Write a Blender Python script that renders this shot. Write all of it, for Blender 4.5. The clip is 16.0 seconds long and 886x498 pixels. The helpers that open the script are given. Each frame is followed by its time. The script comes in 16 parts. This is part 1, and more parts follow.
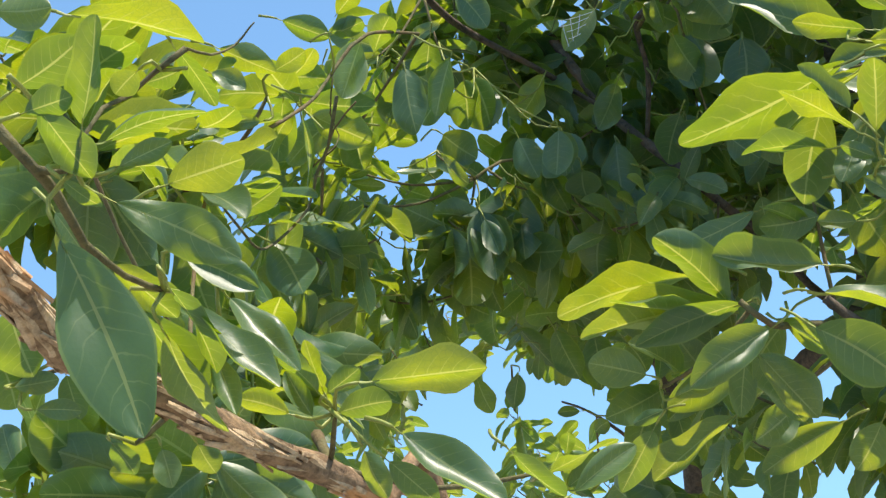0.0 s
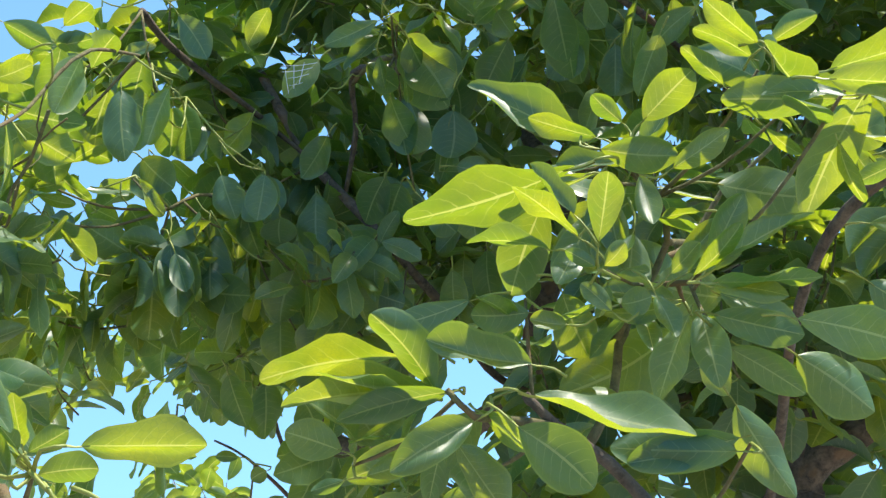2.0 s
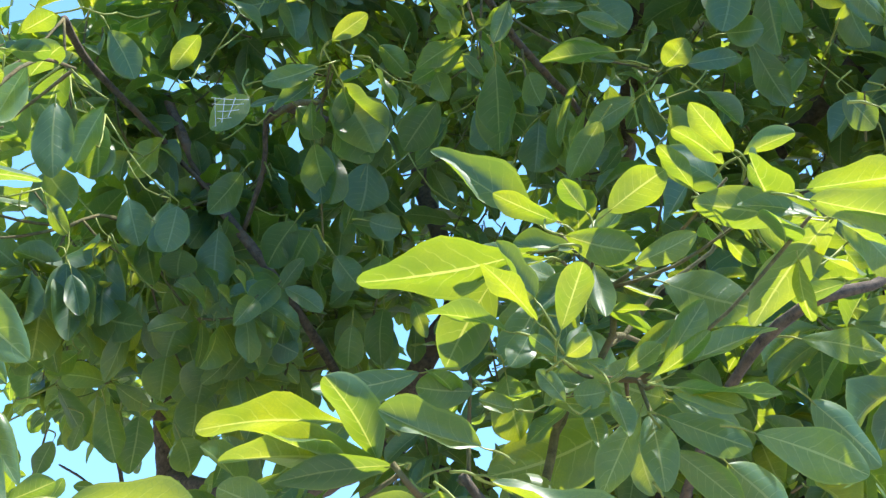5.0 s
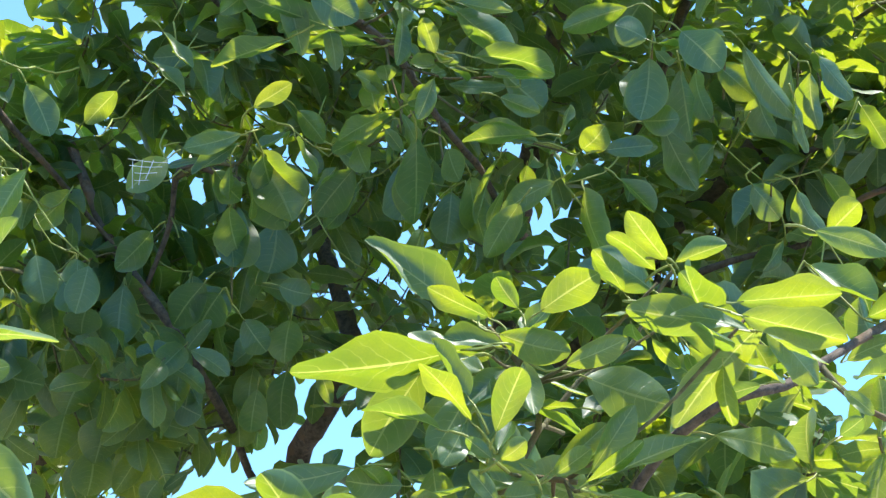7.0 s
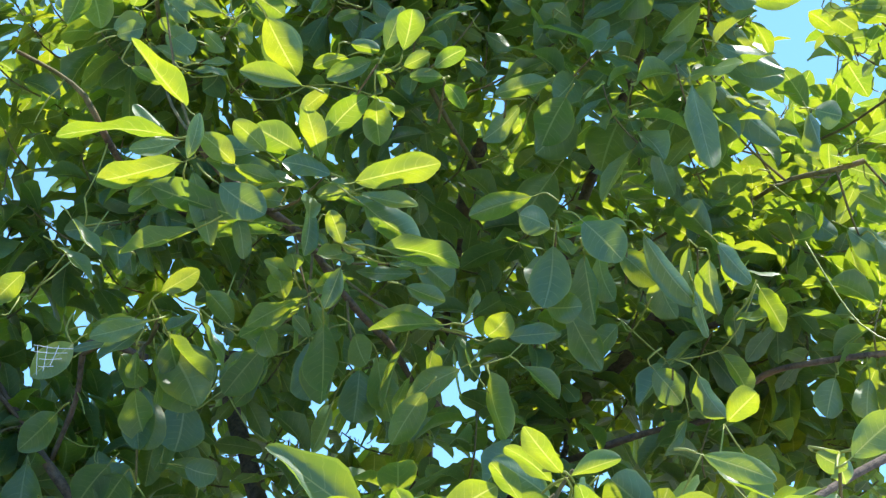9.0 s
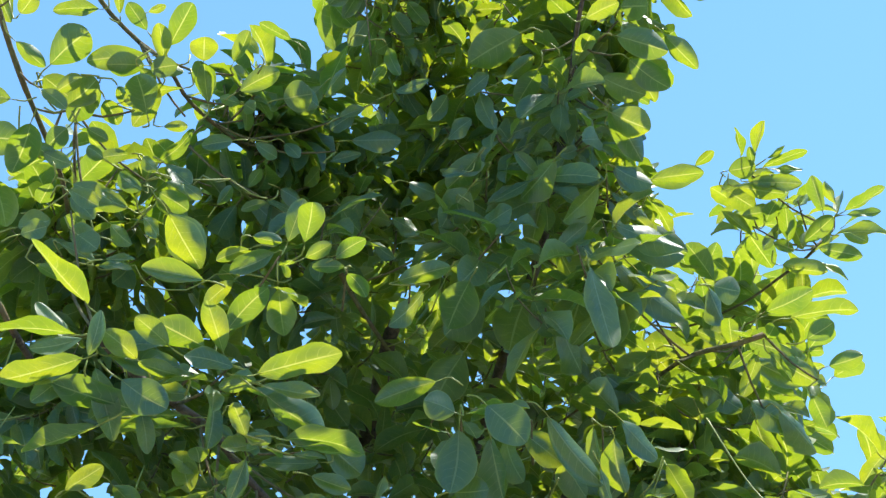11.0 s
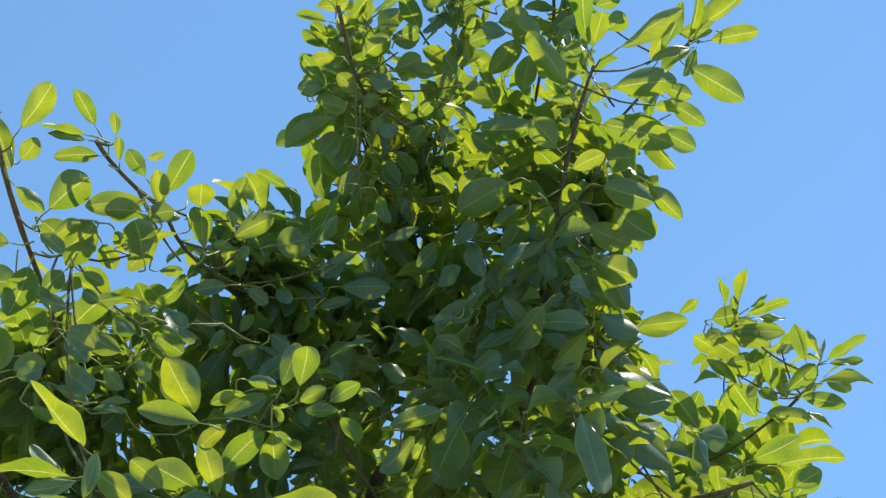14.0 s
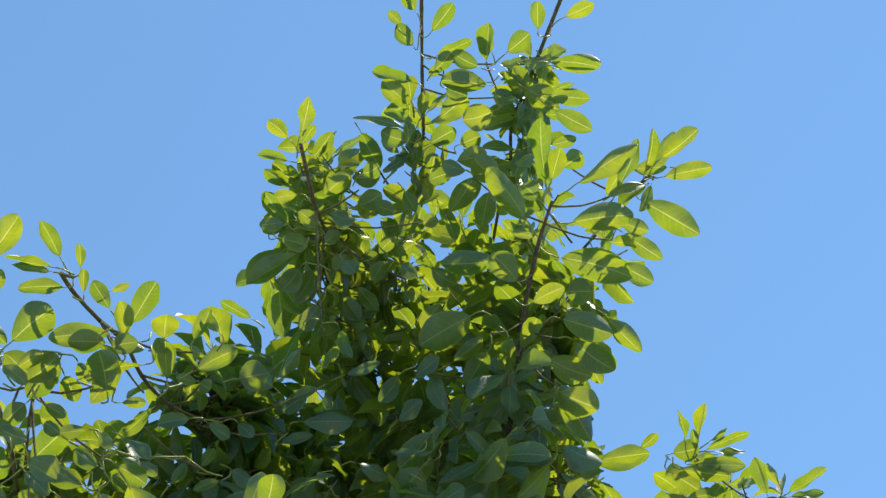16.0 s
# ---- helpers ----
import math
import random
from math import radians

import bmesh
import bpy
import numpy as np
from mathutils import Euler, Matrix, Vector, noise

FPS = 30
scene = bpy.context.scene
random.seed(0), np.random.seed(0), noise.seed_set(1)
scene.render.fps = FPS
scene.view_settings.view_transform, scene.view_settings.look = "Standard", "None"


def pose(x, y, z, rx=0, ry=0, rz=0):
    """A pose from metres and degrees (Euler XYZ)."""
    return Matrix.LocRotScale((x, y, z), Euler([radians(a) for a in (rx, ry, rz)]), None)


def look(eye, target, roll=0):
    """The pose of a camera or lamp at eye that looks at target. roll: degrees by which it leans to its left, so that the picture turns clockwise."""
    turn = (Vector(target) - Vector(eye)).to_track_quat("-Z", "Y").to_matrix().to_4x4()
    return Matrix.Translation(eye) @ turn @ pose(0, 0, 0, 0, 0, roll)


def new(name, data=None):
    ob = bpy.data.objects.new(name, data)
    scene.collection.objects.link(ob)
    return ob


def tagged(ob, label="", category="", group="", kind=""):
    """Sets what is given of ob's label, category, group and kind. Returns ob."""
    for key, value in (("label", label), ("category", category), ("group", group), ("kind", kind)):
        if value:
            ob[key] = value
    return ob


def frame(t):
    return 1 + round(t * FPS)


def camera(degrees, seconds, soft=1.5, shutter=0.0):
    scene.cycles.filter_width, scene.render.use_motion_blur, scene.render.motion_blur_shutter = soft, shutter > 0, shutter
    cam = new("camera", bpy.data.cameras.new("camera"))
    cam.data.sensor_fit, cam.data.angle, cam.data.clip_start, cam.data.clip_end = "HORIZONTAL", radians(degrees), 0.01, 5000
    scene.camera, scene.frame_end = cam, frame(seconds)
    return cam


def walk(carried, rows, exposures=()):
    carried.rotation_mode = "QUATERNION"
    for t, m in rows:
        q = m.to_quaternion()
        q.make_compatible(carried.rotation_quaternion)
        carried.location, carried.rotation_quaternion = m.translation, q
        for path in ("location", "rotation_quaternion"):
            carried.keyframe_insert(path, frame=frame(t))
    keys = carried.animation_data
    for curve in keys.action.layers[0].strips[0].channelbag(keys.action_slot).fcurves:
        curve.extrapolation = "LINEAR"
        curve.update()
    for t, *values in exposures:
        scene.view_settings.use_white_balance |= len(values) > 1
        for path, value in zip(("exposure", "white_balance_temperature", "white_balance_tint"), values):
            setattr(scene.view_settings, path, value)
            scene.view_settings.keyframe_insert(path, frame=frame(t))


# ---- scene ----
# A leafy evergreen fruit tree against a clear sky; the camera is held in the hand and tilts up along it.
cam = camera(34.10, 16.0, 1.35)
walk(cam, [
    (0, look((0, 0, 1.6), (0.0271, 1.9318, 2.117), -3.11)),
    (0.5, look((-0.022, 0.034, 1.602), (0.1855, 1.9554, 2.1154), -2.36)),
    (1, look((-0.045, 0.045, 1.609), (0.3087, 1.9455, 2.1218), -0.89)),
    (1.5, look((-0.042, 0.031, 1.631), (0.4034, 1.9077, 2.1608), 0.23)),
    (2, look((-0.053, 0.03, 1.641), (0.4479, 1.8876, 2.1865), 1.33)),
    (2.5, look((-0.052, 0.028, 1.653), (0.5271, 1.8519, 2.2343), 2.22)),
    (3, look((-0.073, 0.034, 1.656), (0.5504, 1.8387, 2.251), 2.61)),
    (3.5, look((-0.135, 0.088, 1.664), (0.5707, 1.8587, 2.2698), 3.31)),
    (3.7, look((-0.141, 0.079, 1.66), (0.5723, 1.8464, 2.2669), 3.66)),
    (5.8, look((-0.196, 0.099, 1.672), (0.5673, 1.8383, 2.2991), 8.86)),
    (6, look((-0.209, 0.101, 1.676), (0.5822, 1.8248, 2.3089), 9.14)),
    (6.5, look((-0.222, 0.1, 1.69), (0.6229, 1.7901, 2.3459), 8.62)),
    (7, look((-0.233, 0.094, 1.71), (0.6414, 1.7613, 2.3845), 7.26)),
    (7.5, look((-0.241, 0.08, 1.731), (0.6444, 1.7215, 2.4539), 6.79)),
    (8, look((-0.24, 0.074, 1.758), (0.6624, 1.6886, 2.5186), 6.47)),
    (8.5, look((-0.249, 0.06, 1.781), (0.6557, 1.6487, 2.5921), 6.75)),
    (9, look((-0.249, 0.045, 1.779), (0.6678, 1.6091, 2.6231), 6.59)),
    (9.5, look((-0.233, 0.046, 1.781), (0.6958, 1.5844, 2.6575), 5.85)),
    (10, look((-0.223, 0.023, 1.79), (0.7214, 1.5108, 2.7356), 4.79)),
    (10.2, look((-0.223, 0.012, 1.789), (0.7175, 1.4844, 2.7622), 4.56)),
    (12.3, look((-0.262, -0.017, 1.793), (0.6213, 1.391, 2.9054), 4.15)),
    (12.5, look((-0.26, -0.02, 1.794), (0.6182, 1.3908, 2.9069), 4.17)),
    (13, look((-0.26, -0.019, 1.784), (0.5988, 1.36, 2.9501), 4.13)),
    (13.5, look((-0.272, -0.008, 1.782), (0.6126, 1.337, 2.9684), 3.69)),
    (14, look((-0.267, -0.006, 1.768), (0.6027, 1.3109, 2.9963), 3.85)),
    (14.5, look((-0.27, 0.001, 1.752), (0.5871, 1.2708, 3.037), 3.52)),
    (15, look((-0.272, 0.006, 1.74), (0.5816, 1.2356, 3.0666), 3.11)),
    (15.5, look((-0.277, 0.009, 1.733), (0.5795, 1.2078, 3.0863), 2.45)),
    (16, look((-0.274, 0.013, 1.726), (0.561, 1.1803, 3.1188), 2.10)),
], [(0, 0.86, 7200, 12), (1, 1.10, 7000, 11), (2, 1.15, 6800, 10), (3.5, 1.34, 6550, 10), (7, 1.45, 6450, 10), (9.5, 1.40, 6450, 10), (12.5, 0.87, 6600, 11), (16, 0.63, 6850, 12)])

# ---- sky and sun ----
SUN_YAW, SUN_UP = 112.0, 74.0      # degrees to the right of +y, degrees above the horizon
world = bpy.data.worlds.new("sky")
scene.world = world
world.use_nodes = True
wn = world.node_tree.nodes
sky = wn.new("ShaderNodeTexSky")
sky.sky_type, sky.sun_disc = "NISHITA", False
sky.sun_elevation, sky.sun_rotation = radians(SUN_UP), radians(SUN_YAW)
sky.altitude = 2500.0
sky.air_density, sky.dust_density, sky.ozone_density = 0.9, 0.0, 1.0
wn["Background"].inputs["Strength"].default_value = 0.205
clear = wn.new("ShaderNodeMix")
clear.data_type, clear.blend_type = "RGBA", "MULTIPLY"
clear.inputs[0].default_value, clear.inputs[7].default_value = 1.0, (0.77, 1.04, 1.05, 1)
# the haze that whitens the lowest sky is thin here: the sky is looked up a little higher
aim, lift = wn.new("ShaderNodeTexCoord"), wn.new("ShaderNodeVectorMath")
lift.operation = "MULTIPLY_ADD"
lift.inputs[1].default_value, lift.inputs[2].default_value = (1.0, 1.0, 0.8), (0.0, 0.0, 0.24)
world.node_tree.links.new(aim.outputs["Generated"], lift.inputs[0])
world.node_tree.links.new(lift.outputs[0], sky.inputs["Vector"])
world.node_tree.links.new(sky.outputs["Color"], clear.inputs[6])
world.node_tree.links.new(clear.outputs[2], wn["Background"].inputs["Color"])
sun = new("sun", bpy.data.lights.new("sun", "SUN"))
sun.data.energy, sun.data.angle, sun.data.color = 4.0, radians(0.53), (1.0, 0.95, 0.87)
sx = math.cos(radians(SUN_UP)) * math.sin(radians(SUN_YAW))
sy = math.cos(radians(SUN_UP)) * math.cos(radians(SUN_YAW))
sun.matrix_world = look((sx * 30, sy * 30, 30 * math.sin(radians(SUN_UP))), (0, 0, 0))


# ---- materials ----
def node_material(name):
    m = bpy.data.materials.new(name)
    m.use_nodes = True
    m.node_tree.nodes.clear()
    return m, m.node_tree.nodes, m.node_tree.links


def ramp(nodes, stops):
    r = nodes.new("ShaderNodeValToRGB").color_ramp
    while len(r.elements) < len(stops):
        r.elements.new(0.5)
    for e, (at, colour) in zip(r.elements, stops):
        e.position, e.color = at, (*colour, 1)
    return nodes[-1]


def math_node(nodes, links, op, a, b=None):
    n = nodes.new("ShaderNodeMath")
    n.operation = op
    for slot, v in zip(n.inputs, (a, b)):
        if v is None:
            continue
        if isinstance(v, (int, float)):
            slot.default_value = v
        else:
            links.new(v, slot)
    return n.outputs[0]


def leaf_material(name, joined):
    """Leathery leaf: waxy skin over a green blade that lets sunlight through, with pale midrib and side veins."""
    m, n, k = node_material(name)
    out = n.new("ShaderNodeOutputMaterial")
    uv = n.new("ShaderNodeUVMap")
    uv.uv_map = "blade"
    sep = n.new("ShaderNodeSeparateXYZ")
    k.new(uv.outputs[0], sep.inputs[0])
    along, across = sep.outputs[0], math_node(n, k, "ABSOLUTE", sep.outputs[1])
    net = n.new("ShaderNodeTexVoronoi")
    net.feature = "DISTANCE_TO_EDGE"
    net.inputs["Scale"].default_value = 260.0
    mesh_veins = math_node(n, k, "LESS_THAN", net.outputs["Distance"], 0.07)
    blot = n.new("ShaderNodeTexNoise")
    blot.inputs["Scale"].default_value, blot.inputs["Detail"].default_value = 26.0, 4.0
    fine = n.new("ShaderNodeTexNoise")
    fine.inputs["Scale"].default_value, fine.inputs["Detail"].default_value = 420.0, 3.0
    geo = n.new("ShaderNodeNewGeometry")
    for t in (blot, fine, net):
        k.new(geo.outputs["Position"], t.inputs["Vector"])
    # side veins run forward from the midrib
    lean = math_node(n, k, "SUBTRACT", along, math_node(n, k, "MULTIPLY", math_node(n, k, "POWER", across, 1.4), 0.20))
    lean = math_node(n, k, "ADD", lean, math_node(n, k, "MULTIPLY", blot.outputs["Fac"], 0.22))
    comb = math_node(n, k, "ABSOLUTE", math_node(n, k, "SUBTRACT", math_node(n, k, "FRACT", math_node(n, k, "MULTIPLY", lean, 8.0)), 0.5))
    side = math_node(n, k, "MULTIPLY", math_node(n, k, "LESS_THAN", comb, 0.04), math_node(n, k, "SUBTRACT", 0.75, math_node(n, k, "MULTIPLY", across, 0.7)))
    mid = math_node(n, k, "LESS_THAN", across, 0.045)
    vein = math_node(n, k, "MAXIMUM", mid, math_node(n, k, "MULTIPLY", side, 0.75))
    if joined:
        rnd = geo.outputs["Random Per Island"]
    else:
        info = n.new("ShaderNodeObjectInfo")
        rnd = info.outputs["Random"]

    def mixed(fac, a, b):
        x = n.new("ShaderNodeMix")
        x.data_type = "RGBA"
        for slot, v in ((x.inputs[0], fac), (x.inputs[6], a), (x.inputs[7], b)):
            if isinstance(v, tuple):
                slot.default_value = (*v, 1)
            elif isinstance(v, float):
                slot.default_value = v
            else:
                k.new(v, slot)
        return x.outputs[2]

    tone = mixed(rnd, (0.028, 0.100, 0.066), (0.054, 0.142, 0.066))
    tone = mixed(math_node(n, k, "MULTIPLY", blot.outputs["Fac"], 0.5), tone, (0.054, 0.122, 0.050))
    rim = math_node(n, k, "GREATER_THAN", across, 0.93)
    skin = mixed(math_node(n, k, "MAXIMUM", math_node(n, k, "MULTIPLY", vein, 0.34), math_node(n, k, "MULTIPLY", rim, 0.5)), tone, (0.24, 0.31, 0.09))
    glow = mixed(rnd, (0.34, 0.47, 0.012), (0.62, 0.65, 0.012))
    glow = mixed(math_node(n, k, "MULTIPLY", math_node(n, k, "SUBTRACT", blot.outputs["Fac"], 0.33), 1.9), glow, (0.20, 0.34, 0.012))
    glow = mixed(math_node(n, k, "MULTIPLY", mesh_veins, 0.22), glow, (0.22, 0.36, 0.02))
    glow = mixed(math_node(n, k, "MULTIPLY", vein, 0.72), glow, (0.86, 0.86, 0.22))
    bump = n.new("ShaderNodeBump")
    bump.inputs["Strength"].default_value, bump.inputs["Distance"].default_value = 0.35, 0.0008
    k.new(math_node(n, k, "ADD", math_node(n, k, "MULTIPLY", vein, -1.0), math_node(n, k, "MULTIPLY", fine.outputs["Fac"], 0.5)), bump.inputs["Height"])
    body = n.new("ShaderNodeBsdfPrincipled")
    k.new(skin, body.inputs["Base Color"])
    body.inputs["Specular IOR Level"].default_value = 0.9
    k.new(math_node(n, k, "ADD", 0.30, math_node(n, k, "MULTIPLY", blot.outputs["Fac"], 0.26)), body.inputs["Roughness"])
    k.new(bump.outputs[0], body.inputs["Normal"])
    thru = n.new("ShaderNodeBsdfTranslucent")
    k.new(glow, thru.inputs["Color"])
    both = n.new("ShaderNodeMixShader")
    both.inputs[0].default_value = 0.44
    k.new(body.outputs[0], both.inputs[1])
    k.new(thru.outputs[0], both.inputs[2])
    k.new(both.outputs[0], out.inputs["Surface"])
    return m


def bark_material(name, dark, light, orange):
    m, n, k = node_material(name)
    out = n.new("ShaderNodeOutputMaterial")
    body = n.new("ShaderNodeBsdfPrincipled")
    geo = n.new("ShaderNodeNewGeometry")
    grain = n.new("ShaderNodeTexNoise")
    grain.inputs["Scale"].default_value, grain.inputs["Detail"].default_value, grain.inputs["Roughness"].default_value = 90.0, 6.0, 0.7
    plates = n.new("ShaderNodeTexNoise")
    plates.inputs["Scale"].default_value, plates.inputs["Detail"].default_value = 22.0, 3.0
    for t in (grain, plates):
        k.new(geo.outputs["Position"], t.inputs["Vector"])
    a = ramp(n, [(0.30, dark), (0.55, light), (0.75, tuple(min(1, 1.5 * c) for c in light))])
    k.new(grain.outputs["Fac"], a.inputs[0])
    b = ramp(n, [(0.55, (0, 0, 0)), (0.62, (1, 1, 1))])
    k.new(plates.outputs["Fac"], b.inputs[0])
    x = n.new("ShaderNodeMix")
    x.data_type = "RGBA"
    x.inputs[7].default_value = (*orange, 1)
    k.new(math_node(n, k, "MULTIPLY", b.outputs[0], 0.7), x.inputs[0])
    k.new(a.outputs[0], x.inputs[6])
    k.new(x.outputs[2], body.inputs["Base Color"])
    body.inputs["Roughness"].default_value = 0.85
    bump = n.new("ShaderNodeBump")
    bump.inputs["Strength"].default_value, bump.inputs["Distance"].default_value = 0.9, 0.004
    k.new(grain.outputs["Fac"], bump.inputs["Height"])
    k.new(bump.outputs[0], body.inputs["Normal"])
    k.new(body.outputs[0], out.inputs["Surface"])
    return m


LEAF = leaf_material("leaf", False)
FOLIAGE = leaf_material("foliage", True)
PEELING = bark_material("peeling_bark", (0.055, 0.031, 0.016), (0.30, 0.19, 0.10), (0.46, 0.22, 0.07))
BARK = bark_material("bark", (0.030, 0.022, 0.016), (0.125, 0.092, 0.064), (0.17, 0.10, 0.05))
FLAKE = bark_material("bark_flake", (0.17, 0.09, 0.04), (0.58, 0.42, 0.25), (0.58, 0.25, 0.07))
TWIG = bark_material("green_twig", (0.06, 0.055, 0.02), (0.15, 0.13, 0.05), (0.16, 0.10, 0.04))
STALK, sn, sk = node_material("leaf_stalk")
so, sb, snz = sn.new("ShaderNodeOutputMaterial"), sn.new("ShaderNodeBsdfPrincipled"), sn.new("ShaderNodeTexNoise")
snz.inputs["Scale"].default_value = 60.0
sr = ramp(sn, [(0.3, (0.16, 0.19, 0.03)), (0.7, (0.33, 0.36, 0.07))])
sk.new(snz.outputs["Fac"], sr.inputs[0])
sk.new(sr.outputs[0], sb.inputs["Base Color"])
sb.inputs["Roughness"].default_value = 0.5
sk.new(sb.outputs[0], so.inputs["Surface"])
# out of view; its tone is set to bounce sunlight up onto the leaves
GROUND, en, ek = node_material("bounce_ground")
eo, eb, ez = en.new("ShaderNodeOutputMaterial"), en.new("ShaderNodeBsdfPrincipled"), en.new("ShaderNodeTexNoise")
ez.inputs["Scale"].default_value, ez.inputs["Detail"].default_value, ez.inputs["Roughness"].default_value = 9.0, 12.0, 0.72
eg = en.new("ShaderNodeNewGeometry")
ek.new(eg.outputs["Position"], ez.inputs["Vector"])
er = ramp(en, [(0.30, (0.18, 0.165, 0.14)), (0.7, (0.32, 0.30, 0.26))])
ek.new(ez.outputs["Fac"], er.inputs[0])
ek.new(er.outputs[0], eb.inputs["Base Color"])
eb.inputs["Roughness"].default_value = 0.95
ek.new(eb.outputs[0], eo.inputs["Surface"])

# ---- ground ----
gm = bmesh.new()
bmesh.ops.create_grid(gm, x_segments=40, y_segments=40, size=400.0)
for v in gm.verts:
    v.co.z = 0.0 if v.co.length < 12 else 0.6 * noise.noise(v.co * 0.02)
gd = bpy.data.meshes.new("ground")
gm.to_mesh(gd)
gm.free()
gd.materials.append(GROUND)
tagged(new("ground", gd), "unseen grey-brown ground around the trees, toned to bounce sunlight up", "ground", kind="structure")


# ---- builders ----
def unit_leaf(stations, columns, stalk, curl, fold, wave, blunt, seed):
    """Vertices, faces and blade coordinates of a leaf one unit long and one wide: stalk along +x, upper face +z."""
    rnd = random.Random(seed)
    verts, faces, uvs, mats = [], [], [], []
    phase = rnd.uniform(0, 6)
    lean = rnd.uniform(-0.07, 0.07)
    twist, roll, tilt = rnd.uniform(-0.22, 0.22), rnd.uniform(-0.14, 0.14), rnd.uniform(-0.14, 0.14)
    rise, fall = 0.74 * blunt, 0.56
    peak = rise / (rise + fall)
    top = peak ** rise * (1 - peak) ** fall
    for i in range(stations + 1):
        s = 0.5 - 0.5 * math.cos(math.pi * i / stations)
        half = 0.5 * (s ** rise * (1 - s) ** fall) / top * (1 - 0.18 * max(0.0, (s - 0.7) / 0.3)) if 0 < i < stations else 0.012
        x = stalk + (1 - stalk) * s
        z0 = curl * s * (1 - s)
        turn = twist * (s - 0.4)
        for j in range(columns + 1):
            v = 2 * j / columns - 1
            y = half * v
            z = fold * half * abs(v) ** 1.3 + wave * half * math.sin(9 * s + phase + 1.5 * v) * abs(v) + (roll + tilt * v) * half * abs(v) ** 3.5
            verts.append((x, y * math.cos(turn) - z * math.sin(turn) + lean * math.sin(math.pi * s), z0 + y * math.sin(turn) + z * math.cos(turn)))
            uvs.append((s, v))
    for i in range(stations):
        for j in range(columns):
            a = i * (columns + 1) + j
            faces.append((a, a + columns + 1, a + columns + 2, a + 1))
            mats.append(0)
    if stalk > 0:
        a = len(verts)
        for x, r in ((0.0, 0.017), (stalk * 0.6, 0.012), (stalk + 0.06, 0.008)):
            sag = -0.10 * stalk * math.sin(math.pi * min(1, x / (stalk + 0.06)))
            for q in range(3):
                verts.append((x, r * 1.6 * math.cos(2.1 * q), sag - 0.006 + r * math.sin(2.1 * q)))
                uvs.append((0.0, 0.0))
        for i in range(2):
            for q in range(3):
                b, c = a + 3 * i, (q + 1) % 3
                faces.append((b + q, b + c, b + 3 + c, b + 3 + q))
                mats.append(1)
    return verts, faces, uvs, mats


def mesh_of(name, verts, faces, uvs, mats, materials):
    me = bpy.data.meshes.new(name)
    me.from_pydata(verts, [], faces)
    me.polygons.foreach_set("material_index", mats)
    me.polygons.foreach_set("use_smooth", [True] * len(faces))
    layer = me.uv_layers.new(name="blade")
    loops = np.zeros(len(me.loops), dtype=np.int32)
    me.loops.foreach_get("vertex_index", loops)
    layer.data.foreach_set("uv", np.array(uvs, dtype=np.float32)[loops].ravel())
    for m in materials:
        me.materials.append(m)
    me.update()
    return me


SHAPES = {}


def leaf_mesh(stalk, number):
    key = (round(stalk * 10), number)
    if key not in SHAPES:
        rnd = random.Random(100 * key[0] + number)
        SHAPES[key] = mesh_of("leaf", *unit_leaf(14, 8, key[0] / 10, rnd.uniform(-0.22, 0.26), rnd.uniform(0.04, 0.26),
                                                 rnd.uniform(0.03, 0.12), rnd.uniform(0.90, 1.12), number), [LEAF, STALK])
    return SHAPES[key]


LEAF_RANDOM = random.Random(11)


def frame_of(base, tip, normal, width, thick):
    b, t = Vector(base), Vector(tip)
    x = t - b
    length = x.length
    x.normalize()
    z = Vector(normal)
    z = (z - x * z.dot(x)).normalized()
    y = z.cross(x)
    m = Matrix((x * length, y * width, z * thick)).transposed().to_4x4()
    m.translation = b
    return m


def leaf(parent, base, tip, normal, width, stalk=0.1):
    """One leaf of its own, from the foot of its stalk to its tip; normal is its upper side's."""
    ob = new("leaf", leaf_mesh(max(stalk, 0.1), LEAF_RANDOM.randrange(24)))
    m = frame_of(base, tip, normal, width, (Vector(tip) - Vector(base)).length)
    ob.parent = parent
    ob.matrix_basis = m
    return ob


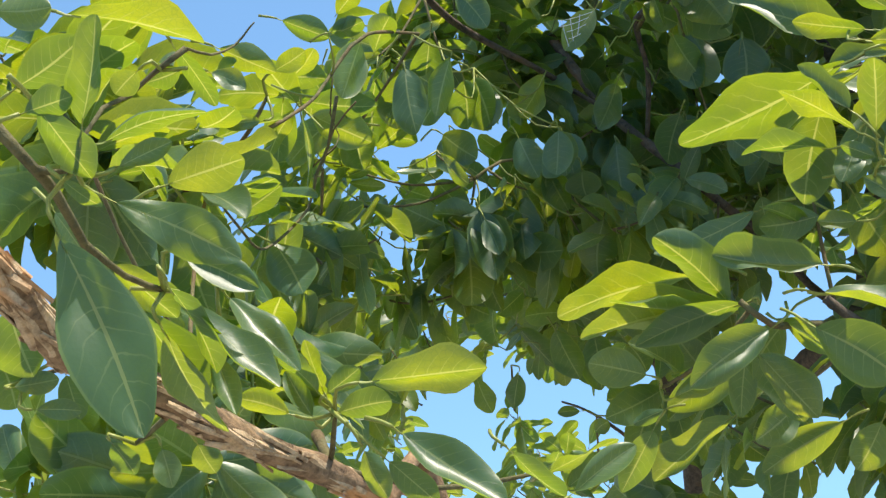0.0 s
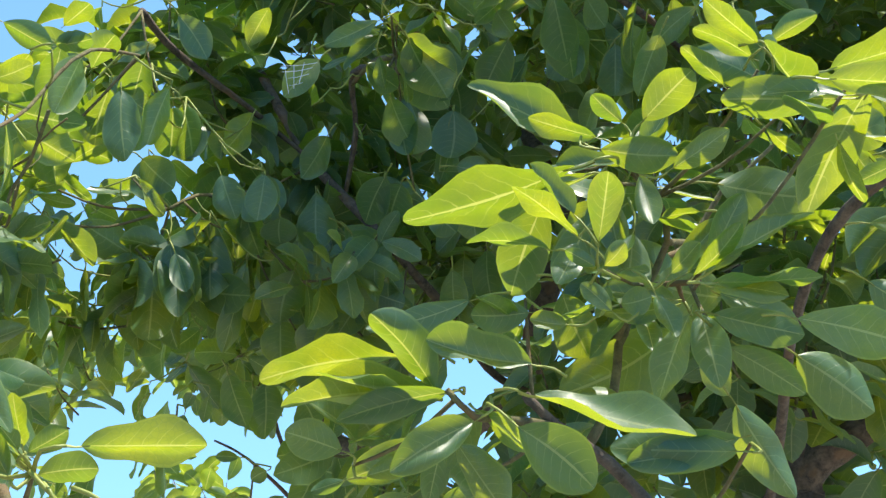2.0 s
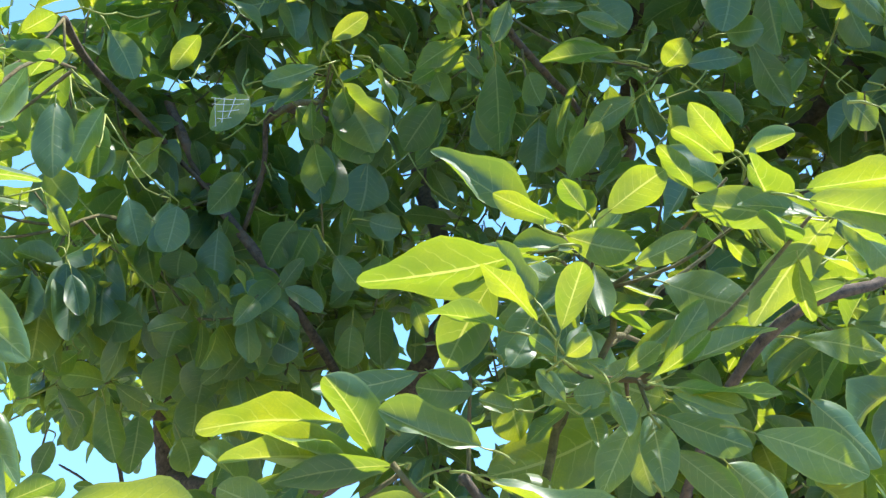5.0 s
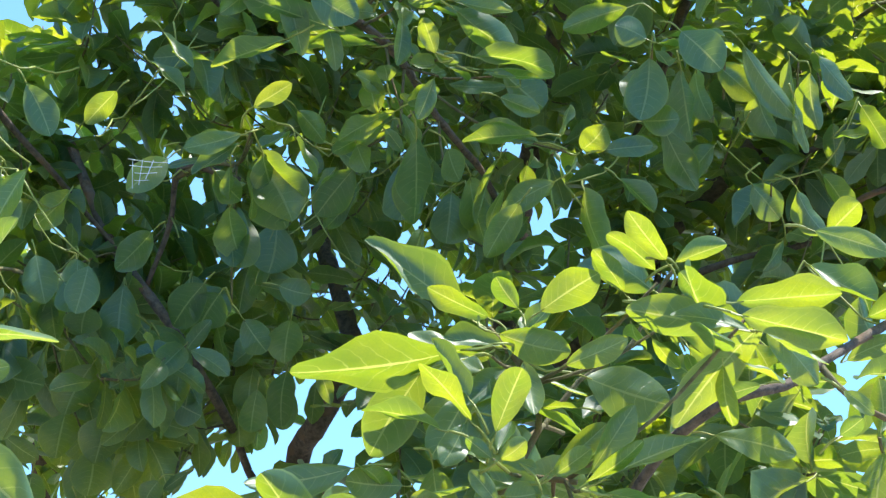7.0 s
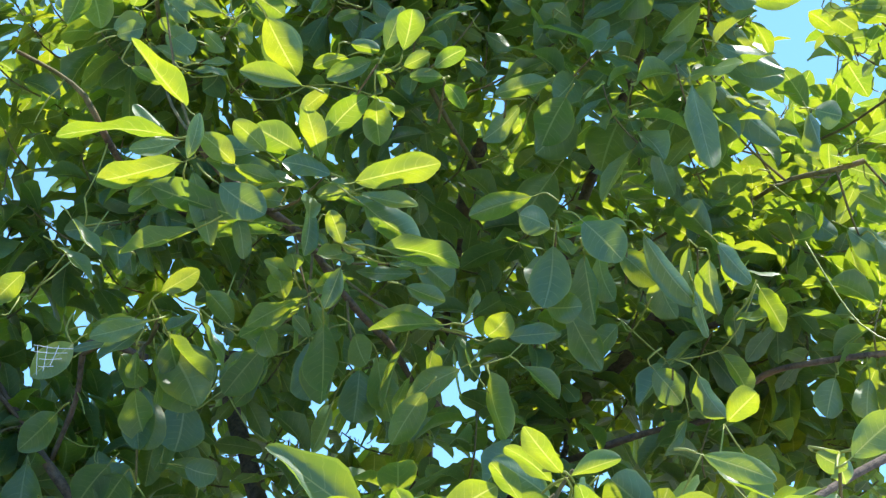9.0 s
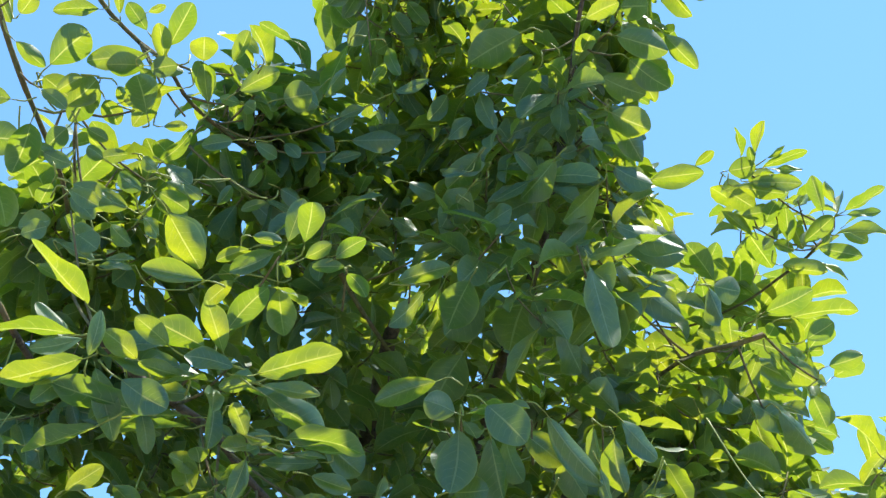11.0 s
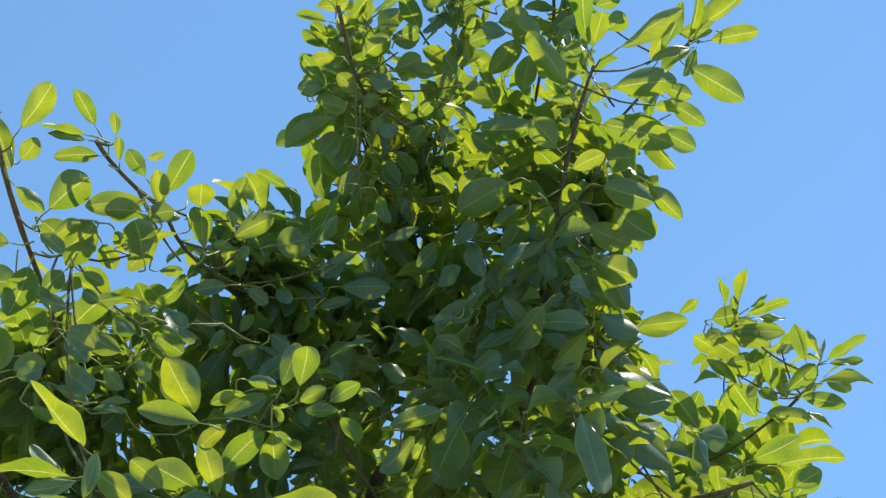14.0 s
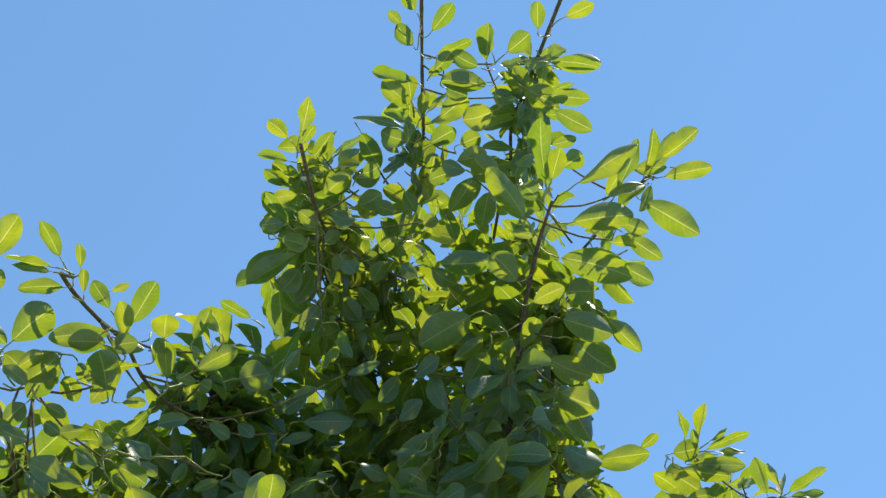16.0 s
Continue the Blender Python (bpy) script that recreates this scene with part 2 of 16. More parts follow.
def tube(points, radii, sides, rough, seed):
    """Vertices and faces of a bent, tapering, slightly knobbly stem."""
    pts = [Vector(p) for p in points]
    fine, rad = [], []
    for i in range(len(pts) - 1):
        p0, p1, p2, p3 = pts[max(i - 1, 0)], pts[i], pts[i + 1], pts[min(i + 2, len(pts) - 1)]
        steps = max(2, min(10, int((p2 - p1).length / 0.025)))
        for q in range(steps):
            t = q / steps
            fine.append(0.5 * (2 * p1 + (p2 - p0) * t + (2 * p0 - 5 * p1 + 4 * p2 - p3) * t * t + (3 * p1 - p0 - 3 * p2 + p3) * t ** 3))
            rad.append(radii[i] + (radii[i + 1] - radii[i]) * t)
    fine.append(pts[-1])
    rad.append(radii[-1])
    verts, faces = [], []
    side = Vector((0.3, 0.2, 1.0))
    for i, (c, r) in enumerate(zip(fine, rad)):
        d = (fine[min(i + 1, len(fine) - 1)] - fine[max(i - 1, 0)]).normalized()
        side = (side - d * side.dot(d)).normalized()
        other = d.cross(side)
        for q in range(sides):
            a = 2 * math.pi * q / sides
            w = side * math.cos(a) + other * math.sin(a)
            k = 1 + rough * noise.noise((c + w * r) * 38 + Vector((seed, 0, 0))) + 0.6 * rough * noise.noise(c * 14 + Vector((0, seed, 0)))
            verts.append(c + w * r * k)
    for i in range(len(fine) - 1):
        for q in range(sides):
            c = (q + 1) % sides
            faces.append((i * sides + q, i * sides + c, (i + 1) * sides + c, (i + 1) * sides + q))
    faces.append(tuple(range(sides))[::-1])
    faces.append(tuple(range((len(fine) - 1) * sides, len(fine) * sides)))
    return verts, faces


def stem_mesh(name, points, radii, sides, rough, material, seed):
    verts, faces = tube(points, radii, sides, rough, seed)
    me = bpy.data.meshes.new(name)
    me.from_pydata([tuple(v) for v in verts], [], faces)
    me.polygons.foreach_set("use_smooth", [True] * len(faces))
    me.materials.append(material)
    return me


WOOD = {}


def wood(tree, name, rows, skin=None):
    """A trunk, limb, branch or twig of a tree, through points with a radius each."""
    thick = max(r[3] for r in rows)
    me = stem_mesh(name, [r[:3] for r in rows], [r[3] for r in rows], 12 if thick > 0.012 else 7,
                   0.30 if thick > 0.012 else 0.22, skin or (BARK if thick > 0.0052 else TWIG), len(rows) + 7 * thick)
    ob = new(name, me)
    ob.parent = tree
    for a, b in zip(rows, rows[1:]):
        a, b = Vector(a[:3]), Vector(b[:3])
        n = max(1, int((b - a).length / 0.03))
        WOOD.setdefault(tree.name, []).extend(a.lerp(b, i / n) for i in range(n + 1))
    return ob


def nearest_wood(tree, at):
    return min(WOOD[tree.name], key=lambda p: (p - at).length_squared)


def flakes(parent, rows, count):
    """Thin curls of peeling bark, each lifted at one end, along a bough."""
    rnd = random.Random(4)
    shapes = []
    for n in range(4):
        vs, fs = [], []
        for i in range(5):
            for j in range(3):
                u, v = i / 4 - 0.5, j / 2 - 0.5
                lift = 0.10 * (u + 0.5) ** 2 + 0.05 * math.sin(5 * u + n) - 0.5 * v * v
                w = (1 - 0.5 * abs(u) ** 1.5) * (1 + 0.25 * math.sin(7 * u + 2 * n))
                vs += [(u, v * w, lift), (u, v * w, lift - 0.05)]
        for i in range(4):
            for j in range(2):
                a, b = (i * 3 + j) * 2, ((i + 1) * 3 + j) * 2
                fs += [(a, b, b + 2, a + 2), (a + 1, a + 3, b + 3, b + 1)]
        me = bpy.data.meshes.new("bark_flake")
        me.from_pydata(vs, [], fs)
        me.materials.append(FLAKE)
        shapes.append(me)
    for _ in range(count):
        i = rnd.randrange(len(rows) - 1)
        t = rnd.random()
        a, b = Vector(rows[i][:3]), Vector(rows[i + 1][:3])
        r = rows[i][3] + (rows[i + 1][3] - rows[i][3]) * t
        along = (b - a).normalized()
        out = Matrix.Rotation(rnd.uniform(0, 6.28), 3, along) @ along.orthogonal().normalized()
        along = (along + out.cross(along) * rnd.uniform(-0.25, 0.25)).normalized()
        length, width = rnd.uniform(0.02, 0.075), rnd.uniform(0.002, 0.006)
        m = Matrix((along * length, out.cross(along).normalized() * width, out * 0.012)).transposed().to_4x4()
        m.translation = a.lerp(b, t) + out * r * 1.03
        ob = new("bark_flake", rnd.choice(shapes))
        ob.parent = parent
        ob.matrix_basis = m


def sprig(parent, a, b, c):
    ob = new("sprig", stem_mesh("sprig", [a, b, c], [0.0015, 0.0013, 0.0011], 5, 0.1, STALK, 1.0))
    ob.parent = parent
    return ob


def stem(parent, root, end):
    """A thin twig from its branch to the foot of a shoot."""
    a, b = Vector(root), Vector(end)
    sag = (a + b) / 2 + Vector((0.0, 0.0, -0.08)) * (b - a).length
    ob = new("twig", stem_mesh("twig", [a, sag, b], [0.0022, 0.0019, 0.0015], 6, 0.2, TWIG, 3.0))
    ob.parent = parent
    return ob


def tree_root(label):
    ob = new("tree", None)
    ob.empty_display_size = 0.2
    return tagged(ob, label, "tree", "trees")


CLUMPS = {}
WHORL_RANDOM = random.Random(23)
PLAIN = [unit_leaf(7, 4, 0.12, c, f, w, 1.08, i) for i, (c, f, w) in enumerate([(0.2, 0.2, 0.05), (0.35, 0.35, 0.1), (0.05, 0.1, 0.12), (0.4, 0.28, 0.04)])]


def ring(at, tree, size, droop):
    """The stem and the leaves of one shoot end: points of the stem, and base, tip, upper normal and width of each leaf."""
    rnd = WHORL_RANDOM
    p = Vector(at)
    q = nearest_wood(tree, p)
    axis = (p - q).normalized() if (p - q).length > 0.02 else Vector((0, 0, 1))
    axis = (axis + Vector((0, -0.2, 0.7))).normalized()
    start = p - axis * min(0.11, max(0.07, (p - q).length))
    bend = (start + p) / 2 + Vector((rnd.uniform(-1, 1), rnd.uniform(-1, 1), -1)) * 0.012
    any_side = axis.orthogonal().normalized()
    small = size < 0.105
    droop *= rnd.uniform(0.2, 1.2)
    count = rnd.randint(6, 9) if small else rnd.randint(10, 14)
    leaves = []
    for i in range(count):
        turn = 2.4 * i + rnd.uniform(-0.4, 0.4)
        back = i / count
        out = Matrix.Rotation(turn, 3, axis) @ any_side
        lift = rnd.uniform(-0.1, 0.75) - 0.6 * back
        d = (out + axis * lift + Vector((0, 0, -droop * rnd.random()))).normalized()
        length = size * (rnd.uniform(0.75, 1.3) if small else rnd.uniform(0.5, 1.02))
        base = p - axis * ((0.08 if small else 0.13) * back)
        up = (axis + Vector((rnd.uniform(-0.8, 0.8), rnd.uniform(-0.8, 0.8), 0.4))).normalized()
        leaves.append((base, base + d * length, up, length * rnd.uniform(0.36, 0.52)))
    return [start, bend, p], leaves


def whorl(tree, at, size):
    """A shoot end with its ring of leaves, laid up for the foliage of its tree."""
    verts, faces, uvs, mats = CLUMPS.setdefault(tree.name, ([], [], [], []))
    stem, leaves = ring(at, tree, size, 0.4 if at[2] > 3.1 else 1.2)
    tv, tf = tube(stem, [0.0022, 0.0019, 0.0014], 4, 0.1, 2.0)
    n = len(verts)
    verts += [tuple(v) for v in tv]
    faces += [tuple(i + n for i in f) for f in tf]
    uvs += [(0.0, 0.0)] * len(tv)
    mats += [2] * len(tf)
    for base, tip, up, width in leaves:
        m = frame_of(base, tip, up, width, (tip - base).length)
        lv, lf, lu, lm = WHORL_RANDOM.choice(PLAIN)
        n = len(verts)
        verts += [tuple(m @ Vector(v)) for v in lv]
        faces += [tuple(j + n for j in f) for f in lf]
        uvs += lu
        mats += lm


def shoot(parent, at, size):
    """A shoot end whose leaves are each their own part."""
    twig, leaves = ring(at, parent.parent, size, 0.9)
    sprig(parent, *twig)
    for base, tip, up, width in leaves:
        leaf(parent, base, tip, up, width, 0.12)


def tuft(parent, at, root, size, count):
    """Some more leaves round the end of a shoot, spread outwards and a little upwards, each its own part."""
    rnd = TUFT_RANDOM
    p, q = Vector(at), Vector(root)
    axis = ((p - q).normalized() + Vector((0, 0, 0.5))).normalized()
    side = axis.orthogonal().normalized()
    for i in range(count):
        out = Matrix.Rotation(2.4 * i + rnd.uniform(-0.5, 0.5), 3, axis) @ side
        d = (out + axis * rnd.uniform(-0.4, 0.4) + Vector((0, 0, -0.5 * rnd.random()))).normalized()
        length = size * rnd.uniform(0.7, 1.1)
        base = p - axis * rnd.uniform(0.0, 0.05) + d * 0.012
        up = (axis + Vector((rnd.uniform(-0.6, 0.6), rnd.uniform(-0.6, 0.6), 0.6))).normalized()
        leaf(parent, base, base + d * length, up, length * rnd.uniform(0.32, 0.42), 0.12)


TUFT_RANDOM = random.Random(31)

# ---- trees ----
TREE_NEAR = tree_root("evergreen tree bough with peeling brown bark and large leathery leaves")
TREE_TALL = tree_root("tall leafy evergreen tree with glossy green leaves against blue sky")
TREE_MID = tree_root("evergreen tree with shaded dark green leaves and slender brown branches")
TREE_BACK = tree_root("evergreen tree standing behind with grey-brown trunk and dark foliage")

# stems
a0 = wood(TREE_NEAR, "trunk", [(-0.040, 1.168, -0.100, 0.0153), (-0.010, 1.098, 0.832, 0.0106), (0.010, 1.048, 1.664, 0.0085), (-0.035, 0.995, 1.692, 0.0087), (-0.076, 0.941, 1.709, 0.0089), (-0.111, 0.895, 1.721, 0.0091), (-0.133, 0.860, 1.730, 0.0093), (-0.155, 0.834, 1.742, 0.0095), (-0.198, 0.780, 1.760, 0.0097), (-0.209, 0.752, 1.776, 0.0099), (-0.219, 0.724, 1.791, 0.0101), (-0.234, 0.715, 1.805, 0.0103), (-0.290, 0.706, 1.838, 0.0105)], PEELING)
a1 = wood(TREE_NEAR, "trunk", [(0.488, 1.308, -0.100, 0.0144), (0.518, 1.238, 0.816, 0.0100), (0.538, 1.188, 1.631, 0.0080), (0.488, 1.187, 1.718, 0.0072), (0.446, 1.221, 1.791, 0.0064), (0.408, 1.231, 1.825, 0.0056), (0.378, 1.229, 1.841, 0.0048), (0.347, 1.225, 1.866, 0.0040)])
a2 = wood(TREE_NEAR, "branch", [(-0.278, 0.708, 1.831, 0.0040), (-0.256, 0.675, 1.848, 0.0038), (-0.235, 0.641, 1.885, 0.0037), (-0.198, 0.649, 1.842, 0.0033), (-0.184, 0.658, 1.826, 0.0030), (-0.180, 0.683, 1.821, 0.0027), (-0.175, 0.733, 1.803, 0.0024)])
a3 = wood(TREE_NEAR, "branch", [(-0.079, 0.987, 1.737, 0.0040), (-0.072, 0.960, 1.722, 0.0035), (-0.065, 0.952, 1.702, 0.0030)])
a4 = wood(TREE_NEAR, "branch", [(0.007, 1.651, 2.318, 0.0020), (-0.049, 1.466, 2.240, 0.0020), (-0.079, 1.430, 2.194, 0.0020), (-0.102, 1.395, 2.143, 0.0019), (-0.129, 1.307, 2.085, 0.0019), (-0.161, 1.262, 2.050, 0.0018), (-0.174, 1.173, 1.994, 0.0018), (-0.176, 1.093, 1.912, 0.0016), (-0.165, 0.985, 1.808, 0.0016), (-0.140, 0.858, 1.734, 0.0015)])
a5 = wood(TREE_NEAR, "branch", [(-0.153, 0.907, 1.992, 0.0024), (-0.176, 0.910, 1.976, 0.0021), (-0.192, 0.912, 1.962, 0.0018), (-0.212, 0.869, 1.919, 0.0016), (-0.186, 0.912, 1.839, 0.0016), (-0.159, 0.956, 1.791, 0.0015)])
a6 = wood(TREE_NEAR, "branch", [(0.408, 1.231, 1.825, 0.0050), (0.438, 1.244, 1.875, 0.0045), (0.443, 1.242, 1.922, 0.0040), (0.453, 1.244, 1.945, 0.0035), (0.433, 1.237, 2.001, 0.0030), (0.421, 1.247, 2.019, 0.0025)])
a7 = wood(TREE_NEAR, "branch", [(0.441, 1.242, 1.927, 0.0040), (0.453, 1.216, 1.965, 0.0035), (0.454, 1.182, 1.965, 0.0030), (0.482, 1.148, 1.962, 0.0025)])
a8 = wood(TREE_NEAR, "branch", [(0.453, 1.244, 1.945, 0.0040), (0.488, 1.230, 2.021, 0.0036), (0.478, 1.231, 2.064, 0.0033), (0.458, 1.251, 2.097, 0.0029), (0.435, 1.253, 2.115, 0.0025)])
a9 = wood(TREE_NEAR, "branch", [(0.378, 1.229, 1.841, 0.0040), (0.316, 1.207, 1.841, 0.0035), (0.284, 1.166, 1.833, 0.0030), (0.260, 1.168, 1.855, 0.0025)])
a10 = wood(TREE_NEAR, "branch", [(0.424, 1.245, 2.015, 0.0040), (0.492, 1.290, 2.019, 0.0032), (0.560, 1.334, 2.056, 0.0030), (0.590, 1.320, 2.110, 0.0028), (0.638, 1.300, 2.157, 0.0025), (0.650, 1.275, 2.214, 0.0022), (0.651, 1.252, 2.234, 0.0020)])
a11 = wood(TREE_NEAR, "branch", [(0.488, 1.230, 2.021, 0.0035), (0.560, 1.334, 2.056, 0.0030), (0.607, 1.367, 2.063, 0.0025)])
a12 = wood(TREE_NEAR, "twig", [(-0.084, 1.443, 2.160, 0.0020), (-0.098, 1.489, 2.120, 0.0019), (-0.114, 1.516, 2.097, 0.0017), (-0.125, 1.527, 2.062, 0.0016), (-0.162, 1.438, 1.995, 0.0015), (-0.164, 1.238, 1.962, 0.0013), (-0.176, 1.149, 1.972, 0.0012)])
a13 = wood(TREE_NEAR, "twig", [(-0.090, 1.498, 2.209, 0.0012), (-0.096, 1.514, 2.168, 0.0009), (-0.088, 1.533, 2.148, 0.0006), (-0.095, 1.515, 2.126, 0.0006), (-0.103, 1.497, 2.114, 0.0006)])
a14 = wood(TREE_NEAR, "twig", [(-0.066, 1.493, 2.172, 0.0012), (-0.093, 1.521, 2.151, 0.0009), (-0.110, 1.562, 2.119, 0.0006), (-0.112, 1.539, 2.103, 0.0006), (-0.114, 1.516, 2.097, 0.0006)])
a15 = wood(TREE_NEAR, "twig", [(-0.153, 0.907, 1.992, 0.0010), (-0.140, 0.932, 1.997, 0.0010), (-0.127, 0.957, 2.014, 0.0010), (-0.116, 0.953, 2.025, 0.0008), (-0.112, 0.952, 2.029, 0.0005)])
b16 = wood(TREE_TALL, "trunk", [(1.322, 2.964, -0.100, 0.0648), (1.352, 2.894, 1.217, 0.0450), (1.372, 2.844, 2.434, 0.0360), (1.363, 2.792, 2.642, 0.0320), (1.347, 2.760, 2.764, 0.0280), (1.276, 2.625, 2.900, 0.0240), (1.151, 2.398, 3.005, 0.0200), (1.083, 2.244, 3.120, 0.0160), (1.048, 2.162, 3.177, 0.0120)])
b17 = wood(TREE_TALL, "limb", [(1.117, 1.718, 3.400, 0.0085), (1.151, 1.780, 3.338, 0.0090), (1.189, 1.863, 3.279, 0.0095), (1.231, 1.975, 3.209, 0.0100), (1.280, 2.106, 3.154, 0.0105), (1.333, 2.231, 3.090, 0.0110), (1.363, 2.351, 2.956, 0.0110), (1.395, 2.489, 2.745, 0.0110), (1.448, 2.628, 2.609, 0.0110), (1.406, 2.710, 2.606, 0.0110), (1.363, 2.792, 2.642, 0.0110)])
b18 = wood(TREE_TALL, "limb", [(1.364, 2.793, 2.637, 0.0200), (1.309, 2.543, 2.515, 0.0200), (1.253, 2.293, 2.507, 0.0200), (1.264, 2.096, 2.669, 0.0193), (1.292, 2.052, 2.722, 0.0187), (1.284, 1.979, 2.745, 0.0180), (1.288, 1.879, 2.796, 0.0173), (1.294, 1.830, 2.871, 0.0167), (1.292, 1.773, 2.962, 0.0160)])
b19 = wood(TREE_TALL, "limb", [(1.117, 1.718, 3.400, 0.0059), (1.076, 1.648, 3.439, 0.0054), (1.026, 1.567, 3.505, 0.0049), (0.997, 1.513, 3.542, 0.0043), (0.967, 1.445, 3.589, 0.0036), (0.944, 1.380, 3.625, 0.0025)])
b20 = wood(TREE_TALL, "branch", [(0.280, 1.603, 2.646, 0.0070), (0.338, 1.637, 2.633, 0.0068), (0.387, 1.650, 2.619, 0.0066), (0.424, 1.652, 2.608, 0.0064), (0.465, 1.662, 2.601, 0.0062), (0.521, 1.700, 2.595, 0.0060), (0.603, 1.782, 2.596, 0.0058), (0.696, 1.857, 2.593, 0.0056), (0.836, 2.011, 2.626, 0.0054), (1.134, 2.419, 2.708, 0.0052), (1.393, 2.853, 2.768, 0.0050), (1.372, 2.810, 2.744, 0.0050), (1.350, 2.766, 2.740, 0.0050)])
b21 = wood(TREE_TALL, "branch", [(1.287, 1.907, 2.782, 0.0070), (1.296, 1.905, 2.776, 0.0070), (1.305, 1.904, 2.775, 0.0070), (1.318, 1.867, 2.771, 0.0063), (1.291, 1.763, 2.742, 0.0057), (1.320, 1.725, 2.761, 0.0050)])
b22 = wood(TREE_TALL, "branch", [(1.264, 2.099, 2.667, 0.0060), (1.215, 2.034, 2.565, 0.0060), (1.167, 1.969, 2.516, 0.0060), (1.174, 1.828, 2.524, 0.0058), (1.212, 1.789, 2.543, 0.0057), (1.274, 1.724, 2.567, 0.0055), (1.283, 1.618, 2.616, 0.0053), (1.303, 1.519, 2.620, 0.0052), (1.366, 1.443, 2.633, 0.0050)])
b23 = wood(TREE_TALL, "branch", [(0.787, 1.949, 3.121, 0.0050), (0.849, 1.958, 3.058, 0.0045), (0.940, 1.997, 3.018, 0.0040), (1.045, 2.073, 3.005, 0.0035), (1.168, 2.147, 2.967, 0.0030), (1.133, 2.212, 3.008, 0.0030), (1.097, 2.276, 3.097, 0.0030)])
b24 = wood(TREE_TALL, "branch", [(1.320, 1.436, 2.946, 0.0050), (1.295, 1.472, 2.935, 0.0045), (1.283, 1.559, 2.946, 0.0040), (1.285, 1.639, 2.943, 0.0035), (1.283, 1.733, 2.922, 0.0030), (1.288, 1.756, 2.930, 0.0030), (1.293, 1.779, 2.951, 0.0030)])
b25 = wood(TREE_TALL, "branch", [(0.278, 2.021, 2.832, 0.0050), (0.237, 2.010, 2.871, 0.0043), (0.188, 2.010, 2.891, 0.0037), (0.107, 1.930, 2.856, 0.0030)])
b26 = wood(TREE_TALL, "branch", [(0.278, 2.021, 2.832, 0.0060), (0.417, 2.206, 2.845, 0.0057), (0.527, 2.275, 2.867, 0.0055), (0.693, 2.427, 2.909, 0.0053), (1.053, 2.757, 2.869, 0.0050), (1.170, 2.701, 2.848, 0.0050), (1.287, 2.645, 2.880, 0.0050)])
b27 = wood(TREE_TALL, "branch", [(0.015, 1.672, 3.214, 0.0050), (0.048, 1.694, 3.181, 0.0048), (0.074, 1.711, 3.153, 0.0046), (0.114, 1.752, 3.125, 0.0044), (0.160, 1.799, 3.101, 0.0043), (0.208, 1.859, 3.094, 0.0041), (0.288, 1.970, 3.091, 0.0039), (0.352, 2.084, 3.086, 0.0037), (0.469, 2.300, 3.091, 0.0035), (0.504, 2.293, 2.957, 0.0035), (0.538, 2.286, 2.870, 0.0035)])
b28 = wood(TREE_TALL, "branch", [(0.190, 1.647, 3.199, 0.0040), (0.224, 1.670, 3.194, 0.0039), (0.285, 1.698, 3.189, 0.0037), (0.345, 1.737, 3.204, 0.0036), (0.428, 1.830, 3.226, 0.0034), (0.546, 1.937, 3.277, 0.0033), (0.771, 2.219, 3.462, 0.0031), (1.127, 2.570, 3.676, 0.0030), (1.259, 2.402, 3.729, 0.0030), (1.392, 2.233, 3.890, 0.0030)])
b29 = wood(TREE_TALL, "branch", [(0.682, 1.462, 4.182, 0.0040), (0.706, 1.491, 4.156, 0.0039), (0.794, 1.604, 4.094, 0.0037), (0.867, 1.694, 4.030, 0.0036), (0.942, 1.793, 4.004, 0.0034), (0.995, 1.875, 3.998, 0.0033), (1.135, 2.029, 3.968, 0.0031), (1.349, 2.245, 3.911, 0.0030), (1.367, 2.233, 3.897, 0.0030), (1.385, 2.221, 3.892, 0.0030)])
b30 = wood(TREE_TALL, "branch", [(0.951, 1.322, 4.221, 0.0045), (0.984, 1.437, 4.172, 0.0043), (1.013, 1.530, 4.134, 0.0041), (1.035, 1.605, 4.106, 0.0039), (1.084, 1.670, 4.068, 0.0037), (1.117, 1.747, 4.028, 0.0036), (1.172, 1.842, 4.011, 0.0034), (1.249, 1.985, 3.932, 0.0032), (1.392, 2.233, 3.890, 0.0030), (1.357, 2.105, 3.721, 0.0030), (1.117, 1.718, 3.400, 0.0030)])
b31 = wood(TREE_TALL, "branch", [(0.536, 1.604, 3.693, 0.0040), (0.588, 1.659, 3.691, 0.0037), (0.655, 1.734, 3.703, 0.0035), (0.775, 1.863, 3.769, 0.0033), (0.919, 2.018, 3.820, 0.0030), (1.074, 2.137, 3.871, 0.0027), (1.294, 2.307, 3.887, 0.0025), (1.343, 2.270, 3.876, 0.0025), (1.392, 2.233, 3.890, 0.0025)])
b32 = wood(TREE_TALL, "branch", [(1.177, 1.347, 3.826, 0.0040), (1.184, 1.423, 3.824, 0.0037), (1.192, 1.484, 3.813, 0.0034), (1.207, 1.552, 3.826, 0.0031), (1.231, 1.669, 3.831, 0.0028), (1.242, 1.769, 3.778, 0.0025), (1.214, 1.771, 3.747, 0.0025), (1.026, 1.567, 3.505, 0.0025)])
b33 = wood(TREE_TALL, "branch", [(1.752, 1.629, 3.428, 0.0040), (1.754, 1.704, 3.396, 0.0036), (1.754, 1.785, 3.382, 0.0033), (1.755, 1.903, 3.369, 0.0029), (1.713, 2.054, 3.361, 0.0025), (1.526, 2.058, 3.344, 0.0025), (1.339, 2.061, 3.404, 0.0025)])
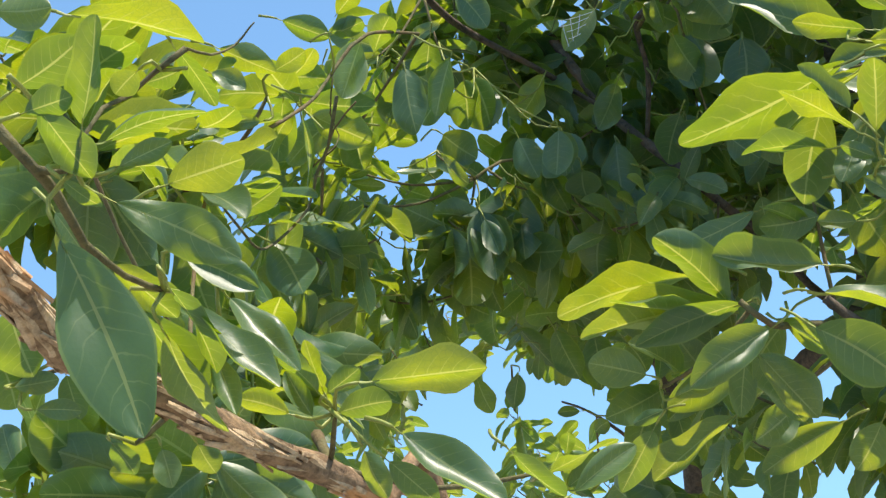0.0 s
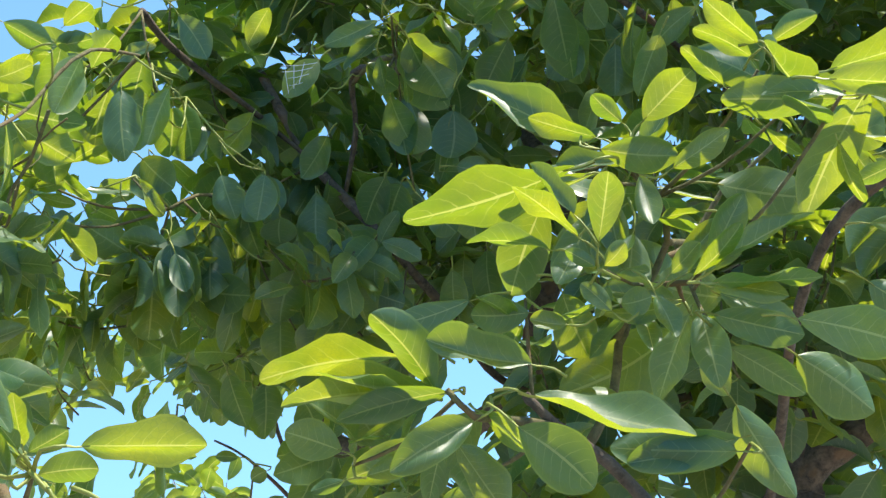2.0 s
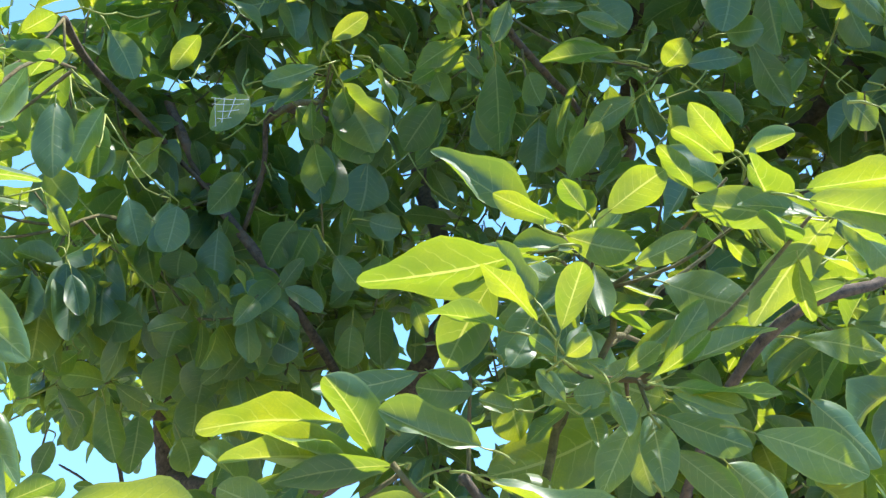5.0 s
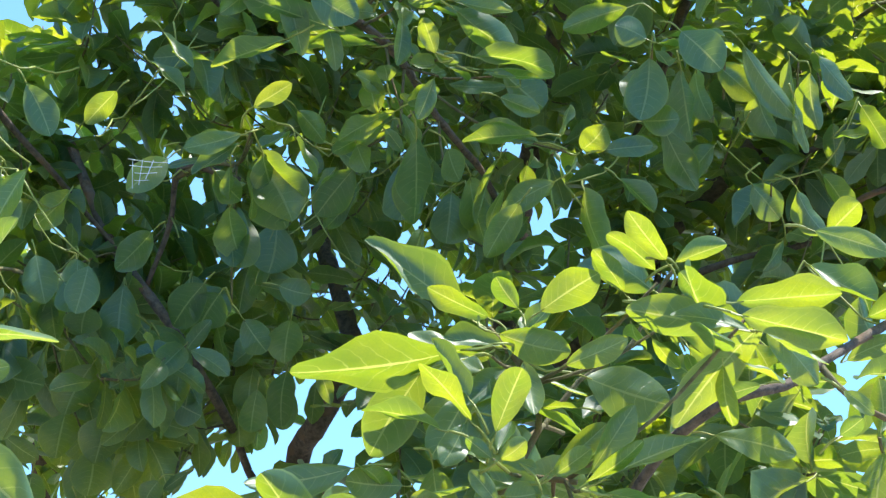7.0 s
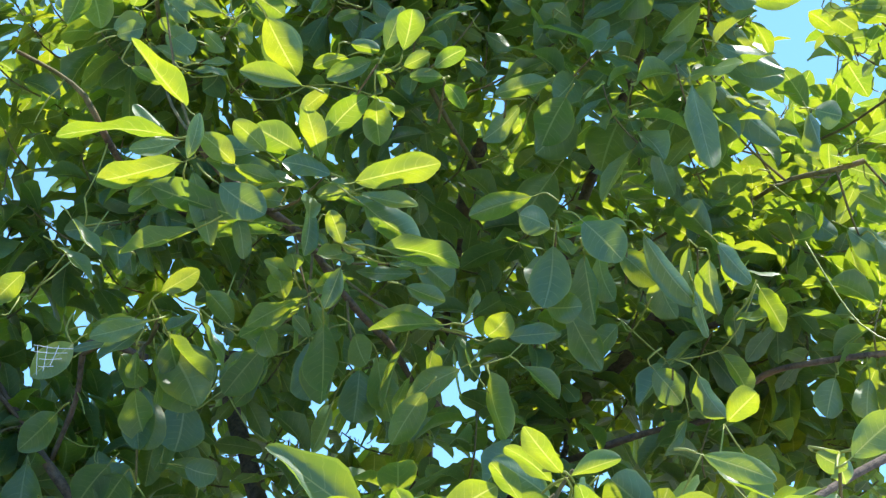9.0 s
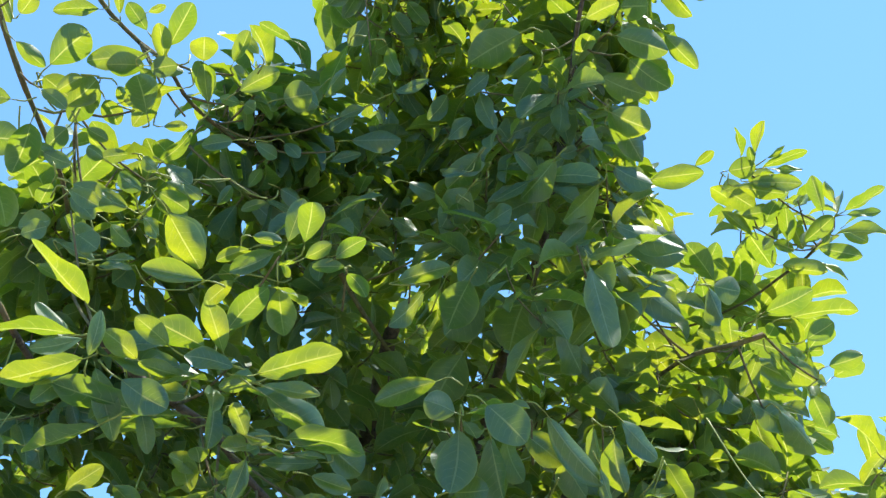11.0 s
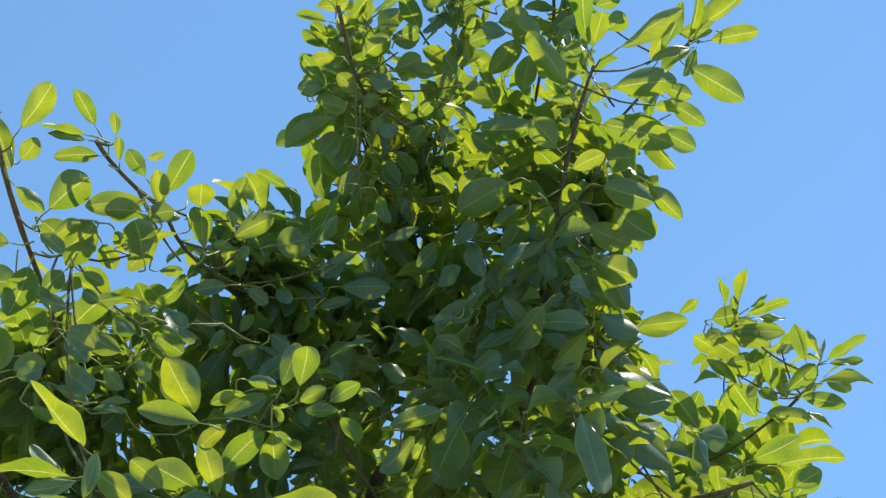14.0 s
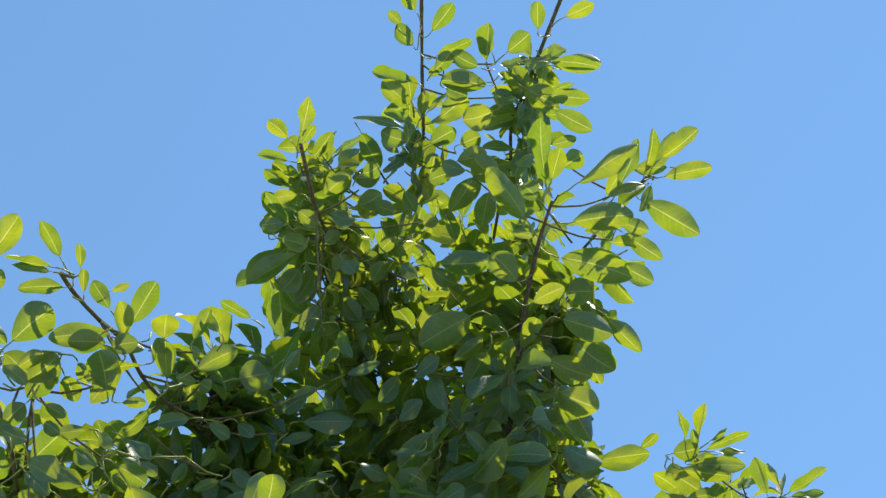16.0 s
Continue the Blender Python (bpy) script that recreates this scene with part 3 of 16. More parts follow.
b34 = wood(TREE_TALL, "branch", [(1.695, 1.758, 3.231, 0.0040), (1.674, 1.850, 3.223, 0.0038), (1.641, 1.932, 3.212, 0.0036), (1.655, 2.016, 3.216, 0.0034), (1.599, 2.171, 3.202, 0.0032), (1.583, 2.389, 3.164, 0.0030), (1.465, 2.340, 3.064, 0.0030), (1.348, 2.291, 3.023, 0.0030)])
b35 = wood(TREE_TALL, "twig", [(0.327, 2.013, 3.108, 0.0030), (0.264, 1.852, 3.083, 0.0025), (0.239, 1.788, 3.089, 0.0020), (0.213, 1.810, 3.086, 0.0020), (0.186, 1.832, 3.097, 0.0020)])
b36 = wood(TREE_TALL, "twig", [(0.478, 1.877, 3.230, 0.0015), (0.425, 1.891, 3.143, 0.0012), (0.414, 1.920, 3.108, 0.0009), (0.361, 1.941, 3.093, 0.0008), (0.308, 1.963, 3.100, 0.0007)])
b37 = wood(TREE_TALL, "twig", [(0.923, 1.553, 4.182, 0.0025), (0.961, 1.571, 4.152, 0.0023), (1.019, 1.595, 4.122, 0.0020), (1.024, 1.591, 4.116, 0.0020), (1.030, 1.588, 4.113, 0.0020)])
b38 = wood(TREE_TALL, "twig", [(0.838, 1.817, 4.009, 0.0025), (0.918, 1.854, 4.003, 0.0023), (0.995, 1.869, 4.003, 0.0020)])
c39 = wood(TREE_BACK, "trunk", [(0.546, 3.413, -0.100, 0.0576), (0.576, 3.343, 0.980, 0.0400), (0.596, 3.293, 1.960, 0.0320), (0.568, 3.285, 2.081, 0.0304), (0.539, 3.277, 2.177, 0.0288), (0.513, 3.266, 2.274, 0.0272), (0.488, 3.289, 2.431, 0.0256), (0.474, 3.309, 2.568, 0.0240)])
c40 = wood(TREE_BACK, "trunk", [(0.481, 3.631, -0.100, 0.0180), (0.511, 3.561, 0.985, 0.0113), (0.531, 3.511, 1.970, 0.0080), (0.503, 3.502, 2.097, 0.0065), (0.479, 3.498, 2.160, 0.0052), (0.449, 3.489, 2.249, 0.0040)])
c41 = wood(TREE_BACK, "limb", [(0.559, 3.283, 2.112, 0.0240), (0.668, 2.923, 2.041, 0.0240), (0.778, 2.564, 2.120, 0.0240), (0.803, 2.533, 2.227, 0.0227), (0.784, 2.421, 2.266, 0.0214), (0.799, 2.400, 2.323, 0.0201), (0.811, 2.377, 2.385, 0.0189), (0.800, 2.454, 2.517, 0.0176), (0.783, 2.534, 2.634, 0.0163), (0.748, 2.508, 2.734, 0.0150)])
c42 = wood(TREE_BACK, "branch", [(0.594, 3.297, 1.874, 0.0063), (0.533, 3.085, 1.820, 0.0057), (0.471, 2.874, 1.855, 0.0051), (0.422, 2.876, 1.930, 0.0043), (0.352, 2.880, 1.993, 0.0035), (0.306, 2.882, 2.024, 0.0027), (0.272, 2.983, 2.057, 0.0021)])
d43 = wood(TREE_MID, "trunk", [(0.915, 1.980, -0.100, 0.0540), (0.945, 1.910, 0.896, 0.0375), (0.965, 1.860, 1.792, 0.0300), (0.968, 1.851, 1.868, 0.0280), (0.982, 1.882, 1.985, 0.0260), (0.985, 1.921, 2.075, 0.0240)])
d44 = wood(TREE_MID, "limb", [(0.965, 1.859, 1.802, 0.0260), (0.927, 1.851, 1.794, 0.0260), (0.888, 1.844, 1.803, 0.0260), (0.951, 1.859, 1.876, 0.0248), (1.003, 1.821, 1.937, 0.0236), (1.058, 1.781, 1.971, 0.0224), (1.138, 1.720, 2.009, 0.0212), (1.194, 1.671, 2.043, 0.0200)])
d45 = wood(TREE_MID, "branch", [(0.247, 2.415, 2.632, 0.0090), (0.317, 2.310, 2.456, 0.0087), (0.363, 2.226, 2.365, 0.0083), (0.411, 2.184, 2.300, 0.0080), (0.470, 2.187, 2.242, 0.0077), (0.572, 2.281, 2.188, 0.0073), (0.700, 2.369, 2.098, 0.0070), (0.842, 2.145, 2.033, 0.0070), (0.985, 1.921, 2.075, 0.0070)])
d46 = wood(TREE_MID, "branch", [(0.416, 2.004, 2.491, 0.0060), (0.358, 2.062, 2.515, 0.0055), (0.355, 2.120, 2.510, 0.0050), (0.375, 2.171, 2.454, 0.0045), (0.373, 2.224, 2.366, 0.0040)])
d47 = wood(TREE_MID, "branch", [(0.376, 1.909, 2.474, 0.0050), (0.365, 2.010, 2.504, 0.0045), (0.355, 2.120, 2.510, 0.0040)])
d48 = wood(TREE_MID, "branch", [(0.019, 2.033, 2.548, 0.0060), (0.079, 2.143, 2.539, 0.0055), (0.211, 2.254, 2.503, 0.0050), (0.268, 2.307, 2.485, 0.0045), (0.330, 2.266, 2.423, 0.0040), (0.333, 2.271, 2.419, 0.0040), (0.336, 2.275, 2.418, 0.0040)])
d49 = wood(TREE_MID, "branch", [(0.888, 1.844, 1.803, 0.0065), (0.800, 1.620, 1.870, 0.0065), (0.705, 1.390, 1.990, 0.0063), (0.690, 1.280, 2.065, 0.0062), (0.713, 1.217, 2.103, 0.0061), (0.767, 1.202, 2.126, 0.0059), (0.820, 1.210, 2.163, 0.0056), (0.927, 1.219, 2.237, 0.0054), (1.039, 1.213, 2.317, 0.0052), (1.160, 1.190, 2.395, 0.0050)])
d50 = wood(TREE_MID, "branch", [(0.820, 1.210, 2.163, 0.0040), (0.850, 1.180, 2.120, 0.0038), (0.902, 1.152, 2.102, 0.0034)])
d51 = wood(TREE_MID, "twig", [(0.082, 2.035, 2.250, 0.0030), (0.124, 2.073, 2.287, 0.0027), (0.186, 2.114, 2.302, 0.0025), (0.215, 2.207, 2.334, 0.0023), (0.313, 2.273, 2.413, 0.0020), (0.323, 2.272, 2.414, 0.0020), (0.333, 2.271, 2.419, 0.0020)])

# loose flakes of bark on the near bough
flakes(a0, [(-0.035, 0.995, 1.692, 0.0087), (-0.076, 0.941, 1.709, 0.0089), (-0.111, 0.895, 1.721, 0.0091), (-0.133, 0.860, 1.730, 0.0093), (-0.155, 0.834, 1.742, 0.0095), (-0.198, 0.780, 1.760, 0.0097), (-0.209, 0.752, 1.776, 0.0099), (-0.219, 0.724, 1.791, 0.0101), (-0.234, 0.715, 1.805, 0.0103)], 120)
# leaves, shoot by shoot
leaf(b19, (1.278, 1.938, 3.591), (1.233, 1.957, 3.477), (-0.17, 0.96, 0.22), 0.057, 0.10)
sprig(a4, (-0.047, 1.474, 2.244), (-0.05, 1.475, 2.243), (-0.055, 1.476, 2.243))
leaf(a4, (-0.055, 1.476, 2.243), (-0.079, 1.448, 2.16), (-0.78, 0.63, 0.01), 0.042, 0.10)
sprig(d51, (0.19, 2.127, 2.307), (0.188, 2.126, 2.31), (0.187, 2.125, 2.315))
leaf(d51, (0.187, 2.125, 2.315), (0.253, 2.069, 2.225), (0.83, 0.47, 0.3), 0.057, 0.10)
sprig(d47, (0.359, 2.072, 2.507), (0.352, 2.071, 2.504), (0.346, 2.071, 2.507))
sprig(d47, (0.375, 1.916, 2.476), (0.368, 1.915, 2.475), (0.362, 1.914, 2.477))
sprig(b34, (1.69, 1.777, 3.23), (1.693, 1.776, 3.219), (1.692, 1.776, 3.212))
leaf(b34, (1.692, 1.776, 3.212), (1.776, 1.722, 3.109), (0.8, 0.11, 0.59), 0.056, 0.10)
sprig(d45, (0.47, 2.188, 2.241), (0.461, 2.193, 2.232), (0.454, 2.196, 2.224))
leaf(d45, (0.454, 2.196, 2.224), (0.45, 2.164, 2.155), (0.5, 0.77, -0.39), 0.055, 0.10)
sprig(b34, (1.677, 1.838, 3.224), (1.675, 1.835, 3.21), (1.67, 1.834, 3.199))
leaf(b34, (1.67, 1.834, 3.199), (1.686, 1.767, 3.102), (0.98, -0.04, 0.2), 0.055, 0.10)
sprig(d49, (0.923, 1.219, 2.235), (0.918, 1.229, 2.239), (0.914, 1.241, 2.245))
leaf(d49, (0.914, 1.241, 2.245), (0.912, 1.175, 2.255), (0.71, 0.08, 0.7), 0.031, 0.10)
sprig(b35, (0.274, 1.876, 3.087), (0.275, 1.877, 3.07), (0.273, 1.881, 3.059))
sprig(d45, (0.511, 2.225, 2.22), (0.516, 2.225, 2.233), (0.526, 2.225, 2.249))
sprig(b25, (0.201, 2.01, 2.885), (0.198, 2.023, 2.872), (0.193, 2.036, 2.864))
sprig(d51, (0.119, 2.068, 2.283), (0.131, 2.068, 2.266), (0.143, 2.066, 2.258))
leaf(d51, (0.143, 2.066, 2.258), (0.146, 2.017, 2.118), (0.34, 0.89, -0.3), 0.061, 0.10)
sprig(b35, (0.273, 1.881, 3.059), (0.287, 1.886, 3.042), (0.293, 1.893, 3.031))
leaf(b35, (0.293, 1.893, 3.031), (0.309, 1.797, 3.052), (0.24, 0.24, 0.94), 0.046, 0.10)
sprig(d49, (0.881, 1.215, 2.205), (0.886, 1.235, 2.198), (0.889, 1.249, 2.189))
leaf(d49, (0.889, 1.249, 2.189), (0.927, 1.19, 2.216), (0.51, 0.61, 0.61), 0.030, 0.10)
sprig(d47, (0.346, 2.071, 2.507), (0.332, 2.084, 2.487), (0.317, 2.089, 2.487))
sprig(d47, (0.317, 2.089, 2.487), (0.3, 2.096, 2.466), (0.289, 2.106, 2.459))
sprig(a4, (-0.087, 1.418, 2.176), (-0.083, 1.398, 2.18), (-0.086, 1.382, 2.201))
leaf(a4, (-0.085, 1.378, 2.202), (-0.049, 1.347, 2.202), (0.47, 0.55, 0.69), 0.021, 0.10)
leaf(a4, (-0.079, 1.37, 2.219), (-0.054, 1.334, 2.232), (0.2, 0.45, 0.87), 0.023, 0.10)
sprig(b23, (0.834, 1.956, 3.074), (0.827, 1.928, 3.062), (0.828, 1.913, 3.062))
sprig(d51, (0.082, 2.035, 2.25), (0.086, 2.03, 2.226), (0.084, 2.024, 2.206))
leaf(d51, (0.084, 2.024, 2.206), (0.101, 1.964, 2.077), (0.04, -0.9, 0.43), 0.060, 0.10)
sprig(d51, (0.084, 2.024, 2.206), (0.077, 2.034, 2.197), (0.065, 2.051, 2.193))
leaf(d51, (0.065, 2.051, 2.193), (0.064, 1.991, 2.048), (0.28, 0.89, -0.37), 0.065, 0.10)
sprig(b22, (1.318, 1.501, 2.623), (1.313, 1.489, 2.596), (1.298, 1.48, 2.589))
leaf(b22, (1.298, 1.48, 2.589), (1.269, 1.472, 2.51), (0.43, 0.87, -0.25), 0.046, 0.10)
sprig(d45, (0.572, 2.281, 2.188), (0.579, 2.291, 2.201), (0.583, 2.302, 2.228))
leaf(d45, (0.583, 2.302, 2.228), (0.584, 2.261, 2.156), (0.63, 0.68, -0.37), 0.047, 0.10)
sprig(b26, (0.348, 2.115, 2.838), (0.358, 2.107, 2.857), (0.366, 2.099, 2.879))
sprig(d47, (0.374, 1.925, 2.479), (0.382, 1.936, 2.45), (0.389, 1.939, 2.436))
leaf(d47, (0.389, 1.939, 2.436), (0.404, 1.896, 2.323), (0.57, 0.79, -0.23), 0.053, 0.10)
leaf(d47, (0.391, 1.93, 2.432), (0.394, 1.896, 2.321), (0.54, 0.81, -0.23), 0.048, 0.10)
sprig(a4, (-0.015, 1.578, 2.287), (-0.031, 1.59, 2.27), (-0.043, 1.6, 2.256))
leaf(a4, (-0.012, 1.602, 2.262), (-0.001, 1.569, 2.158), (0.29, 0.92, -0.27), 0.046, 0.10)
leaf(a4, (-0.048, 1.575, 2.259), (-0.025, 1.521, 2.284), (0.06, 0.44, 0.89), 0.033, 0.10)
sprig(a4, (-0.103, 1.391, 2.14), (-0.125, 1.387, 2.144), (-0.148, 1.393, 2.157))
sprig(b22, (1.348, 1.464, 2.629), (1.336, 1.451, 2.603), (1.331, 1.444, 2.589))
leaf(b22, (1.331, 1.444, 2.589), (1.307, 1.43, 2.508), (0.51, 0.81, -0.29), 0.042, 0.10)
sprig(d46, (0.393, 2.027, 2.5), (0.408, 2.043, 2.484), (0.42, 2.062, 2.481))
sprig(b34, (1.649, 1.914, 3.214), (1.63, 1.906, 3.197), (1.614, 1.896, 3.184))
leaf(b34, (1.614, 1.896, 3.184), (1.596, 1.888, 3.096), (0.46, 0.87, -0.18), 0.059, 0.10)
sprig(b25, (0.193, 2.036, 2.864), (0.186, 2.047, 2.839), (0.184, 2.057, 2.819))
sprig(b23, (0.787, 1.949, 3.121), (0.769, 1.944, 3.11), (0.743, 1.93, 3.099))
sprig(b23, (0.743, 1.93, 3.099), (0.755, 1.918, 3.096), (0.769, 1.897, 3.098))
sprig(b23, (0.743, 1.93, 3.099), (0.723, 1.932, 3.111), (0.71, 1.931, 3.134))
sprig(b23, (0.71, 1.931, 3.134), (0.701, 1.936, 3.12), (0.69, 1.943, 3.108))
sprig(d45, (0.516, 2.23, 2.218), (0.502, 2.234, 2.191), (0.492, 2.228, 2.169))
leaf(d45, (0.492, 2.228, 2.169), (0.515, 2.231, 2.089), (0.92, 0.29, 0.27), 0.038, 0.10)
sprig(a4, (-0.002, 1.623, 2.306), (0.022, 1.616, 2.287), (0.046, 1.619, 2.279))
leaf(a4, (0.046, 1.619, 2.279), (0.023, 1.618, 2.197), (-0.49, 0.86, 0.13), 0.040, 0.10)
sprig(d46, (0.374, 2.202, 2.402), (0.406, 2.203, 2.393), (0.432, 2.198, 2.398))
leaf(d46, (0.432, 2.198, 2.398), (0.442, 2.157, 2.317), (0.64, 0.72, -0.28), 0.054, 0.10)
sprig(d46, (0.432, 2.198, 2.398), (0.425, 2.181, 2.378), (0.422, 2.165, 2.365))
leaf(d46, (0.422, 2.165, 2.365), (0.473, 2.103, 2.32), (0.84, 0.46, 0.3), 0.042, 0.10)
sprig(d45, (0.415, 2.184, 2.297), (0.405, 2.172, 2.272), (0.384, 2.146, 2.264))
leaf(d45, (0.384, 2.146, 2.264), (0.4, 2.091, 2.171), (0.66, 0.69, -0.29), 0.069, 0.10)
sprig(d45, (0.384, 2.146, 2.264), (0.372, 2.131, 2.257), (0.362, 2.117, 2.258))
leaf(d45, (0.362, 2.117, 2.258), (0.331, 2.071, 2.146), (-0.81, 0.58, -0.01), 0.058, 0.10)
sprig(d51, (0.187, 2.117, 2.303), (0.2, 2.125, 2.27), (0.212, 2.128, 2.249))
sprig(d51, (0.212, 2.128, 2.249), (0.237, 2.138, 2.229), (0.264, 2.144, 2.229))
leaf(d51, (0.264, 2.144, 2.229), (0.293, 2.079, 2.11), (0.55, 0.78, -0.29), 0.060, 0.10)
sprig(b32, (1.306, 1.789, 3.622), (1.294, 1.814, 3.607), (1.288, 1.838, 3.597))
leaf(b32, (1.288, 1.838, 3.597), (1.244, 1.859, 3.5), (-0.08, 0.97, 0.24), 0.050, 0.10)
sprig(b36, (0.414, 1.92, 3.108), (0.438, 1.914, 3.077), (0.452, 1.902, 3.063))
sprig(d51, (0.186, 2.114, 2.302), (0.207, 2.094, 2.311), (0.217, 2.06, 2.332))
leaf(d51, (0.217, 2.06, 2.332), (0.226, 2.023, 2.247), (-0.09, -0.92, 0.38), 0.049, 0.10)
sprig(b19, (1.282, 1.94, 3.585), (1.261, 1.935, 3.551), (1.236, 1.922, 3.535))
leaf(b19, (1.236, 1.922, 3.535), (1.194, 1.937, 3.44), (-0.16, 0.96, 0.23), 0.048, 0.10)
sprig(d51, (0.212, 2.128, 2.249), (0.212, 2.163, 2.23), (0.215, 2.196, 2.231))
sprig(d47, (0.373, 1.87, 2.549), (0.4, 1.858, 2.533), (0.431, 1.858, 2.53))
sprig(d47, (0.431, 1.858, 2.53), (0.463, 1.852, 2.512), (0.488, 1.838, 2.51))
sprig(d47, (0.488, 1.838, 2.51), (0.496, 1.87, 2.513), (0.486, 1.898, 2.534))
sprig(d46, (0.372, 2.163, 2.463), (0.376, 2.137, 2.438), (0.374, 2.109, 2.415))
sprig(b27, (0.146, 1.738, 3.024), (0.16, 1.768, 3.005), (0.18, 1.804, 3.009))
sprig(a10, (0.736, 1.317, 2.26), (0.733, 1.346, 2.244), (0.731, 1.369, 2.239))
leaf(a10, (0.731, 1.369, 2.239), (0.766, 1.293, 2.176), (0.94, 0.22, 0.26), 0.048, 0.10)
sprig(a10, (0.731, 1.369, 2.239), (0.761, 1.386, 2.221), (0.791, 1.402, 2.217))
leaf(a10, (0.791, 1.402, 2.217), (0.806, 1.354, 2.149), (0.98, 0.01, 0.21), 0.039, 0.10)
sprig(d46, (0.422, 2.165, 2.365), (0.454, 2.185, 2.337), (0.484, 2.202, 2.337))
leaf(d46, (0.484, 2.202, 2.337), (0.499, 2.15, 2.248), (0.98, -0.05, 0.19), 0.048, 0.10)
sprig(d45, (0.583, 2.302, 2.228), (0.595, 2.294, 2.257), (0.592, 2.283, 2.304))
leaf(d45, (0.592, 2.283, 2.304), (0.58, 2.238, 2.207), (0.55, 0.73, -0.41), 0.056, 0.10)
sprig(d45, (0.592, 2.283, 2.304), (0.609, 2.276, 2.295), (0.635, 2.263, 2.301))
leaf(d45, (0.635, 2.263, 2.301), (0.64, 2.232, 2.192), (0.62, 0.76, -0.19), 0.047, 0.10)
sprig(d51, (0.217, 2.06, 2.332), (0.18, 2.064, 2.339), (0.148, 2.063, 2.372))
sprig(d51, (0.148, 2.063, 2.372), (0.159, 2.075, 2.38), (0.175, 2.094, 2.398))
sprig(d51, (0.175, 2.094, 2.398), (0.194, 2.114, 2.42), (0.208, 2.131, 2.454))
leaf(d51, (0.208, 2.131, 2.454), (0.159, 2.101, 2.367), (-0.62, 0.78, 0.08), 0.048, 0.10)
sprig(d45, (0.492, 2.228, 2.169), (0.457, 2.251, 2.158), (0.426, 2.273, 2.171))
leaf(d45, (0.426, 2.273, 2.171), (0.446, 2.221, 2.091), (0.97, 0.05, 0.22), 0.045, 0.10)
sprig(d45, (0.426, 2.273, 2.171), (0.416, 2.273, 2.177), (0.395, 2.271, 2.202))
leaf(d45, (0.395, 2.271, 2.202), (0.357, 2.242, 2.137), (-0.68, 0.73, 0.06), 0.037, 0.10)
sprig(d45, (0.395, 2.271, 2.202), (0.358, 2.291, 2.169), (0.332, 2.297, 2.164))
leaf(d45, (0.332, 2.297, 2.164), (0.339, 2.249, 2.079), (0.52, 0.76, -0.38), 0.059, 0.10)
sprig(d45, (0.332, 2.297, 2.164), (0.304, 2.3, 2.165), (0.279, 2.301, 2.186))
sprig(d45, (0.279, 2.301, 2.186), (0.282, 2.301, 2.2), (0.279, 2.292, 2.226))
sprig(d45, (0.332, 2.297, 2.164), (0.356, 2.317, 2.137), (0.37, 2.345, 2.132))
leaf(d45, (0.37, 2.345, 2.132), (0.373, 2.306, 2.063), (0.5, 0.76, -0.41), 0.057, 0.10)
sprig(d45, (0.37, 2.345, 2.132), (0.404, 2.36, 2.135), (0.436, 2.372, 2.158))
leaf(d45, (0.436, 2.372, 2.158), (0.444, 2.304, 2.05), (0.6, 0.69, -0.39), 0.075, 0.10)
sprig(d45, (0.436, 2.372, 2.158), (0.466, 2.352, 2.157), (0.49, 2.344, 2.175))
leaf(d45, (0.49, 2.344, 2.175), (0.494, 2.308, 2.116), (0.61, 0.69, -0.38), 0.038, 0.10)
sprig(b19, (1.236, 1.922, 3.535), (1.2, 1.952, 3.531), (1.175, 1.974, 3.535))
leaf(b19, (1.175, 1.974, 3.535), (1.145, 1.981, 3.4), (-0.45, 0.88, 0.14), 0.063, 0.10)
sprig(d45, (0.279, 2.292, 2.226), (0.295, 2.281, 2.256), (0.306, 2.267, 2.3))
leaf(d45, (0.306, 2.267, 2.3), (0.302, 2.227, 2.208), (0.42, 0.82, -0.38), 0.051, 0.10)
sprig(d45, (0.306, 2.267, 2.3), (0.322, 2.265, 2.29), (0.339, 2.267, 2.287))
leaf(d45, (0.339, 2.267, 2.287), (0.321, 2.218, 2.173), (-0.07, 0.92, -0.38), 0.056, 0.10)
leaf(d45, (0.356, 2.259, 2.314), (0.437, 2.161, 2.236), (0.84, 0.46, 0.3), 0.069, 0.10)
sprig(d45, (0.306, 2.267, 2.3), (0.301, 2.251, 2.283), (0.299, 2.221, 2.275))
leaf(d45, (0.299, 2.221, 2.275), (0.28, 2.176, 2.173), (-0.05, 0.92, -0.4), 0.062, 0.10)
sprig(d46, (0.42, 2.062, 2.481), (0.456, 2.059, 2.456), (0.504, 2.049, 2.467))
leaf(d46, (0.504, 2.049, 2.467), (0.491, 2.018, 2.368), (0.06, 0.95, -0.3), 0.071, 0.10)
sprig(b23, (0.69, 1.943, 3.108), (0.691, 1.921, 3.049), (0.694, 1.912, 3.026))
sprig(b23, (0.694, 1.912, 3.026), (0.68, 1.914, 3.015), (0.66, 1.917, 3.014))
sprig(d51, (0.143, 2.066, 2.258), (0.179, 2.049, 2.218), (0.199, 2.039, 2.197))
leaf(d51, (0.199, 2.039, 2.197), (0.173, 2.059, 2.052), (-0.32, 0.93, 0.18), 0.038, 0.10)
sprig(d51, (0.199, 2.039, 2.197), (0.218, 2.037, 2.187), (0.238, 2.036, 2.19))
sprig(d51, (0.175, 2.094, 2.398), (0.133, 2.102, 2.413), (0.096, 2.095, 2.437))
leaf(d51, (0.096, 2.095, 2.437), (0.103, 2.059, 2.335), (0.4, 0.87, -0.28), 0.067, 0.10)
sprig(d51, (0.096, 2.095, 2.437), (0.071, 2.057, 2.434), (0.07, 2.035, 2.44))
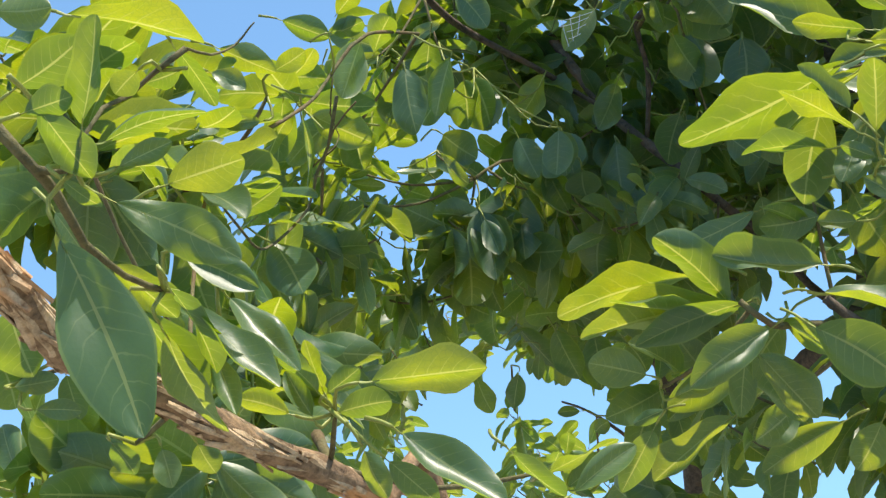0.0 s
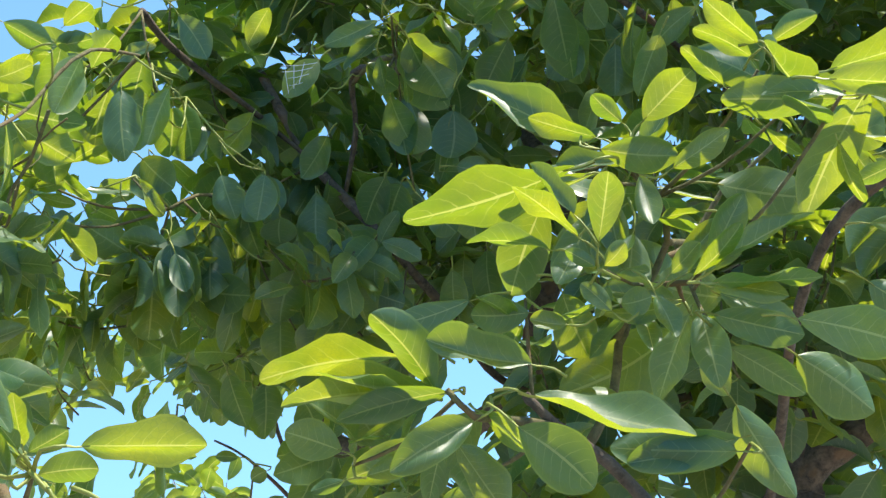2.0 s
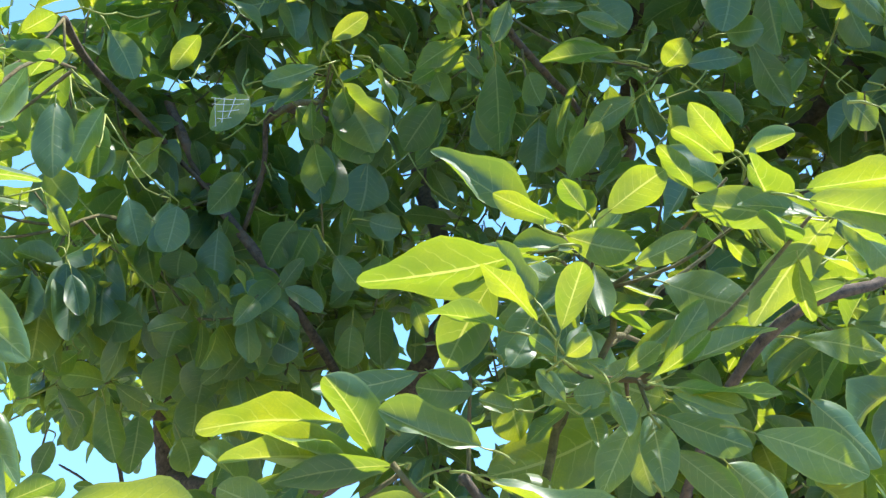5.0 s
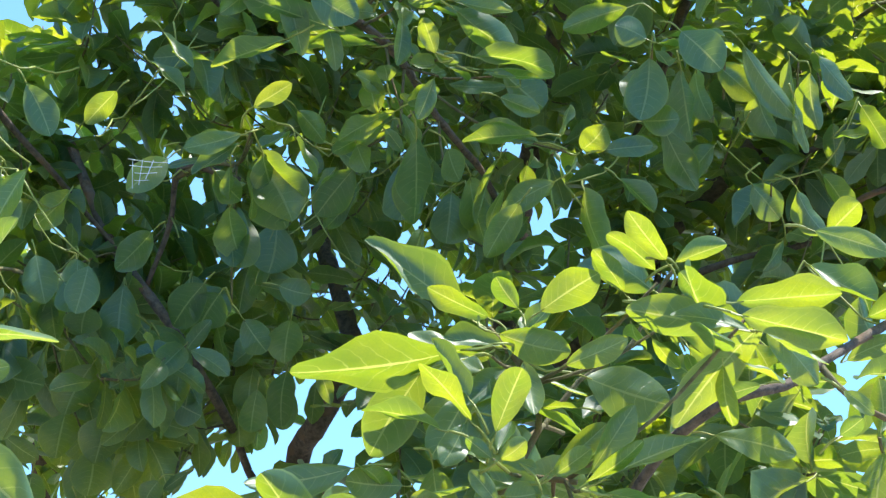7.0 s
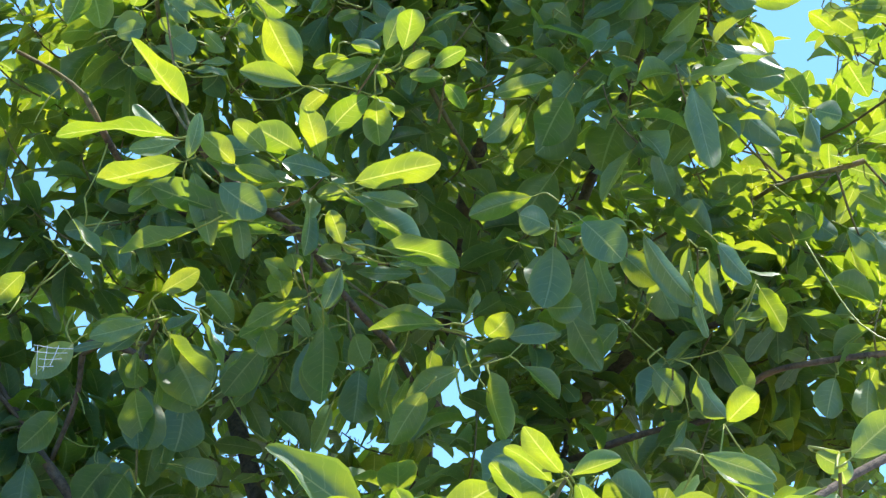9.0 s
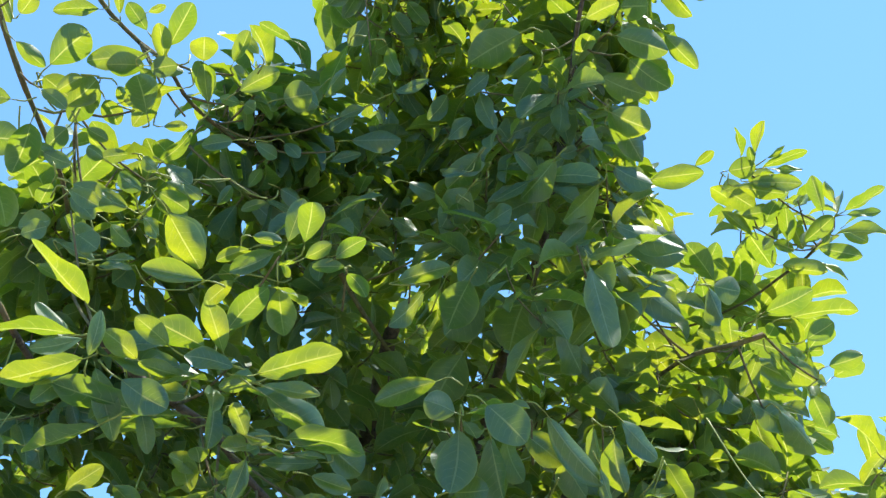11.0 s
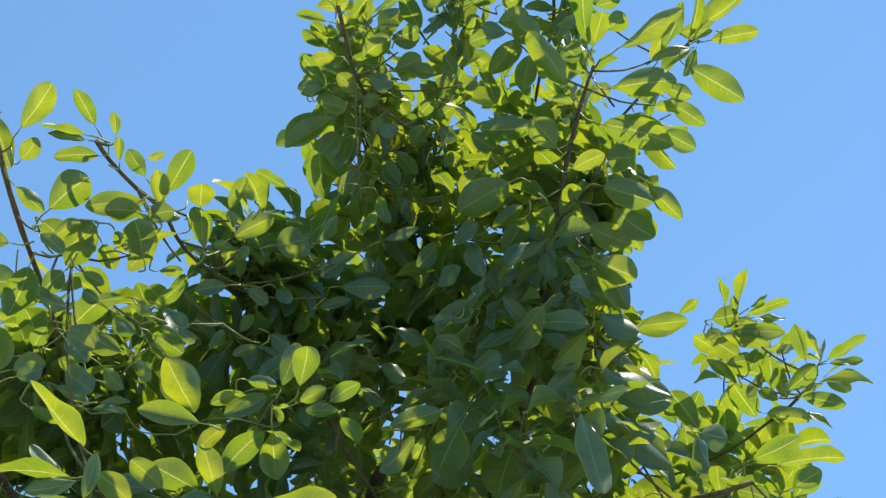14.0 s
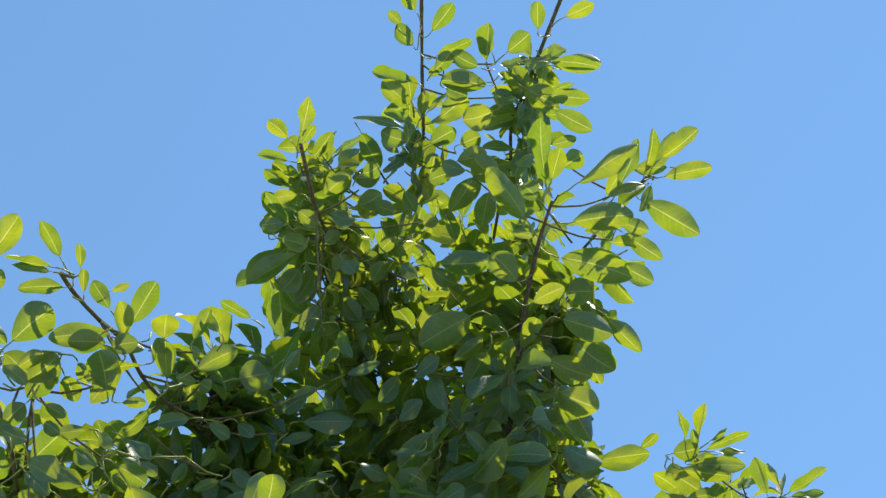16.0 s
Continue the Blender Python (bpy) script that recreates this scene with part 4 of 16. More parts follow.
sprig(d51, (0.07, 2.035, 2.44), (0.054, 2.009, 2.442), (0.038, 1.987, 2.449))
sprig(d51, (0.096, 2.095, 2.437), (0.075, 2.136, 2.406), (0.072, 2.163, 2.39))
leaf(d51, (0.072, 2.163, 2.39), (0.03, 2.116, 2.41), (-0.75, 0.67, 0.02), 0.031, 0.10)
sprig(d51, (0.12, 1.845, 2.51), (0.094, 1.849, 2.494), (0.067, 1.853, 2.495))
sprig(d51, (0.067, 1.853, 2.495), (0.05, 1.849, 2.485), (0.024, 1.853, 2.489))
sprig(d51, (0.024, 1.853, 2.489), (-0.01, 1.888, 2.484), (-0.038, 1.91, 2.499))
sprig(d46, (0.484, 2.202, 2.337), (0.526, 2.189, 2.321), (0.572, 2.186, 2.332))
leaf(d46, (0.572, 2.186, 2.332), (0.512, 2.161, 2.259), (-0.51, 0.85, 0.12), 0.045, 0.10)
sprig(b35, (0.293, 1.893, 3.031), (0.266, 1.927, 2.994), (0.237, 1.953, 2.987))
sprig(d45, (0.362, 2.117, 2.258), (0.337, 2.12, 2.28), (0.304, 2.105, 2.33))
leaf(d45, (0.304, 2.105, 2.33), (0.301, 2.06, 2.218), (0.4, 0.85, -0.35), 0.060, 0.10)
sprig(d51, (0.118, 2.068, 2.282), (0.089, 2.077, 2.311), (0.049, 2.077, 2.35))
leaf(d51, (0.049, 2.077, 2.35), (0.052, 2.043, 2.261), (0.35, 0.88, -0.33), 0.053, 0.10)
sprig(d49, (0.914, 1.241, 2.245), (0.899, 1.266, 2.276), (0.867, 1.29, 2.314))
leaf(d49, (0.867, 1.29, 2.314), (0.89, 1.198, 2.251), (-0.65, -0.53, 0.54), 0.047, 0.10)
sprig(d47, (0.488, 1.838, 2.51), (0.509, 1.801, 2.521), (0.539, 1.758, 2.535))
sprig(d51, (0.248, 1.838, 2.46), (0.24, 1.825, 2.431), (0.249, 1.809, 2.408))
sprig(d51, (0.238, 1.887, 2.573), (0.231, 1.939, 2.545), (0.229, 1.979, 2.537))
sprig(d51, (0.229, 1.979, 2.537), (0.229, 2.007, 2.532), (0.221, 2.033, 2.535))
sprig(d51, (0.221, 2.033, 2.535), (0.208, 2.017, 2.5), (0.194, 2.001, 2.489))
sprig(b23, (0.66, 1.917, 3.014), (0.619, 1.94, 3.021), (0.586, 1.982, 3.025))
sprig(d46, (0.504, 2.049, 2.467), (0.51, 2.102, 2.44), (0.534, 2.144, 2.461))
leaf(d46, (0.534, 2.144, 2.461), (0.5, 2.113, 2.359), (-0.72, 0.69, 0.03), 0.052, 0.10)
sprig(d46, (0.534, 2.144, 2.461), (0.56, 2.127, 2.481), (0.587, 2.103, 2.514))
sprig(b23, (0.942, 1.998, 3.018), (0.974, 1.971, 3.038), (0.994, 1.938, 3.08))
sprig(b26, (0.3, 2.051, 2.834), (0.296, 2.053, 2.78), (0.288, 2.067, 2.735))
sprig(b26, (0.288, 2.067, 2.735), (0.299, 2.072, 2.711), (0.302, 2.081, 2.696))
sprig(b26, (0.302, 2.081, 2.696), (0.328, 2.072, 2.707), (0.348, 2.066, 2.717))
sprig(b36, (0.452, 1.902, 3.063), (0.457, 1.852, 3.068), (0.463, 1.802, 3.078))
sprig(b36, (0.463, 1.802, 3.078), (0.474, 1.762, 3.049), (0.479, 1.729, 3.039))
sprig(b36, (0.479, 1.729, 3.039), (0.514, 1.72, 3.022), (0.54, 1.715, 3.022))
sprig(b36, (0.479, 1.729, 3.039), (0.442, 1.721, 3.017), (0.405, 1.723, 3.002))
sprig(b36, (0.405, 1.723, 3.002), (0.357, 1.736, 3.002), (0.33, 1.736, 3.022))
sprig(b23, (0.994, 1.938, 3.08), (0.989, 1.903, 3.116), (0.991, 1.867, 3.158))
sprig(b36, (0.405, 1.723, 3.002), (0.365, 1.747, 2.939), (0.357, 1.775, 2.921))
sprig(d51, (0.082, 2.035, 2.25), (0.061, 1.979, 2.252), (0.027, 1.94, 2.264))
leaf(d51, (0.027, 1.94, 2.264), (0.067, 1.903, 2.201), (0.86, 0.42, 0.3), 0.038, 0.10)
sprig(d51, (0.027, 1.94, 2.264), (-0.013, 1.94, 2.242), (-0.031, 1.948, 2.244))
sprig(b34, (1.695, 1.758, 3.231), (1.746, 1.774, 3.214), (1.805, 1.773, 3.219))
leaf(b34, (1.805, 1.773, 3.219), (1.783, 1.683, 3.235), (0.51, 0.03, 0.86), 0.053, 0.10)
sprig(b34, (1.805, 1.773, 3.219), (1.823, 1.771, 3.173), (1.836, 1.782, 3.154))
leaf(b34, (1.836, 1.782, 3.154), (1.843, 1.769, 3.062), (0.94, -0.32, 0.11), 0.043, 0.10)
sprig(b34, (1.836, 1.782, 3.154), (1.869, 1.797, 3.166), (1.897, 1.792, 3.198))
leaf(b34, (1.897, 1.792, 3.198), (1.889, 1.7, 3.198), (0.66, -0.06, 0.75), 0.049, 0.10)
sprig(d51, (0.215, 2.196, 2.231), (0.18, 2.204, 2.19), (0.137, 2.225, 2.155))
leaf(d51, (0.137, 2.225, 2.155), (0.08, 2.191, 2.122), (0.05, -0.73, 0.68), 0.043, 0.10)
sprig(d51, (0.137, 2.225, 2.155), (0.147, 2.226, 2.131), (0.159, 2.229, 2.124))
leaf(d51, (0.159, 2.229, 2.124), (0.111, 2.197, 2.078), (0.61, -0.79, -0.09), 0.034, 0.10)
sprig(d51, (0.159, 2.229, 2.124), (0.149, 2.281, 2.105), (0.146, 2.331, 2.089))
leaf(d51, (0.146, 2.331, 2.089), (0.205, 2.337, 2.017), (0.61, 0.56, 0.55), 0.037, 0.10)
sprig(d51, (0.146, 2.331, 2.089), (0.115, 2.346, 2.065), (0.094, 2.353, 2.057))
leaf(d51, (0.094, 2.353, 2.057), (0.072, 2.314, 1.989), (-0.84, 0.53, -0.03), 0.037, 0.10)
sprig(d51, (0.146, 2.331, 2.089), (0.18, 2.352, 2.076), (0.218, 2.384, 2.1))
leaf(d51, (0.218, 2.384, 2.1), (0.225, 2.329, 2.007), (0.45, 0.79, -0.43), 0.055, 0.10)
sprig(d51, (0.218, 2.384, 2.1), (0.236, 2.389, 2.078), (0.262, 2.384, 2.074))
leaf(d51, (0.262, 2.384, 2.074), (0.293, 2.313, 1.975), (0.97, 0.1, 0.23), 0.058, 0.10)
sprig(d49, (0.867, 1.29, 2.314), (0.861, 1.337, 2.248), (0.862, 1.369, 2.233))
leaf(d49, (0.862, 1.369, 2.233), (0.862, 1.325, 2.163), (0.96, -0.23, 0.14), 0.038, 0.10)
sprig(d49, (0.862, 1.369, 2.233), (0.832, 1.367, 2.204), (0.798, 1.371, 2.19))
leaf(d49, (0.798, 1.371, 2.19), (0.803, 1.323, 2.129), (0.98, -0.11, 0.18), 0.036, 0.10)
sprig(d47, (0.573, 1.757, 2.517), (0.595, 1.808, 2.518), (0.606, 1.862, 2.545))
leaf(d47, (0.606, 1.862, 2.545), (0.605, 1.829, 2.435), (0.64, 0.74, -0.22), 0.064, 0.10)
sprig(d47, (0.606, 1.862, 2.545), (0.656, 1.868, 2.522), (0.699, 1.867, 2.528))
leaf(d47, (0.699, 1.867, 2.528), (0.685, 1.837, 2.425), (0.64, 0.71, -0.29), 0.059, 0.10)
sprig(d47, (0.699, 1.867, 2.528), (0.699, 1.845, 2.526), (0.7, 1.829, 2.526))
leaf(d47, (0.7, 1.829, 2.526), (0.717, 1.783, 2.425), (0.98, -0.06, 0.19), 0.052, 0.10)
sprig(d47, (0.699, 1.867, 2.528), (0.696, 1.914, 2.511), (0.708, 1.959, 2.494))
leaf(d47, (0.708, 1.959, 2.494), (0.674, 1.938, 2.398), (-0.66, 0.75, 0.07), 0.048, 0.10)
sprig(b23, (0.586, 1.982, 3.025), (0.542, 1.991, 2.982), (0.488, 2.005, 2.972))
sprig(b23, (0.488, 2.005, 2.972), (0.467, 2.005, 2.982), (0.45, 2, 2.999))
sprig(b23, (0.45, 2, 2.999), (0.398, 2.009, 2.973), (0.347, 1.986, 2.98))
sprig(b23, (0.347, 1.986, 2.98), (0.356, 1.959, 2.962), (0.369, 1.936, 2.955))
sprig(b28, (0.692, 1.967, 3.472), (0.669, 1.925, 3.47), (0.637, 1.894, 3.494))
sprig(d47, (0.606, 1.862, 2.545), (0.603, 1.918, 2.534), (0.601, 1.98, 2.544))
leaf(d47, (0.601, 1.98, 2.544), (0.554, 1.963, 2.454), (-0.52, 0.84, 0.12), 0.048, 0.10)
leaf(d47, (0.599, 1.973, 2.529), (0.547, 1.957, 2.443), (-0.48, 0.87, 0.13), 0.047, 0.10)
sprig(d46, (0.504, 2.049, 2.467), (0.484, 2.038, 2.388), (0.478, 2.031, 2.35))
leaf(d46, (0.478, 2.031, 2.35), (0.547, 1.983, 2.344), (0.53, 0.68, 0.51), 0.034, 0.10)
sprig(d46, (0.587, 2.103, 2.514), (0.632, 2.098, 2.463), (0.683, 2.089, 2.442))
sprig(b17, (1.338, 2.063, 3.397), (1.319, 2.009, 3.367), (1.285, 1.956, 3.369))
leaf(b17, (1.285, 1.956, 3.369), (1.309, 1.909, 3.251), (0.98, -0.01, 0.2), 0.059, 0.10)
sprig(d51, (0.038, 1.987, 2.449), (0.052, 1.959, 2.39), (0.084, 1.902, 2.371))
sprig(d47, (0.641, 1.72, 2.732), (0.69, 1.77, 2.715), (0.724, 1.818, 2.718))
leaf(d47, (0.724, 1.818, 2.718), (0.768, 1.744, 2.639), (0.93, 0.26, 0.27), 0.053, 0.10)
sprig(d47, (0.486, 1.898, 2.534), (0.491, 1.923, 2.583), (0.512, 1.958, 2.646))
sprig(b19, (1.175, 1.974, 3.535), (1.173, 2.018, 3.468), (1.158, 2.018, 3.412))
leaf(b19, (1.158, 2.018, 3.412), (1.127, 2.018, 3.265), (-0.53, 0.84, 0.12), 0.069, 0.10)
sprig(b19, (1.158, 2.018, 3.412), (1.156, 2.058, 3.436), (1.18, 2.098, 3.489))
leaf(b19, (1.18, 2.098, 3.489), (1.108, 2.113, 3.409), (-0.08, 0.97, 0.25), 0.050, 0.10)
sprig(b30, (1.345, 2.064, 3.692), (1.292, 2.083, 3.638), (1.249, 2.137, 3.629))
leaf(b30, (1.249, 2.137, 3.629), (1.185, 2.113, 3.633), (-0.08, 0.41, 0.91), 0.050, 0.10)
sprig(b30, (1.249, 2.137, 3.629), (1.249, 2.153, 3.616), (1.242, 2.169, 3.612))
leaf(b30, (1.242, 2.169, 3.612), (1.182, 2.183, 3.489), (-0.21, 0.95, 0.21), 0.063, 0.10)
leaf(b30, (1.239, 2.144, 3.636), (1.159, 2.157, 3.57), (-0.46, -0.8, 0.39), 0.050, 0.10)
sprig(b28, (0.852, 2.299, 3.511), (0.876, 2.254, 3.531), (0.917, 2.192, 3.576))
leaf(b28, (0.917, 2.192, 3.576), (1.021, 2.115, 3.6), (0.12, 0.43, 0.89), 0.052, 0.10)
sprig(b33, (1.398, 2.06, 3.385), (1.384, 2.121, 3.377), (1.406, 2.21, 3.402))
leaf(b33, (1.406, 2.21, 3.402), (1.305, 2.161, 3.428), (0.06, 0.38, 0.92), 0.075, 0.10)
sprig(d51, (0.084, 1.902, 2.371), (0.14, 1.877, 2.299), (0.195, 1.881, 2.27))
leaf(d51, (0.195, 1.881, 2.27), (0.184, 1.851, 2.19), (-0.25, -0.9, 0.37), 0.044, 0.10)
sprig(b24, (1.148, 1.495, 2.699), (1.146, 1.515, 2.665), (1.138, 1.538, 2.644))
leaf(b24, (1.138, 1.538, 2.644), (1.149, 1.473, 2.633), (-0.79, -0.23, 0.57), 0.032, 0.10)
sprig(b28, (0.706, 2.013, 3.455), (0.775, 2.038, 3.465), (0.852, 2.037, 3.504))
leaf(b28, (0.852, 2.037, 3.504), (0.74, 2.074, 3.423), (-0.11, 0.84, 0.54), 0.059, 0.10)
sprig(d47, (0.813, 1.6, 2.535), (0.788, 1.601, 2.497), (0.738, 1.618, 2.47))
leaf(d47, (0.759, 1.608, 2.478), (0.766, 1.556, 2.363), (0.97, -0.2, 0.15), 0.058, 0.10)
sprig(d47, (0.738, 1.618, 2.47), (0.772, 1.596, 2.423), (0.786, 1.568, 2.377))
leaf(d47, (0.786, 1.568, 2.377), (0.736, 1.56, 2.283), (-0.43, 0.89, 0.15), 0.050, 0.10)
sprig(d51, (0.084, 1.902, 2.371), (0.076, 1.843, 2.303), (0.044, 1.766, 2.294))
leaf(d51, (0.044, 1.766, 2.294), (0.006, 1.748, 2.234), (-0.56, 0.82, 0.11), 0.034, 0.10)
sprig(b34, (1.614, 1.896, 3.184), (1.539, 1.927, 3.124), (1.486, 1.955, 3.105))
leaf(b34, (1.486, 1.955, 3.105), (1.548, 1.89, 3.048), (0.7, 0.04, 0.71), 0.040, 0.10)
sprig(d51, (0.229, 1.979, 2.537), (0.27, 1.991, 2.594), (0.309, 1.996, 2.693))
sprig(d49, (0.867, 1.29, 2.314), (0.938, 1.342, 2.329), (0.989, 1.386, 2.405))
leaf(d49, (0.989, 1.386, 2.405), (0.976, 1.314, 2.428), (0.52, 0.17, 0.84), 0.037, 0.10)
sprig(d49, (0.989, 1.386, 2.405), (1.016, 1.392, 2.388), (1.054, 1.411, 2.382))
leaf(d49, (1.054, 1.411, 2.382), (1.054, 1.369, 2.311), (0.96, -0.24, 0.14), 0.038, 0.10)
sprig(d47, (0.933, 1.477, 2.595), (0.995, 1.595, 2.596), (1.026, 1.659, 2.642))
leaf(d47, (1.026, 1.659, 2.642), (0.961, 1.663, 2.549), (-0.23, 0.95, 0.21), 0.052, 0.10)
sprig(d47, (1.026, 1.659, 2.642), (1.07, 1.648, 2.613), (1.093, 1.631, 2.59))
leaf(d47, (1.093, 1.631, 2.59), (1.044, 1.631, 2.502), (-0.32, 0.93, 0.18), 0.046, 0.10)
sprig(d47, (1.093, 1.631, 2.59), (1.12, 1.595, 2.593), (1.149, 1.571, 2.607))
leaf(d47, (1.149, 1.571, 2.607), (1.157, 1.519, 2.523), (0.98, -0.12, 0.17), 0.046, 0.10)
sprig(d47, (1.093, 1.631, 2.59), (1.124, 1.621, 2.542), (1.14, 1.628, 2.512))
leaf(d47, (1.14, 1.628, 2.512), (1.099, 1.628, 2.447), (0.3, -0.93, -0.19), 0.035, 0.10)
sprig(d47, (1.149, 1.571, 2.607), (1.155, 1.541, 2.634), (1.157, 1.503, 2.698))
leaf(d47, (1.157, 1.503, 2.698), (1.166, 1.456, 2.612), (0.98, -0.13, 0.17), 0.045, 0.10)
sprig(d45, (0.247, 2.415, 2.632), (0.283, 2.406, 2.729), (0.334, 2.374, 2.823))
leaf(d45, (0.334, 2.374, 2.823), (0.41, 2.386, 2.776), (-0.01, -0.96, -0.26), 0.032, 0.10)
sprig(b24, (1.082, 1.333, 2.684), (1.11, 1.263, 2.55), (1.132, 1.172, 2.487))
leaf(b24, (1.132, 1.172, 2.487), (1.139, 1.111, 2.452), (-0.98, 0.01, -0.2), 0.032, 0.10)
stem(a2, (-0.184, 0.658, 1.826), (-0.166, 0.666, 1.828))
sprig(a2, (-0.166, 0.666, 1.828), (-0.18, 0.669, 1.814), (-0.178, 0.668, 1.803))
leaf(a2, (-0.178, 0.668, 1.803), (-0.128, 0.641, 1.692), (-0.06, -0.99, -0.10), 0.042, 0.1)
sprig(a2, (-0.166, 0.666, 1.828), (-0.167, 0.685, 1.825), (-0.158, 0.688, 1.82))
leaf(a2, (-0.158, 0.688, 1.82), (-0.09, 0.691, 1.785), (0.04, -1.00, -0.01), 0.026, 0.1)
sprig(a2, (-0.166, 0.666, 1.828), (-0.161, 0.65, 1.828), (-0.158, 0.64, 1.835))
leaf(a2, (-0.158, 0.64, 1.835), (-0.141, 0.596, 1.876), (-0.54, 0.07, 0.84), 0.017, 0.1)
sprig(a2, (-0.166, 0.666, 1.828), (-0.162, 0.662, 1.836), (-0.156, 0.661, 1.838))
leaf(a2, (-0.156, 0.661, 1.838), (-0.102, 0.662, 1.852), (-0.06, 0.27, 0.96), 0.024, 0.1)
sprig(a2, (-0.204, 0.655, 1.822), (-0.198, 0.626, 1.834), (-0.181, 0.621, 1.84))
leaf(a2, (-0.181, 0.621, 1.84), (-0.157, 0.62, 1.847), (0.05, 0.65, 0.76), 0.017, 0.1)
sprig(a2, (-0.166, 0.666, 1.828), (-0.155, 0.658, 1.821), (-0.146, 0.658, 1.824))
leaf(a2, (-0.146, 0.658, 1.824), (-0.119, 0.662, 1.838), (0.32, -0.94, -0.10), 0.012, 0.1)
sprig(a2, (-0.166, 0.666, 1.828), (-0.173, 0.641, 1.821), (-0.168, 0.644, 1.816))
leaf(a2, (-0.168, 0.644, 1.816), (-0.152, 0.66, 1.806), (-0.14, 0.49, 0.86), 0.011, 0.1)
stem(a2, (-0.176, 0.723, 1.807), (-0.143, 0.772, 1.791))
sprig(a2, (-0.143, 0.772, 1.791), (-0.142, 0.762, 1.81), (-0.134, 0.761, 1.809))
leaf(a2, (-0.134, 0.761, 1.809), (-0.09, 0.761, 1.787), (-0.05, -0.99, -0.09), 0.019, 0.1)
sprig(a2, (-0.143, 0.772, 1.791), (-0.135, 0.768, 1.789), (-0.131, 0.767, 1.785))
leaf(a2, (-0.131, 0.767, 1.785), (-0.08, 0.76, 1.732), (0.36, -0.79, 0.50), 0.023, 0.1)
sprig(a2, (-0.143, 0.772, 1.791), (-0.141, 0.741, 1.797), (-0.137, 0.744, 1.79))
leaf(a2, (-0.137, 0.744, 1.79), (-0.117, 0.785, 1.746), (0.53, 0.22, 0.82), 0.023, 0.1)
sprig(a2, (-0.143, 0.772, 1.791), (-0.159, 0.759, 1.79), (-0.159, 0.762, 1.785))
leaf(a2, (-0.159, 0.762, 1.785), (-0.132, 0.817, 1.733), (0.44, 0.25, 0.86), 0.030, 0.1)
sprig(a2, (-0.143, 0.772, 1.791), (-0.148, 0.764, 1.779), (-0.145, 0.768, 1.772))
leaf(a2, (-0.145, 0.768, 1.772), (-0.116, 0.817, 1.718), (0.33, 0.36, 0.88), 0.032, 0.1)
stem(a4, (-0.142, 0.867, 1.739), (-0.119, 0.813, 1.782))
sprig(a4, (-0.119, 0.813, 1.782), (-0.12, 0.81, 1.801), (-0.116, 0.808, 1.798))
leaf(a4, (-0.116, 0.808, 1.798), (-0.072, 0.791, 1.746), (0.08, -0.92, 0.38), 0.022, 0.1)
sprig(a4, (-0.119, 0.813, 1.782), (-0.123, 0.8, 1.772), (-0.12, 0.795, 1.761))
leaf(a4, (-0.12, 0.795, 1.761), (-0.106, 0.781, 1.722), (0.05, -0.92, 0.38), 0.015, 0.1)
stem(a3, (-0.069, 0.956, 1.712), (-0.06, 0.896, 1.738))
sprig(a3, (-0.06, 0.896, 1.738), (-0.063, 0.89, 1.743), (-0.067, 0.885, 1.747))
leaf(a3, (-0.067, 0.885, 1.747), (-0.091, 0.861, 1.77), (0.11, 0.42, 0.90), 0.018, 0.1)
sprig(a3, (-0.06, 0.896, 1.738), (-0.069, 0.889, 1.744), (-0.066, 0.885, 1.747))
leaf(a3, (-0.066, 0.885, 1.747), (-0.043, 0.874, 1.761), (0.30, 0.63, 0.72), 0.015, 0.1)
leaf(a3, (-0.061, 0.888, 1.736), (-0.024, 0.882, 1.741), (0.22, 0.75, 0.62), 0.023, 0.1)
sprig(a3, (-0.06, 0.896, 1.738), (-0.057, 0.869, 1.748), (-0.043, 0.866, 1.751))
leaf(a3, (-0.043, 0.866, 1.751), (0.035, 0.867, 1.756), (0.07, 0.48, 0.88), 0.034, 0.1)
sprig(a3, (-0.06, 0.896, 1.738), (-0.068, 0.888, 1.728), (-0.072, 0.887, 1.732))
leaf(a3, (-0.072, 0.887, 1.732), (-0.09, 0.892, 1.765), (0.01, -0.97, 0.22), 0.014, 0.1)
sprig(a3, (-0.06, 0.896, 1.738), (-0.075, 0.906, 1.736), (-0.086, 0.905, 1.739))
leaf(a3, (-0.086, 0.905, 1.739), (-0.121, 0.896, 1.75), (-0.04, 0.76, 0.65), 0.022, 0.1)
sprig(a3, (-0.06, 0.896, 1.738), (-0.065, 0.898, 1.745), (-0.066, 0.895, 1.75))
leaf(a3, (-0.066, 0.895, 1.75), (-0.075, 0.867, 1.779), (0.51, 0.28, 0.81), 0.015, 0.1)
sprig(a3, (-0.06, 0.896, 1.738), (-0.05, 0.868, 1.726), (-0.043, 0.872, 1.713))
leaf(a3, (-0.043, 0.872, 1.713), (-0.029, 0.89, 1.683), (-0.04, 0.62, 0.78), 0.016, 0.1)
sprig(a3, (-0.062, 0.876, 1.737), (-0.044, 0.869, 1.719), (-0.03, 0.873, 1.706))
leaf(a3, (-0.03, 0.873, 1.706), (0.001, 0.888, 1.678), (-0.04, 0.72, 0.69), 0.021, 0.1)
sprig(a4, (-0.039, 0.837, 1.725), (-0.03, 0.834, 1.722), (-0.023, 0.831, 1.718))
leaf(a4, (-0.023, 0.831, 1.718), (0.039, 0.809, 1.67), (-0.03, -0.92, 0.39), 0.029, 0.1)
sprig(a5, (-0.247, 0.774, 1.897), (-0.238, 0.771, 1.905), (-0.23, 0.768, 1.91))
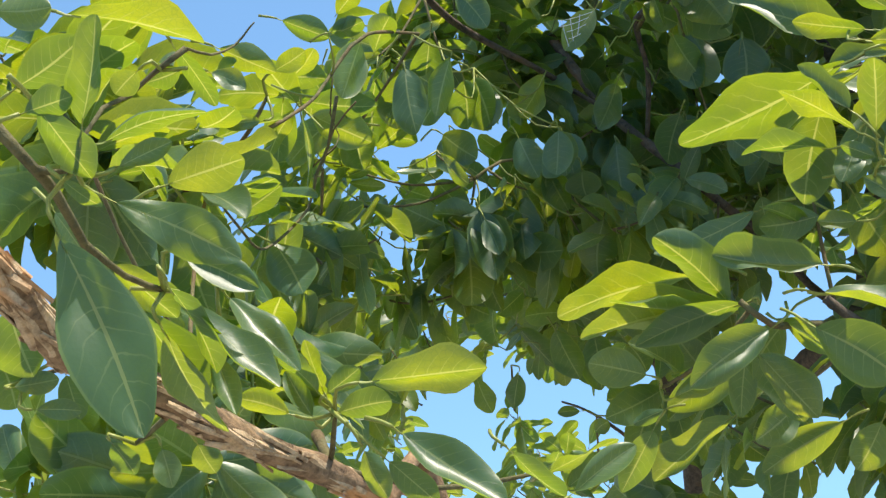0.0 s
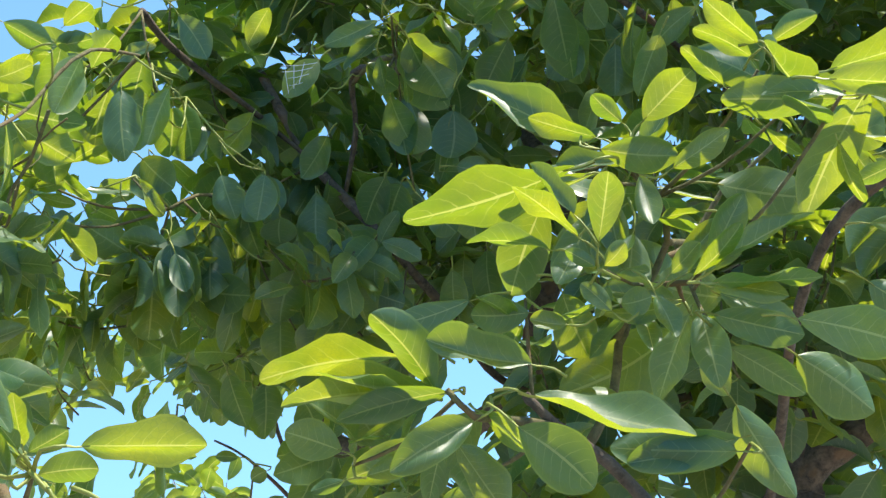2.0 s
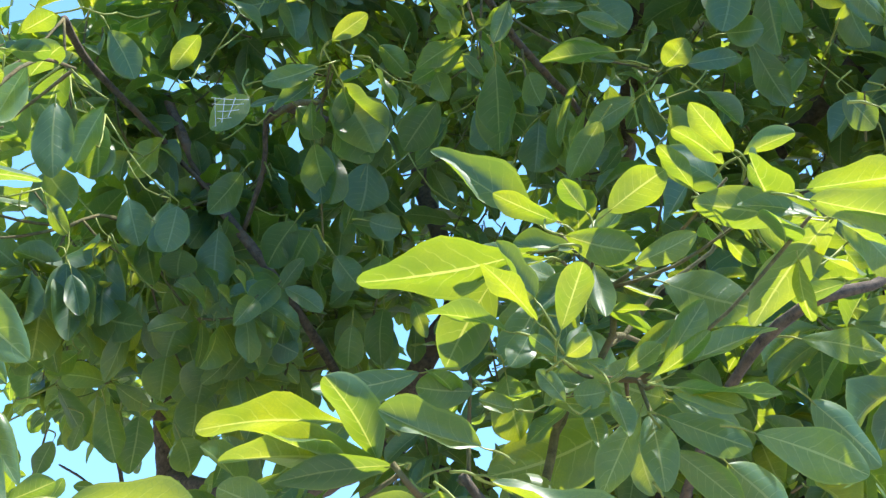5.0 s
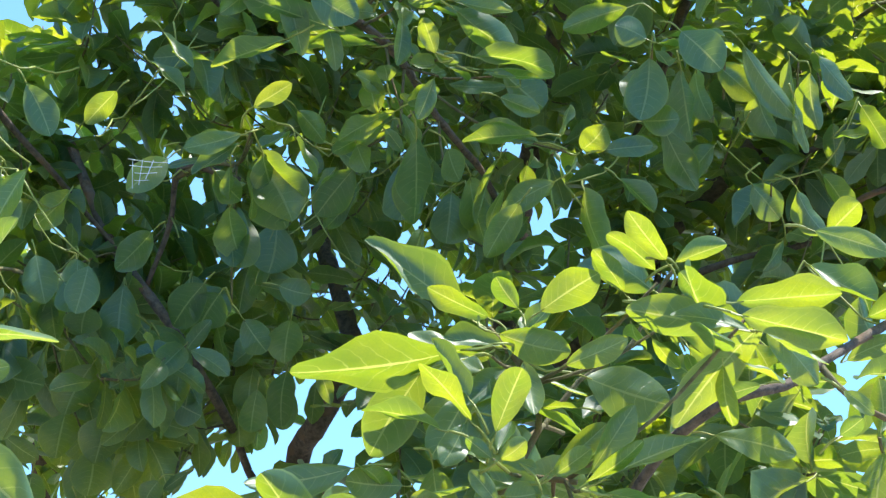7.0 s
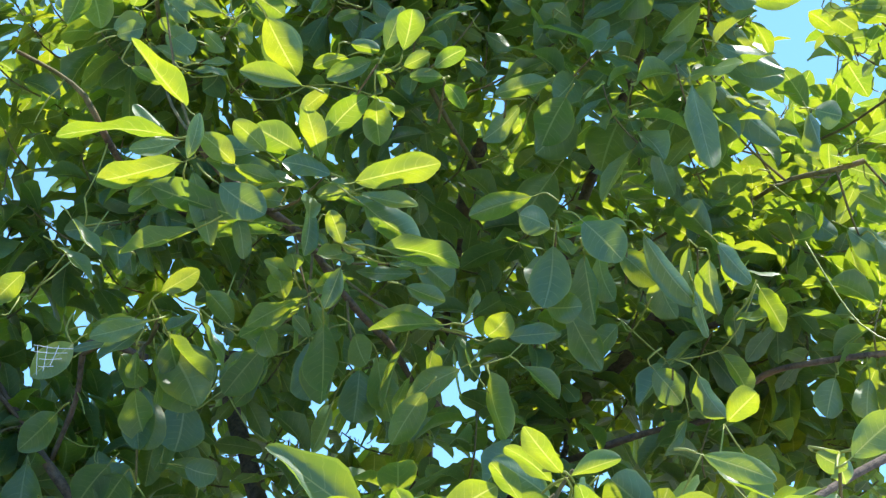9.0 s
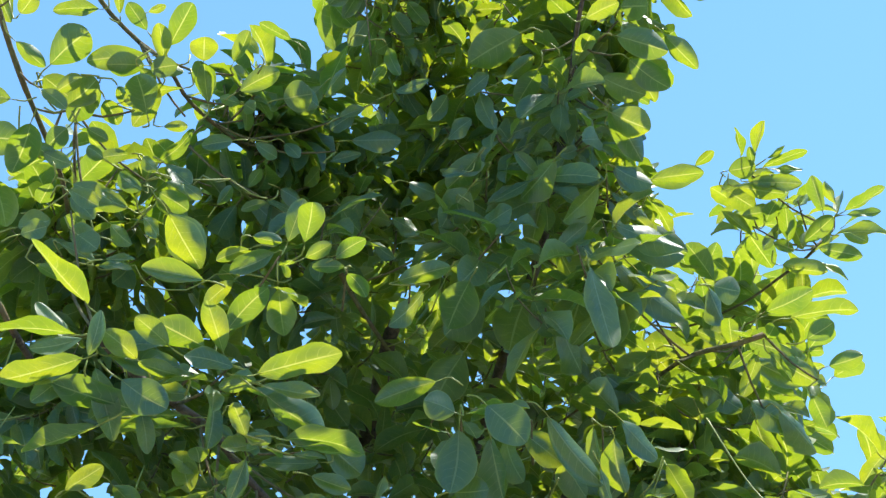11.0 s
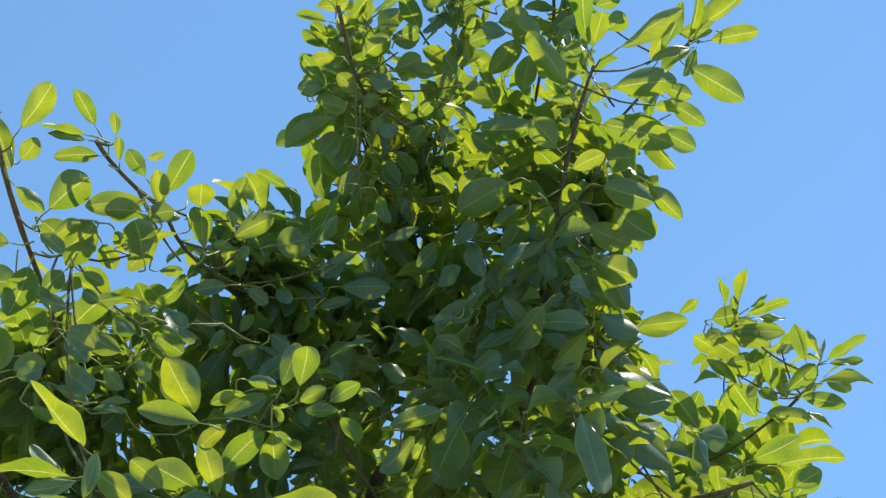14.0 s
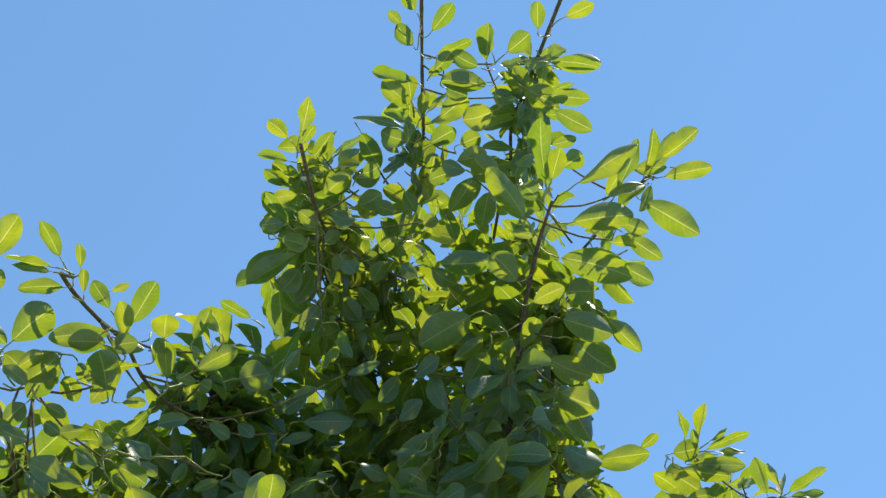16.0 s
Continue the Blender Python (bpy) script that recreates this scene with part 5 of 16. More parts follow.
leaf(a5, (-0.23, 0.768, 1.91), (-0.186, 0.754, 1.935), (0.10, 0.58, 0.81), 0.029, 0.1)
sprig(a2, (-0.24, 0.693, 1.922), (-0.229, 0.695, 1.926), (-0.22, 0.696, 1.927))
leaf(a2, (-0.22, 0.696, 1.927), (-0.189, 0.701, 1.93), (-0.24, 0.95, 0.19), 0.022, 0.1)
sprig(a5, (-0.224, 0.766, 1.959), (-0.214, 0.771, 1.962), (-0.206, 0.775, 1.962))
leaf(a5, (-0.206, 0.775, 1.962), (-0.127, 0.816, 1.955), (0.09, 0.08, 0.99), 0.039, 0.1)
sprig(a2, (-0.182, 0.606, 1.853), (-0.178, 0.614, 1.85), (-0.175, 0.621, 1.846))
leaf(a2, (-0.175, 0.621, 1.846), (-0.156, 0.656, 1.819), (0.05, 0.39, 0.92), 0.020, 0.1)
sprig(a5, (-0.178, 0.846, 1.865), (-0.168, 0.844, 1.871), (-0.159, 0.843, 1.874))
leaf(a5, (-0.159, 0.843, 1.874), (-0.106, 0.833, 1.886), (0.18, 0.66, 0.73), 0.033, 0.1)
sprig(a4, (-0.186, 1.126, 2.093), (-0.177, 1.132, 2.094), (-0.169, 1.136, 2.092))
leaf(a4, (-0.169, 1.136, 2.092), (-0.12, 1.168, 2.078), (-0.17, 0.56, 0.81), 0.025, 0.1)
sprig(a15, (-0.179, 0.935, 2.023), (-0.174, 0.943, 2.02), (-0.171, 0.949, 2.016))
leaf(a15, (-0.171, 0.949, 2.016), (-0.146, 0.992, 1.982), (0.33, 0.25, 0.91), 0.023, 0.1)
sprig(a15, (-0.172, 1.005, 2.021), (-0.162, 1.006, 2.019), (-0.154, 1.007, 2.016))
leaf(a15, (-0.154, 1.007, 2.016), (-0.126, 1.009, 2.001), (0.15, -0.98, 0.15), 0.018, 0.1)
stem(a4, (-0.165, 1.235, 2.033), (-0.133, 1.216, 2.075))
sprig(a4, (-0.133, 1.216, 2.075), (-0.135, 1.203, 2.086), (-0.127, 1.197, 2.09))
leaf(a4, (-0.127, 1.197, 2.09), (-0.095, 1.182, 2.103), (0.25, 0.56, 0.79), 0.022, 0.1)
sprig(a4, (-0.133, 1.216, 2.075), (-0.128, 1.215, 2.055), (-0.136, 1.212, 2.051))
leaf(a4, (-0.136, 1.212, 2.051), (-0.169, 1.201, 2.043), (0.37, -0.92, -0.13), 0.015, 0.1)
sprig(a4, (-0.155, 1.354, 2.217), (-0.145, 1.358, 2.217), (-0.137, 1.361, 2.216))
leaf(a4, (-0.137, 1.361, 2.216), (-0.086, 1.382, 2.201), (-0.05, 0.61, 0.79), 0.026, 0.1)
sprig(a4, (-0.106, 1.376, 2.195), (-0.096, 1.373, 2.2), (-0.087, 1.371, 2.202))
leaf(a4, (-0.087, 1.371, 2.202), (-0.051, 1.363, 2.206), (0.23, 0.61, 0.76), 0.023, 0.1)
stem(a4, (0.007, 1.651, 2.318), (-0.145, 1.809, 2.201))
sprig(a4, (-0.145, 1.809, 2.201), (-0.14, 1.797, 2.207), (-0.145, 1.794, 2.208))
leaf(a4, (-0.145, 1.794, 2.208), (-0.22, 1.787, 2.205), (0.04, 0.70, 0.71), 0.042, 0.1)
sprig(a4, (-0.145, 1.809, 2.201), (-0.138, 1.803, 2.188), (-0.143, 1.801, 2.187))
leaf(a4, (-0.143, 1.801, 2.187), (-0.218, 1.789, 2.185), (0.18, -0.94, 0.28), 0.023, 0.1)
sprig(a12, (-0.212, 1.433, 2.009), (-0.203, 1.429, 2.017), (-0.195, 1.426, 2.022))
leaf(a12, (-0.195, 1.426, 2.022), (-0.141, 1.403, 2.051), (0.22, 0.61, 0.76), 0.027, 0.1)
stem(a14, (-0.11, 1.562, 2.119), (-0.134, 1.828, 2.144))
sprig(a14, (-0.134, 1.828, 2.144), (-0.136, 1.812, 2.152), (-0.139, 1.814, 2.149))
leaf(a14, (-0.139, 1.814, 2.149), (-0.204, 1.889, 2.071), (0.05, 0.98, 0.18), 0.053, 0.1)
sprig(a14, (-0.134, 1.828, 2.144), (-0.128, 1.822, 2.139), (-0.126, 1.82, 2.132))
leaf(a14, (-0.126, 1.82, 2.132), (-0.115, 1.787, 2.02), (0.62, -0.76, -0.20), 0.036, 0.1)
stem(d51, (0.082, 2.035, 2.25), (-0.107, 1.906, 2.235))
sprig(d51, (-0.107, 1.906, 2.235), (-0.117, 1.897, 2.234), (-0.116, 1.892, 2.238))
leaf(d51, (-0.116, 1.892, 2.238), (-0.1, 1.867, 2.262), (0.20, 0.47, 0.86), 0.020, 0.1)
sprig(d51, (-0.107, 1.906, 2.235), (-0.104, 1.884, 2.26), (-0.094, 1.886, 2.258))
leaf(d51, (-0.094, 1.886, 2.258), (-0.029, 1.924, 2.217), (0.26, 0.28, 0.92), 0.038, 0.1)
sprig(d51, (-0.107, 1.906, 2.235), (-0.112, 1.901, 2.216), (-0.104, 1.901, 2.212))
leaf(d51, (-0.104, 1.901, 2.212), (-0.048, 1.909, 2.205), (0.05, 0.70, 0.71), 0.023, 0.1)
sprig(d51, (-0.107, 1.906, 2.235), (-0.117, 1.902, 2.217), (-0.111, 1.899, 2.216))
leaf(d51, (-0.111, 1.899, 2.216), (-0.065, 1.885, 2.228), (0.26, 0.64, 0.73), 0.021, 0.1)
stem(d51, (0.082, 2.035, 2.25), (-0.089, 1.924, 2.182))
sprig(d51, (-0.089, 1.924, 2.182), (-0.088, 1.908, 2.192), (-0.083, 1.909, 2.19))
leaf(d51, (-0.083, 1.909, 2.19), (-0.018, 1.957, 2.135), (0.43, 0.12, 0.90), 0.039, 0.1)
sprig(d51, (-0.089, 1.924, 2.182), (-0.094, 1.912, 2.173), (-0.095, 1.915, 2.168))
leaf(d51, (-0.095, 1.915, 2.168), (-0.115, 2.006, 2.083), (-0.54, 0.15, 0.83), 0.031, 0.1)
sprig(a5, (-0.266, 0.871, 1.827), (-0.265, 0.88, 1.823), (-0.264, 0.886, 1.818))
leaf(a5, (-0.264, 0.886, 1.818), (-0.258, 0.931, 1.777), (-0.56, 0.79, 0.27), 0.038, 0.1)
stem(a5, (-0.174, 0.931, 1.818), (-0.271, 0.958, 1.781))
sprig(a5, (-0.271, 0.958, 1.781), (-0.285, 0.933, 1.803), (-0.286, 0.938, 1.798))
leaf(a5, (-0.286, 0.938, 1.798), (-0.28, 0.969, 1.763), (-0.52, 0.82, 0.23), 0.033, 0.1)
sprig(a5, (-0.271, 0.958, 1.781), (-0.273, 0.951, 1.762), (-0.264, 0.951, 1.759))
leaf(a5, (-0.264, 0.951, 1.759), (-0.232, 0.955, 1.757), (0.10, -0.99, -0.13), 0.015, 0.1)
sprig(a5, (-0.271, 0.958, 1.781), (-0.248, 0.947, 1.79), (-0.243, 0.952, 1.784))
leaf(a5, (-0.243, 0.952, 1.784), (-0.239, 0.98, 1.755), (-0.14, 0.47, 0.87), 0.020, 0.1)
sprig(a5, (-0.271, 0.958, 1.781), (-0.281, 0.946, 1.774), (-0.277, 0.945, 1.773))
leaf(a5, (-0.277, 0.945, 1.773), (-0.246, 0.949, 1.778), (-0.17, 0.97, 0.15), 0.016, 0.1)
stem(a4, (-0.151, 0.912, 1.766), (-0.192, 0.933, 1.73))
sprig(a4, (-0.192, 0.933, 1.73), (-0.206, 0.916, 1.735), (-0.205, 0.918, 1.731))
leaf(a4, (-0.205, 0.918, 1.731), (-0.193, 0.938, 1.711), (-0.22, 0.54, 0.81), 0.018, 0.1)
sprig(a4, (-0.192, 0.933, 1.73), (-0.178, 0.928, 1.734), (-0.174, 0.925, 1.727))
leaf(a4, (-0.174, 0.925, 1.727), (-0.165, 0.916, 1.699), (-0.07, -0.99, -0.09), 0.018, 0.1)
sprig(a4, (-0.16, 0.917, 1.739), (-0.155, 0.924, 1.734), (-0.152, 0.929, 1.729))
leaf(a4, (-0.152, 0.929, 1.729), (-0.142, 0.944, 1.71), (-0.15, 0.58, 0.80), 0.020, 0.1)
sprig(a3, (-0.139, 0.976, 1.728), (-0.13, 0.981, 1.727), (-0.123, 0.985, 1.724))
leaf(a3, (-0.123, 0.985, 1.724), (-0.097, 0.999, 1.711), (-0.19, 0.70, 0.69), 0.026, 0.1)
sprig(a2, (-0.208, 0.743, 1.844), (-0.201, 0.741, 1.837), (-0.197, 0.74, 1.831))
leaf(a2, (-0.197, 0.74, 1.831), (-0.179, 0.735, 1.805), (-0.11, -0.99, -0.05), 0.013, 0.1)
sprig(a13, (-0.125, 1.475, 2.176), (-0.126, 1.484, 2.172), (-0.126, 1.491, 2.168))
leaf(a13, (-0.126, 1.491, 2.168), (-0.129, 1.573, 2.101), (0.73, 0.18, 0.65), 0.026, 0.1)
sprig(a5, (-0.171, 0.912, 1.979), (-0.173, 0.888, 1.976), (-0.181, 0.889, 1.971))
leaf(a5, (-0.181, 0.889, 1.971), (-0.199, 0.899, 1.958), (0.15, 0.54, 0.83), 0.020, 0.1)
sprig(a5, (-0.171, 0.912, 1.979), (-0.153, 0.912, 1.98), (-0.156, 0.912, 1.979))
leaf(a5, (-0.156, 0.912, 1.979), (-0.182, 0.916, 1.972), (0.12, 0.64, 0.76), 0.021, 0.1)
sprig(a2, (-0.19, 0.779, 1.822), (-0.184, 0.786, 1.82), (-0.179, 0.792, 1.816))
leaf(a2, (-0.179, 0.792, 1.816), (-0.146, 0.828, 1.788), (0.14, 0.34, 0.93), 0.025, 0.1)
stem(a8, (0.468, 1.241, 2.08), (0.417, 1.211, 2.074))
tuft(a8, (0.426, 1.238, 2.083), (0.477, 1.268, 2.09), 0.100, 6)
sprig(a8, (0.418, 1.172, 2.077), (0.402, 1.161, 2.073), (0.39, 1.165, 2.07))
leaf(a8, (0.39, 1.165, 2.07), (0.239, 1.254, 2.023), (0.01, 0.39, 0.92), 0.066, 0.1)
sprig(a8, (0.434, 1.207, 2.084), (0.427, 1.207, 2.102), (0.416, 1.209, 2.108))
leaf(a8, (0.416, 1.209, 2.108), (0.347, 1.221, 2.125), (0.30, 0.45, 0.84), 0.026, 0.1)
leaf(a8, (0.418, 1.207, 2.08), (0.336, 1.282, 2.032), (-0.10, 0.38, 0.92), 0.043, 0.1)
sprig(a8, (0.417, 1.211, 2.074), (0.406, 1.206, 2.073), (0.398, 1.207, 2.07))
leaf(a8, (0.398, 1.207, 2.07), (0.34, 1.219, 2.038), (-0.33, -0.82, 0.47), 0.021, 0.1)
sprig(a8, (0.443, 1.215, 2.056), (0.449, 1.215, 2.039), (0.447, 1.212, 2.027))
leaf(a8, (0.447, 1.212, 2.027), (0.425, 1.193, 1.948), (-0.39, -0.92, 0.01), 0.041, 0.1)
stem(a8, (0.447, 1.252, 2.106), (0.41, 1.274, 2.097))
sprig(a8, (0.437, 1.265, 2.088), (0.44, 1.256, 2.109), (0.43, 1.257, 2.116))
leaf(a8, (0.43, 1.257, 2.116), (0.306, 1.285, 2.177), (-0.08, -0.91, 0.40), 0.044, 0.1)
sprig(a8, (0.396, 1.259, 2.095), (0.385, 1.261, 2.08), (0.382, 1.269, 2.07))
leaf(a8, (0.382, 1.269, 2.07), (0.372, 1.346, 1.987), (0.39, 0.64, 0.66), 0.051, 0.1)
stem(a7, (0.454, 1.182, 1.965), (0.395, 1.15, 1.965))
tuft(a7, (0.405, 1.177, 1.974), (0.464, 1.209, 1.974), 0.060, 6)
sprig(a7, (0.389, 1.152, 1.986), (0.381, 1.155, 2), (0.373, 1.158, 2.011))
leaf(a7, (0.373, 1.158, 2.011), (0.332, 1.171, 2.062), (0.23, -0.84, 0.49), 0.021, 0.1)
sprig(a7, (0.399, 1.154, 1.971), (0.387, 1.154, 1.984), (0.376, 1.152, 1.99))
leaf(a7, (0.376, 1.152, 1.99), (0.304, 1.134, 2.026), (0.39, 0.14, 0.91), 0.030, 0.1)
sprig(a7, (0.387, 1.146, 1.96), (0.379, 1.132, 1.967), (0.376, 1.122, 1.975))
leaf(a7, (0.376, 1.122, 1.975), (0.365, 1.069, 2.025), (0.34, 0.54, 0.77), 0.030, 0.1)
sprig(a7, (0.383, 1.155, 1.977), (0.368, 1.159, 1.982), (0.355, 1.162, 1.983))
leaf(a7, (0.355, 1.162, 1.983), (0.277, 1.178, 1.985), (0.09, 0.19, 0.98), 0.029, 0.1)
sprig(a7, (0.406, 1.165, 2.006), (0.388, 1.18, 2.01), (0.381, 1.18, 2))
leaf(a7, (0.381, 1.18, 2), (0.358, 1.172, 1.955), (-0.13, -0.94, 0.32), 0.026, 0.1)
sprig(a7, (0.396, 1.124, 1.951), (0.383, 1.11, 1.95), (0.371, 1.108, 1.954))
leaf(a7, (0.371, 1.108, 1.954), (0.342, 1.108, 1.967), (0.17, 0.87, 0.46), 0.013, 0.1)
sprig(a7, (0.375, 1.136, 1.948), (0.371, 1.118, 1.948), (0.374, 1.107, 1.954))
leaf(a7, (0.374, 1.107, 1.954), (0.385, 1.084, 1.971), (0.56, 0.58, 0.59), 0.018, 0.1)
sprig(a7, (0.422, 1.135, 1.931), (0.404, 1.127, 1.916), (0.394, 1.129, 1.922))
leaf(a7, (0.394, 1.129, 1.922), (0.368, 1.141, 1.949), (-0.47, -0.88, 0.04), 0.018, 0.1)
sprig(a7, (0.382, 1.161, 1.949), (0.393, 1.153, 1.934), (0.403, 1.145, 1.934))
leaf(a7, (0.403, 1.145, 1.934), (0.426, 1.126, 1.939), (0.50, 0.86, -0.04), 0.026, 0.1)
sprig(a7, (0.418, 1.148, 1.95), (0.436, 1.144, 1.952), (0.446, 1.141, 1.961))
leaf(a7, (0.446, 1.141, 1.961), (0.492, 1.125, 2.014), (-0.24, -0.97, 0.09), 0.023, 0.1)
sprig(a7, (0.419, 1.145, 1.95), (0.433, 1.134, 1.949), (0.438, 1.123, 1.955))
leaf(a7, (0.438, 1.123, 1.955), (0.453, 1.088, 1.979), (0.59, 0.55, 0.59), 0.018, 0.1)
sprig(a7, (0.41, 1.13, 1.962), (0.418, 1.118, 1.952), (0.422, 1.112, 1.94))
leaf(a7, (0.422, 1.112, 1.94), (0.433, 1.094, 1.898), (-0.35, -0.83, 0.43), 0.022, 0.1)
sprig(a7, (0.395, 1.161, 1.932), (0.382, 1.169, 1.92), (0.37, 1.173, 1.92))
leaf(a7, (0.37, 1.173, 1.92), (0.336, 1.181, 1.924), (-0.17, -0.95, 0.24), 0.018, 0.1)
stem(a7, (0.475, 1.156, 1.963), (0.449, 1.084, 1.944))
tuft(a7, (0.462, 1.11, 1.951), (0.488, 1.182, 1.97), 0.082, 6)
leaf(a7, (0.439, 1.081, 1.942), (0.462, 1.029, 1.98), (0.07, 0.55, 0.83), 0.024, 0.1)
leaf(a7, (0.444, 1.078, 1.944), (0.531, 1.034, 1.997), (-0.39, -0.67, 0.63), 0.034, 0.1)
sprig(a7, (0.449, 1.084, 1.944), (0.432, 1.067, 1.937), (0.439, 1.059, 1.936))
leaf(a7, (0.439, 1.059, 1.936), (0.524, 1.015, 1.938), (0.07, 0.11, 0.99), 0.035, 0.1)
leaf(a7, (0.452, 1.076, 1.939), (0.502, 1.031, 1.924), (-0.29, -0.66, 0.70), 0.021, 0.1)
sprig(a7, (0.54, 1.165, 1.947), (0.53, 1.169, 1.953), (0.522, 1.173, 1.956))
leaf(a7, (0.522, 1.173, 1.956), (0.463, 1.203, 1.974), (-0.45, -0.89, -0.01), 0.059, 0.1)
sprig(a8, (0.524, 1.18, 2.039), (0.515, 1.186, 2.042), (0.507, 1.19, 2.042))
leaf(a8, (0.507, 1.19, 2.042), (0.475, 1.212, 2.039), (0.21, 0.37, 0.90), 0.014, 0.1)
stem(a1, (0.355, 1.226, 1.86), (0.35, 1.235, 1.956))
tuft(a1, (0.358, 1.263, 1.962), (0.362, 1.254, 1.866), 0.078, 6)
sprig(a1, (0.327, 1.208, 1.953), (0.311, 1.202, 1.949), (0.298, 1.203, 1.945))
leaf(a1, (0.298, 1.203, 1.945), (0.201, 1.222, 1.913), (-0.10, -0.92, 0.37), 0.032, 0.1)
sprig(a1, (0.35, 1.235, 1.956), (0.362, 1.227, 1.945), (0.357, 1.227, 1.942))
leaf(a1, (0.357, 1.227, 1.942), (0.299, 1.235, 1.936), (-0.08, -0.99, -0.09), 0.034, 0.1)
sprig(a1, (0.359, 1.229, 1.977), (0.377, 1.235, 1.98), (0.385, 1.242, 1.972))
leaf(a1, (0.385, 1.242, 1.972), (0.429, 1.283, 1.918), (-0.07, 0.99, 0.12), 0.046, 0.1)
sprig(a9, (0.354, 1.137, 1.867), (0.344, 1.139, 1.873), (0.335, 1.141, 1.875))
leaf(a9, (0.335, 1.141, 1.875), (0.239, 1.16, 1.894), (-0.07, -0.86, 0.51), 0.031, 0.1)
sprig(a8, (0.534, 1.272, 1.937), (0.527, 1.269, 1.947), (0.521, 1.266, 1.954))
leaf(a8, (0.521, 1.266, 1.954), (0.459, 1.237, 2.02), (0.06, 1.00, 0.08), 0.053, 0.1)
tuft(a9, (0.282, 1.205, 1.86), (0.274, 1.196, 1.853), 0.109, 6)
sprig(a9, (0.273, 1.192, 1.883), (0.261, 1.202, 1.892), (0.248, 1.207, 1.891))
leaf(a9, (0.248, 1.207, 1.891), (0.115, 1.245, 1.866), (-0.01, 0.38, 0.93), 0.053, 0.1)
sprig(a9, (0.277, 1.176, 1.854), (0.275, 1.184, 1.858), (0.27, 1.186, 1.858))
leaf(a9, (0.27, 1.186, 1.858), (0.131, 1.221, 1.84), (0.05, 0.48, 0.87), 0.054, 0.1)
sprig(a9, (0.277, 1.176, 1.854), (0.274, 1.165, 1.857), (0.27, 1.166, 1.856))
leaf(a9, (0.27, 1.166, 1.856), (0.176, 1.207, 1.829), (0.09, 0.58, 0.81), 0.039, 0.1)
sprig(a9, (0.296, 1.162, 1.851), (0.293, 1.148, 1.837), (0.283, 1.145, 1.83))
leaf(a9, (0.283, 1.145, 1.83), (0.206, 1.135, 1.78), (0.07, -0.98, 0.21), 0.033, 0.1)
sprig(a9, (0.286, 1.14, 1.841), (0.293, 1.127, 1.833), (0.3, 1.119, 1.824))
leaf(a9, (0.3, 1.119, 1.824), (0.353, 1.074, 1.769), (-0.60, -0.80, 0.07), 0.048, 0.1)
stem(a9, (0.268, 1.167, 1.848), (0.201, 1.251, 1.799))
sprig(a9, (0.201, 1.251, 1.799), (0.199, 1.236, 1.804), (0.192, 1.234, 1.807))
leaf(a9, (0.192, 1.234, 1.807), (0.138, 1.236, 1.822), (0.11, 0.95, 0.28), 0.036, 0.1)
sprig(a9, (0.201, 1.251, 1.799), (0.202, 1.246, 1.788), (0.207, 1.244, 1.788))
leaf(a9, (0.207, 1.244, 1.788), (0.253, 1.232, 1.804), (-0.09, -0.95, 0.31), 0.025, 0.1)
sprig(a9, (0.276, 1.088, 1.842), (0.285, 1.081, 1.843), (0.292, 1.077, 1.841))
leaf(a9, (0.292, 1.077, 1.841), (0.404, 0.999, 1.802), (-0.18, -0.69, 0.71), 0.044, 0.1)
stem(a1, (0.474, 1.198, 1.742), (0.484, 1.069, 1.811))
sprig(a1, (0.484, 1.069, 1.811), (0.483, 1.05, 1.802), (0.475, 1.051, 1.801))
leaf(a1, (0.475, 1.051, 1.801), (0.374, 1.094, 1.804), (0.15, 0.98, 0.09), 0.038, 0.1)
leaf(a1, (0.483, 1.066, 1.817), (0.387, 1.091, 1.792), (-0.47, -0.88, 0.04), 0.032, 0.1)
stem(a1, (0.355, 1.226, 1.86), (0.357, 1.255, 1.866))
sprig(a1, (0.345, 1.246, 1.874), (0.328, 1.249, 1.867), (0.321, 1.256, 1.859))
leaf(a1, (0.321, 1.256, 1.859), (0.283, 1.306, 1.797), (0.36, 0.93, -0.02), 0.045, 0.1)
sprig(a1, (0.36, 1.245, 1.87), (0.374, 1.236, 1.871), (0.387, 1.232, 1.869))
leaf(a1, (0.387, 1.232, 1.869), (0.44, 1.217, 1.86), (0.26, 0.97, 0.04), 0.030, 0.1)
sprig(a7, (0.506, 1.171, 1.88), (0.514, 1.173, 1.875), (0.519, 1.175, 1.869))
leaf(a7, (0.519, 1.175, 1.869), (0.592, 1.196, 1.786), (0.16, 0.98, 0.09), 0.040, 0.1)
sprig(a8, (0.503, 1.212, 1.938), (0.51, 1.217, 1.934), (0.515, 1.22, 1.929))
leaf(a8, (0.515, 1.22, 1.929), (0.555, 1.248, 1.884), (0.03, 0.99, 0.16), 0.031, 0.1)
stem(a7, (0.468, 1.165, 1.964), (0.483, 1.185, 1.953))
sprig(a7, (0.483, 1.185, 1.953), (0.493, 1.189, 1.939), (0.49, 1.196, 1.934))
leaf(a7, (0.49, 1.196, 1.934), (0.406, 1.298, 1.882), (0.60, 0.80, -0.09), 0.067, 0.1)
sprig(a7, (0.459, 1.177, 1.951), (0.457, 1.16, 1.961), (0.466, 1.153, 1.967))
leaf(a7, (0.466, 1.153, 1.967), (0.517, 1.126, 1.999), (-0.35, -0.94, 0.00), 0.025, 0.1)
sprig(a7, (0.479, 1.034, 1.907), (0.487, 1.027, 1.907), (0.493, 1.021, 1.905))
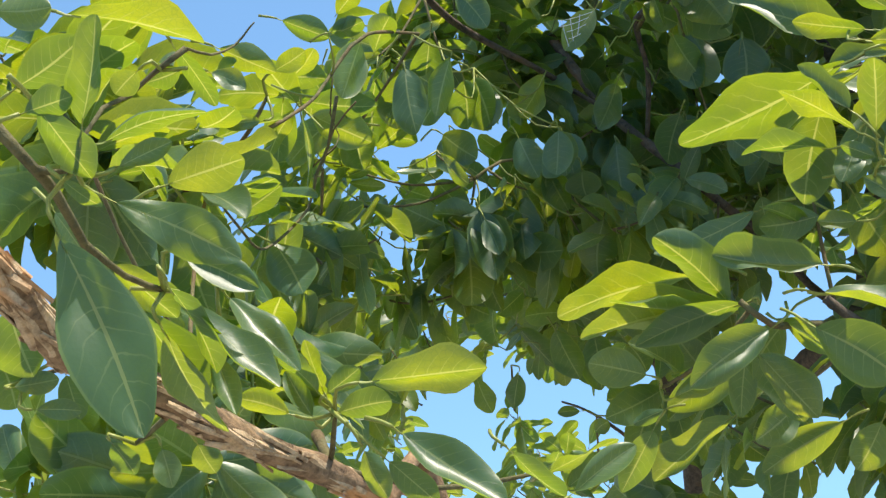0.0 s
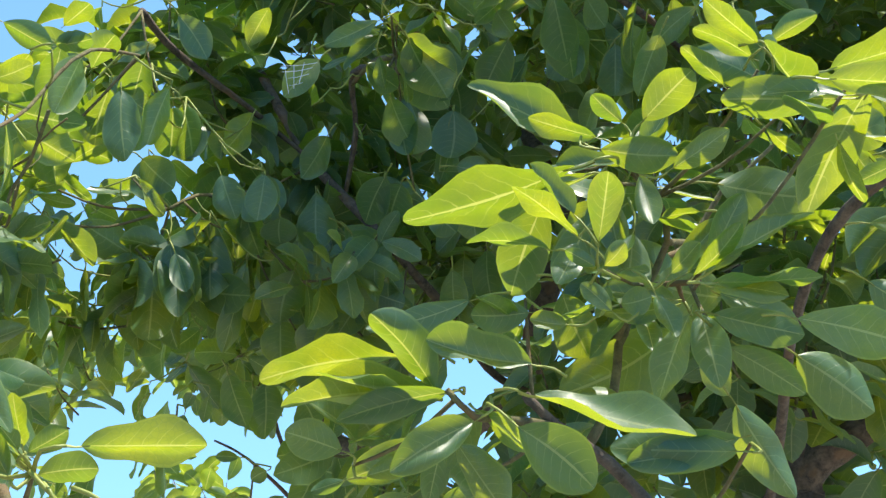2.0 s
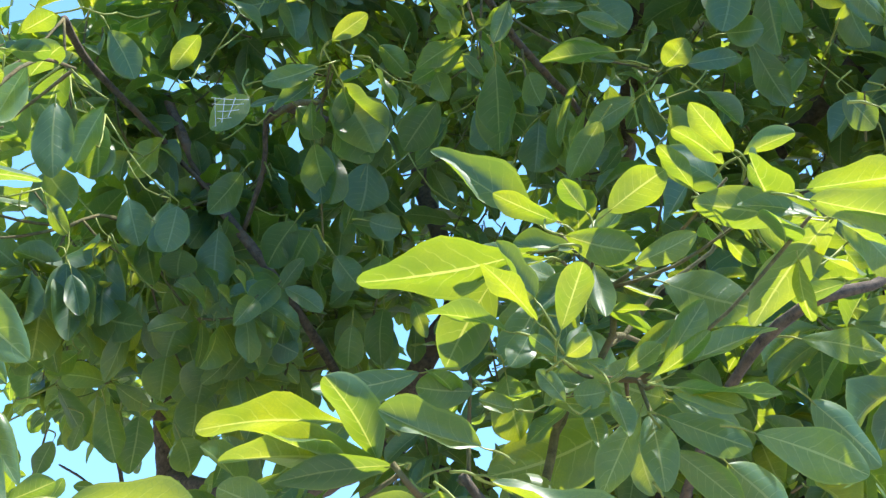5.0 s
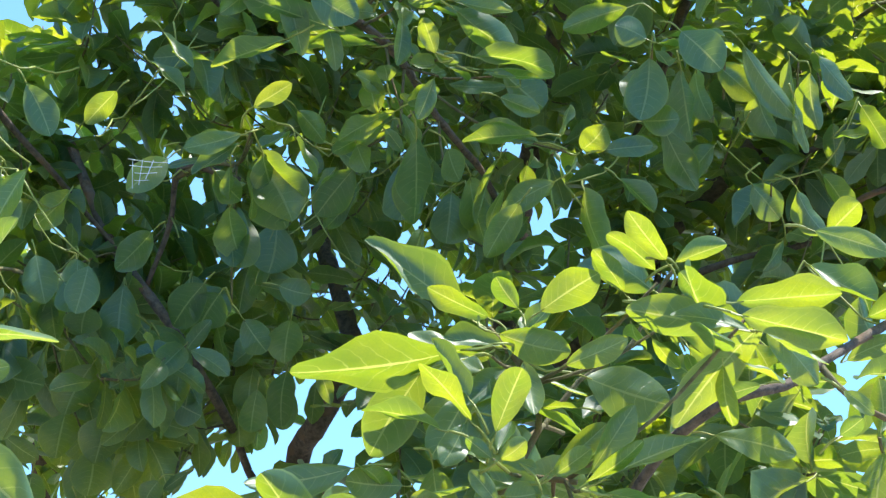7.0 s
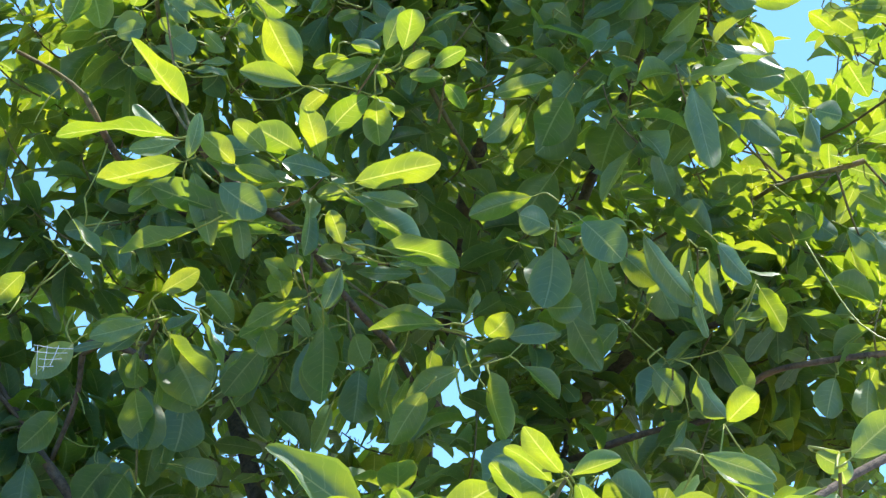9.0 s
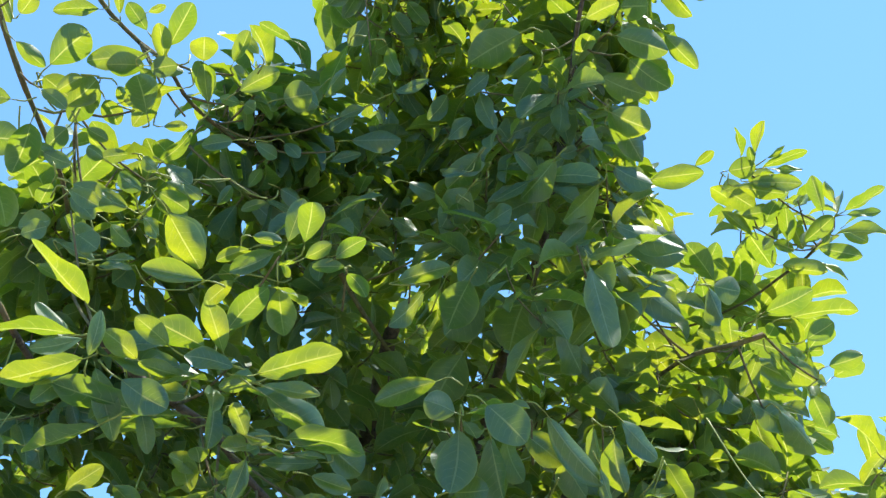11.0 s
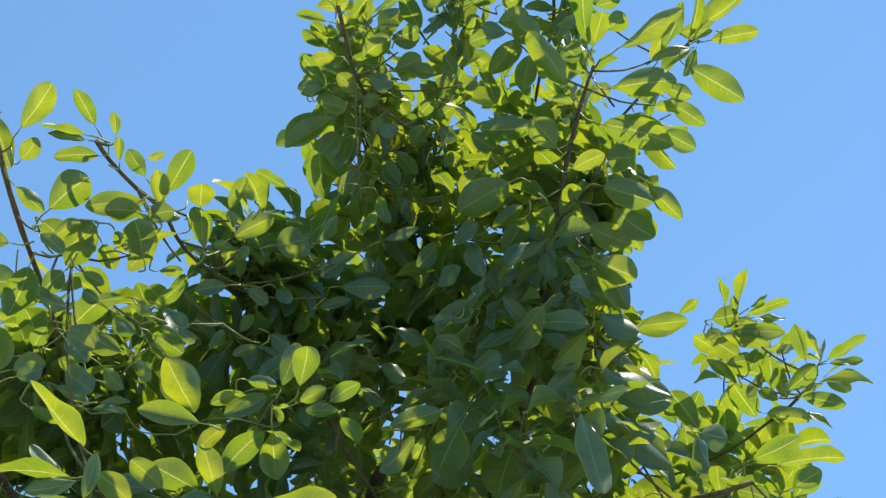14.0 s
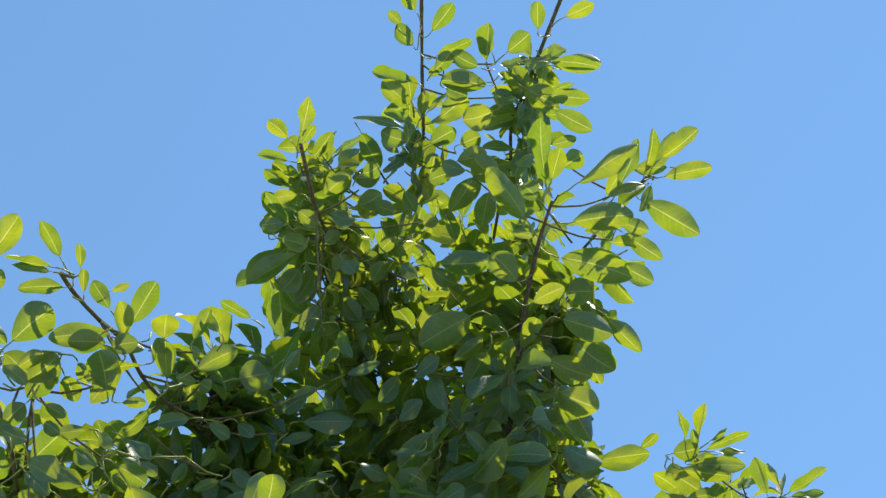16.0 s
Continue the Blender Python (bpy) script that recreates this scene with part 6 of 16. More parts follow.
leaf(a7, (0.493, 1.021, 1.905), (0.562, 0.956, 1.873), (-0.67, -0.74, 0.08), 0.040, 0.1)
stem(a7, (0.475, 1.156, 1.963), (0.477, 1.115, 1.914))
sprig(a7, (0.477, 1.115, 1.914), (0.455, 1.103, 1.923), (0.46, 1.098, 1.922))
leaf(a7, (0.46, 1.098, 1.922), (0.534, 1.066, 1.902), (0.38, 0.92, -0.02), 0.033, 0.1)
sprig(a7, (0.477, 1.115, 1.914), (0.477, 1.114, 1.905), (0.482, 1.113, 1.901))
leaf(a7, (0.482, 1.113, 1.901), (0.554, 1.104, 1.861), (0.31, 0.95, 0.07), 0.029, 0.1)
sprig(a11, (0.527, 1.265, 2.095), (0.537, 1.261, 2.096), (0.545, 1.258, 2.095))
leaf(a11, (0.545, 1.258, 2.095), (0.635, 1.222, 2.078), (0.34, 0.94, -0.00), 0.057, 0.1)
sprig(a7, (0.575, 1.198, 1.927), (0.584, 1.197, 1.924), (0.591, 1.197, 1.92))
leaf(a7, (0.591, 1.197, 1.92), (0.672, 1.19, 1.867), (0.24, 0.97, 0.05), 0.057, 0.1)
sprig(a7, (0.596, 1.107, 1.975), (0.606, 1.107, 1.973), (0.613, 1.106, 1.969))
leaf(a7, (0.613, 1.106, 1.969), (0.697, 1.102, 1.919), (0.22, 0.97, 0.07), 0.045, 0.1)
sprig(d49, (0.699, 1.272, 2.071), (0.706, 1.264, 2.072), (0.712, 1.257, 2.071))
leaf(d49, (0.712, 1.257, 2.071), (0.774, 1.189, 2.053), (-0.71, -0.70, 0.09), 0.035, 0.1)
sprig(a10, (0.428, 1.243, 2.069), (0.423, 1.243, 2.061), (0.42, 1.243, 2.054))
leaf(a10, (0.42, 1.243, 2.054), (0.384, 1.244, 1.974), (-0.30, -0.95, -0.02), 0.036, 0.1)
sprig(a8, (0.496, 1.121, 2.129), (0.506, 1.117, 2.131), (0.514, 1.113, 2.131))
leaf(a8, (0.514, 1.113, 2.131), (0.606, 1.075, 2.12), (0.25, 0.31, 0.92), 0.037, 0.1)
stem(a8, (0.468, 1.241, 2.08), (0.433, 1.181, 2.097))
tuft(a8, (0.445, 1.207, 2.108), (0.48, 1.266, 2.091), 0.062, 6)
sprig(a8, (0.433, 1.181, 2.097), (0.434, 1.18, 2.107), (0.437, 1.175, 2.112))
leaf(a8, (0.437, 1.175, 2.112), (0.465, 1.118, 2.147), (0.54, 0.57, 0.62), 0.038, 0.1)
sprig(a8, (0.433, 1.181, 2.097), (0.435, 1.189, 2.11), (0.429, 1.188, 2.116))
leaf(a8, (0.429, 1.188, 2.116), (0.394, 1.179, 2.138), (0.15, 0.78, 0.61), 0.021, 0.1)
sprig(a8, (0.389, 1.194, 2.102), (0.381, 1.176, 2.086), (0.391, 1.171, 2.083))
leaf(a8, (0.391, 1.171, 2.083), (0.466, 1.153, 2.079), (0.25, 0.86, 0.44), 0.035, 0.1)
sprig(a8, (0.437, 1.175, 2.066), (0.447, 1.161, 2.058), (0.454, 1.151, 2.061))
leaf(a8, (0.454, 1.151, 2.061), (0.49, 1.1, 2.088), (0.55, 0.84, -0.04), 0.025, 0.1)
stem(a8, (0.478, 1.231, 2.064), (0.525, 1.11, 2.152))
tuft(a8, (0.538, 1.134, 2.164), (0.491, 1.255, 2.076), 0.060, 6)
sprig(a8, (0.534, 1.099, 2.148), (0.525, 1.084, 2.153), (0.514, 1.079, 2.159))
leaf(a8, (0.514, 1.079, 2.159), (0.451, 1.062, 2.188), (0.34, 0.24, 0.91), 0.026, 0.1)
sprig(a8, (0.51, 1.108, 2.149), (0.508, 1.09, 2.154), (0.514, 1.079, 2.159))
leaf(a8, (0.514, 1.079, 2.159), (0.544, 1.038, 2.177), (0.35, 0.52, 0.78), 0.019, 0.1)
sprig(a8, (0.5, 1.096, 2.166), (0.51, 1.075, 2.163), (0.521, 1.076, 2.157))
leaf(a8, (0.521, 1.076, 2.157), (0.554, 1.087, 2.139), (0.12, 0.69, 0.71), 0.019, 0.1)
leaf(a8, (0.521, 1.101, 2.157), (0.459, 1.102, 2.179), (0.32, 0.19, 0.93), 0.024, 0.1)
sprig(a8, (0.531, 1.118, 2.136), (0.513, 1.123, 2.131), (0.501, 1.122, 2.135))
leaf(a8, (0.501, 1.122, 2.135), (0.451, 1.11, 2.164), (0.36, 0.38, 0.85), 0.021, 0.1)
sprig(a8, (0.525, 1.131, 2.132), (0.534, 1.141, 2.121), (0.545, 1.143, 2.114))
leaf(a8, (0.545, 1.143, 2.114), (0.587, 1.149, 2.092), (0.34, 0.45, 0.83), 0.017, 0.1)
stem(a8, (0.478, 1.231, 2.064), (0.574, 1.151, 2.136))
sprig(a8, (0.574, 1.151, 2.136), (0.57, 1.151, 2.153), (0.56, 1.152, 2.159))
leaf(a8, (0.56, 1.152, 2.159), (0.486, 1.161, 2.185), (0.16, 0.99, 0.05), 0.039, 0.1)
sprig(a8, (0.563, 1.134, 2.13), (0.568, 1.127, 2.113), (0.577, 1.129, 2.103))
leaf(a8, (0.577, 1.129, 2.103), (0.596, 1.137, 2.086), (0.26, 0.69, 0.67), 0.012, 0.1)
stem(a7, (0.475, 1.156, 1.963), (0.569, 1.035, 2.115))
tuft(a7, (0.584, 1.059, 2.126), (0.489, 1.181, 1.973), 0.101, 6)
sprig(a7, (0.569, 1.035, 2.115), (0.572, 1.015, 2.099), (0.563, 1.015, 2.097))
leaf(a7, (0.563, 1.015, 2.097), (0.491, 1.043, 2.098), (-0.25, -0.82, 0.51), 0.024, 0.1)
sprig(a7, (0.569, 1.035, 2.115), (0.582, 1.038, 2.106), (0.578, 1.04, 2.105))
leaf(a7, (0.578, 1.04, 2.105), (0.477, 1.089, 2.11), (-0.61, 0.74, 0.29), 0.039, 0.1)
sprig(a7, (0.505, 1.015, 2.104), (0.5, 0.994, 2.096), (0.51, 0.987, 2.094))
leaf(a7, (0.51, 0.987, 2.094), (0.603, 0.947, 2.084), (0.25, 0.30, 0.92), 0.037, 0.1)
sprig(a7, (0.543, 1.053, 2.113), (0.529, 1.035, 2.116), (0.535, 1.024, 2.117))
leaf(a7, (0.535, 1.024, 2.117), (0.601, 0.953, 2.127), (0.12, 0.19, 0.97), 0.035, 0.1)
sprig(a7, (0.569, 1.035, 2.115), (0.586, 1.021, 2.125), (0.589, 1.026, 2.122))
leaf(a7, (0.589, 1.026, 2.122), (0.592, 1.156, 2.036), (-0.03, 0.97, 0.24), 0.055, 0.1)
sprig(a7, (0.579, 1.05, 2.135), (0.595, 1.058, 2.137), (0.607, 1.061, 2.132))
leaf(a7, (0.607, 1.061, 2.132), (0.687, 1.069, 2.087), (0.12, 0.99, 0.07), 0.037, 0.1)
sprig(a7, (0.589, 0.962, 2.052), (0.595, 0.955, 2.048), (0.599, 0.95, 2.043))
leaf(a7, (0.599, 0.95, 2.043), (0.615, 0.928, 2.021), (-0.75, -0.65, 0.09), 0.014, 0.1)
stem(b20, (0.536, 1.715, 2.595), (0.699, 1.561, 2.486))
tuft(b20, (0.71, 1.586, 2.499), (0.547, 1.739, 2.608), 0.068, 6)
sprig(b20, (0.699, 1.559, 2.489), (0.683, 1.564, 2.492), (0.671, 1.569, 2.493))
leaf(b20, (0.671, 1.569, 2.493), (0.577, 1.608, 2.494), (0.22, 0.43, 0.88), 0.037, 0.1)
sprig(b20, (0.699, 1.561, 2.486), (0.711, 1.557, 2.484), (0.713, 1.551, 2.487))
leaf(b20, (0.713, 1.551, 2.487), (0.717, 1.503, 2.511), (0.49, 0.37, 0.79), 0.039, 0.1)
sprig(b20, (0.724, 1.545, 2.494), (0.737, 1.535, 2.497), (0.748, 1.527, 2.498))
leaf(b20, (0.748, 1.527, 2.498), (0.793, 1.489, 2.501), (-0.52, -0.82, -0.26), 0.023, 0.1)
sprig(b20, (0.691, 1.565, 2.49), (0.675, 1.57, 2.491), (0.662, 1.574, 2.491))
leaf(b20, (0.662, 1.574, 2.491), (0.619, 1.585, 2.49), (-0.22, -0.91, 0.34), 0.014, 0.1)
sprig(b20, (0.693, 1.527, 2.459), (0.684, 1.526, 2.441), (0.678, 1.535, 2.434))
leaf(b20, (0.678, 1.535, 2.434), (0.641, 1.614, 2.393), (0.54, 0.84, -0.01), 0.039, 0.1)
sprig(b20, (0.718, 1.497, 2.45), (0.728, 1.498, 2.449), (0.736, 1.498, 2.446))
leaf(b20, (0.736, 1.498, 2.446), (0.805, 1.503, 2.416), (0.37, 0.07, 0.93), 0.027, 0.1)
sprig(b20, (0.616, 1.556, 2.425), (0.618, 1.565, 2.421), (0.62, 1.572, 2.417))
leaf(b20, (0.62, 1.572, 2.417), (0.63, 1.623, 2.375), (-0.46, 0.56, 0.69), 0.022, 0.1)
sprig(d49, (0.67, 1.047, 2.015), (0.673, 1.038, 2.024), (0.675, 1.03, 2.029))
leaf(d49, (0.675, 1.03, 2.029), (0.681, 1.006, 2.044), (0.68, 0.45, 0.58), 0.017, 0.1)
sprig(d49, (0.722, 1.153, 2.111), (0.715, 1.161, 2.111), (0.71, 1.167, 2.109))
leaf(d49, (0.71, 1.167, 2.109), (0.675, 1.207, 2.092), (0.53, 0.63, 0.57), 0.020, 0.1)
stem(b20, (0.28, 1.603, 2.646), (0.259, 1.533, 2.591))
tuft(b20, (0.267, 1.558, 2.606), (0.287, 1.628, 2.661), 0.096, 6)
sprig(b20, (0.262, 1.523, 2.606), (0.253, 1.512, 2.617), (0.242, 1.506, 2.621))
leaf(b20, (0.242, 1.506, 2.621), (0.135, 1.45, 2.652), (0.24, 0.05, 0.97), 0.046, 0.1)
sprig(b20, (0.259, 1.533, 2.591), (0.253, 1.518, 2.596), (0.245, 1.519, 2.596))
leaf(b20, (0.245, 1.519, 2.596), (0.109, 1.579, 2.567), (-0.07, -0.02, 1.00), 0.051, 0.1)
sprig(b20, (0.259, 1.533, 2.591), (0.252, 1.513, 2.592), (0.243, 1.513, 2.588))
leaf(b20, (0.243, 1.513, 2.588), (0.183, 1.529, 2.558), (-0.04, -0.99, 0.09), 0.025, 0.1)
sprig(b20, (0.26, 1.542, 2.553), (0.25, 1.519, 2.548), (0.249, 1.514, 2.559))
leaf(b20, (0.249, 1.514, 2.559), (0.249, 1.501, 2.622), (-0.26, -0.95, 0.19), 0.020, 0.1)
sprig(b20, (0.259, 1.533, 2.591), (0.27, 1.546, 2.589), (0.266, 1.553, 2.587))
leaf(b20, (0.266, 1.553, 2.587), (0.18, 1.625, 2.551), (0.11, 0.34, 0.93), 0.044, 0.1)
sprig(b20, (0.271, 1.54, 2.578), (0.284, 1.538, 2.567), (0.295, 1.533, 2.56))
leaf(b20, (0.295, 1.533, 2.56), (0.353, 1.499, 2.524), (-0.53, -0.84, -0.12), 0.046, 0.1)
stem(b20, (0.328, 1.631, 2.635), (0.349, 1.575, 2.57))
tuft(b20, (0.357, 1.601, 2.582), (0.337, 1.658, 2.647), 0.084, 6)
sprig(b20, (0.33, 1.578, 2.542), (0.318, 1.584, 2.53), (0.31, 1.593, 2.525))
leaf(b20, (0.31, 1.593, 2.525), (0.24, 1.663, 2.487), (0.05, 0.30, 0.95), 0.039, 0.1)
sprig(b20, (0.349, 1.575, 2.57), (0.373, 1.581, 2.552), (0.366, 1.583, 2.55))
leaf(b20, (0.366, 1.583, 2.55), (0.239, 1.6, 2.559), (0.18, 0.45, 0.88), 0.051, 0.1)
sprig(b20, (0.35, 1.562, 2.584), (0.339, 1.553, 2.594), (0.327, 1.549, 2.598))
leaf(b20, (0.327, 1.549, 2.598), (0.269, 1.535, 2.615), (0.06, 0.62, 0.79), 0.033, 0.1)
sprig(b20, (0.395, 1.555, 2.575), (0.391, 1.535, 2.587), (0.38, 1.533, 2.589))
leaf(b20, (0.38, 1.533, 2.589), (0.321, 1.541, 2.592), (0.20, 0.68, 0.70), 0.025, 0.1)
stem(b20, (0.424, 1.652, 2.608), (0.43, 1.506, 2.612))
tuft(b20, (0.44, 1.53, 2.626), (0.433, 1.677, 2.622), 0.078, 6)
sprig(b20, (0.386, 1.526, 2.613), (0.369, 1.529, 2.615), (0.356, 1.526, 2.618))
leaf(b20, (0.356, 1.526, 2.618), (0.296, 1.51, 2.634), (0.04, 0.60, 0.80), 0.030, 0.1)
sprig(b20, (0.432, 1.516, 2.621), (0.418, 1.522, 2.63), (0.405, 1.523, 2.632))
leaf(b20, (0.405, 1.523, 2.632), (0.326, 1.519, 2.643), (0.11, 0.65, 0.75), 0.044, 0.1)
sprig(b20, (0.43, 1.506, 2.612), (0.422, 1.505, 2.615), (0.417, 1.501, 2.617))
leaf(b20, (0.417, 1.501, 2.617), (0.361, 1.453, 2.657), (0.11, 0.43, 0.90), 0.032, 0.1)
sprig(b20, (0.419, 1.534, 2.631), (0.417, 1.534, 2.651), (0.42, 1.525, 2.66))
leaf(b20, (0.42, 1.525, 2.66), (0.441, 1.455, 2.706), (0.42, 0.41, 0.81), 0.037, 0.1)
sprig(b20, (0.425, 1.503, 2.597), (0.434, 1.489, 2.59), (0.443, 1.48, 2.591))
leaf(b20, (0.443, 1.48, 2.591), (0.527, 1.398, 2.62), (0.32, 0.42, 0.85), 0.046, 0.1)
sprig(b20, (0.43, 1.506, 2.612), (0.438, 1.481, 2.599), (0.429, 1.482, 2.598))
leaf(b20, (0.429, 1.482, 2.598), (0.367, 1.51, 2.605), (-0.27, -0.96, 0.06), 0.035, 0.1)
sprig(b20, (0.466, 1.481, 2.614), (0.465, 1.472, 2.592), (0.455, 1.477, 2.586))
leaf(b20, (0.455, 1.477, 2.586), (0.415, 1.501, 2.574), (0.38, 0.63, 0.68), 0.024, 0.1)
sprig(b20, (0.435, 1.497, 2.595), (0.445, 1.486, 2.586), (0.455, 1.478, 2.583))
leaf(b20, (0.455, 1.478, 2.583), (0.52, 1.429, 2.57), (-0.41, -0.91, 0.09), 0.027, 0.1)
sprig(b20, (0.433, 1.48, 2.586), (0.445, 1.472, 2.575), (0.458, 1.471, 2.571))
leaf(b20, (0.458, 1.471, 2.571), (0.558, 1.478, 2.55), (0.13, 0.64, 0.76), 0.039, 0.1)
sprig(b20, (0.382, 1.451, 2.683), (0.372, 1.455, 2.687), (0.363, 1.457, 2.687))
leaf(b20, (0.363, 1.457, 2.687), (0.281, 1.483, 2.687), (-0.17, -0.99, 0.01), 0.027, 0.1)
sprig(b20, (0.29, 1.497, 2.8), (0.299, 1.503, 2.8), (0.306, 1.507, 2.798))
leaf(b20, (0.306, 1.507, 2.798), (0.39, 1.563, 2.764), (0.01, 0.44, 0.90), 0.045, 0.1)
stem(b20, (0.465, 1.662, 2.601), (0.495, 1.519, 2.532))
tuft(b20, (0.506, 1.544, 2.545), (0.477, 1.687, 2.614), 0.060, 6)
sprig(b20, (0.495, 1.519, 2.532), (0.482, 1.525, 2.525), (0.474, 1.523, 2.529))
leaf(b20, (0.474, 1.523, 2.529), (0.436, 1.499, 2.559), (0.17, 0.52, 0.84), 0.024, 0.1)
sprig(b20, (0.495, 1.519, 2.532), (0.459, 1.525, 2.535), (0.465, 1.524, 2.534))
leaf(b20, (0.465, 1.524, 2.534), (0.503, 1.518, 2.53), (0.24, 0.68, 0.69), 0.015, 0.1)
sprig(b20, (0.479, 1.512, 2.531), (0.485, 1.494, 2.528), (0.496, 1.488, 2.527))
leaf(b20, (0.496, 1.488, 2.527), (0.6, 1.448, 2.521), (0.12, -0.02, 0.99), 0.040, 0.1)
sprig(b20, (0.5, 1.518, 2.525), (0.514, 1.51, 2.52), (0.525, 1.503, 2.518))
leaf(b20, (0.525, 1.503, 2.518), (0.563, 1.477, 2.515), (-0.48, -0.87, 0.06), 0.014, 0.1)
stem(b20, (0.412, 1.651, 2.612), (0.477, 1.508, 2.794))
tuft(b20, (0.489, 1.53, 2.81), (0.423, 1.674, 2.628), 0.060, 6)
sprig(b20, (0.493, 1.503, 2.79), (0.498, 1.487, 2.794), (0.494, 1.475, 2.8))
leaf(b20, (0.494, 1.475, 2.8), (0.47, 1.418, 2.831), (0.25, 0.25, 0.94), 0.037, 0.1)
sprig(b20, (0.477, 1.508, 2.794), (0.483, 1.513, 2.804), (0.485, 1.51, 2.813))
leaf(b20, (0.485, 1.51, 2.813), (0.489, 1.484, 2.879), (-0.33, -0.93, -0.15), 0.030, 0.1)
sprig(b20, (0.482, 1.507, 2.784), (0.493, 1.494, 2.783), (0.499, 1.483, 2.786))
leaf(b20, (0.499, 1.483, 2.786), (0.519, 1.446, 2.8), (0.49, 0.38, 0.79), 0.022, 0.1)
sprig(b20, (0.514, 1.485, 2.784), (0.526, 1.474, 2.785), (0.533, 1.463, 2.789))
leaf(b20, (0.533, 1.463, 2.789), (0.556, 1.42, 2.81), (0.47, 0.41, 0.78), 0.026, 0.1)
sprig(b20, (0.477, 1.508, 2.794), (0.472, 1.495, 2.794), (0.467, 1.495, 2.791))
leaf(b20, (0.467, 1.495, 2.791), (0.414, 1.522, 2.751), (-0.14, -0.99, 0.07), 0.027, 0.1)
sprig(b20, (0.462, 1.497, 2.797), (0.445, 1.501, 2.795), (0.436, 1.51, 2.791))
leaf(b20, (0.436, 1.51, 2.791), (0.403, 1.546, 2.775), (0.43, 0.49, 0.76), 0.021, 0.1)
sprig(b20, (0.431, 1.532, 2.791), (0.419, 1.511, 2.802), (0.428, 1.505, 2.804))
leaf(b20, (0.428, 1.505, 2.804), (0.468, 1.489, 2.803), (0.33, 0.59, 0.74), 0.019, 0.1)
sprig(b20, (0.471, 1.5, 2.779), (0.475, 1.505, 2.763), (0.482, 1.513, 2.754))
leaf(b20, (0.482, 1.513, 2.754), (0.526, 1.565, 2.713), (0.18, 0.37, 0.91), 0.040, 0.1)
sprig(b20, (0.446, 1.518, 2.771), (0.436, 1.527, 2.761), (0.431, 1.537, 2.754))
leaf(b20, (0.431, 1.537, 2.754), (0.412, 1.584, 2.726), (0.43, 0.41, 0.80), 0.024, 0.1)
stem(b20, (0.598, 1.542, 2.769), (0.558, 1.467, 2.787))
sprig(b20, (0.558, 1.467, 2.787), (0.557, 1.455, 2.784), (0.553, 1.456, 2.783))
leaf(b20, (0.553, 1.456, 2.783), (0.512, 1.48, 2.777), (0.37, 0.58, 0.72), 0.020, 0.1)
sprig(b20, (0.558, 1.467, 2.787), (0.55, 1.459, 2.78), (0.553, 1.46, 2.778))
leaf(b20, (0.553, 1.46, 2.778), (0.598, 1.478, 2.762), (0.08, 0.48, 0.88), 0.026, 0.1)
stem(b20, (0.28, 1.603, 2.646), (0.225, 1.641, 2.827))
sprig(b20, (0.197, 1.649, 2.84), (0.196, 1.627, 2.848), (0.206, 1.62, 2.845))
leaf(b20, (0.206, 1.62, 2.845), (0.249, 1.604, 2.826), (-0.40, -0.87, -0.29), 0.028, 0.1)
sprig(b20, (0.221, 1.648, 2.82), (0.23, 1.647, 2.805), (0.239, 1.642, 2.797))
leaf(b20, (0.239, 1.642, 2.797), (0.267, 1.626, 2.776), (-0.59, -0.80, 0.06), 0.036, 0.1)
sprig(b20, (0.115, 1.631, 2.842), (0.116, 1.641, 2.84), (0.116, 1.648, 2.836))
leaf(b20, (0.116, 1.648, 2.836), (0.119, 1.715, 2.799), (0.21, 0.32, 0.92), 0.032, 0.1)
stem(b20, (0.465, 1.662, 2.601), (0.484, 1.626, 2.5))
tuft(b20, (0.495, 1.651, 2.512), (0.476, 1.687, 2.613), 0.075, 6)
sprig(b20, (0.47, 1.62, 2.5), (0.457, 1.611, 2.506), (0.449, 1.602, 2.513))
leaf(b20, (0.449, 1.602, 2.513), (0.433, 1.585, 2.527), (0.14, 0.43, 0.89), 0.027, 0.1)
sprig(b20, (0.484, 1.626, 2.5), (0.479, 1.599, 2.493), (0.473, 1.603, 2.488))
leaf(b20, (0.473, 1.603, 2.488), (0.426, 1.676, 2.45), (0.08, 0.31, 0.95), 0.034, 0.1)
sprig(b20, (0.498, 1.627, 2.501), (0.511, 1.635, 2.494), (0.518, 1.643, 2.485))
leaf(b20, (0.518, 1.643, 2.485), (0.566, 1.711, 2.41), (0.08, 0.99, 0.11), 0.057, 0.1)
stem(d47, (0.376, 1.909, 2.474), (0.329, 1.734, 2.454))
tuft(d47, (0.338, 1.76, 2.465), (0.385, 1.935, 2.485), 0.089, 6)
sprig(d47, (0.329, 1.734, 2.454), (0.316, 1.733, 2.47), (0.319, 1.726, 2.477))
leaf(d47, (0.319, 1.726, 2.477), (0.352, 1.681, 2.508), (0.45, 0.52, 0.72), 0.028, 0.1)
sprig(d47, (0.331, 1.703, 2.445), (0.32, 1.692, 2.435), (0.309, 1.692, 2.428))
leaf(d47, (0.309, 1.692, 2.428), (0.237, 1.706, 2.387), (-0.03, -0.99, -0.11), 0.028, 0.1)
sprig(d47, (0.329, 1.734, 2.454), (0.34, 1.745, 2.449), (0.349, 1.752, 2.443))
leaf(d47, (0.349, 1.752, 2.443), (0.434, 1.826, 2.371), (-0.21, 0.96, 0.18), 0.079, 0.1)
sprig(b20, (0.647, 1.495, 2.47), (0.637, 1.501, 2.471), (0.63, 1.505, 2.47))
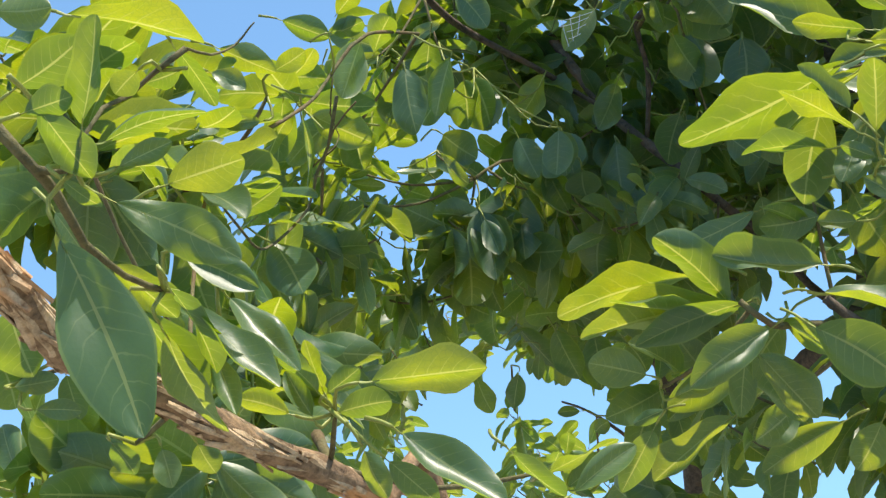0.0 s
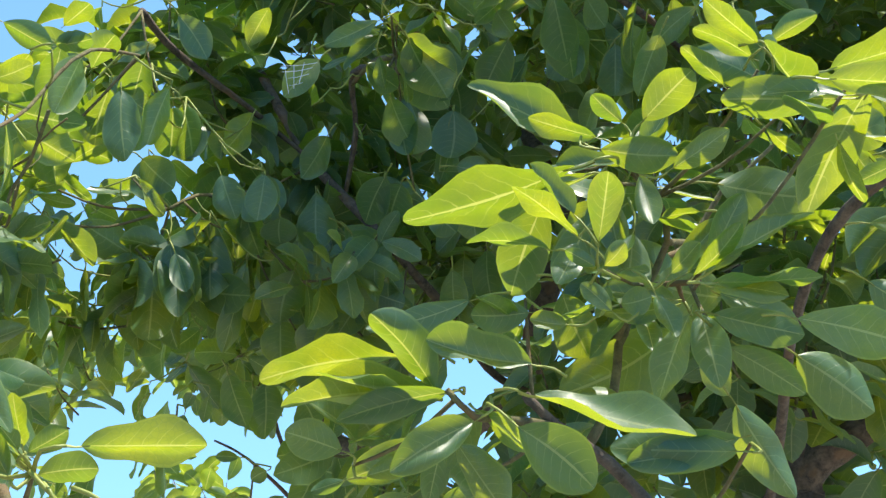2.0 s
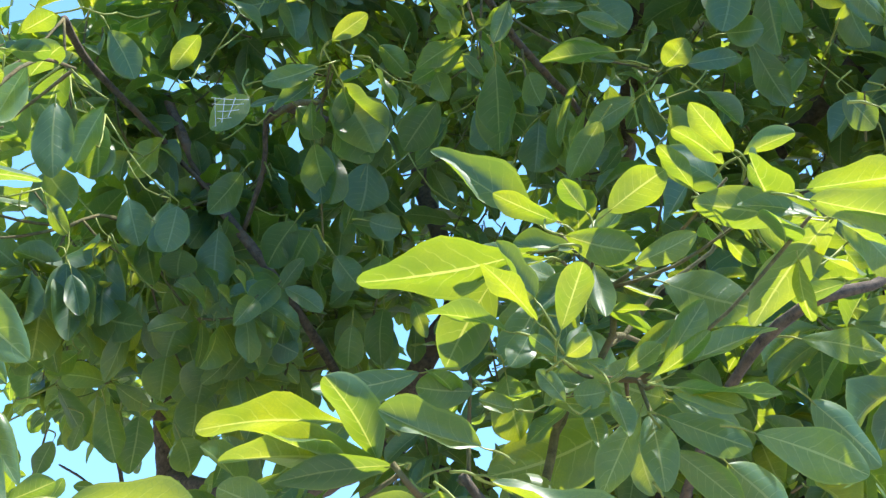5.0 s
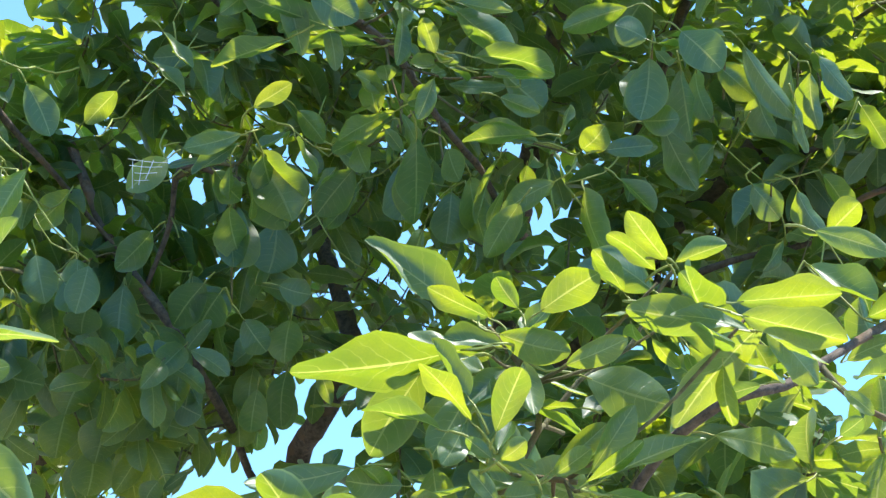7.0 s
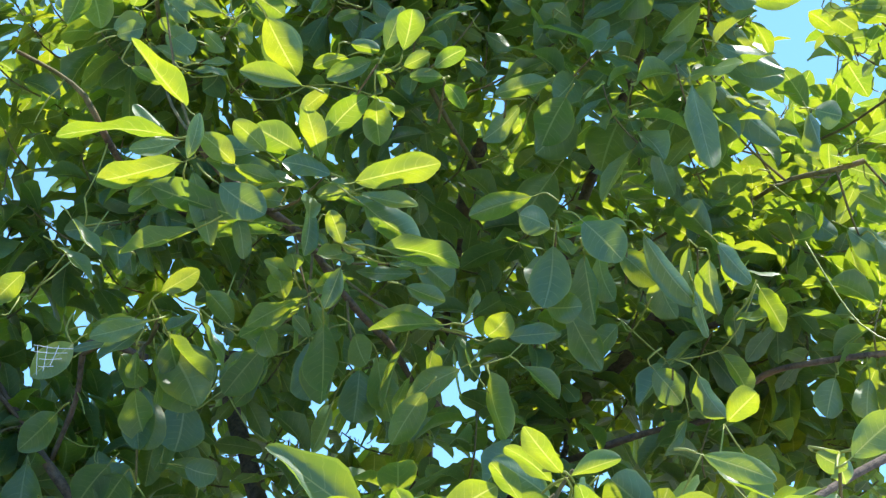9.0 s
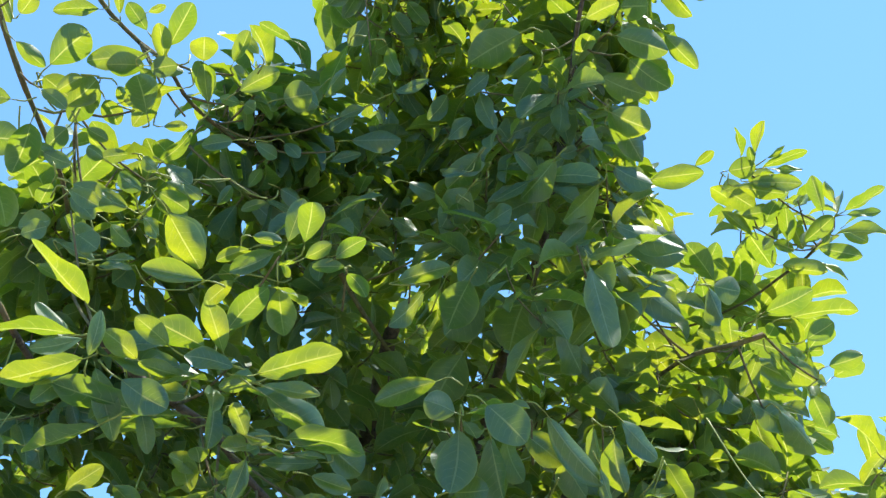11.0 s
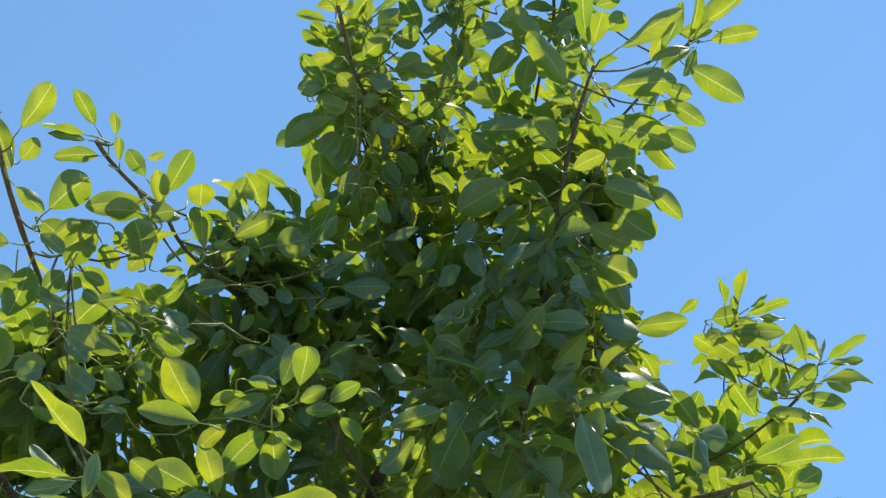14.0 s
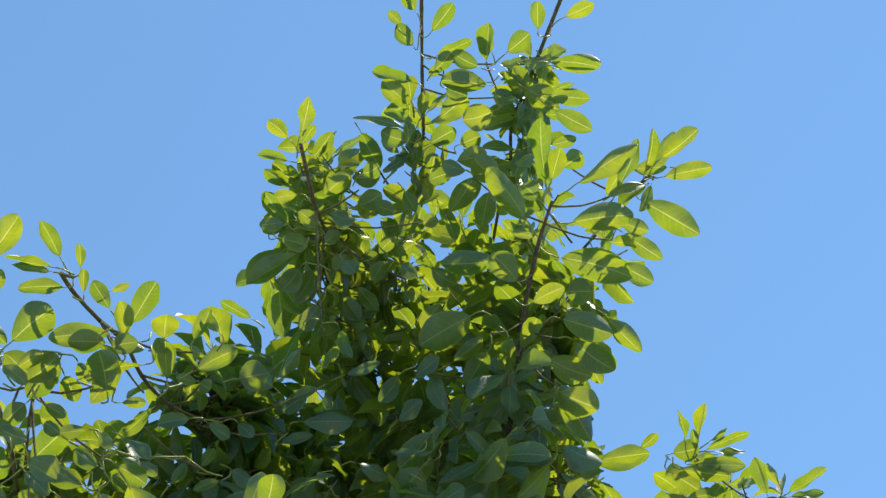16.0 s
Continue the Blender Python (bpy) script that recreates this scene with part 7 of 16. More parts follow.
leaf(b20, (0.63, 1.505, 2.47), (0.543, 1.56, 2.449), (0.18, 0.38, 0.91), 0.041, 0.1)
sprig(b20, (0.545, 1.528, 2.507), (0.556, 1.526, 2.509), (0.564, 1.524, 2.508))
leaf(b20, (0.564, 1.524, 2.508), (0.623, 1.512, 2.5), (0.28, 0.68, 0.68), 0.025, 0.1)
sprig(b20, (0.174, 1.74, 2.558), (0.181, 1.736, 2.553), (0.186, 1.733, 2.547))
leaf(b20, (0.186, 1.733, 2.547), (0.229, 1.708, 2.496), (-0.08, -0.91, 0.41), 0.022, 0.1)
sprig(b20, (0.617, 1.582, 2.484), (0.619, 1.59, 2.479), (0.621, 1.596, 2.474))
leaf(b20, (0.621, 1.596, 2.474), (0.639, 1.67, 2.396), (-0.39, 0.53, 0.75), 0.029, 0.1)
sprig(b20, (0.156, 1.681, 2.769), (0.164, 1.675, 2.777), (0.172, 1.67, 2.781))
leaf(b20, (0.172, 1.67, 2.781), (0.201, 1.65, 2.797), (-0.12, -0.99, -0.02), 0.031, 0.1)
sprig(b20, (0.253, 1.613, 2.743), (0.262, 1.607, 2.748), (0.269, 1.602, 2.749))
leaf(b20, (0.269, 1.602, 2.749), (0.305, 1.579, 2.753), (-0.23, -0.97, -0.00), 0.015, 0.1)
sprig(b20, (0.293, 1.571, 2.861), (0.304, 1.572, 2.864), (0.312, 1.574, 2.863))
leaf(b20, (0.312, 1.574, 2.863), (0.365, 1.582, 2.857), (0.04, 0.59, 0.81), 0.032, 0.1)
sprig(b20, (0.291, 1.632, 2.564), (0.301, 1.632, 2.566), (0.31, 1.631, 2.565))
leaf(b20, (0.31, 1.631, 2.565), (0.401, 1.627, 2.549), (0.18, 0.69, 0.70), 0.036, 0.1)
sprig(b20, (0.437, 1.749, 2.477), (0.444, 1.743, 2.473), (0.449, 1.738, 2.469))
leaf(b20, (0.449, 1.738, 2.469), (0.478, 1.713, 2.44), (-0.66, -0.74, 0.11), 0.021, 0.1)
stem(d47, (0.376, 1.909, 2.474), (0.335, 1.843, 2.41))
sprig(d47, (0.297, 1.832, 2.429), (0.299, 1.808, 2.422), (0.309, 1.808, 2.416))
leaf(d47, (0.309, 1.808, 2.416), (0.362, 1.824, 2.39), (-0.13, 0.98, 0.14), 0.043, 0.1)
sprig(d47, (0.335, 1.843, 2.41), (0.347, 1.85, 2.404), (0.355, 1.856, 2.396))
leaf(d47, (0.355, 1.856, 2.396), (0.407, 1.907, 2.337), (-0.13, 0.98, 0.13), 0.051, 0.1)
stem(b20, (0.82, 1.555, 2.631), (0.766, 1.483, 2.657))
tuft(b20, (0.782, 1.504, 2.67), (0.836, 1.576, 2.644), 0.083, 6)
sprig(b20, (0.76, 1.46, 2.661), (0.764, 1.444, 2.655), (0.77, 1.436, 2.646))
leaf(b20, (0.77, 1.436, 2.646), (0.814, 1.395, 2.585), (-0.75, -0.64, 0.14), 0.056, 0.1)
sprig(b20, (0.766, 1.483, 2.657), (0.773, 1.495, 2.646), (0.773, 1.495, 2.635))
leaf(b20, (0.773, 1.495, 2.635), (0.758, 1.485, 2.526), (-0.56, -0.83, 0.06), 0.057, 0.1)
sprig(b20, (0.766, 1.483, 2.657), (0.766, 1.476, 2.639), (0.758, 1.476, 2.638))
leaf(b20, (0.758, 1.476, 2.638), (0.708, 1.487, 2.647), (0.17, 0.98, 0.07), 0.045, 0.1)
sprig(b20, (0.76, 1.472, 2.68), (0.744, 1.479, 2.69), (0.736, 1.488, 2.688))
leaf(b20, (0.736, 1.488, 2.688), (0.675, 1.562, 2.66), (0.56, 0.60, 0.57), 0.038, 0.1)
stem(b20, (0.925, 1.526, 2.63), (0.867, 1.456, 2.657))
sprig(b20, (0.841, 1.443, 2.67), (0.846, 1.422, 2.664), (0.856, 1.42, 2.657))
leaf(b20, (0.856, 1.42, 2.657), (0.981, 1.436, 2.586), (0.52, 0.86, -0.01), 0.051, 0.1)
sprig(b20, (0.867, 1.456, 2.657), (0.858, 1.474, 2.651), (0.865, 1.476, 2.647))
leaf(b20, (0.865, 1.476, 2.647), (0.94, 1.476, 2.618), (0.10, 0.99, 0.08), 0.044, 0.1)
sprig(b20, (0.827, 1.509, 2.661), (0.834, 1.515, 2.658), (0.839, 1.519, 2.653))
leaf(b20, (0.839, 1.519, 2.653), (0.918, 1.581, 2.58), (0.15, 0.98, 0.14), 0.062, 0.1)
stem(b22, (1.047, 1.513, 2.651), (0.986, 1.445, 2.679))
sprig(b22, (0.986, 1.445, 2.679), (0.987, 1.429, 2.673), (0.992, 1.43, 2.668))
leaf(b22, (0.992, 1.43, 2.668), (1.053, 1.472, 2.606), (0.31, 0.94, 0.12), 0.039, 0.1)
sprig(b22, (0.986, 1.445, 2.679), (0.964, 1.441, 2.684), (0.966, 1.444, 2.681))
leaf(b22, (0.966, 1.444, 2.681), (1.023, 1.491, 2.627), (0.19, 0.98, -0.05), 0.037, 0.1)
sprig(b20, (0.712, 1.538, 2.478), (0.72, 1.532, 2.484), (0.727, 1.526, 2.486))
leaf(b20, (0.727, 1.526, 2.486), (0.781, 1.484, 2.498), (-0.45, -0.89, 0.02), 0.032, 0.1)
sprig(b20, (0.766, 1.531, 2.537), (0.773, 1.522, 2.541), (0.779, 1.516, 2.542))
leaf(b20, (0.779, 1.516, 2.542), (0.814, 1.476, 2.544), (-0.62, -0.78, 0.11), 0.044, 0.1)
sprig(b24, (0.912, 1.397, 2.925), (0.915, 1.395, 2.917), (0.916, 1.394, 2.91))
leaf(b24, (0.916, 1.394, 2.91), (0.942, 1.369, 2.762), (-0.05, -0.92, 0.38), 0.047, 0.1)
stem(b24, (1.284, 1.589, 2.945), (1.165, 1.604, 3.124))
sprig(b24, (1.136, 1.616, 3.126), (1.142, 1.617, 3.149), (1.153, 1.612, 3.151))
leaf(b24, (1.153, 1.612, 3.151), (1.269, 1.56, 3.137), (0.29, 0.96, -0.02), 0.069, 0.1)
sprig(b24, (1.146, 1.589, 3.108), (1.151, 1.581, 3.091), (1.162, 1.581, 3.085))
leaf(b24, (1.162, 1.581, 3.085), (1.287, 1.591, 3.03), (0.11, 0.99, 0.06), 0.064, 0.1)
stem(b17, (1.125, 1.732, 3.386), (1.193, 1.615, 3.307))
sprig(b17, (1.193, 1.614, 3.297), (1.204, 1.602, 3.291), (1.213, 1.592, 3.29))
leaf(b17, (1.213, 1.592, 3.29), (1.28, 1.518, 3.295), (0.45, 0.42, 0.79), 0.036, 0.1)
sprig(b17, (1.158, 1.6, 3.329), (1.149, 1.621, 3.313), (1.159, 1.623, 3.309))
leaf(b17, (1.159, 1.623, 3.309), (1.248, 1.617, 3.289), (0.06, 0.99, 0.12), 0.057, 0.1)
sprig(b24, (1.281, 1.531, 3.082), (1.291, 1.535, 3.08), (1.298, 1.538, 3.077))
leaf(b24, (1.298, 1.538, 3.077), (1.366, 1.569, 3.04), (0.09, 0.98, 0.19), 0.060, 0.1)
stem(b24, (1.287, 1.526, 2.942), (1.381, 1.541, 2.993))
tuft(b24, (1.4, 1.558, 3.008), (1.307, 1.543, 2.957), 0.094, 6)
sprig(b24, (1.378, 1.52, 3.015), (1.379, 1.505, 3.024), (1.382, 1.492, 3.026))
leaf(b24, (1.382, 1.492, 3.026), (1.405, 1.403, 3.038), (0.74, 0.24, 0.63), 0.041, 0.1)
sprig(b24, (1.381, 1.541, 2.993), (1.376, 1.542, 2.973), (1.384, 1.539, 2.967))
leaf(b24, (1.384, 1.539, 2.967), (1.487, 1.504, 2.937), (0.41, 0.65, 0.64), 0.041, 0.1)
sprig(b24, (1.343, 1.558, 2.992), (1.343, 1.571, 2.974), (1.353, 1.572, 2.967))
leaf(b24, (1.353, 1.572, 2.967), (1.438, 1.561, 2.932), (0.38, 0.43, 0.82), 0.033, 0.1)
sprig(b24, (1.273, 1.556, 2.858), (1.282, 1.561, 2.855), (1.288, 1.564, 2.85))
leaf(b24, (1.288, 1.564, 2.85), (1.41, 1.632, 2.757), (0.46, 0.89, 0.03), 0.059, 0.1)
stem(b24, (1.295, 1.472, 2.935), (1.372, 1.495, 2.85))
sprig(b24, (1.372, 1.495, 2.85), (1.349, 1.5, 2.847), (1.352, 1.503, 2.841))
leaf(b24, (1.352, 1.503, 2.841), (1.459, 1.548, 2.757), (0.59, 0.80, 0.12), 0.050, 0.1)
sprig(b24, (1.372, 1.495, 2.85), (1.368, 1.475, 2.852), (1.375, 1.473, 2.848))
leaf(b24, (1.375, 1.473, 2.848), (1.476, 1.482, 2.799), (0.16, 0.98, 0.08), 0.053, 0.1)
sprig(b24, (1.197, 1.625, 2.863), (1.206, 1.628, 2.861), (1.214, 1.63, 2.858))
leaf(b24, (1.214, 1.63, 2.858), (1.293, 1.65, 2.813), (0.09, 1.00, 0.01), 0.053, 0.1)
stem(a7, (0.686, 0.907, 2.124), (0.615, 0.844, 2.162))
tuft(a7, (0.636, 0.863, 2.171), (0.707, 0.926, 2.133), 0.060, 6)
sprig(a7, (0.615, 0.844, 2.162), (0.6, 0.833, 2.143), (0.603, 0.825, 2.147))
leaf(a7, (0.603, 0.825, 2.147), (0.629, 0.792, 2.187), (-0.62, -0.78, -0.02), 0.032, 0.1)
sprig(a7, (0.615, 0.844, 2.162), (0.618, 0.835, 2.163), (0.621, 0.828, 2.164))
leaf(a7, (0.621, 0.828, 2.164), (0.64, 0.781, 2.174), (0.80, 0.37, 0.46), 0.025, 0.1)
sprig(a7, (0.615, 0.844, 2.162), (0.593, 0.857, 2.164), (0.597, 0.856, 2.161))
leaf(a7, (0.597, 0.856, 2.161), (0.623, 0.843, 2.15), (0.52, 0.71, 0.48), 0.020, 0.1)
sprig(a7, (0.505, 0.921, 2.152), (0.512, 0.913, 2.152), (0.517, 0.907, 2.149))
leaf(a7, (0.517, 0.907, 2.149), (0.559, 0.858, 2.127), (-0.75, -0.66, -0.05), 0.023, 0.1)
sprig(b23, (0.835, 1.563, 2.942), (0.838, 1.573, 2.94), (0.839, 1.581, 2.937))
leaf(b23, (0.839, 1.581, 2.937), (0.858, 1.67, 2.888), (0.51, 0.83, 0.21), 0.064, 0.1)
stem(b20, (0.772, 1.649, 2.857), (0.726, 1.577, 2.875))
sprig(b20, (0.726, 1.577, 2.875), (0.695, 1.587, 2.869), (0.698, 1.581, 2.871))
leaf(b20, (0.698, 1.581, 2.871), (0.756, 1.517, 2.891), (-0.47, 0.88, 0.04), 0.031, 0.1)
sprig(b20, (0.726, 1.577, 2.875), (0.742, 1.55, 2.871), (0.743, 1.556, 2.867))
leaf(b20, (0.743, 1.556, 2.867), (0.731, 1.638, 2.834), (0.61, 0.79, -0.11), 0.046, 0.1)
sprig(b23, (0.881, 1.641, 3.171), (0.881, 1.651, 3.169), (0.881, 1.659, 3.166))
leaf(b23, (0.881, 1.659, 3.166), (0.879, 1.742, 3.123), (0.47, 0.87, -0.12), 0.070, 0.1)
stem(b24, (1.057, 1.676, 2.933), (1.004, 1.608, 2.953))
sprig(b24, (0.985, 1.582, 2.979), (0.967, 1.6, 2.971), (0.973, 1.606, 2.965))
leaf(b24, (0.973, 1.606, 2.965), (1.041, 1.632, 2.924), (0.06, 1.00, 0.08), 0.050, 0.1)
sprig(b24, (0.998, 1.595, 2.949), (1.01, 1.591, 2.936), (1.021, 1.595, 2.93))
leaf(b24, (1.021, 1.595, 2.93), (1.106, 1.64, 2.882), (-0.05, 1.00, 0.08), 0.067, 0.1)
stem(b27, (0.074, 1.711, 3.153), (0.082, 1.69, 3.155))
sprig(b27, (0.082, 1.69, 3.155), (0.079, 1.677, 3.161), (0.08, 1.667, 3.165))
leaf(b27, (0.08, 1.667, 3.165), (0.087, 1.574, 3.198), (0.23, 0.29, 0.93), 0.040, 0.1)
sprig(b27, (0.044, 1.64, 3.164), (0.028, 1.652, 3.181), (0.034, 1.662, 3.181))
leaf(b27, (0.034, 1.662, 3.181), (0.103, 1.741, 3.159), (-0.31, 0.49, 0.81), 0.037, 0.1)
sprig(b27, (0.082, 1.69, 3.155), (0.096, 1.696, 3.133), (0.1, 1.687, 3.134))
leaf(b27, (0.1, 1.687, 3.134), (0.105, 1.645, 3.154), (0.24, 0.39, 0.89), 0.029, 0.1)
sprig(b27, (0.083, 1.697, 3.124), (0.093, 1.703, 3.111), (0.105, 1.707, 3.107))
leaf(b27, (0.105, 1.707, 3.107), (0.164, 1.725, 3.096), (-0.06, 0.67, 0.74), 0.024, 0.1)
stem(b27, (0.14, 1.779, 3.111), (0.169, 1.737, 3.068))
sprig(b27, (0.161, 1.738, 3.07), (0.159, 1.723, 3.079), (0.162, 1.711, 3.084))
leaf(b27, (0.162, 1.711, 3.084), (0.189, 1.633, 3.116), (0.35, 0.40, 0.85), 0.055, 0.1)
sprig(b27, (0.169, 1.737, 3.068), (0.152, 1.718, 3.076), (0.158, 1.718, 3.076))
leaf(b27, (0.158, 1.718, 3.076), (0.213, 1.734, 3.068), (-0.08, 0.68, 0.73), 0.042, 0.1)
sprig(b27, (0.183, 1.751, 3.047), (0.2, 1.742, 3.039), (0.205, 1.731, 3.043))
leaf(b27, (0.205, 1.731, 3.043), (0.226, 1.668, 3.069), (0.37, 0.40, 0.84), 0.042, 0.1)
sprig(b27, (0.166, 1.74, 3.051), (0.153, 1.746, 3.041), (0.14, 1.749, 3.039))
leaf(b27, (0.14, 1.749, 3.039), (0.076, 1.767, 3.034), (-0.13, -0.92, -0.38), 0.034, 0.1)
sprig(b27, (0.08, 1.803, 2.977), (0.09, 1.799, 2.982), (0.098, 1.796, 2.983))
leaf(b27, (0.098, 1.796, 2.983), (0.167, 1.77, 2.993), (0.24, 0.74, 0.62), 0.050, 0.1)
stem(b28, (0.19, 1.647, 3.199), (0.206, 1.633, 3.188))
sprig(b28, (0.203, 1.633, 3.189), (0.189, 1.626, 3.193), (0.178, 1.618, 3.196))
leaf(b28, (0.178, 1.618, 3.196), (0.121, 1.577, 3.211), (0.13, 0.18, 0.98), 0.026, 0.1)
sprig(b28, (0.205, 1.627, 3.189), (0.188, 1.626, 3.188), (0.175, 1.627, 3.186))
leaf(b28, (0.175, 1.627, 3.186), (0.101, 1.641, 3.174), (-0.13, -0.07, 0.99), 0.026, 0.1)
sprig(b28, (0.204, 1.628, 3.185), (0.188, 1.628, 3.182), (0.175, 1.632, 3.18))
leaf(b28, (0.175, 1.632, 3.18), (0.118, 1.65, 3.175), (0.33, 0.93, 0.15), 0.020, 0.1)
sprig(b28, (0.206, 1.633, 3.188), (0.209, 1.632, 3.172), (0.203, 1.635, 3.168))
leaf(b28, (0.203, 1.635, 3.168), (0.14, 1.664, 3.15), (-0.05, 0.33, 0.94), 0.025, 0.1)
sprig(b28, (0.206, 1.633, 3.188), (0.211, 1.621, 3.188), (0.208, 1.614, 3.191))
leaf(b28, (0.208, 1.614, 3.191), (0.185, 1.579, 3.205), (-0.02, 0.37, 0.93), 0.016, 0.1)
sprig(b28, (0.221, 1.658, 3.175), (0.232, 1.642, 3.161), (0.228, 1.631, 3.164))
leaf(b28, (0.228, 1.631, 3.164), (0.208, 1.598, 3.181), (0.04, 0.40, 0.92), 0.016, 0.1)
sprig(b28, (0.235, 1.63, 3.174), (0.251, 1.622, 3.172), (0.259, 1.612, 3.175))
leaf(b28, (0.259, 1.612, 3.175), (0.278, 1.588, 3.183), (0.40, 0.51, 0.77), 0.013, 0.1)
stem(b28, (0.285, 1.698, 3.189), (0.311, 1.638, 3.137))
sprig(b28, (0.299, 1.638, 3.145), (0.285, 1.632, 3.151), (0.273, 1.626, 3.153))
leaf(b28, (0.273, 1.626, 3.153), (0.224, 1.596, 3.164), (-0.14, 0.52, 0.84), 0.026, 0.1)
sprig(b28, (0.311, 1.638, 3.137), (0.307, 1.632, 3.138), (0.306, 1.626, 3.139))
leaf(b28, (0.306, 1.626, 3.139), (0.302, 1.545, 3.171), (0.27, 0.29, 0.92), 0.037, 0.1)
sprig(b28, (0.311, 1.638, 3.137), (0.312, 1.641, 3.124), (0.309, 1.638, 3.124))
leaf(b28, (0.309, 1.638, 3.124), (0.273, 1.591, 3.149), (0.03, 0.42, 0.91), 0.029, 0.1)
sprig(b28, (0.311, 1.638, 3.137), (0.301, 1.636, 3.131), (0.293, 1.639, 3.129))
leaf(b28, (0.293, 1.639, 3.129), (0.21, 1.686, 3.107), (0.27, 0.68, 0.68), 0.037, 0.1)
sprig(b28, (0.316, 1.639, 3.13), (0.303, 1.645, 3.12), (0.291, 1.65, 3.116))
leaf(b28, (0.291, 1.65, 3.116), (0.235, 1.67, 3.103), (0.18, 0.74, 0.65), 0.037, 0.1)
sprig(b28, (0.35, 1.641, 3.126), (0.363, 1.624, 3.127), (0.36, 1.613, 3.132))
leaf(b28, (0.36, 1.613, 3.132), (0.34, 1.575, 3.148), (0.08, 0.32, 0.94), 0.042, 0.1)
sprig(b28, (0.338, 1.617, 3.14), (0.335, 1.609, 3.119), (0.326, 1.614, 3.113))
leaf(b28, (0.326, 1.614, 3.113), (0.291, 1.638, 3.101), (0.30, 0.67, 0.68), 0.032, 0.1)
stem(b28, (0.311, 1.715, 3.195), (0.408, 1.609, 3.132))
sprig(b28, (0.408, 1.609, 3.132), (0.399, 1.602, 3.134), (0.397, 1.594, 3.136))
leaf(b28, (0.397, 1.594, 3.136), (0.39, 1.533, 3.158), (-0.08, 0.30, 0.95), 0.022, 0.1)
sprig(b28, (0.415, 1.644, 3.098), (0.397, 1.647, 3.083), (0.388, 1.639, 3.085))
leaf(b28, (0.388, 1.639, 3.085), (0.343, 1.587, 3.112), (0.02, 0.41, 0.91), 0.035, 0.1)
sprig(b28, (0.438, 1.591, 3.139), (0.438, 1.573, 3.149), (0.428, 1.567, 3.153))
leaf(b28, (0.428, 1.567, 3.153), (0.391, 1.554, 3.165), (0.04, 0.59, 0.81), 0.018, 0.1)
sprig(b28, (0.483, 1.532, 3.17), (0.472, 1.532, 3.175), (0.463, 1.532, 3.176))
leaf(b28, (0.463, 1.532, 3.176), (0.403, 1.532, 3.18), (0.09, 0.21, 0.97), 0.022, 0.1)
sprig(b20, (0.32, 1.566, 2.846), (0.329, 1.571, 2.845), (0.336, 1.575, 2.843))
leaf(b20, (0.336, 1.575, 2.843), (0.409, 1.617, 2.809), (-0.01, 0.61, 0.80), 0.056, 0.1)
sprig(b20, (0.299, 1.664, 2.819), (0.289, 1.667, 2.822), (0.28, 1.669, 2.822))
leaf(b20, (0.28, 1.669, 2.822), (0.241, 1.68, 2.82), (-0.17, -0.94, -0.31), 0.037, 0.1)
sprig(b20, (0.157, 1.714, 2.799), (0.166, 1.71, 2.807), (0.174, 1.706, 2.811))
leaf(b20, (0.174, 1.706, 2.811), (0.214, 1.688, 2.831), (-0.06, -1.00, 0.03), 0.037, 0.1)
sprig(b20, (0.201, 1.661, 2.881), (0.211, 1.657, 2.88), (0.218, 1.653, 2.877))
leaf(b20, (0.218, 1.653, 2.877), (0.261, 1.635, 2.859), (-0.43, -0.86, -0.26), 0.030, 0.1)
stem(b35, (0.239, 1.788, 3.089), (0.291, 1.673, 3.047))
sprig(b35, (0.311, 1.679, 3.03), (0.313, 1.66, 3.022), (0.306, 1.649, 3.025))
leaf(b35, (0.306, 1.649, 3.025), (0.261, 1.601, 3.053), (0.00, 0.47, 0.88), 0.047, 0.1)
sprig(b35, (0.291, 1.673, 3.047), (0.268, 1.683, 3.051), (0.27, 1.678, 3.054))
leaf(b35, (0.27, 1.678, 3.054), (0.305, 1.637, 3.072), (0.40, 0.57, 0.72), 0.040, 0.1)
sprig(b35, (0.236, 1.687, 3.069), (0.245, 1.694, 3.07), (0.251, 1.699, 3.068))
leaf(b35, (0.251, 1.699, 3.068), (0.29, 1.731, 3.054), (-0.12, 0.50, 0.86), 0.032, 0.1)
sprig(b35, (0.321, 1.637, 2.958), (0.329, 1.632, 2.954), (0.335, 1.629, 2.95))
leaf(b35, (0.335, 1.629, 2.95), (0.373, 1.609, 2.918), (-0.36, -0.93, 0.09), 0.031, 0.1)
sprig(b27, (0.151, 1.655, 2.972), (0.152, 1.665, 2.97), (0.153, 1.673, 2.967))
leaf(b27, (0.153, 1.673, 2.967), (0.163, 1.757, 2.924), (0.18, 0.38, 0.91), 0.046, 0.1)
sprig(b25, (0.106, 1.672, 2.87), (0.113, 1.68, 2.87), (0.118, 1.686, 2.867))
leaf(b25, (0.118, 1.686, 2.867), (0.172, 1.748, 2.833), (-0.09, 0.51, 0.86), 0.045, 0.1)
sprig(b28, (0.438, 1.702, 3.155), (0.443, 1.694, 3.162), (0.447, 1.686, 3.165))
leaf(b28, (0.447, 1.686, 3.165), (0.486, 1.621, 3.187), (0.46, 0.47, 0.76), 0.034, 0.1)
sprig(b28, (0.527, 1.742, 3.218), (0.535, 1.736, 3.224), (0.543, 1.73, 3.226))
leaf(b28, (0.543, 1.73, 3.226), (0.585, 1.7, 3.24), (0.35, 0.66, 0.66), 0.053, 0.1)
stem(b19, (0.947, 1.389, 3.62), (0.945, 1.363, 3.628))
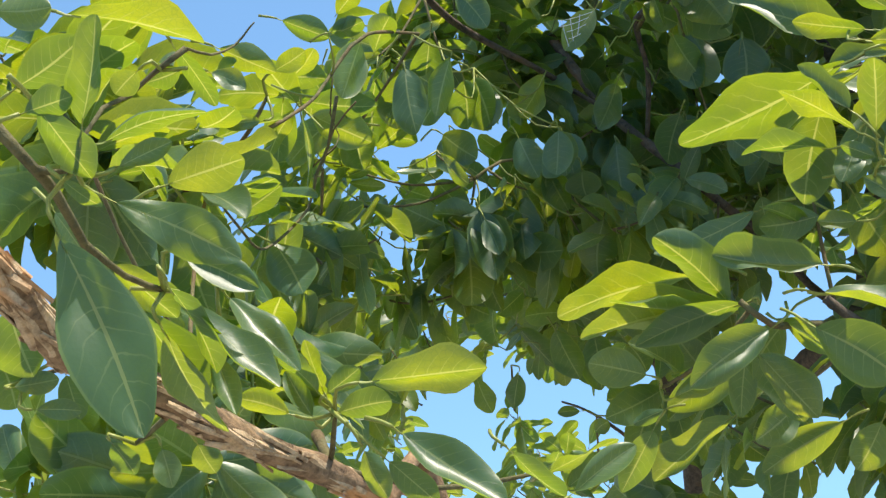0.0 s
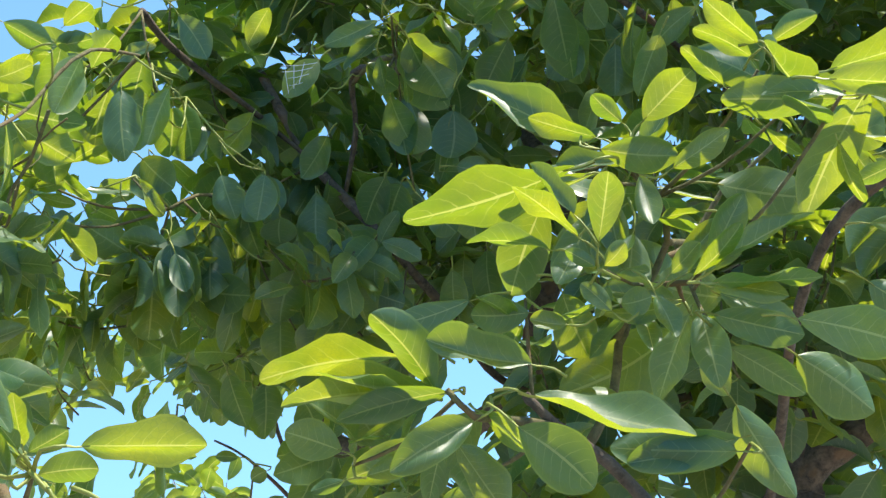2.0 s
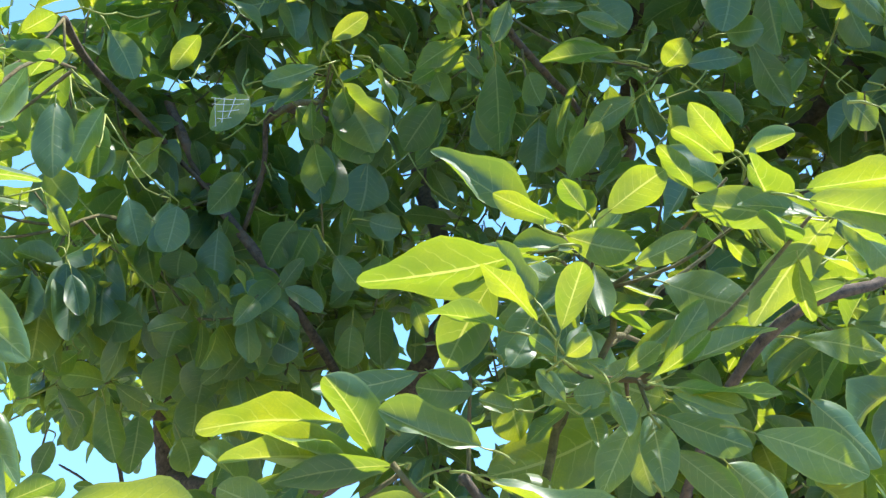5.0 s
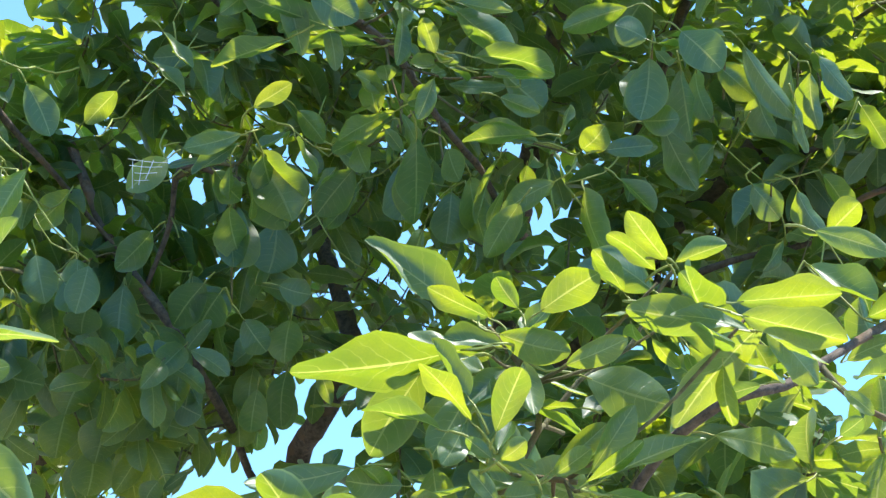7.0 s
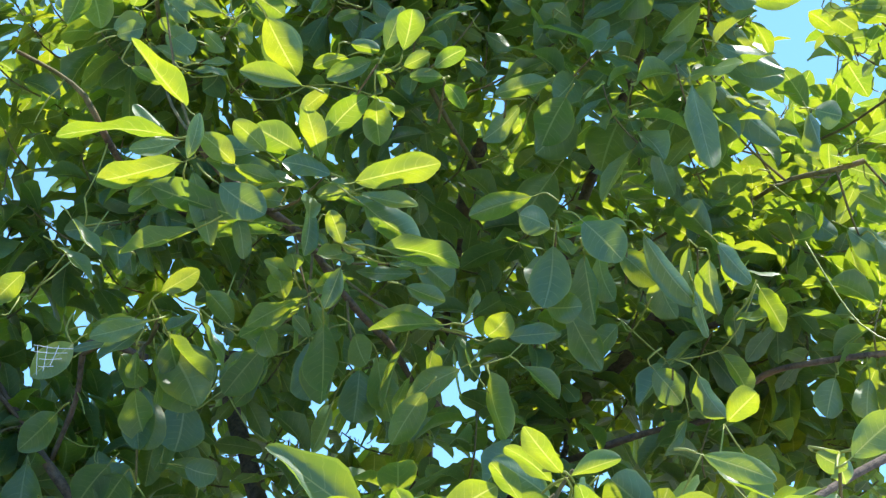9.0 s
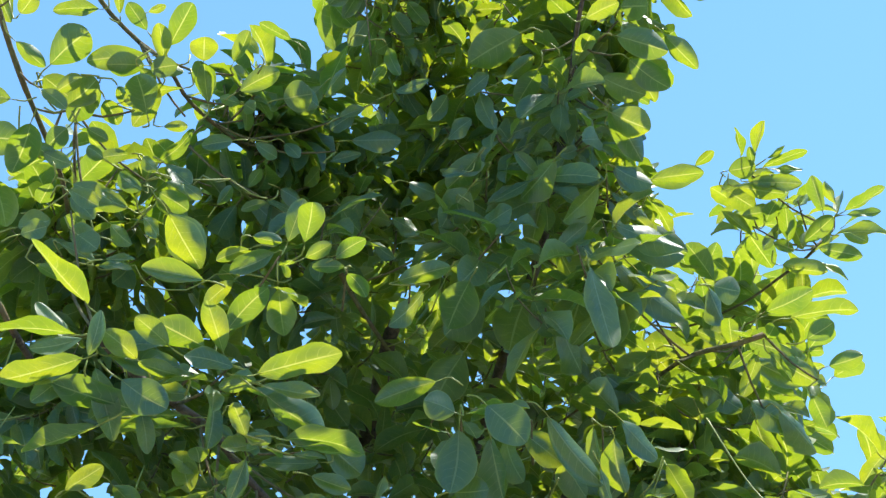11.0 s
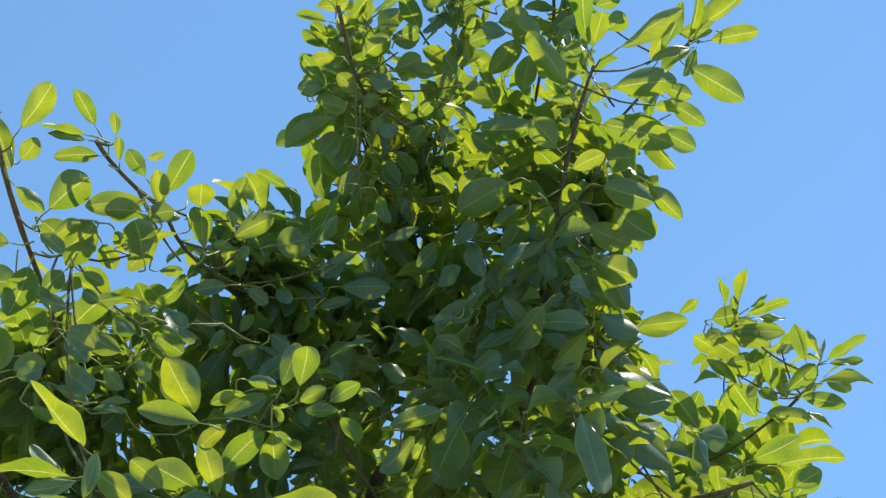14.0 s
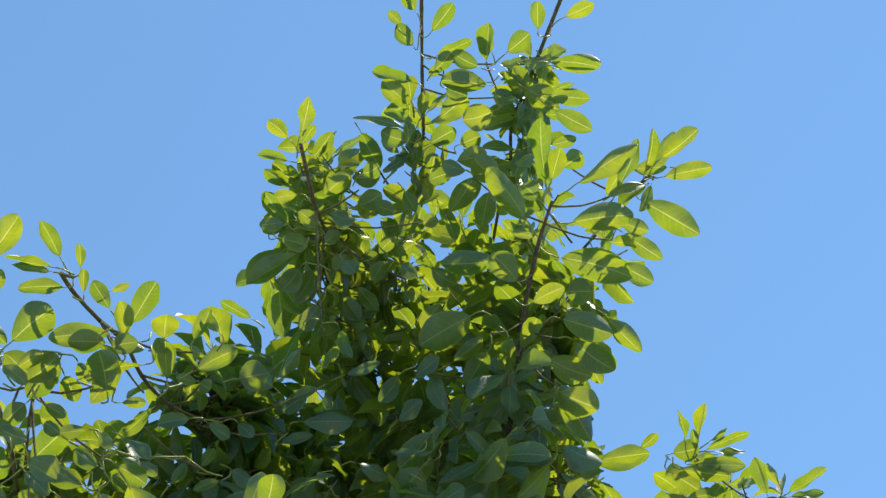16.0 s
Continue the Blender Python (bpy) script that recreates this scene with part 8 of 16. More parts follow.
sprig(b19, (0.937, 1.371, 3.621), (0.92, 1.365, 3.619), (0.911, 1.356, 3.621))
leaf(b19, (0.911, 1.356, 3.621), (0.811, 1.252, 3.643), (0.61, -0.45, 0.66), 0.047, 0.1)
sprig(b19, (0.934, 1.369, 3.624), (0.919, 1.36, 3.623), (0.913, 1.348, 3.625))
leaf(b19, (0.913, 1.348, 3.625), (0.881, 1.282, 3.639), (0.27, 0.04, 0.96), 0.035, 0.1)
sprig(b19, (0.956, 1.375, 3.641), (0.967, 1.365, 3.653), (0.97, 1.352, 3.655))
leaf(b19, (0.97, 1.352, 3.655), (0.996, 1.205, 3.66), (0.91, 0.15, 0.37), 0.049, 0.1)
sprig(b19, (0.946, 1.383, 3.593), (0.957, 1.38, 3.577), (0.966, 1.371, 3.574))
leaf(b19, (0.966, 1.371, 3.574), (1.047, 1.279, 3.573), (0.52, 0.41, 0.75), 0.052, 0.1)
stem(b19, (0.964, 1.436, 3.594), (0.946, 1.42, 3.558))
sprig(b19, (0.946, 1.422, 3.563), (0.931, 1.418, 3.57), (0.919, 1.414, 3.573))
leaf(b19, (0.919, 1.414, 3.573), (0.786, 1.367, 3.597), (-0.14, 0.74, 0.65), 0.047, 0.1)
sprig(b19, (0.943, 1.417, 3.535), (0.954, 1.411, 3.522), (0.966, 1.406, 3.519))
leaf(b19, (0.966, 1.406, 3.519), (1.101, 1.349, 3.503), (0.34, 0.55, 0.76), 0.063, 0.1)
leaf(b19, (0.936, 1.419, 3.557), (0.896, 1.436, 3.559), (0.29, 0.57, 0.77), 0.018, 0.1)
stem(b19, (0.99, 1.496, 3.554), (0.949, 1.486, 3.502))
sprig(b19, (0.939, 1.469, 3.519), (0.922, 1.469, 3.528), (0.911, 1.476, 3.528))
leaf(b19, (0.911, 1.476, 3.528), (0.824, 1.552, 3.523), (0.44, 0.51, 0.74), 0.047, 0.1)
sprig(b19, (0.949, 1.486, 3.502), (0.949, 1.475, 3.482), (0.94, 1.472, 3.483))
leaf(b19, (0.94, 1.472, 3.483), (0.867, 1.461, 3.506), (0.19, 0.49, 0.85), 0.050, 0.1)
sprig(b19, (0.959, 1.508, 3.483), (0.974, 1.501, 3.47), (0.979, 1.49, 3.47))
leaf(b19, (0.979, 1.49, 3.47), (1.003, 1.422, 3.476), (0.59, 0.24, 0.77), 0.035, 0.1)
stem(b19, (1.026, 1.567, 3.505), (0.948, 1.565, 3.433))
sprig(b19, (0.928, 1.536, 3.445), (0.908, 1.538, 3.446), (0.901, 1.548, 3.444))
leaf(b19, (0.901, 1.548, 3.444), (0.856, 1.654, 3.415), (0.52, 0.37, 0.77), 0.068, 0.1)
sprig(b19, (0.948, 1.565, 3.433), (0.953, 1.567, 3.415), (0.955, 1.577, 3.409))
leaf(b19, (0.955, 1.577, 3.409), (0.968, 1.662, 3.381), (0.44, 0.18, 0.88), 0.042, 0.1)
sprig(b19, (0.948, 1.542, 3.436), (0.966, 1.539, 3.427), (0.974, 1.548, 3.423))
leaf(b19, (0.974, 1.548, 3.423), (1.016, 1.612, 3.397), (-0.13, 0.40, 0.91), 0.027, 0.1)
stem(b19, (1.031, 1.574, 3.499), (1.066, 1.515, 3.452))
sprig(b19, (1.021, 1.499, 3.453), (1.018, 1.477, 3.451), (1.028, 1.47, 3.45))
leaf(b19, (1.028, 1.47, 3.45), (1.127, 1.435, 3.44), (0.31, 0.59, 0.75), 0.052, 0.1)
sprig(b19, (1.066, 1.515, 3.452), (1.077, 1.505, 3.455), (1.088, 1.503, 3.453))
leaf(b19, (1.088, 1.503, 3.453), (1.186, 1.497, 3.427), (0.24, 0.55, 0.80), 0.051, 0.1)
sprig(b19, (1.042, 1.537, 3.444), (1.052, 1.552, 3.431), (1.064, 1.551, 3.428))
leaf(b19, (1.064, 1.551, 3.428), (1.157, 1.528, 3.416), (0.27, 0.61, 0.75), 0.053, 0.1)
sprig(b19, (1.123, 1.465, 3.517), (1.134, 1.466, 3.518), (1.142, 1.467, 3.516))
leaf(b19, (1.142, 1.467, 3.516), (1.243, 1.481, 3.489), (0.20, 0.35, 0.92), 0.037, 0.1)
sprig(b19, (1.13, 1.52, 3.463), (1.14, 1.525, 3.462), (1.147, 1.528, 3.46))
leaf(b19, (1.147, 1.528, 3.46), (1.204, 1.554, 3.438), (0.16, 0.38, 0.91), 0.033, 0.1)
stem(b19, (0.957, 1.417, 3.604), (1.098, 1.39, 3.627))
tuft(b19, (1.114, 1.405, 3.647), (0.973, 1.432, 3.625), 0.077, 6)
sprig(b19, (1.095, 1.398, 3.605), (1.107, 1.401, 3.591), (1.12, 1.399, 3.587))
leaf(b19, (1.12, 1.399, 3.587), (1.195, 1.387, 3.573), (0.25, 0.53, 0.81), 0.040, 0.1)
sprig(b19, (1.098, 1.39, 3.627), (1.089, 1.368, 3.632), (1.097, 1.364, 3.63))
leaf(b19, (1.097, 1.364, 3.63), (1.187, 1.351, 3.601), (0.33, 0.48, 0.81), 0.036, 0.1)
sprig(b19, (1.072, 1.384, 3.637), (1.074, 1.364, 3.644), (1.085, 1.357, 3.644))
leaf(b19, (1.085, 1.357, 3.644), (1.141, 1.335, 3.635), (0.34, 0.51, 0.79), 0.033, 0.1)
sprig(b19, (1.064, 1.388, 3.63), (1.058, 1.407, 3.619), (1.067, 1.414, 3.615))
leaf(b19, (1.067, 1.414, 3.615), (1.145, 1.45, 3.59), (0.13, 0.33, 0.93), 0.052, 0.1)
stem(b32, (1.177, 1.347, 3.826), (1.103, 1.272, 3.705))
tuft(b32, (1.118, 1.285, 3.727), (1.192, 1.361, 3.848), 0.094, 6)
sprig(b32, (1.103, 1.272, 3.705), (1.09, 1.284, 3.697), (1.084, 1.279, 3.697))
leaf(b32, (1.084, 1.279, 3.697), (1.027, 1.192, 3.713), (0.64, -0.31, 0.71), 0.035, 0.1)
sprig(b32, (1.094, 1.275, 3.709), (1.088, 1.259, 3.714), (1.088, 1.246, 3.716))
leaf(b32, (1.088, 1.246, 3.716), (1.097, 1.148, 3.723), (0.16, 0.07, 0.98), 0.035, 0.1)
sprig(b32, (1.137, 1.252, 3.704), (1.121, 1.232, 3.705), (1.111, 1.237, 3.706))
leaf(b32, (1.111, 1.237, 3.706), (1.064, 1.279, 3.706), (0.45, 0.45, 0.77), 0.028, 0.1)
sprig(b32, (1.103, 1.272, 3.705), (1.102, 1.267, 3.696), (1.105, 1.261, 3.694))
leaf(b32, (1.105, 1.261, 3.694), (1.158, 1.178, 3.688), (0.52, 0.25, 0.82), 0.035, 0.1)
sprig(b32, (1.08, 1.297, 3.689), (1.087, 1.308, 3.673), (1.099, 1.307, 3.668))
leaf(b32, (1.099, 1.307, 3.668), (1.221, 1.283, 3.635), (0.32, 0.47, 0.82), 0.054, 0.1)
stem(b19, (0.947, 1.389, 3.62), (1.072, 1.359, 3.703))
sprig(b19, (1.071, 1.359, 3.686), (1.064, 1.344, 3.678), (1.059, 1.332, 3.679))
leaf(b19, (1.059, 1.332, 3.679), (1.015, 1.222, 3.705), (-0.31, 0.31, 0.90), 0.039, 0.1)
sprig(b19, (1.072, 1.359, 3.703), (1.073, 1.379, 3.708), (1.072, 1.375, 3.71))
leaf(b19, (1.072, 1.375, 3.71), (1.054, 1.3, 3.728), (0.42, 0.09, 0.90), 0.030, 0.1)
stem(b30, (0.998, 1.484, 4.153), (0.958, 1.42, 3.968))
tuft(b30, (0.971, 1.434, 3.991), (1.012, 1.498, 4.176), 0.082, 6)
sprig(b30, (0.958, 1.42, 3.968), (0.955, 1.41, 3.963), (0.96, 1.404, 3.962))
leaf(b30, (0.96, 1.404, 3.962), (1.031, 1.353, 3.953), (0.43, 0.42, 0.80), 0.037, 0.1)
sprig(b30, (0.955, 1.42, 3.958), (0.968, 1.417, 3.947), (0.981, 1.415, 3.944))
leaf(b30, (0.981, 1.415, 3.944), (1.072, 1.395, 3.924), (0.28, 0.47, 0.84), 0.041, 0.1)
sprig(b30, (0.924, 1.442, 3.996), (0.909, 1.428, 3.977), (0.918, 1.424, 3.972))
leaf(b30, (0.918, 1.424, 3.972), (0.993, 1.412, 3.959), (0.24, 0.47, 0.85), 0.056, 0.1)
sprig(b30, (0.912, 1.377, 4), (0.921, 1.371, 4.003), (0.928, 1.366, 4.003))
leaf(b30, (0.928, 1.366, 4.003), (1.019, 1.307, 3.996), (0.21, 0.17, 0.96), 0.038, 0.1)
stem(b32, (1.184, 1.423, 3.824), (1.027, 1.459, 3.869))
sprig(b32, (1.027, 1.459, 3.869), (1.01, 1.468, 3.892), (1.013, 1.46, 3.895))
leaf(b32, (1.013, 1.46, 3.895), (1.042, 1.411, 3.894), (0.54, 0.28, 0.79), 0.026, 0.1)
sprig(b32, (1.024, 1.471, 3.844), (1.027, 1.459, 3.828), (1.03, 1.447, 3.826))
leaf(b32, (1.03, 1.447, 3.826), (1.042, 1.394, 3.828), (0.55, 0.14, 0.82), 0.042, 0.1)
stem(b29, (0.839, 1.659, 4.055), (0.807, 1.626, 3.972))
tuft(b29, (0.817, 1.642, 3.996), (0.849, 1.676, 4.078), 0.080, 6)
sprig(b29, (0.789, 1.581, 4), (0.774, 1.573, 4.01), (0.762, 1.577, 4.013))
leaf(b29, (0.762, 1.577, 4.013), (0.68, 1.617, 4.026), (-0.30, -0.94, -0.16), 0.029, 0.1)
sprig(b29, (0.806, 1.619, 3.978), (0.791, 1.611, 3.983), (0.778, 1.609, 3.983))
leaf(b29, (0.778, 1.609, 3.983), (0.692, 1.594, 3.984), (-0.04, 0.47, 0.88), 0.043, 0.1)
sprig(b29, (0.807, 1.626, 3.972), (0.806, 1.635, 3.952), (0.796, 1.641, 3.951))
leaf(b29, (0.796, 1.641, 3.951), (0.692, 1.696, 3.962), (-0.30, -0.95, -0.11), 0.037, 0.1)
sprig(b29, (0.827, 1.639, 3.951), (0.82, 1.651, 3.937), (0.808, 1.655, 3.934))
leaf(b29, (0.808, 1.655, 3.934), (0.745, 1.669, 3.933), (0.14, 0.57, 0.81), 0.043, 0.1)
sprig(b29, (0.819, 1.622, 3.965), (0.829, 1.608, 3.964), (0.833, 1.596, 3.966))
leaf(b29, (0.833, 1.596, 3.966), (0.855, 1.522, 3.981), (0.44, 0.27, 0.86), 0.049, 0.1)
sprig(b29, (0.817, 1.652, 3.945), (0.833, 1.648, 3.932), (0.84, 1.637, 3.932))
leaf(b29, (0.84, 1.637, 3.932), (0.866, 1.578, 3.945), (0.45, 0.33, 0.83), 0.045, 0.1)
stem(b29, (0.811, 1.625, 4.079), (0.887, 1.48, 3.968))
sprig(b29, (0.887, 1.48, 3.968), (0.877, 1.459, 3.974), (0.867, 1.462, 3.974))
leaf(b29, (0.867, 1.462, 3.974), (0.78, 1.515, 3.976), (0.34, 0.48, 0.81), 0.043, 0.1)
sprig(b29, (0.887, 1.48, 3.968), (0.901, 1.478, 3.946), (0.897, 1.487, 3.942))
leaf(b29, (0.897, 1.487, 3.942), (0.86, 1.546, 3.941), (0.50, 0.30, 0.81), 0.056, 0.1)
stem(b29, (0.782, 1.589, 4.102), (0.803, 1.541, 4.033))
sprig(b29, (0.803, 1.541, 4.033), (0.788, 1.515, 4.04), (0.786, 1.521, 4.039))
leaf(b29, (0.786, 1.521, 4.039), (0.783, 1.562, 4.035), (0.40, 0.11, 0.91), 0.021, 0.1)
sprig(b29, (0.803, 1.541, 4.033), (0.805, 1.552, 4.016), (0.812, 1.548, 4.009))
leaf(b29, (0.812, 1.548, 4.009), (0.852, 1.522, 3.985), (-0.63, -0.59, -0.51), 0.038, 0.1)
stem(b29, (0.867, 1.694, 4.03), (0.889, 1.606, 3.912))
sprig(b29, (0.889, 1.606, 3.912), (0.886, 1.608, 3.93), (0.889, 1.601, 3.933))
leaf(b29, (0.889, 1.601, 3.933), (0.913, 1.556, 3.938), (0.49, 0.31, 0.82), 0.042, 0.1)
sprig(b29, (0.871, 1.62, 3.891), (0.873, 1.609, 3.874), (0.879, 1.598, 3.873))
leaf(b29, (0.879, 1.598, 3.873), (0.92, 1.544, 3.882), (0.45, 0.42, 0.79), 0.046, 0.1)
sprig(b29, (0.88, 1.692, 3.878), (0.876, 1.682, 3.884), (0.872, 1.674, 3.887))
leaf(b29, (0.872, 1.674, 3.887), (0.851, 1.625, 3.902), (0.24, 0.15, 0.96), 0.036, 0.1)
stem(b31, (0.755, 1.841, 3.758), (0.663, 1.845, 3.934))
tuft(b31, (0.672, 1.863, 3.957), (0.764, 1.859, 3.78), 0.070, 6)
sprig(b31, (0.652, 1.839, 3.943), (0.643, 1.827, 3.95), (0.638, 1.815, 3.954))
leaf(b31, (0.638, 1.815, 3.954), (0.599, 1.719, 3.982), (0.64, -0.06, 0.77), 0.036, 0.1)
sprig(b31, (0.648, 1.831, 3.947), (0.634, 1.824, 3.953), (0.621, 1.821, 3.956))
leaf(b31, (0.621, 1.821, 3.956), (0.56, 1.81, 3.963), (0.02, 0.52, 0.85), 0.035, 0.1)
sprig(b31, (0.663, 1.845, 3.934), (0.652, 1.843, 3.927), (0.643, 1.846, 3.926))
leaf(b31, (0.643, 1.846, 3.926), (0.579, 1.874, 3.929), (-0.31, -0.87, -0.39), 0.022, 0.1)
sprig(b31, (0.653, 1.842, 3.939), (0.646, 1.828, 3.946), (0.645, 1.815, 3.95))
leaf(b31, (0.645, 1.815, 3.95), (0.644, 1.763, 3.967), (0.31, 0.24, 0.92), 0.023, 0.1)
sprig(b31, (0.663, 1.845, 3.934), (0.675, 1.834, 3.929), (0.676, 1.823, 3.93))
leaf(b31, (0.676, 1.823, 3.93), (0.676, 1.746, 3.952), (0.33, 0.21, 0.92), 0.033, 0.1)
sprig(b31, (0.663, 1.845, 3.934), (0.674, 1.849, 3.913), (0.683, 1.841, 3.913))
leaf(b31, (0.683, 1.841, 3.913), (0.713, 1.81, 3.921), (-0.36, -0.74, -0.57), 0.015, 0.1)
sprig(b31, (0.693, 1.861, 3.91), (0.686, 1.871, 3.893), (0.674, 1.872, 3.89))
leaf(b31, (0.674, 1.872, 3.89), (0.596, 1.869, 3.889), (-0.01, 0.85, 0.53), 0.026, 0.1)
sprig(b31, (0.709, 1.869, 3.907), (0.704, 1.875, 3.885), (0.693, 1.872, 3.882))
leaf(b31, (0.693, 1.872, 3.882), (0.6, 1.84, 3.889), (0.05, 0.10, 0.99), 0.035, 0.1)
stem(b31, (0.748, 1.834, 3.754), (0.684, 1.89, 3.787))
tuft(b31, (0.694, 1.909, 3.809), (0.758, 1.853, 3.775), 0.076, 6)
sprig(b31, (0.698, 1.879, 3.768), (0.688, 1.865, 3.758), (0.676, 1.859, 3.759))
leaf(b31, (0.676, 1.859, 3.759), (0.583, 1.828, 3.781), (0.21, 0.05, 0.98), 0.036, 0.1)
sprig(b31, (0.684, 1.89, 3.787), (0.687, 1.887, 3.799), (0.684, 1.889, 3.8))
leaf(b31, (0.684, 1.889, 3.8), (0.632, 1.924, 3.796), (0.36, 0.55, 0.75), 0.034, 0.1)
sprig(b31, (0.688, 1.871, 3.756), (0.685, 1.876, 3.737), (0.682, 1.887, 3.731))
leaf(b31, (0.682, 1.887, 3.731), (0.653, 1.981, 3.691), (0.39, 0.40, 0.83), 0.058, 0.1)
sprig(b31, (0.665, 1.86, 3.816), (0.679, 1.85, 3.83), (0.691, 1.852, 3.83))
leaf(b31, (0.691, 1.852, 3.83), (0.751, 1.874, 3.817), (0.01, 0.48, 0.88), 0.043, 0.1)
sprig(b31, (0.645, 1.907, 3.784), (0.66, 1.927, 3.775), (0.669, 1.922, 3.776))
leaf(b31, (0.669, 1.922, 3.776), (0.714, 1.878, 3.789), (0.37, 0.54, 0.76), 0.040, 0.1)
stem(b31, (0.748, 1.834, 3.754), (0.745, 1.797, 3.868))
tuft(b31, (0.755, 1.816, 3.89), (0.758, 1.853, 3.776), 0.063, 6)
sprig(b31, (0.735, 1.839, 3.858), (0.714, 1.832, 3.846), (0.714, 1.821, 3.847))
leaf(b31, (0.714, 1.821, 3.847), (0.731, 1.75, 3.864), (0.42, 0.27, 0.86), 0.043, 0.1)
sprig(b31, (0.729, 1.796, 3.87), (0.731, 1.778, 3.875), (0.74, 1.769, 3.878))
leaf(b31, (0.74, 1.769, 3.878), (0.792, 1.734, 3.886), (0.32, 0.56, 0.77), 0.043, 0.1)
sprig(b31, (0.742, 1.787, 3.864), (0.757, 1.78, 3.857), (0.769, 1.781, 3.854))
leaf(b31, (0.769, 1.781, 3.854), (0.828, 1.79, 3.841), (0.10, 0.52, 0.85), 0.049, 0.1)
sprig(b29, (0.695, 1.691, 3.946), (0.704, 1.696, 3.947), (0.712, 1.7, 3.946))
leaf(b29, (0.712, 1.7, 3.946), (0.798, 1.746, 3.925), (0.02, 0.38, 0.93), 0.040, 0.1)
sprig(b29, (0.859, 1.54, 3.847), (0.87, 1.542, 3.848), (0.879, 1.543, 3.846))
leaf(b29, (0.879, 1.543, 3.846), (0.951, 1.552, 3.829), (0.15, 0.47, 0.87), 0.055, 0.1)
sprig(b19, (1.041, 1.497, 3.536), (1.049, 1.49, 3.539), (1.056, 1.484, 3.539))
leaf(b19, (1.056, 1.484, 3.539), (1.095, 1.449, 3.537), (0.49, 0.49, 0.72), 0.052, 0.1)
sprig(b31, (0.853, 1.752, 3.752), (0.851, 1.763, 3.752), (0.85, 1.771, 3.749))
leaf(b31, (0.85, 1.771, 3.749), (0.84, 1.836, 3.726), (0.43, 0.32, 0.84), 0.046, 0.1)
stem(b31, (0.755, 1.841, 3.758), (0.772, 1.855, 3.732))
sprig(b31, (0.78, 1.842, 3.761), (0.787, 1.823, 3.748), (0.785, 1.825, 3.736))
leaf(b31, (0.785, 1.825, 3.736), (0.773, 1.843, 3.691), (-0.27, -0.95, -0.15), 0.037, 0.1)
sprig(b31, (0.76, 1.847, 3.726), (0.751, 1.859, 3.716), (0.751, 1.871, 3.711))
leaf(b31, (0.751, 1.871, 3.711), (0.761, 1.969, 3.683), (0.34, 0.19, 0.92), 0.056, 0.1)
sprig(b31, (0.686, 1.925, 3.676), (0.696, 1.929, 3.677), (0.704, 1.932, 3.676))
leaf(b31, (0.704, 1.932, 3.676), (0.78, 1.959, 3.662), (-0.02, 0.52, 0.85), 0.046, 0.1)
stem(b33, (1.752, 1.629, 3.428), (1.51, 1.628, 3.462))
tuft(b33, (1.528, 1.644, 3.48), (1.77, 1.645, 3.446), 0.074, 4)
sprig(b33, (1.51, 1.628, 3.462), (1.497, 1.624, 3.469), (1.488, 1.618, 3.474))
leaf(b33, (1.488, 1.618, 3.474), (1.43, 1.579, 3.504), (0.60, -0.39, 0.70), 0.025, 0.1)
sprig(b33, (1.513, 1.623, 3.464), (1.509, 1.609, 3.471), (1.503, 1.598, 3.477))
leaf(b33, (1.503, 1.598, 3.477), (1.465, 1.533, 3.509), (-0.38, 0.55, 0.74), 0.025, 0.1)
sprig(b33, (1.51, 1.628, 3.462), (1.513, 1.615, 3.458), (1.509, 1.61, 3.46))
leaf(b33, (1.509, 1.61, 3.46), (1.475, 1.585, 3.481), (0.38, 0.19, 0.91), 0.017, 0.1)
sprig(b33, (1.495, 1.671, 3.464), (1.472, 1.661, 3.458), (1.474, 1.65, 3.457))
leaf(b33, (1.474, 1.65, 3.457), (1.505, 1.599, 3.458), (0.66, 0.37, 0.65), 0.045, 0.1)
sprig(b33, (1.51, 1.628, 3.462), (1.513, 1.615, 3.457), (1.517, 1.604, 3.457))
leaf(b33, (1.517, 1.604, 3.457), (1.553, 1.508, 3.464), (-0.04, 0.03, 1.00), 0.035, 0.1)
sprig(b33, (1.515, 1.615, 3.465), (1.518, 1.599, 3.468), (1.52, 1.586, 3.471))
leaf(b33, (1.52, 1.586, 3.471), (1.524, 1.538, 3.48), (0.96, 0.09, 0.25), 0.016, 0.1)
sprig(b33, (1.51, 1.619, 3.461), (1.518, 1.605, 3.458), (1.526, 1.594, 3.456))
leaf(b33, (1.526, 1.594, 3.456), (1.573, 1.541, 3.446), (-0.64, -0.69, 0.34), 0.022, 0.1)
sprig(b33, (1.51, 1.628, 3.462), (1.503, 1.639, 3.443), (1.508, 1.634, 3.438))
leaf(b33, (1.508, 1.634, 3.438), (1.581, 1.552, 3.422), (0.76, 0.65, 0.08), 0.036, 0.1)
sprig(b33, (1.485, 1.653, 3.459), (1.488, 1.658, 3.437), (1.497, 1.651, 3.432))
leaf(b33, (1.497, 1.651, 3.432), (1.572, 1.589, 3.414), (0.59, 0.50, 0.64), 0.036, 0.1)
sprig(b33, (1.471, 1.653, 3.452), (1.473, 1.667, 3.435), (1.484, 1.668, 3.43))
leaf(b33, (1.484, 1.668, 3.43), (1.559, 1.658, 3.409), (0.29, 0.58, 0.76), 0.046, 0.1)
stem(b30, (1.191, 1.838, 3.499), (1.346, 1.791, 3.463))
sprig(b30, (1.345, 1.79, 3.457), (1.355, 1.777, 3.452), (1.363, 1.767, 3.452))
leaf(b30, (1.363, 1.767, 3.452), (1.439, 1.674, 3.452), (0.63, 0.48, 0.61), 0.042, 0.1)
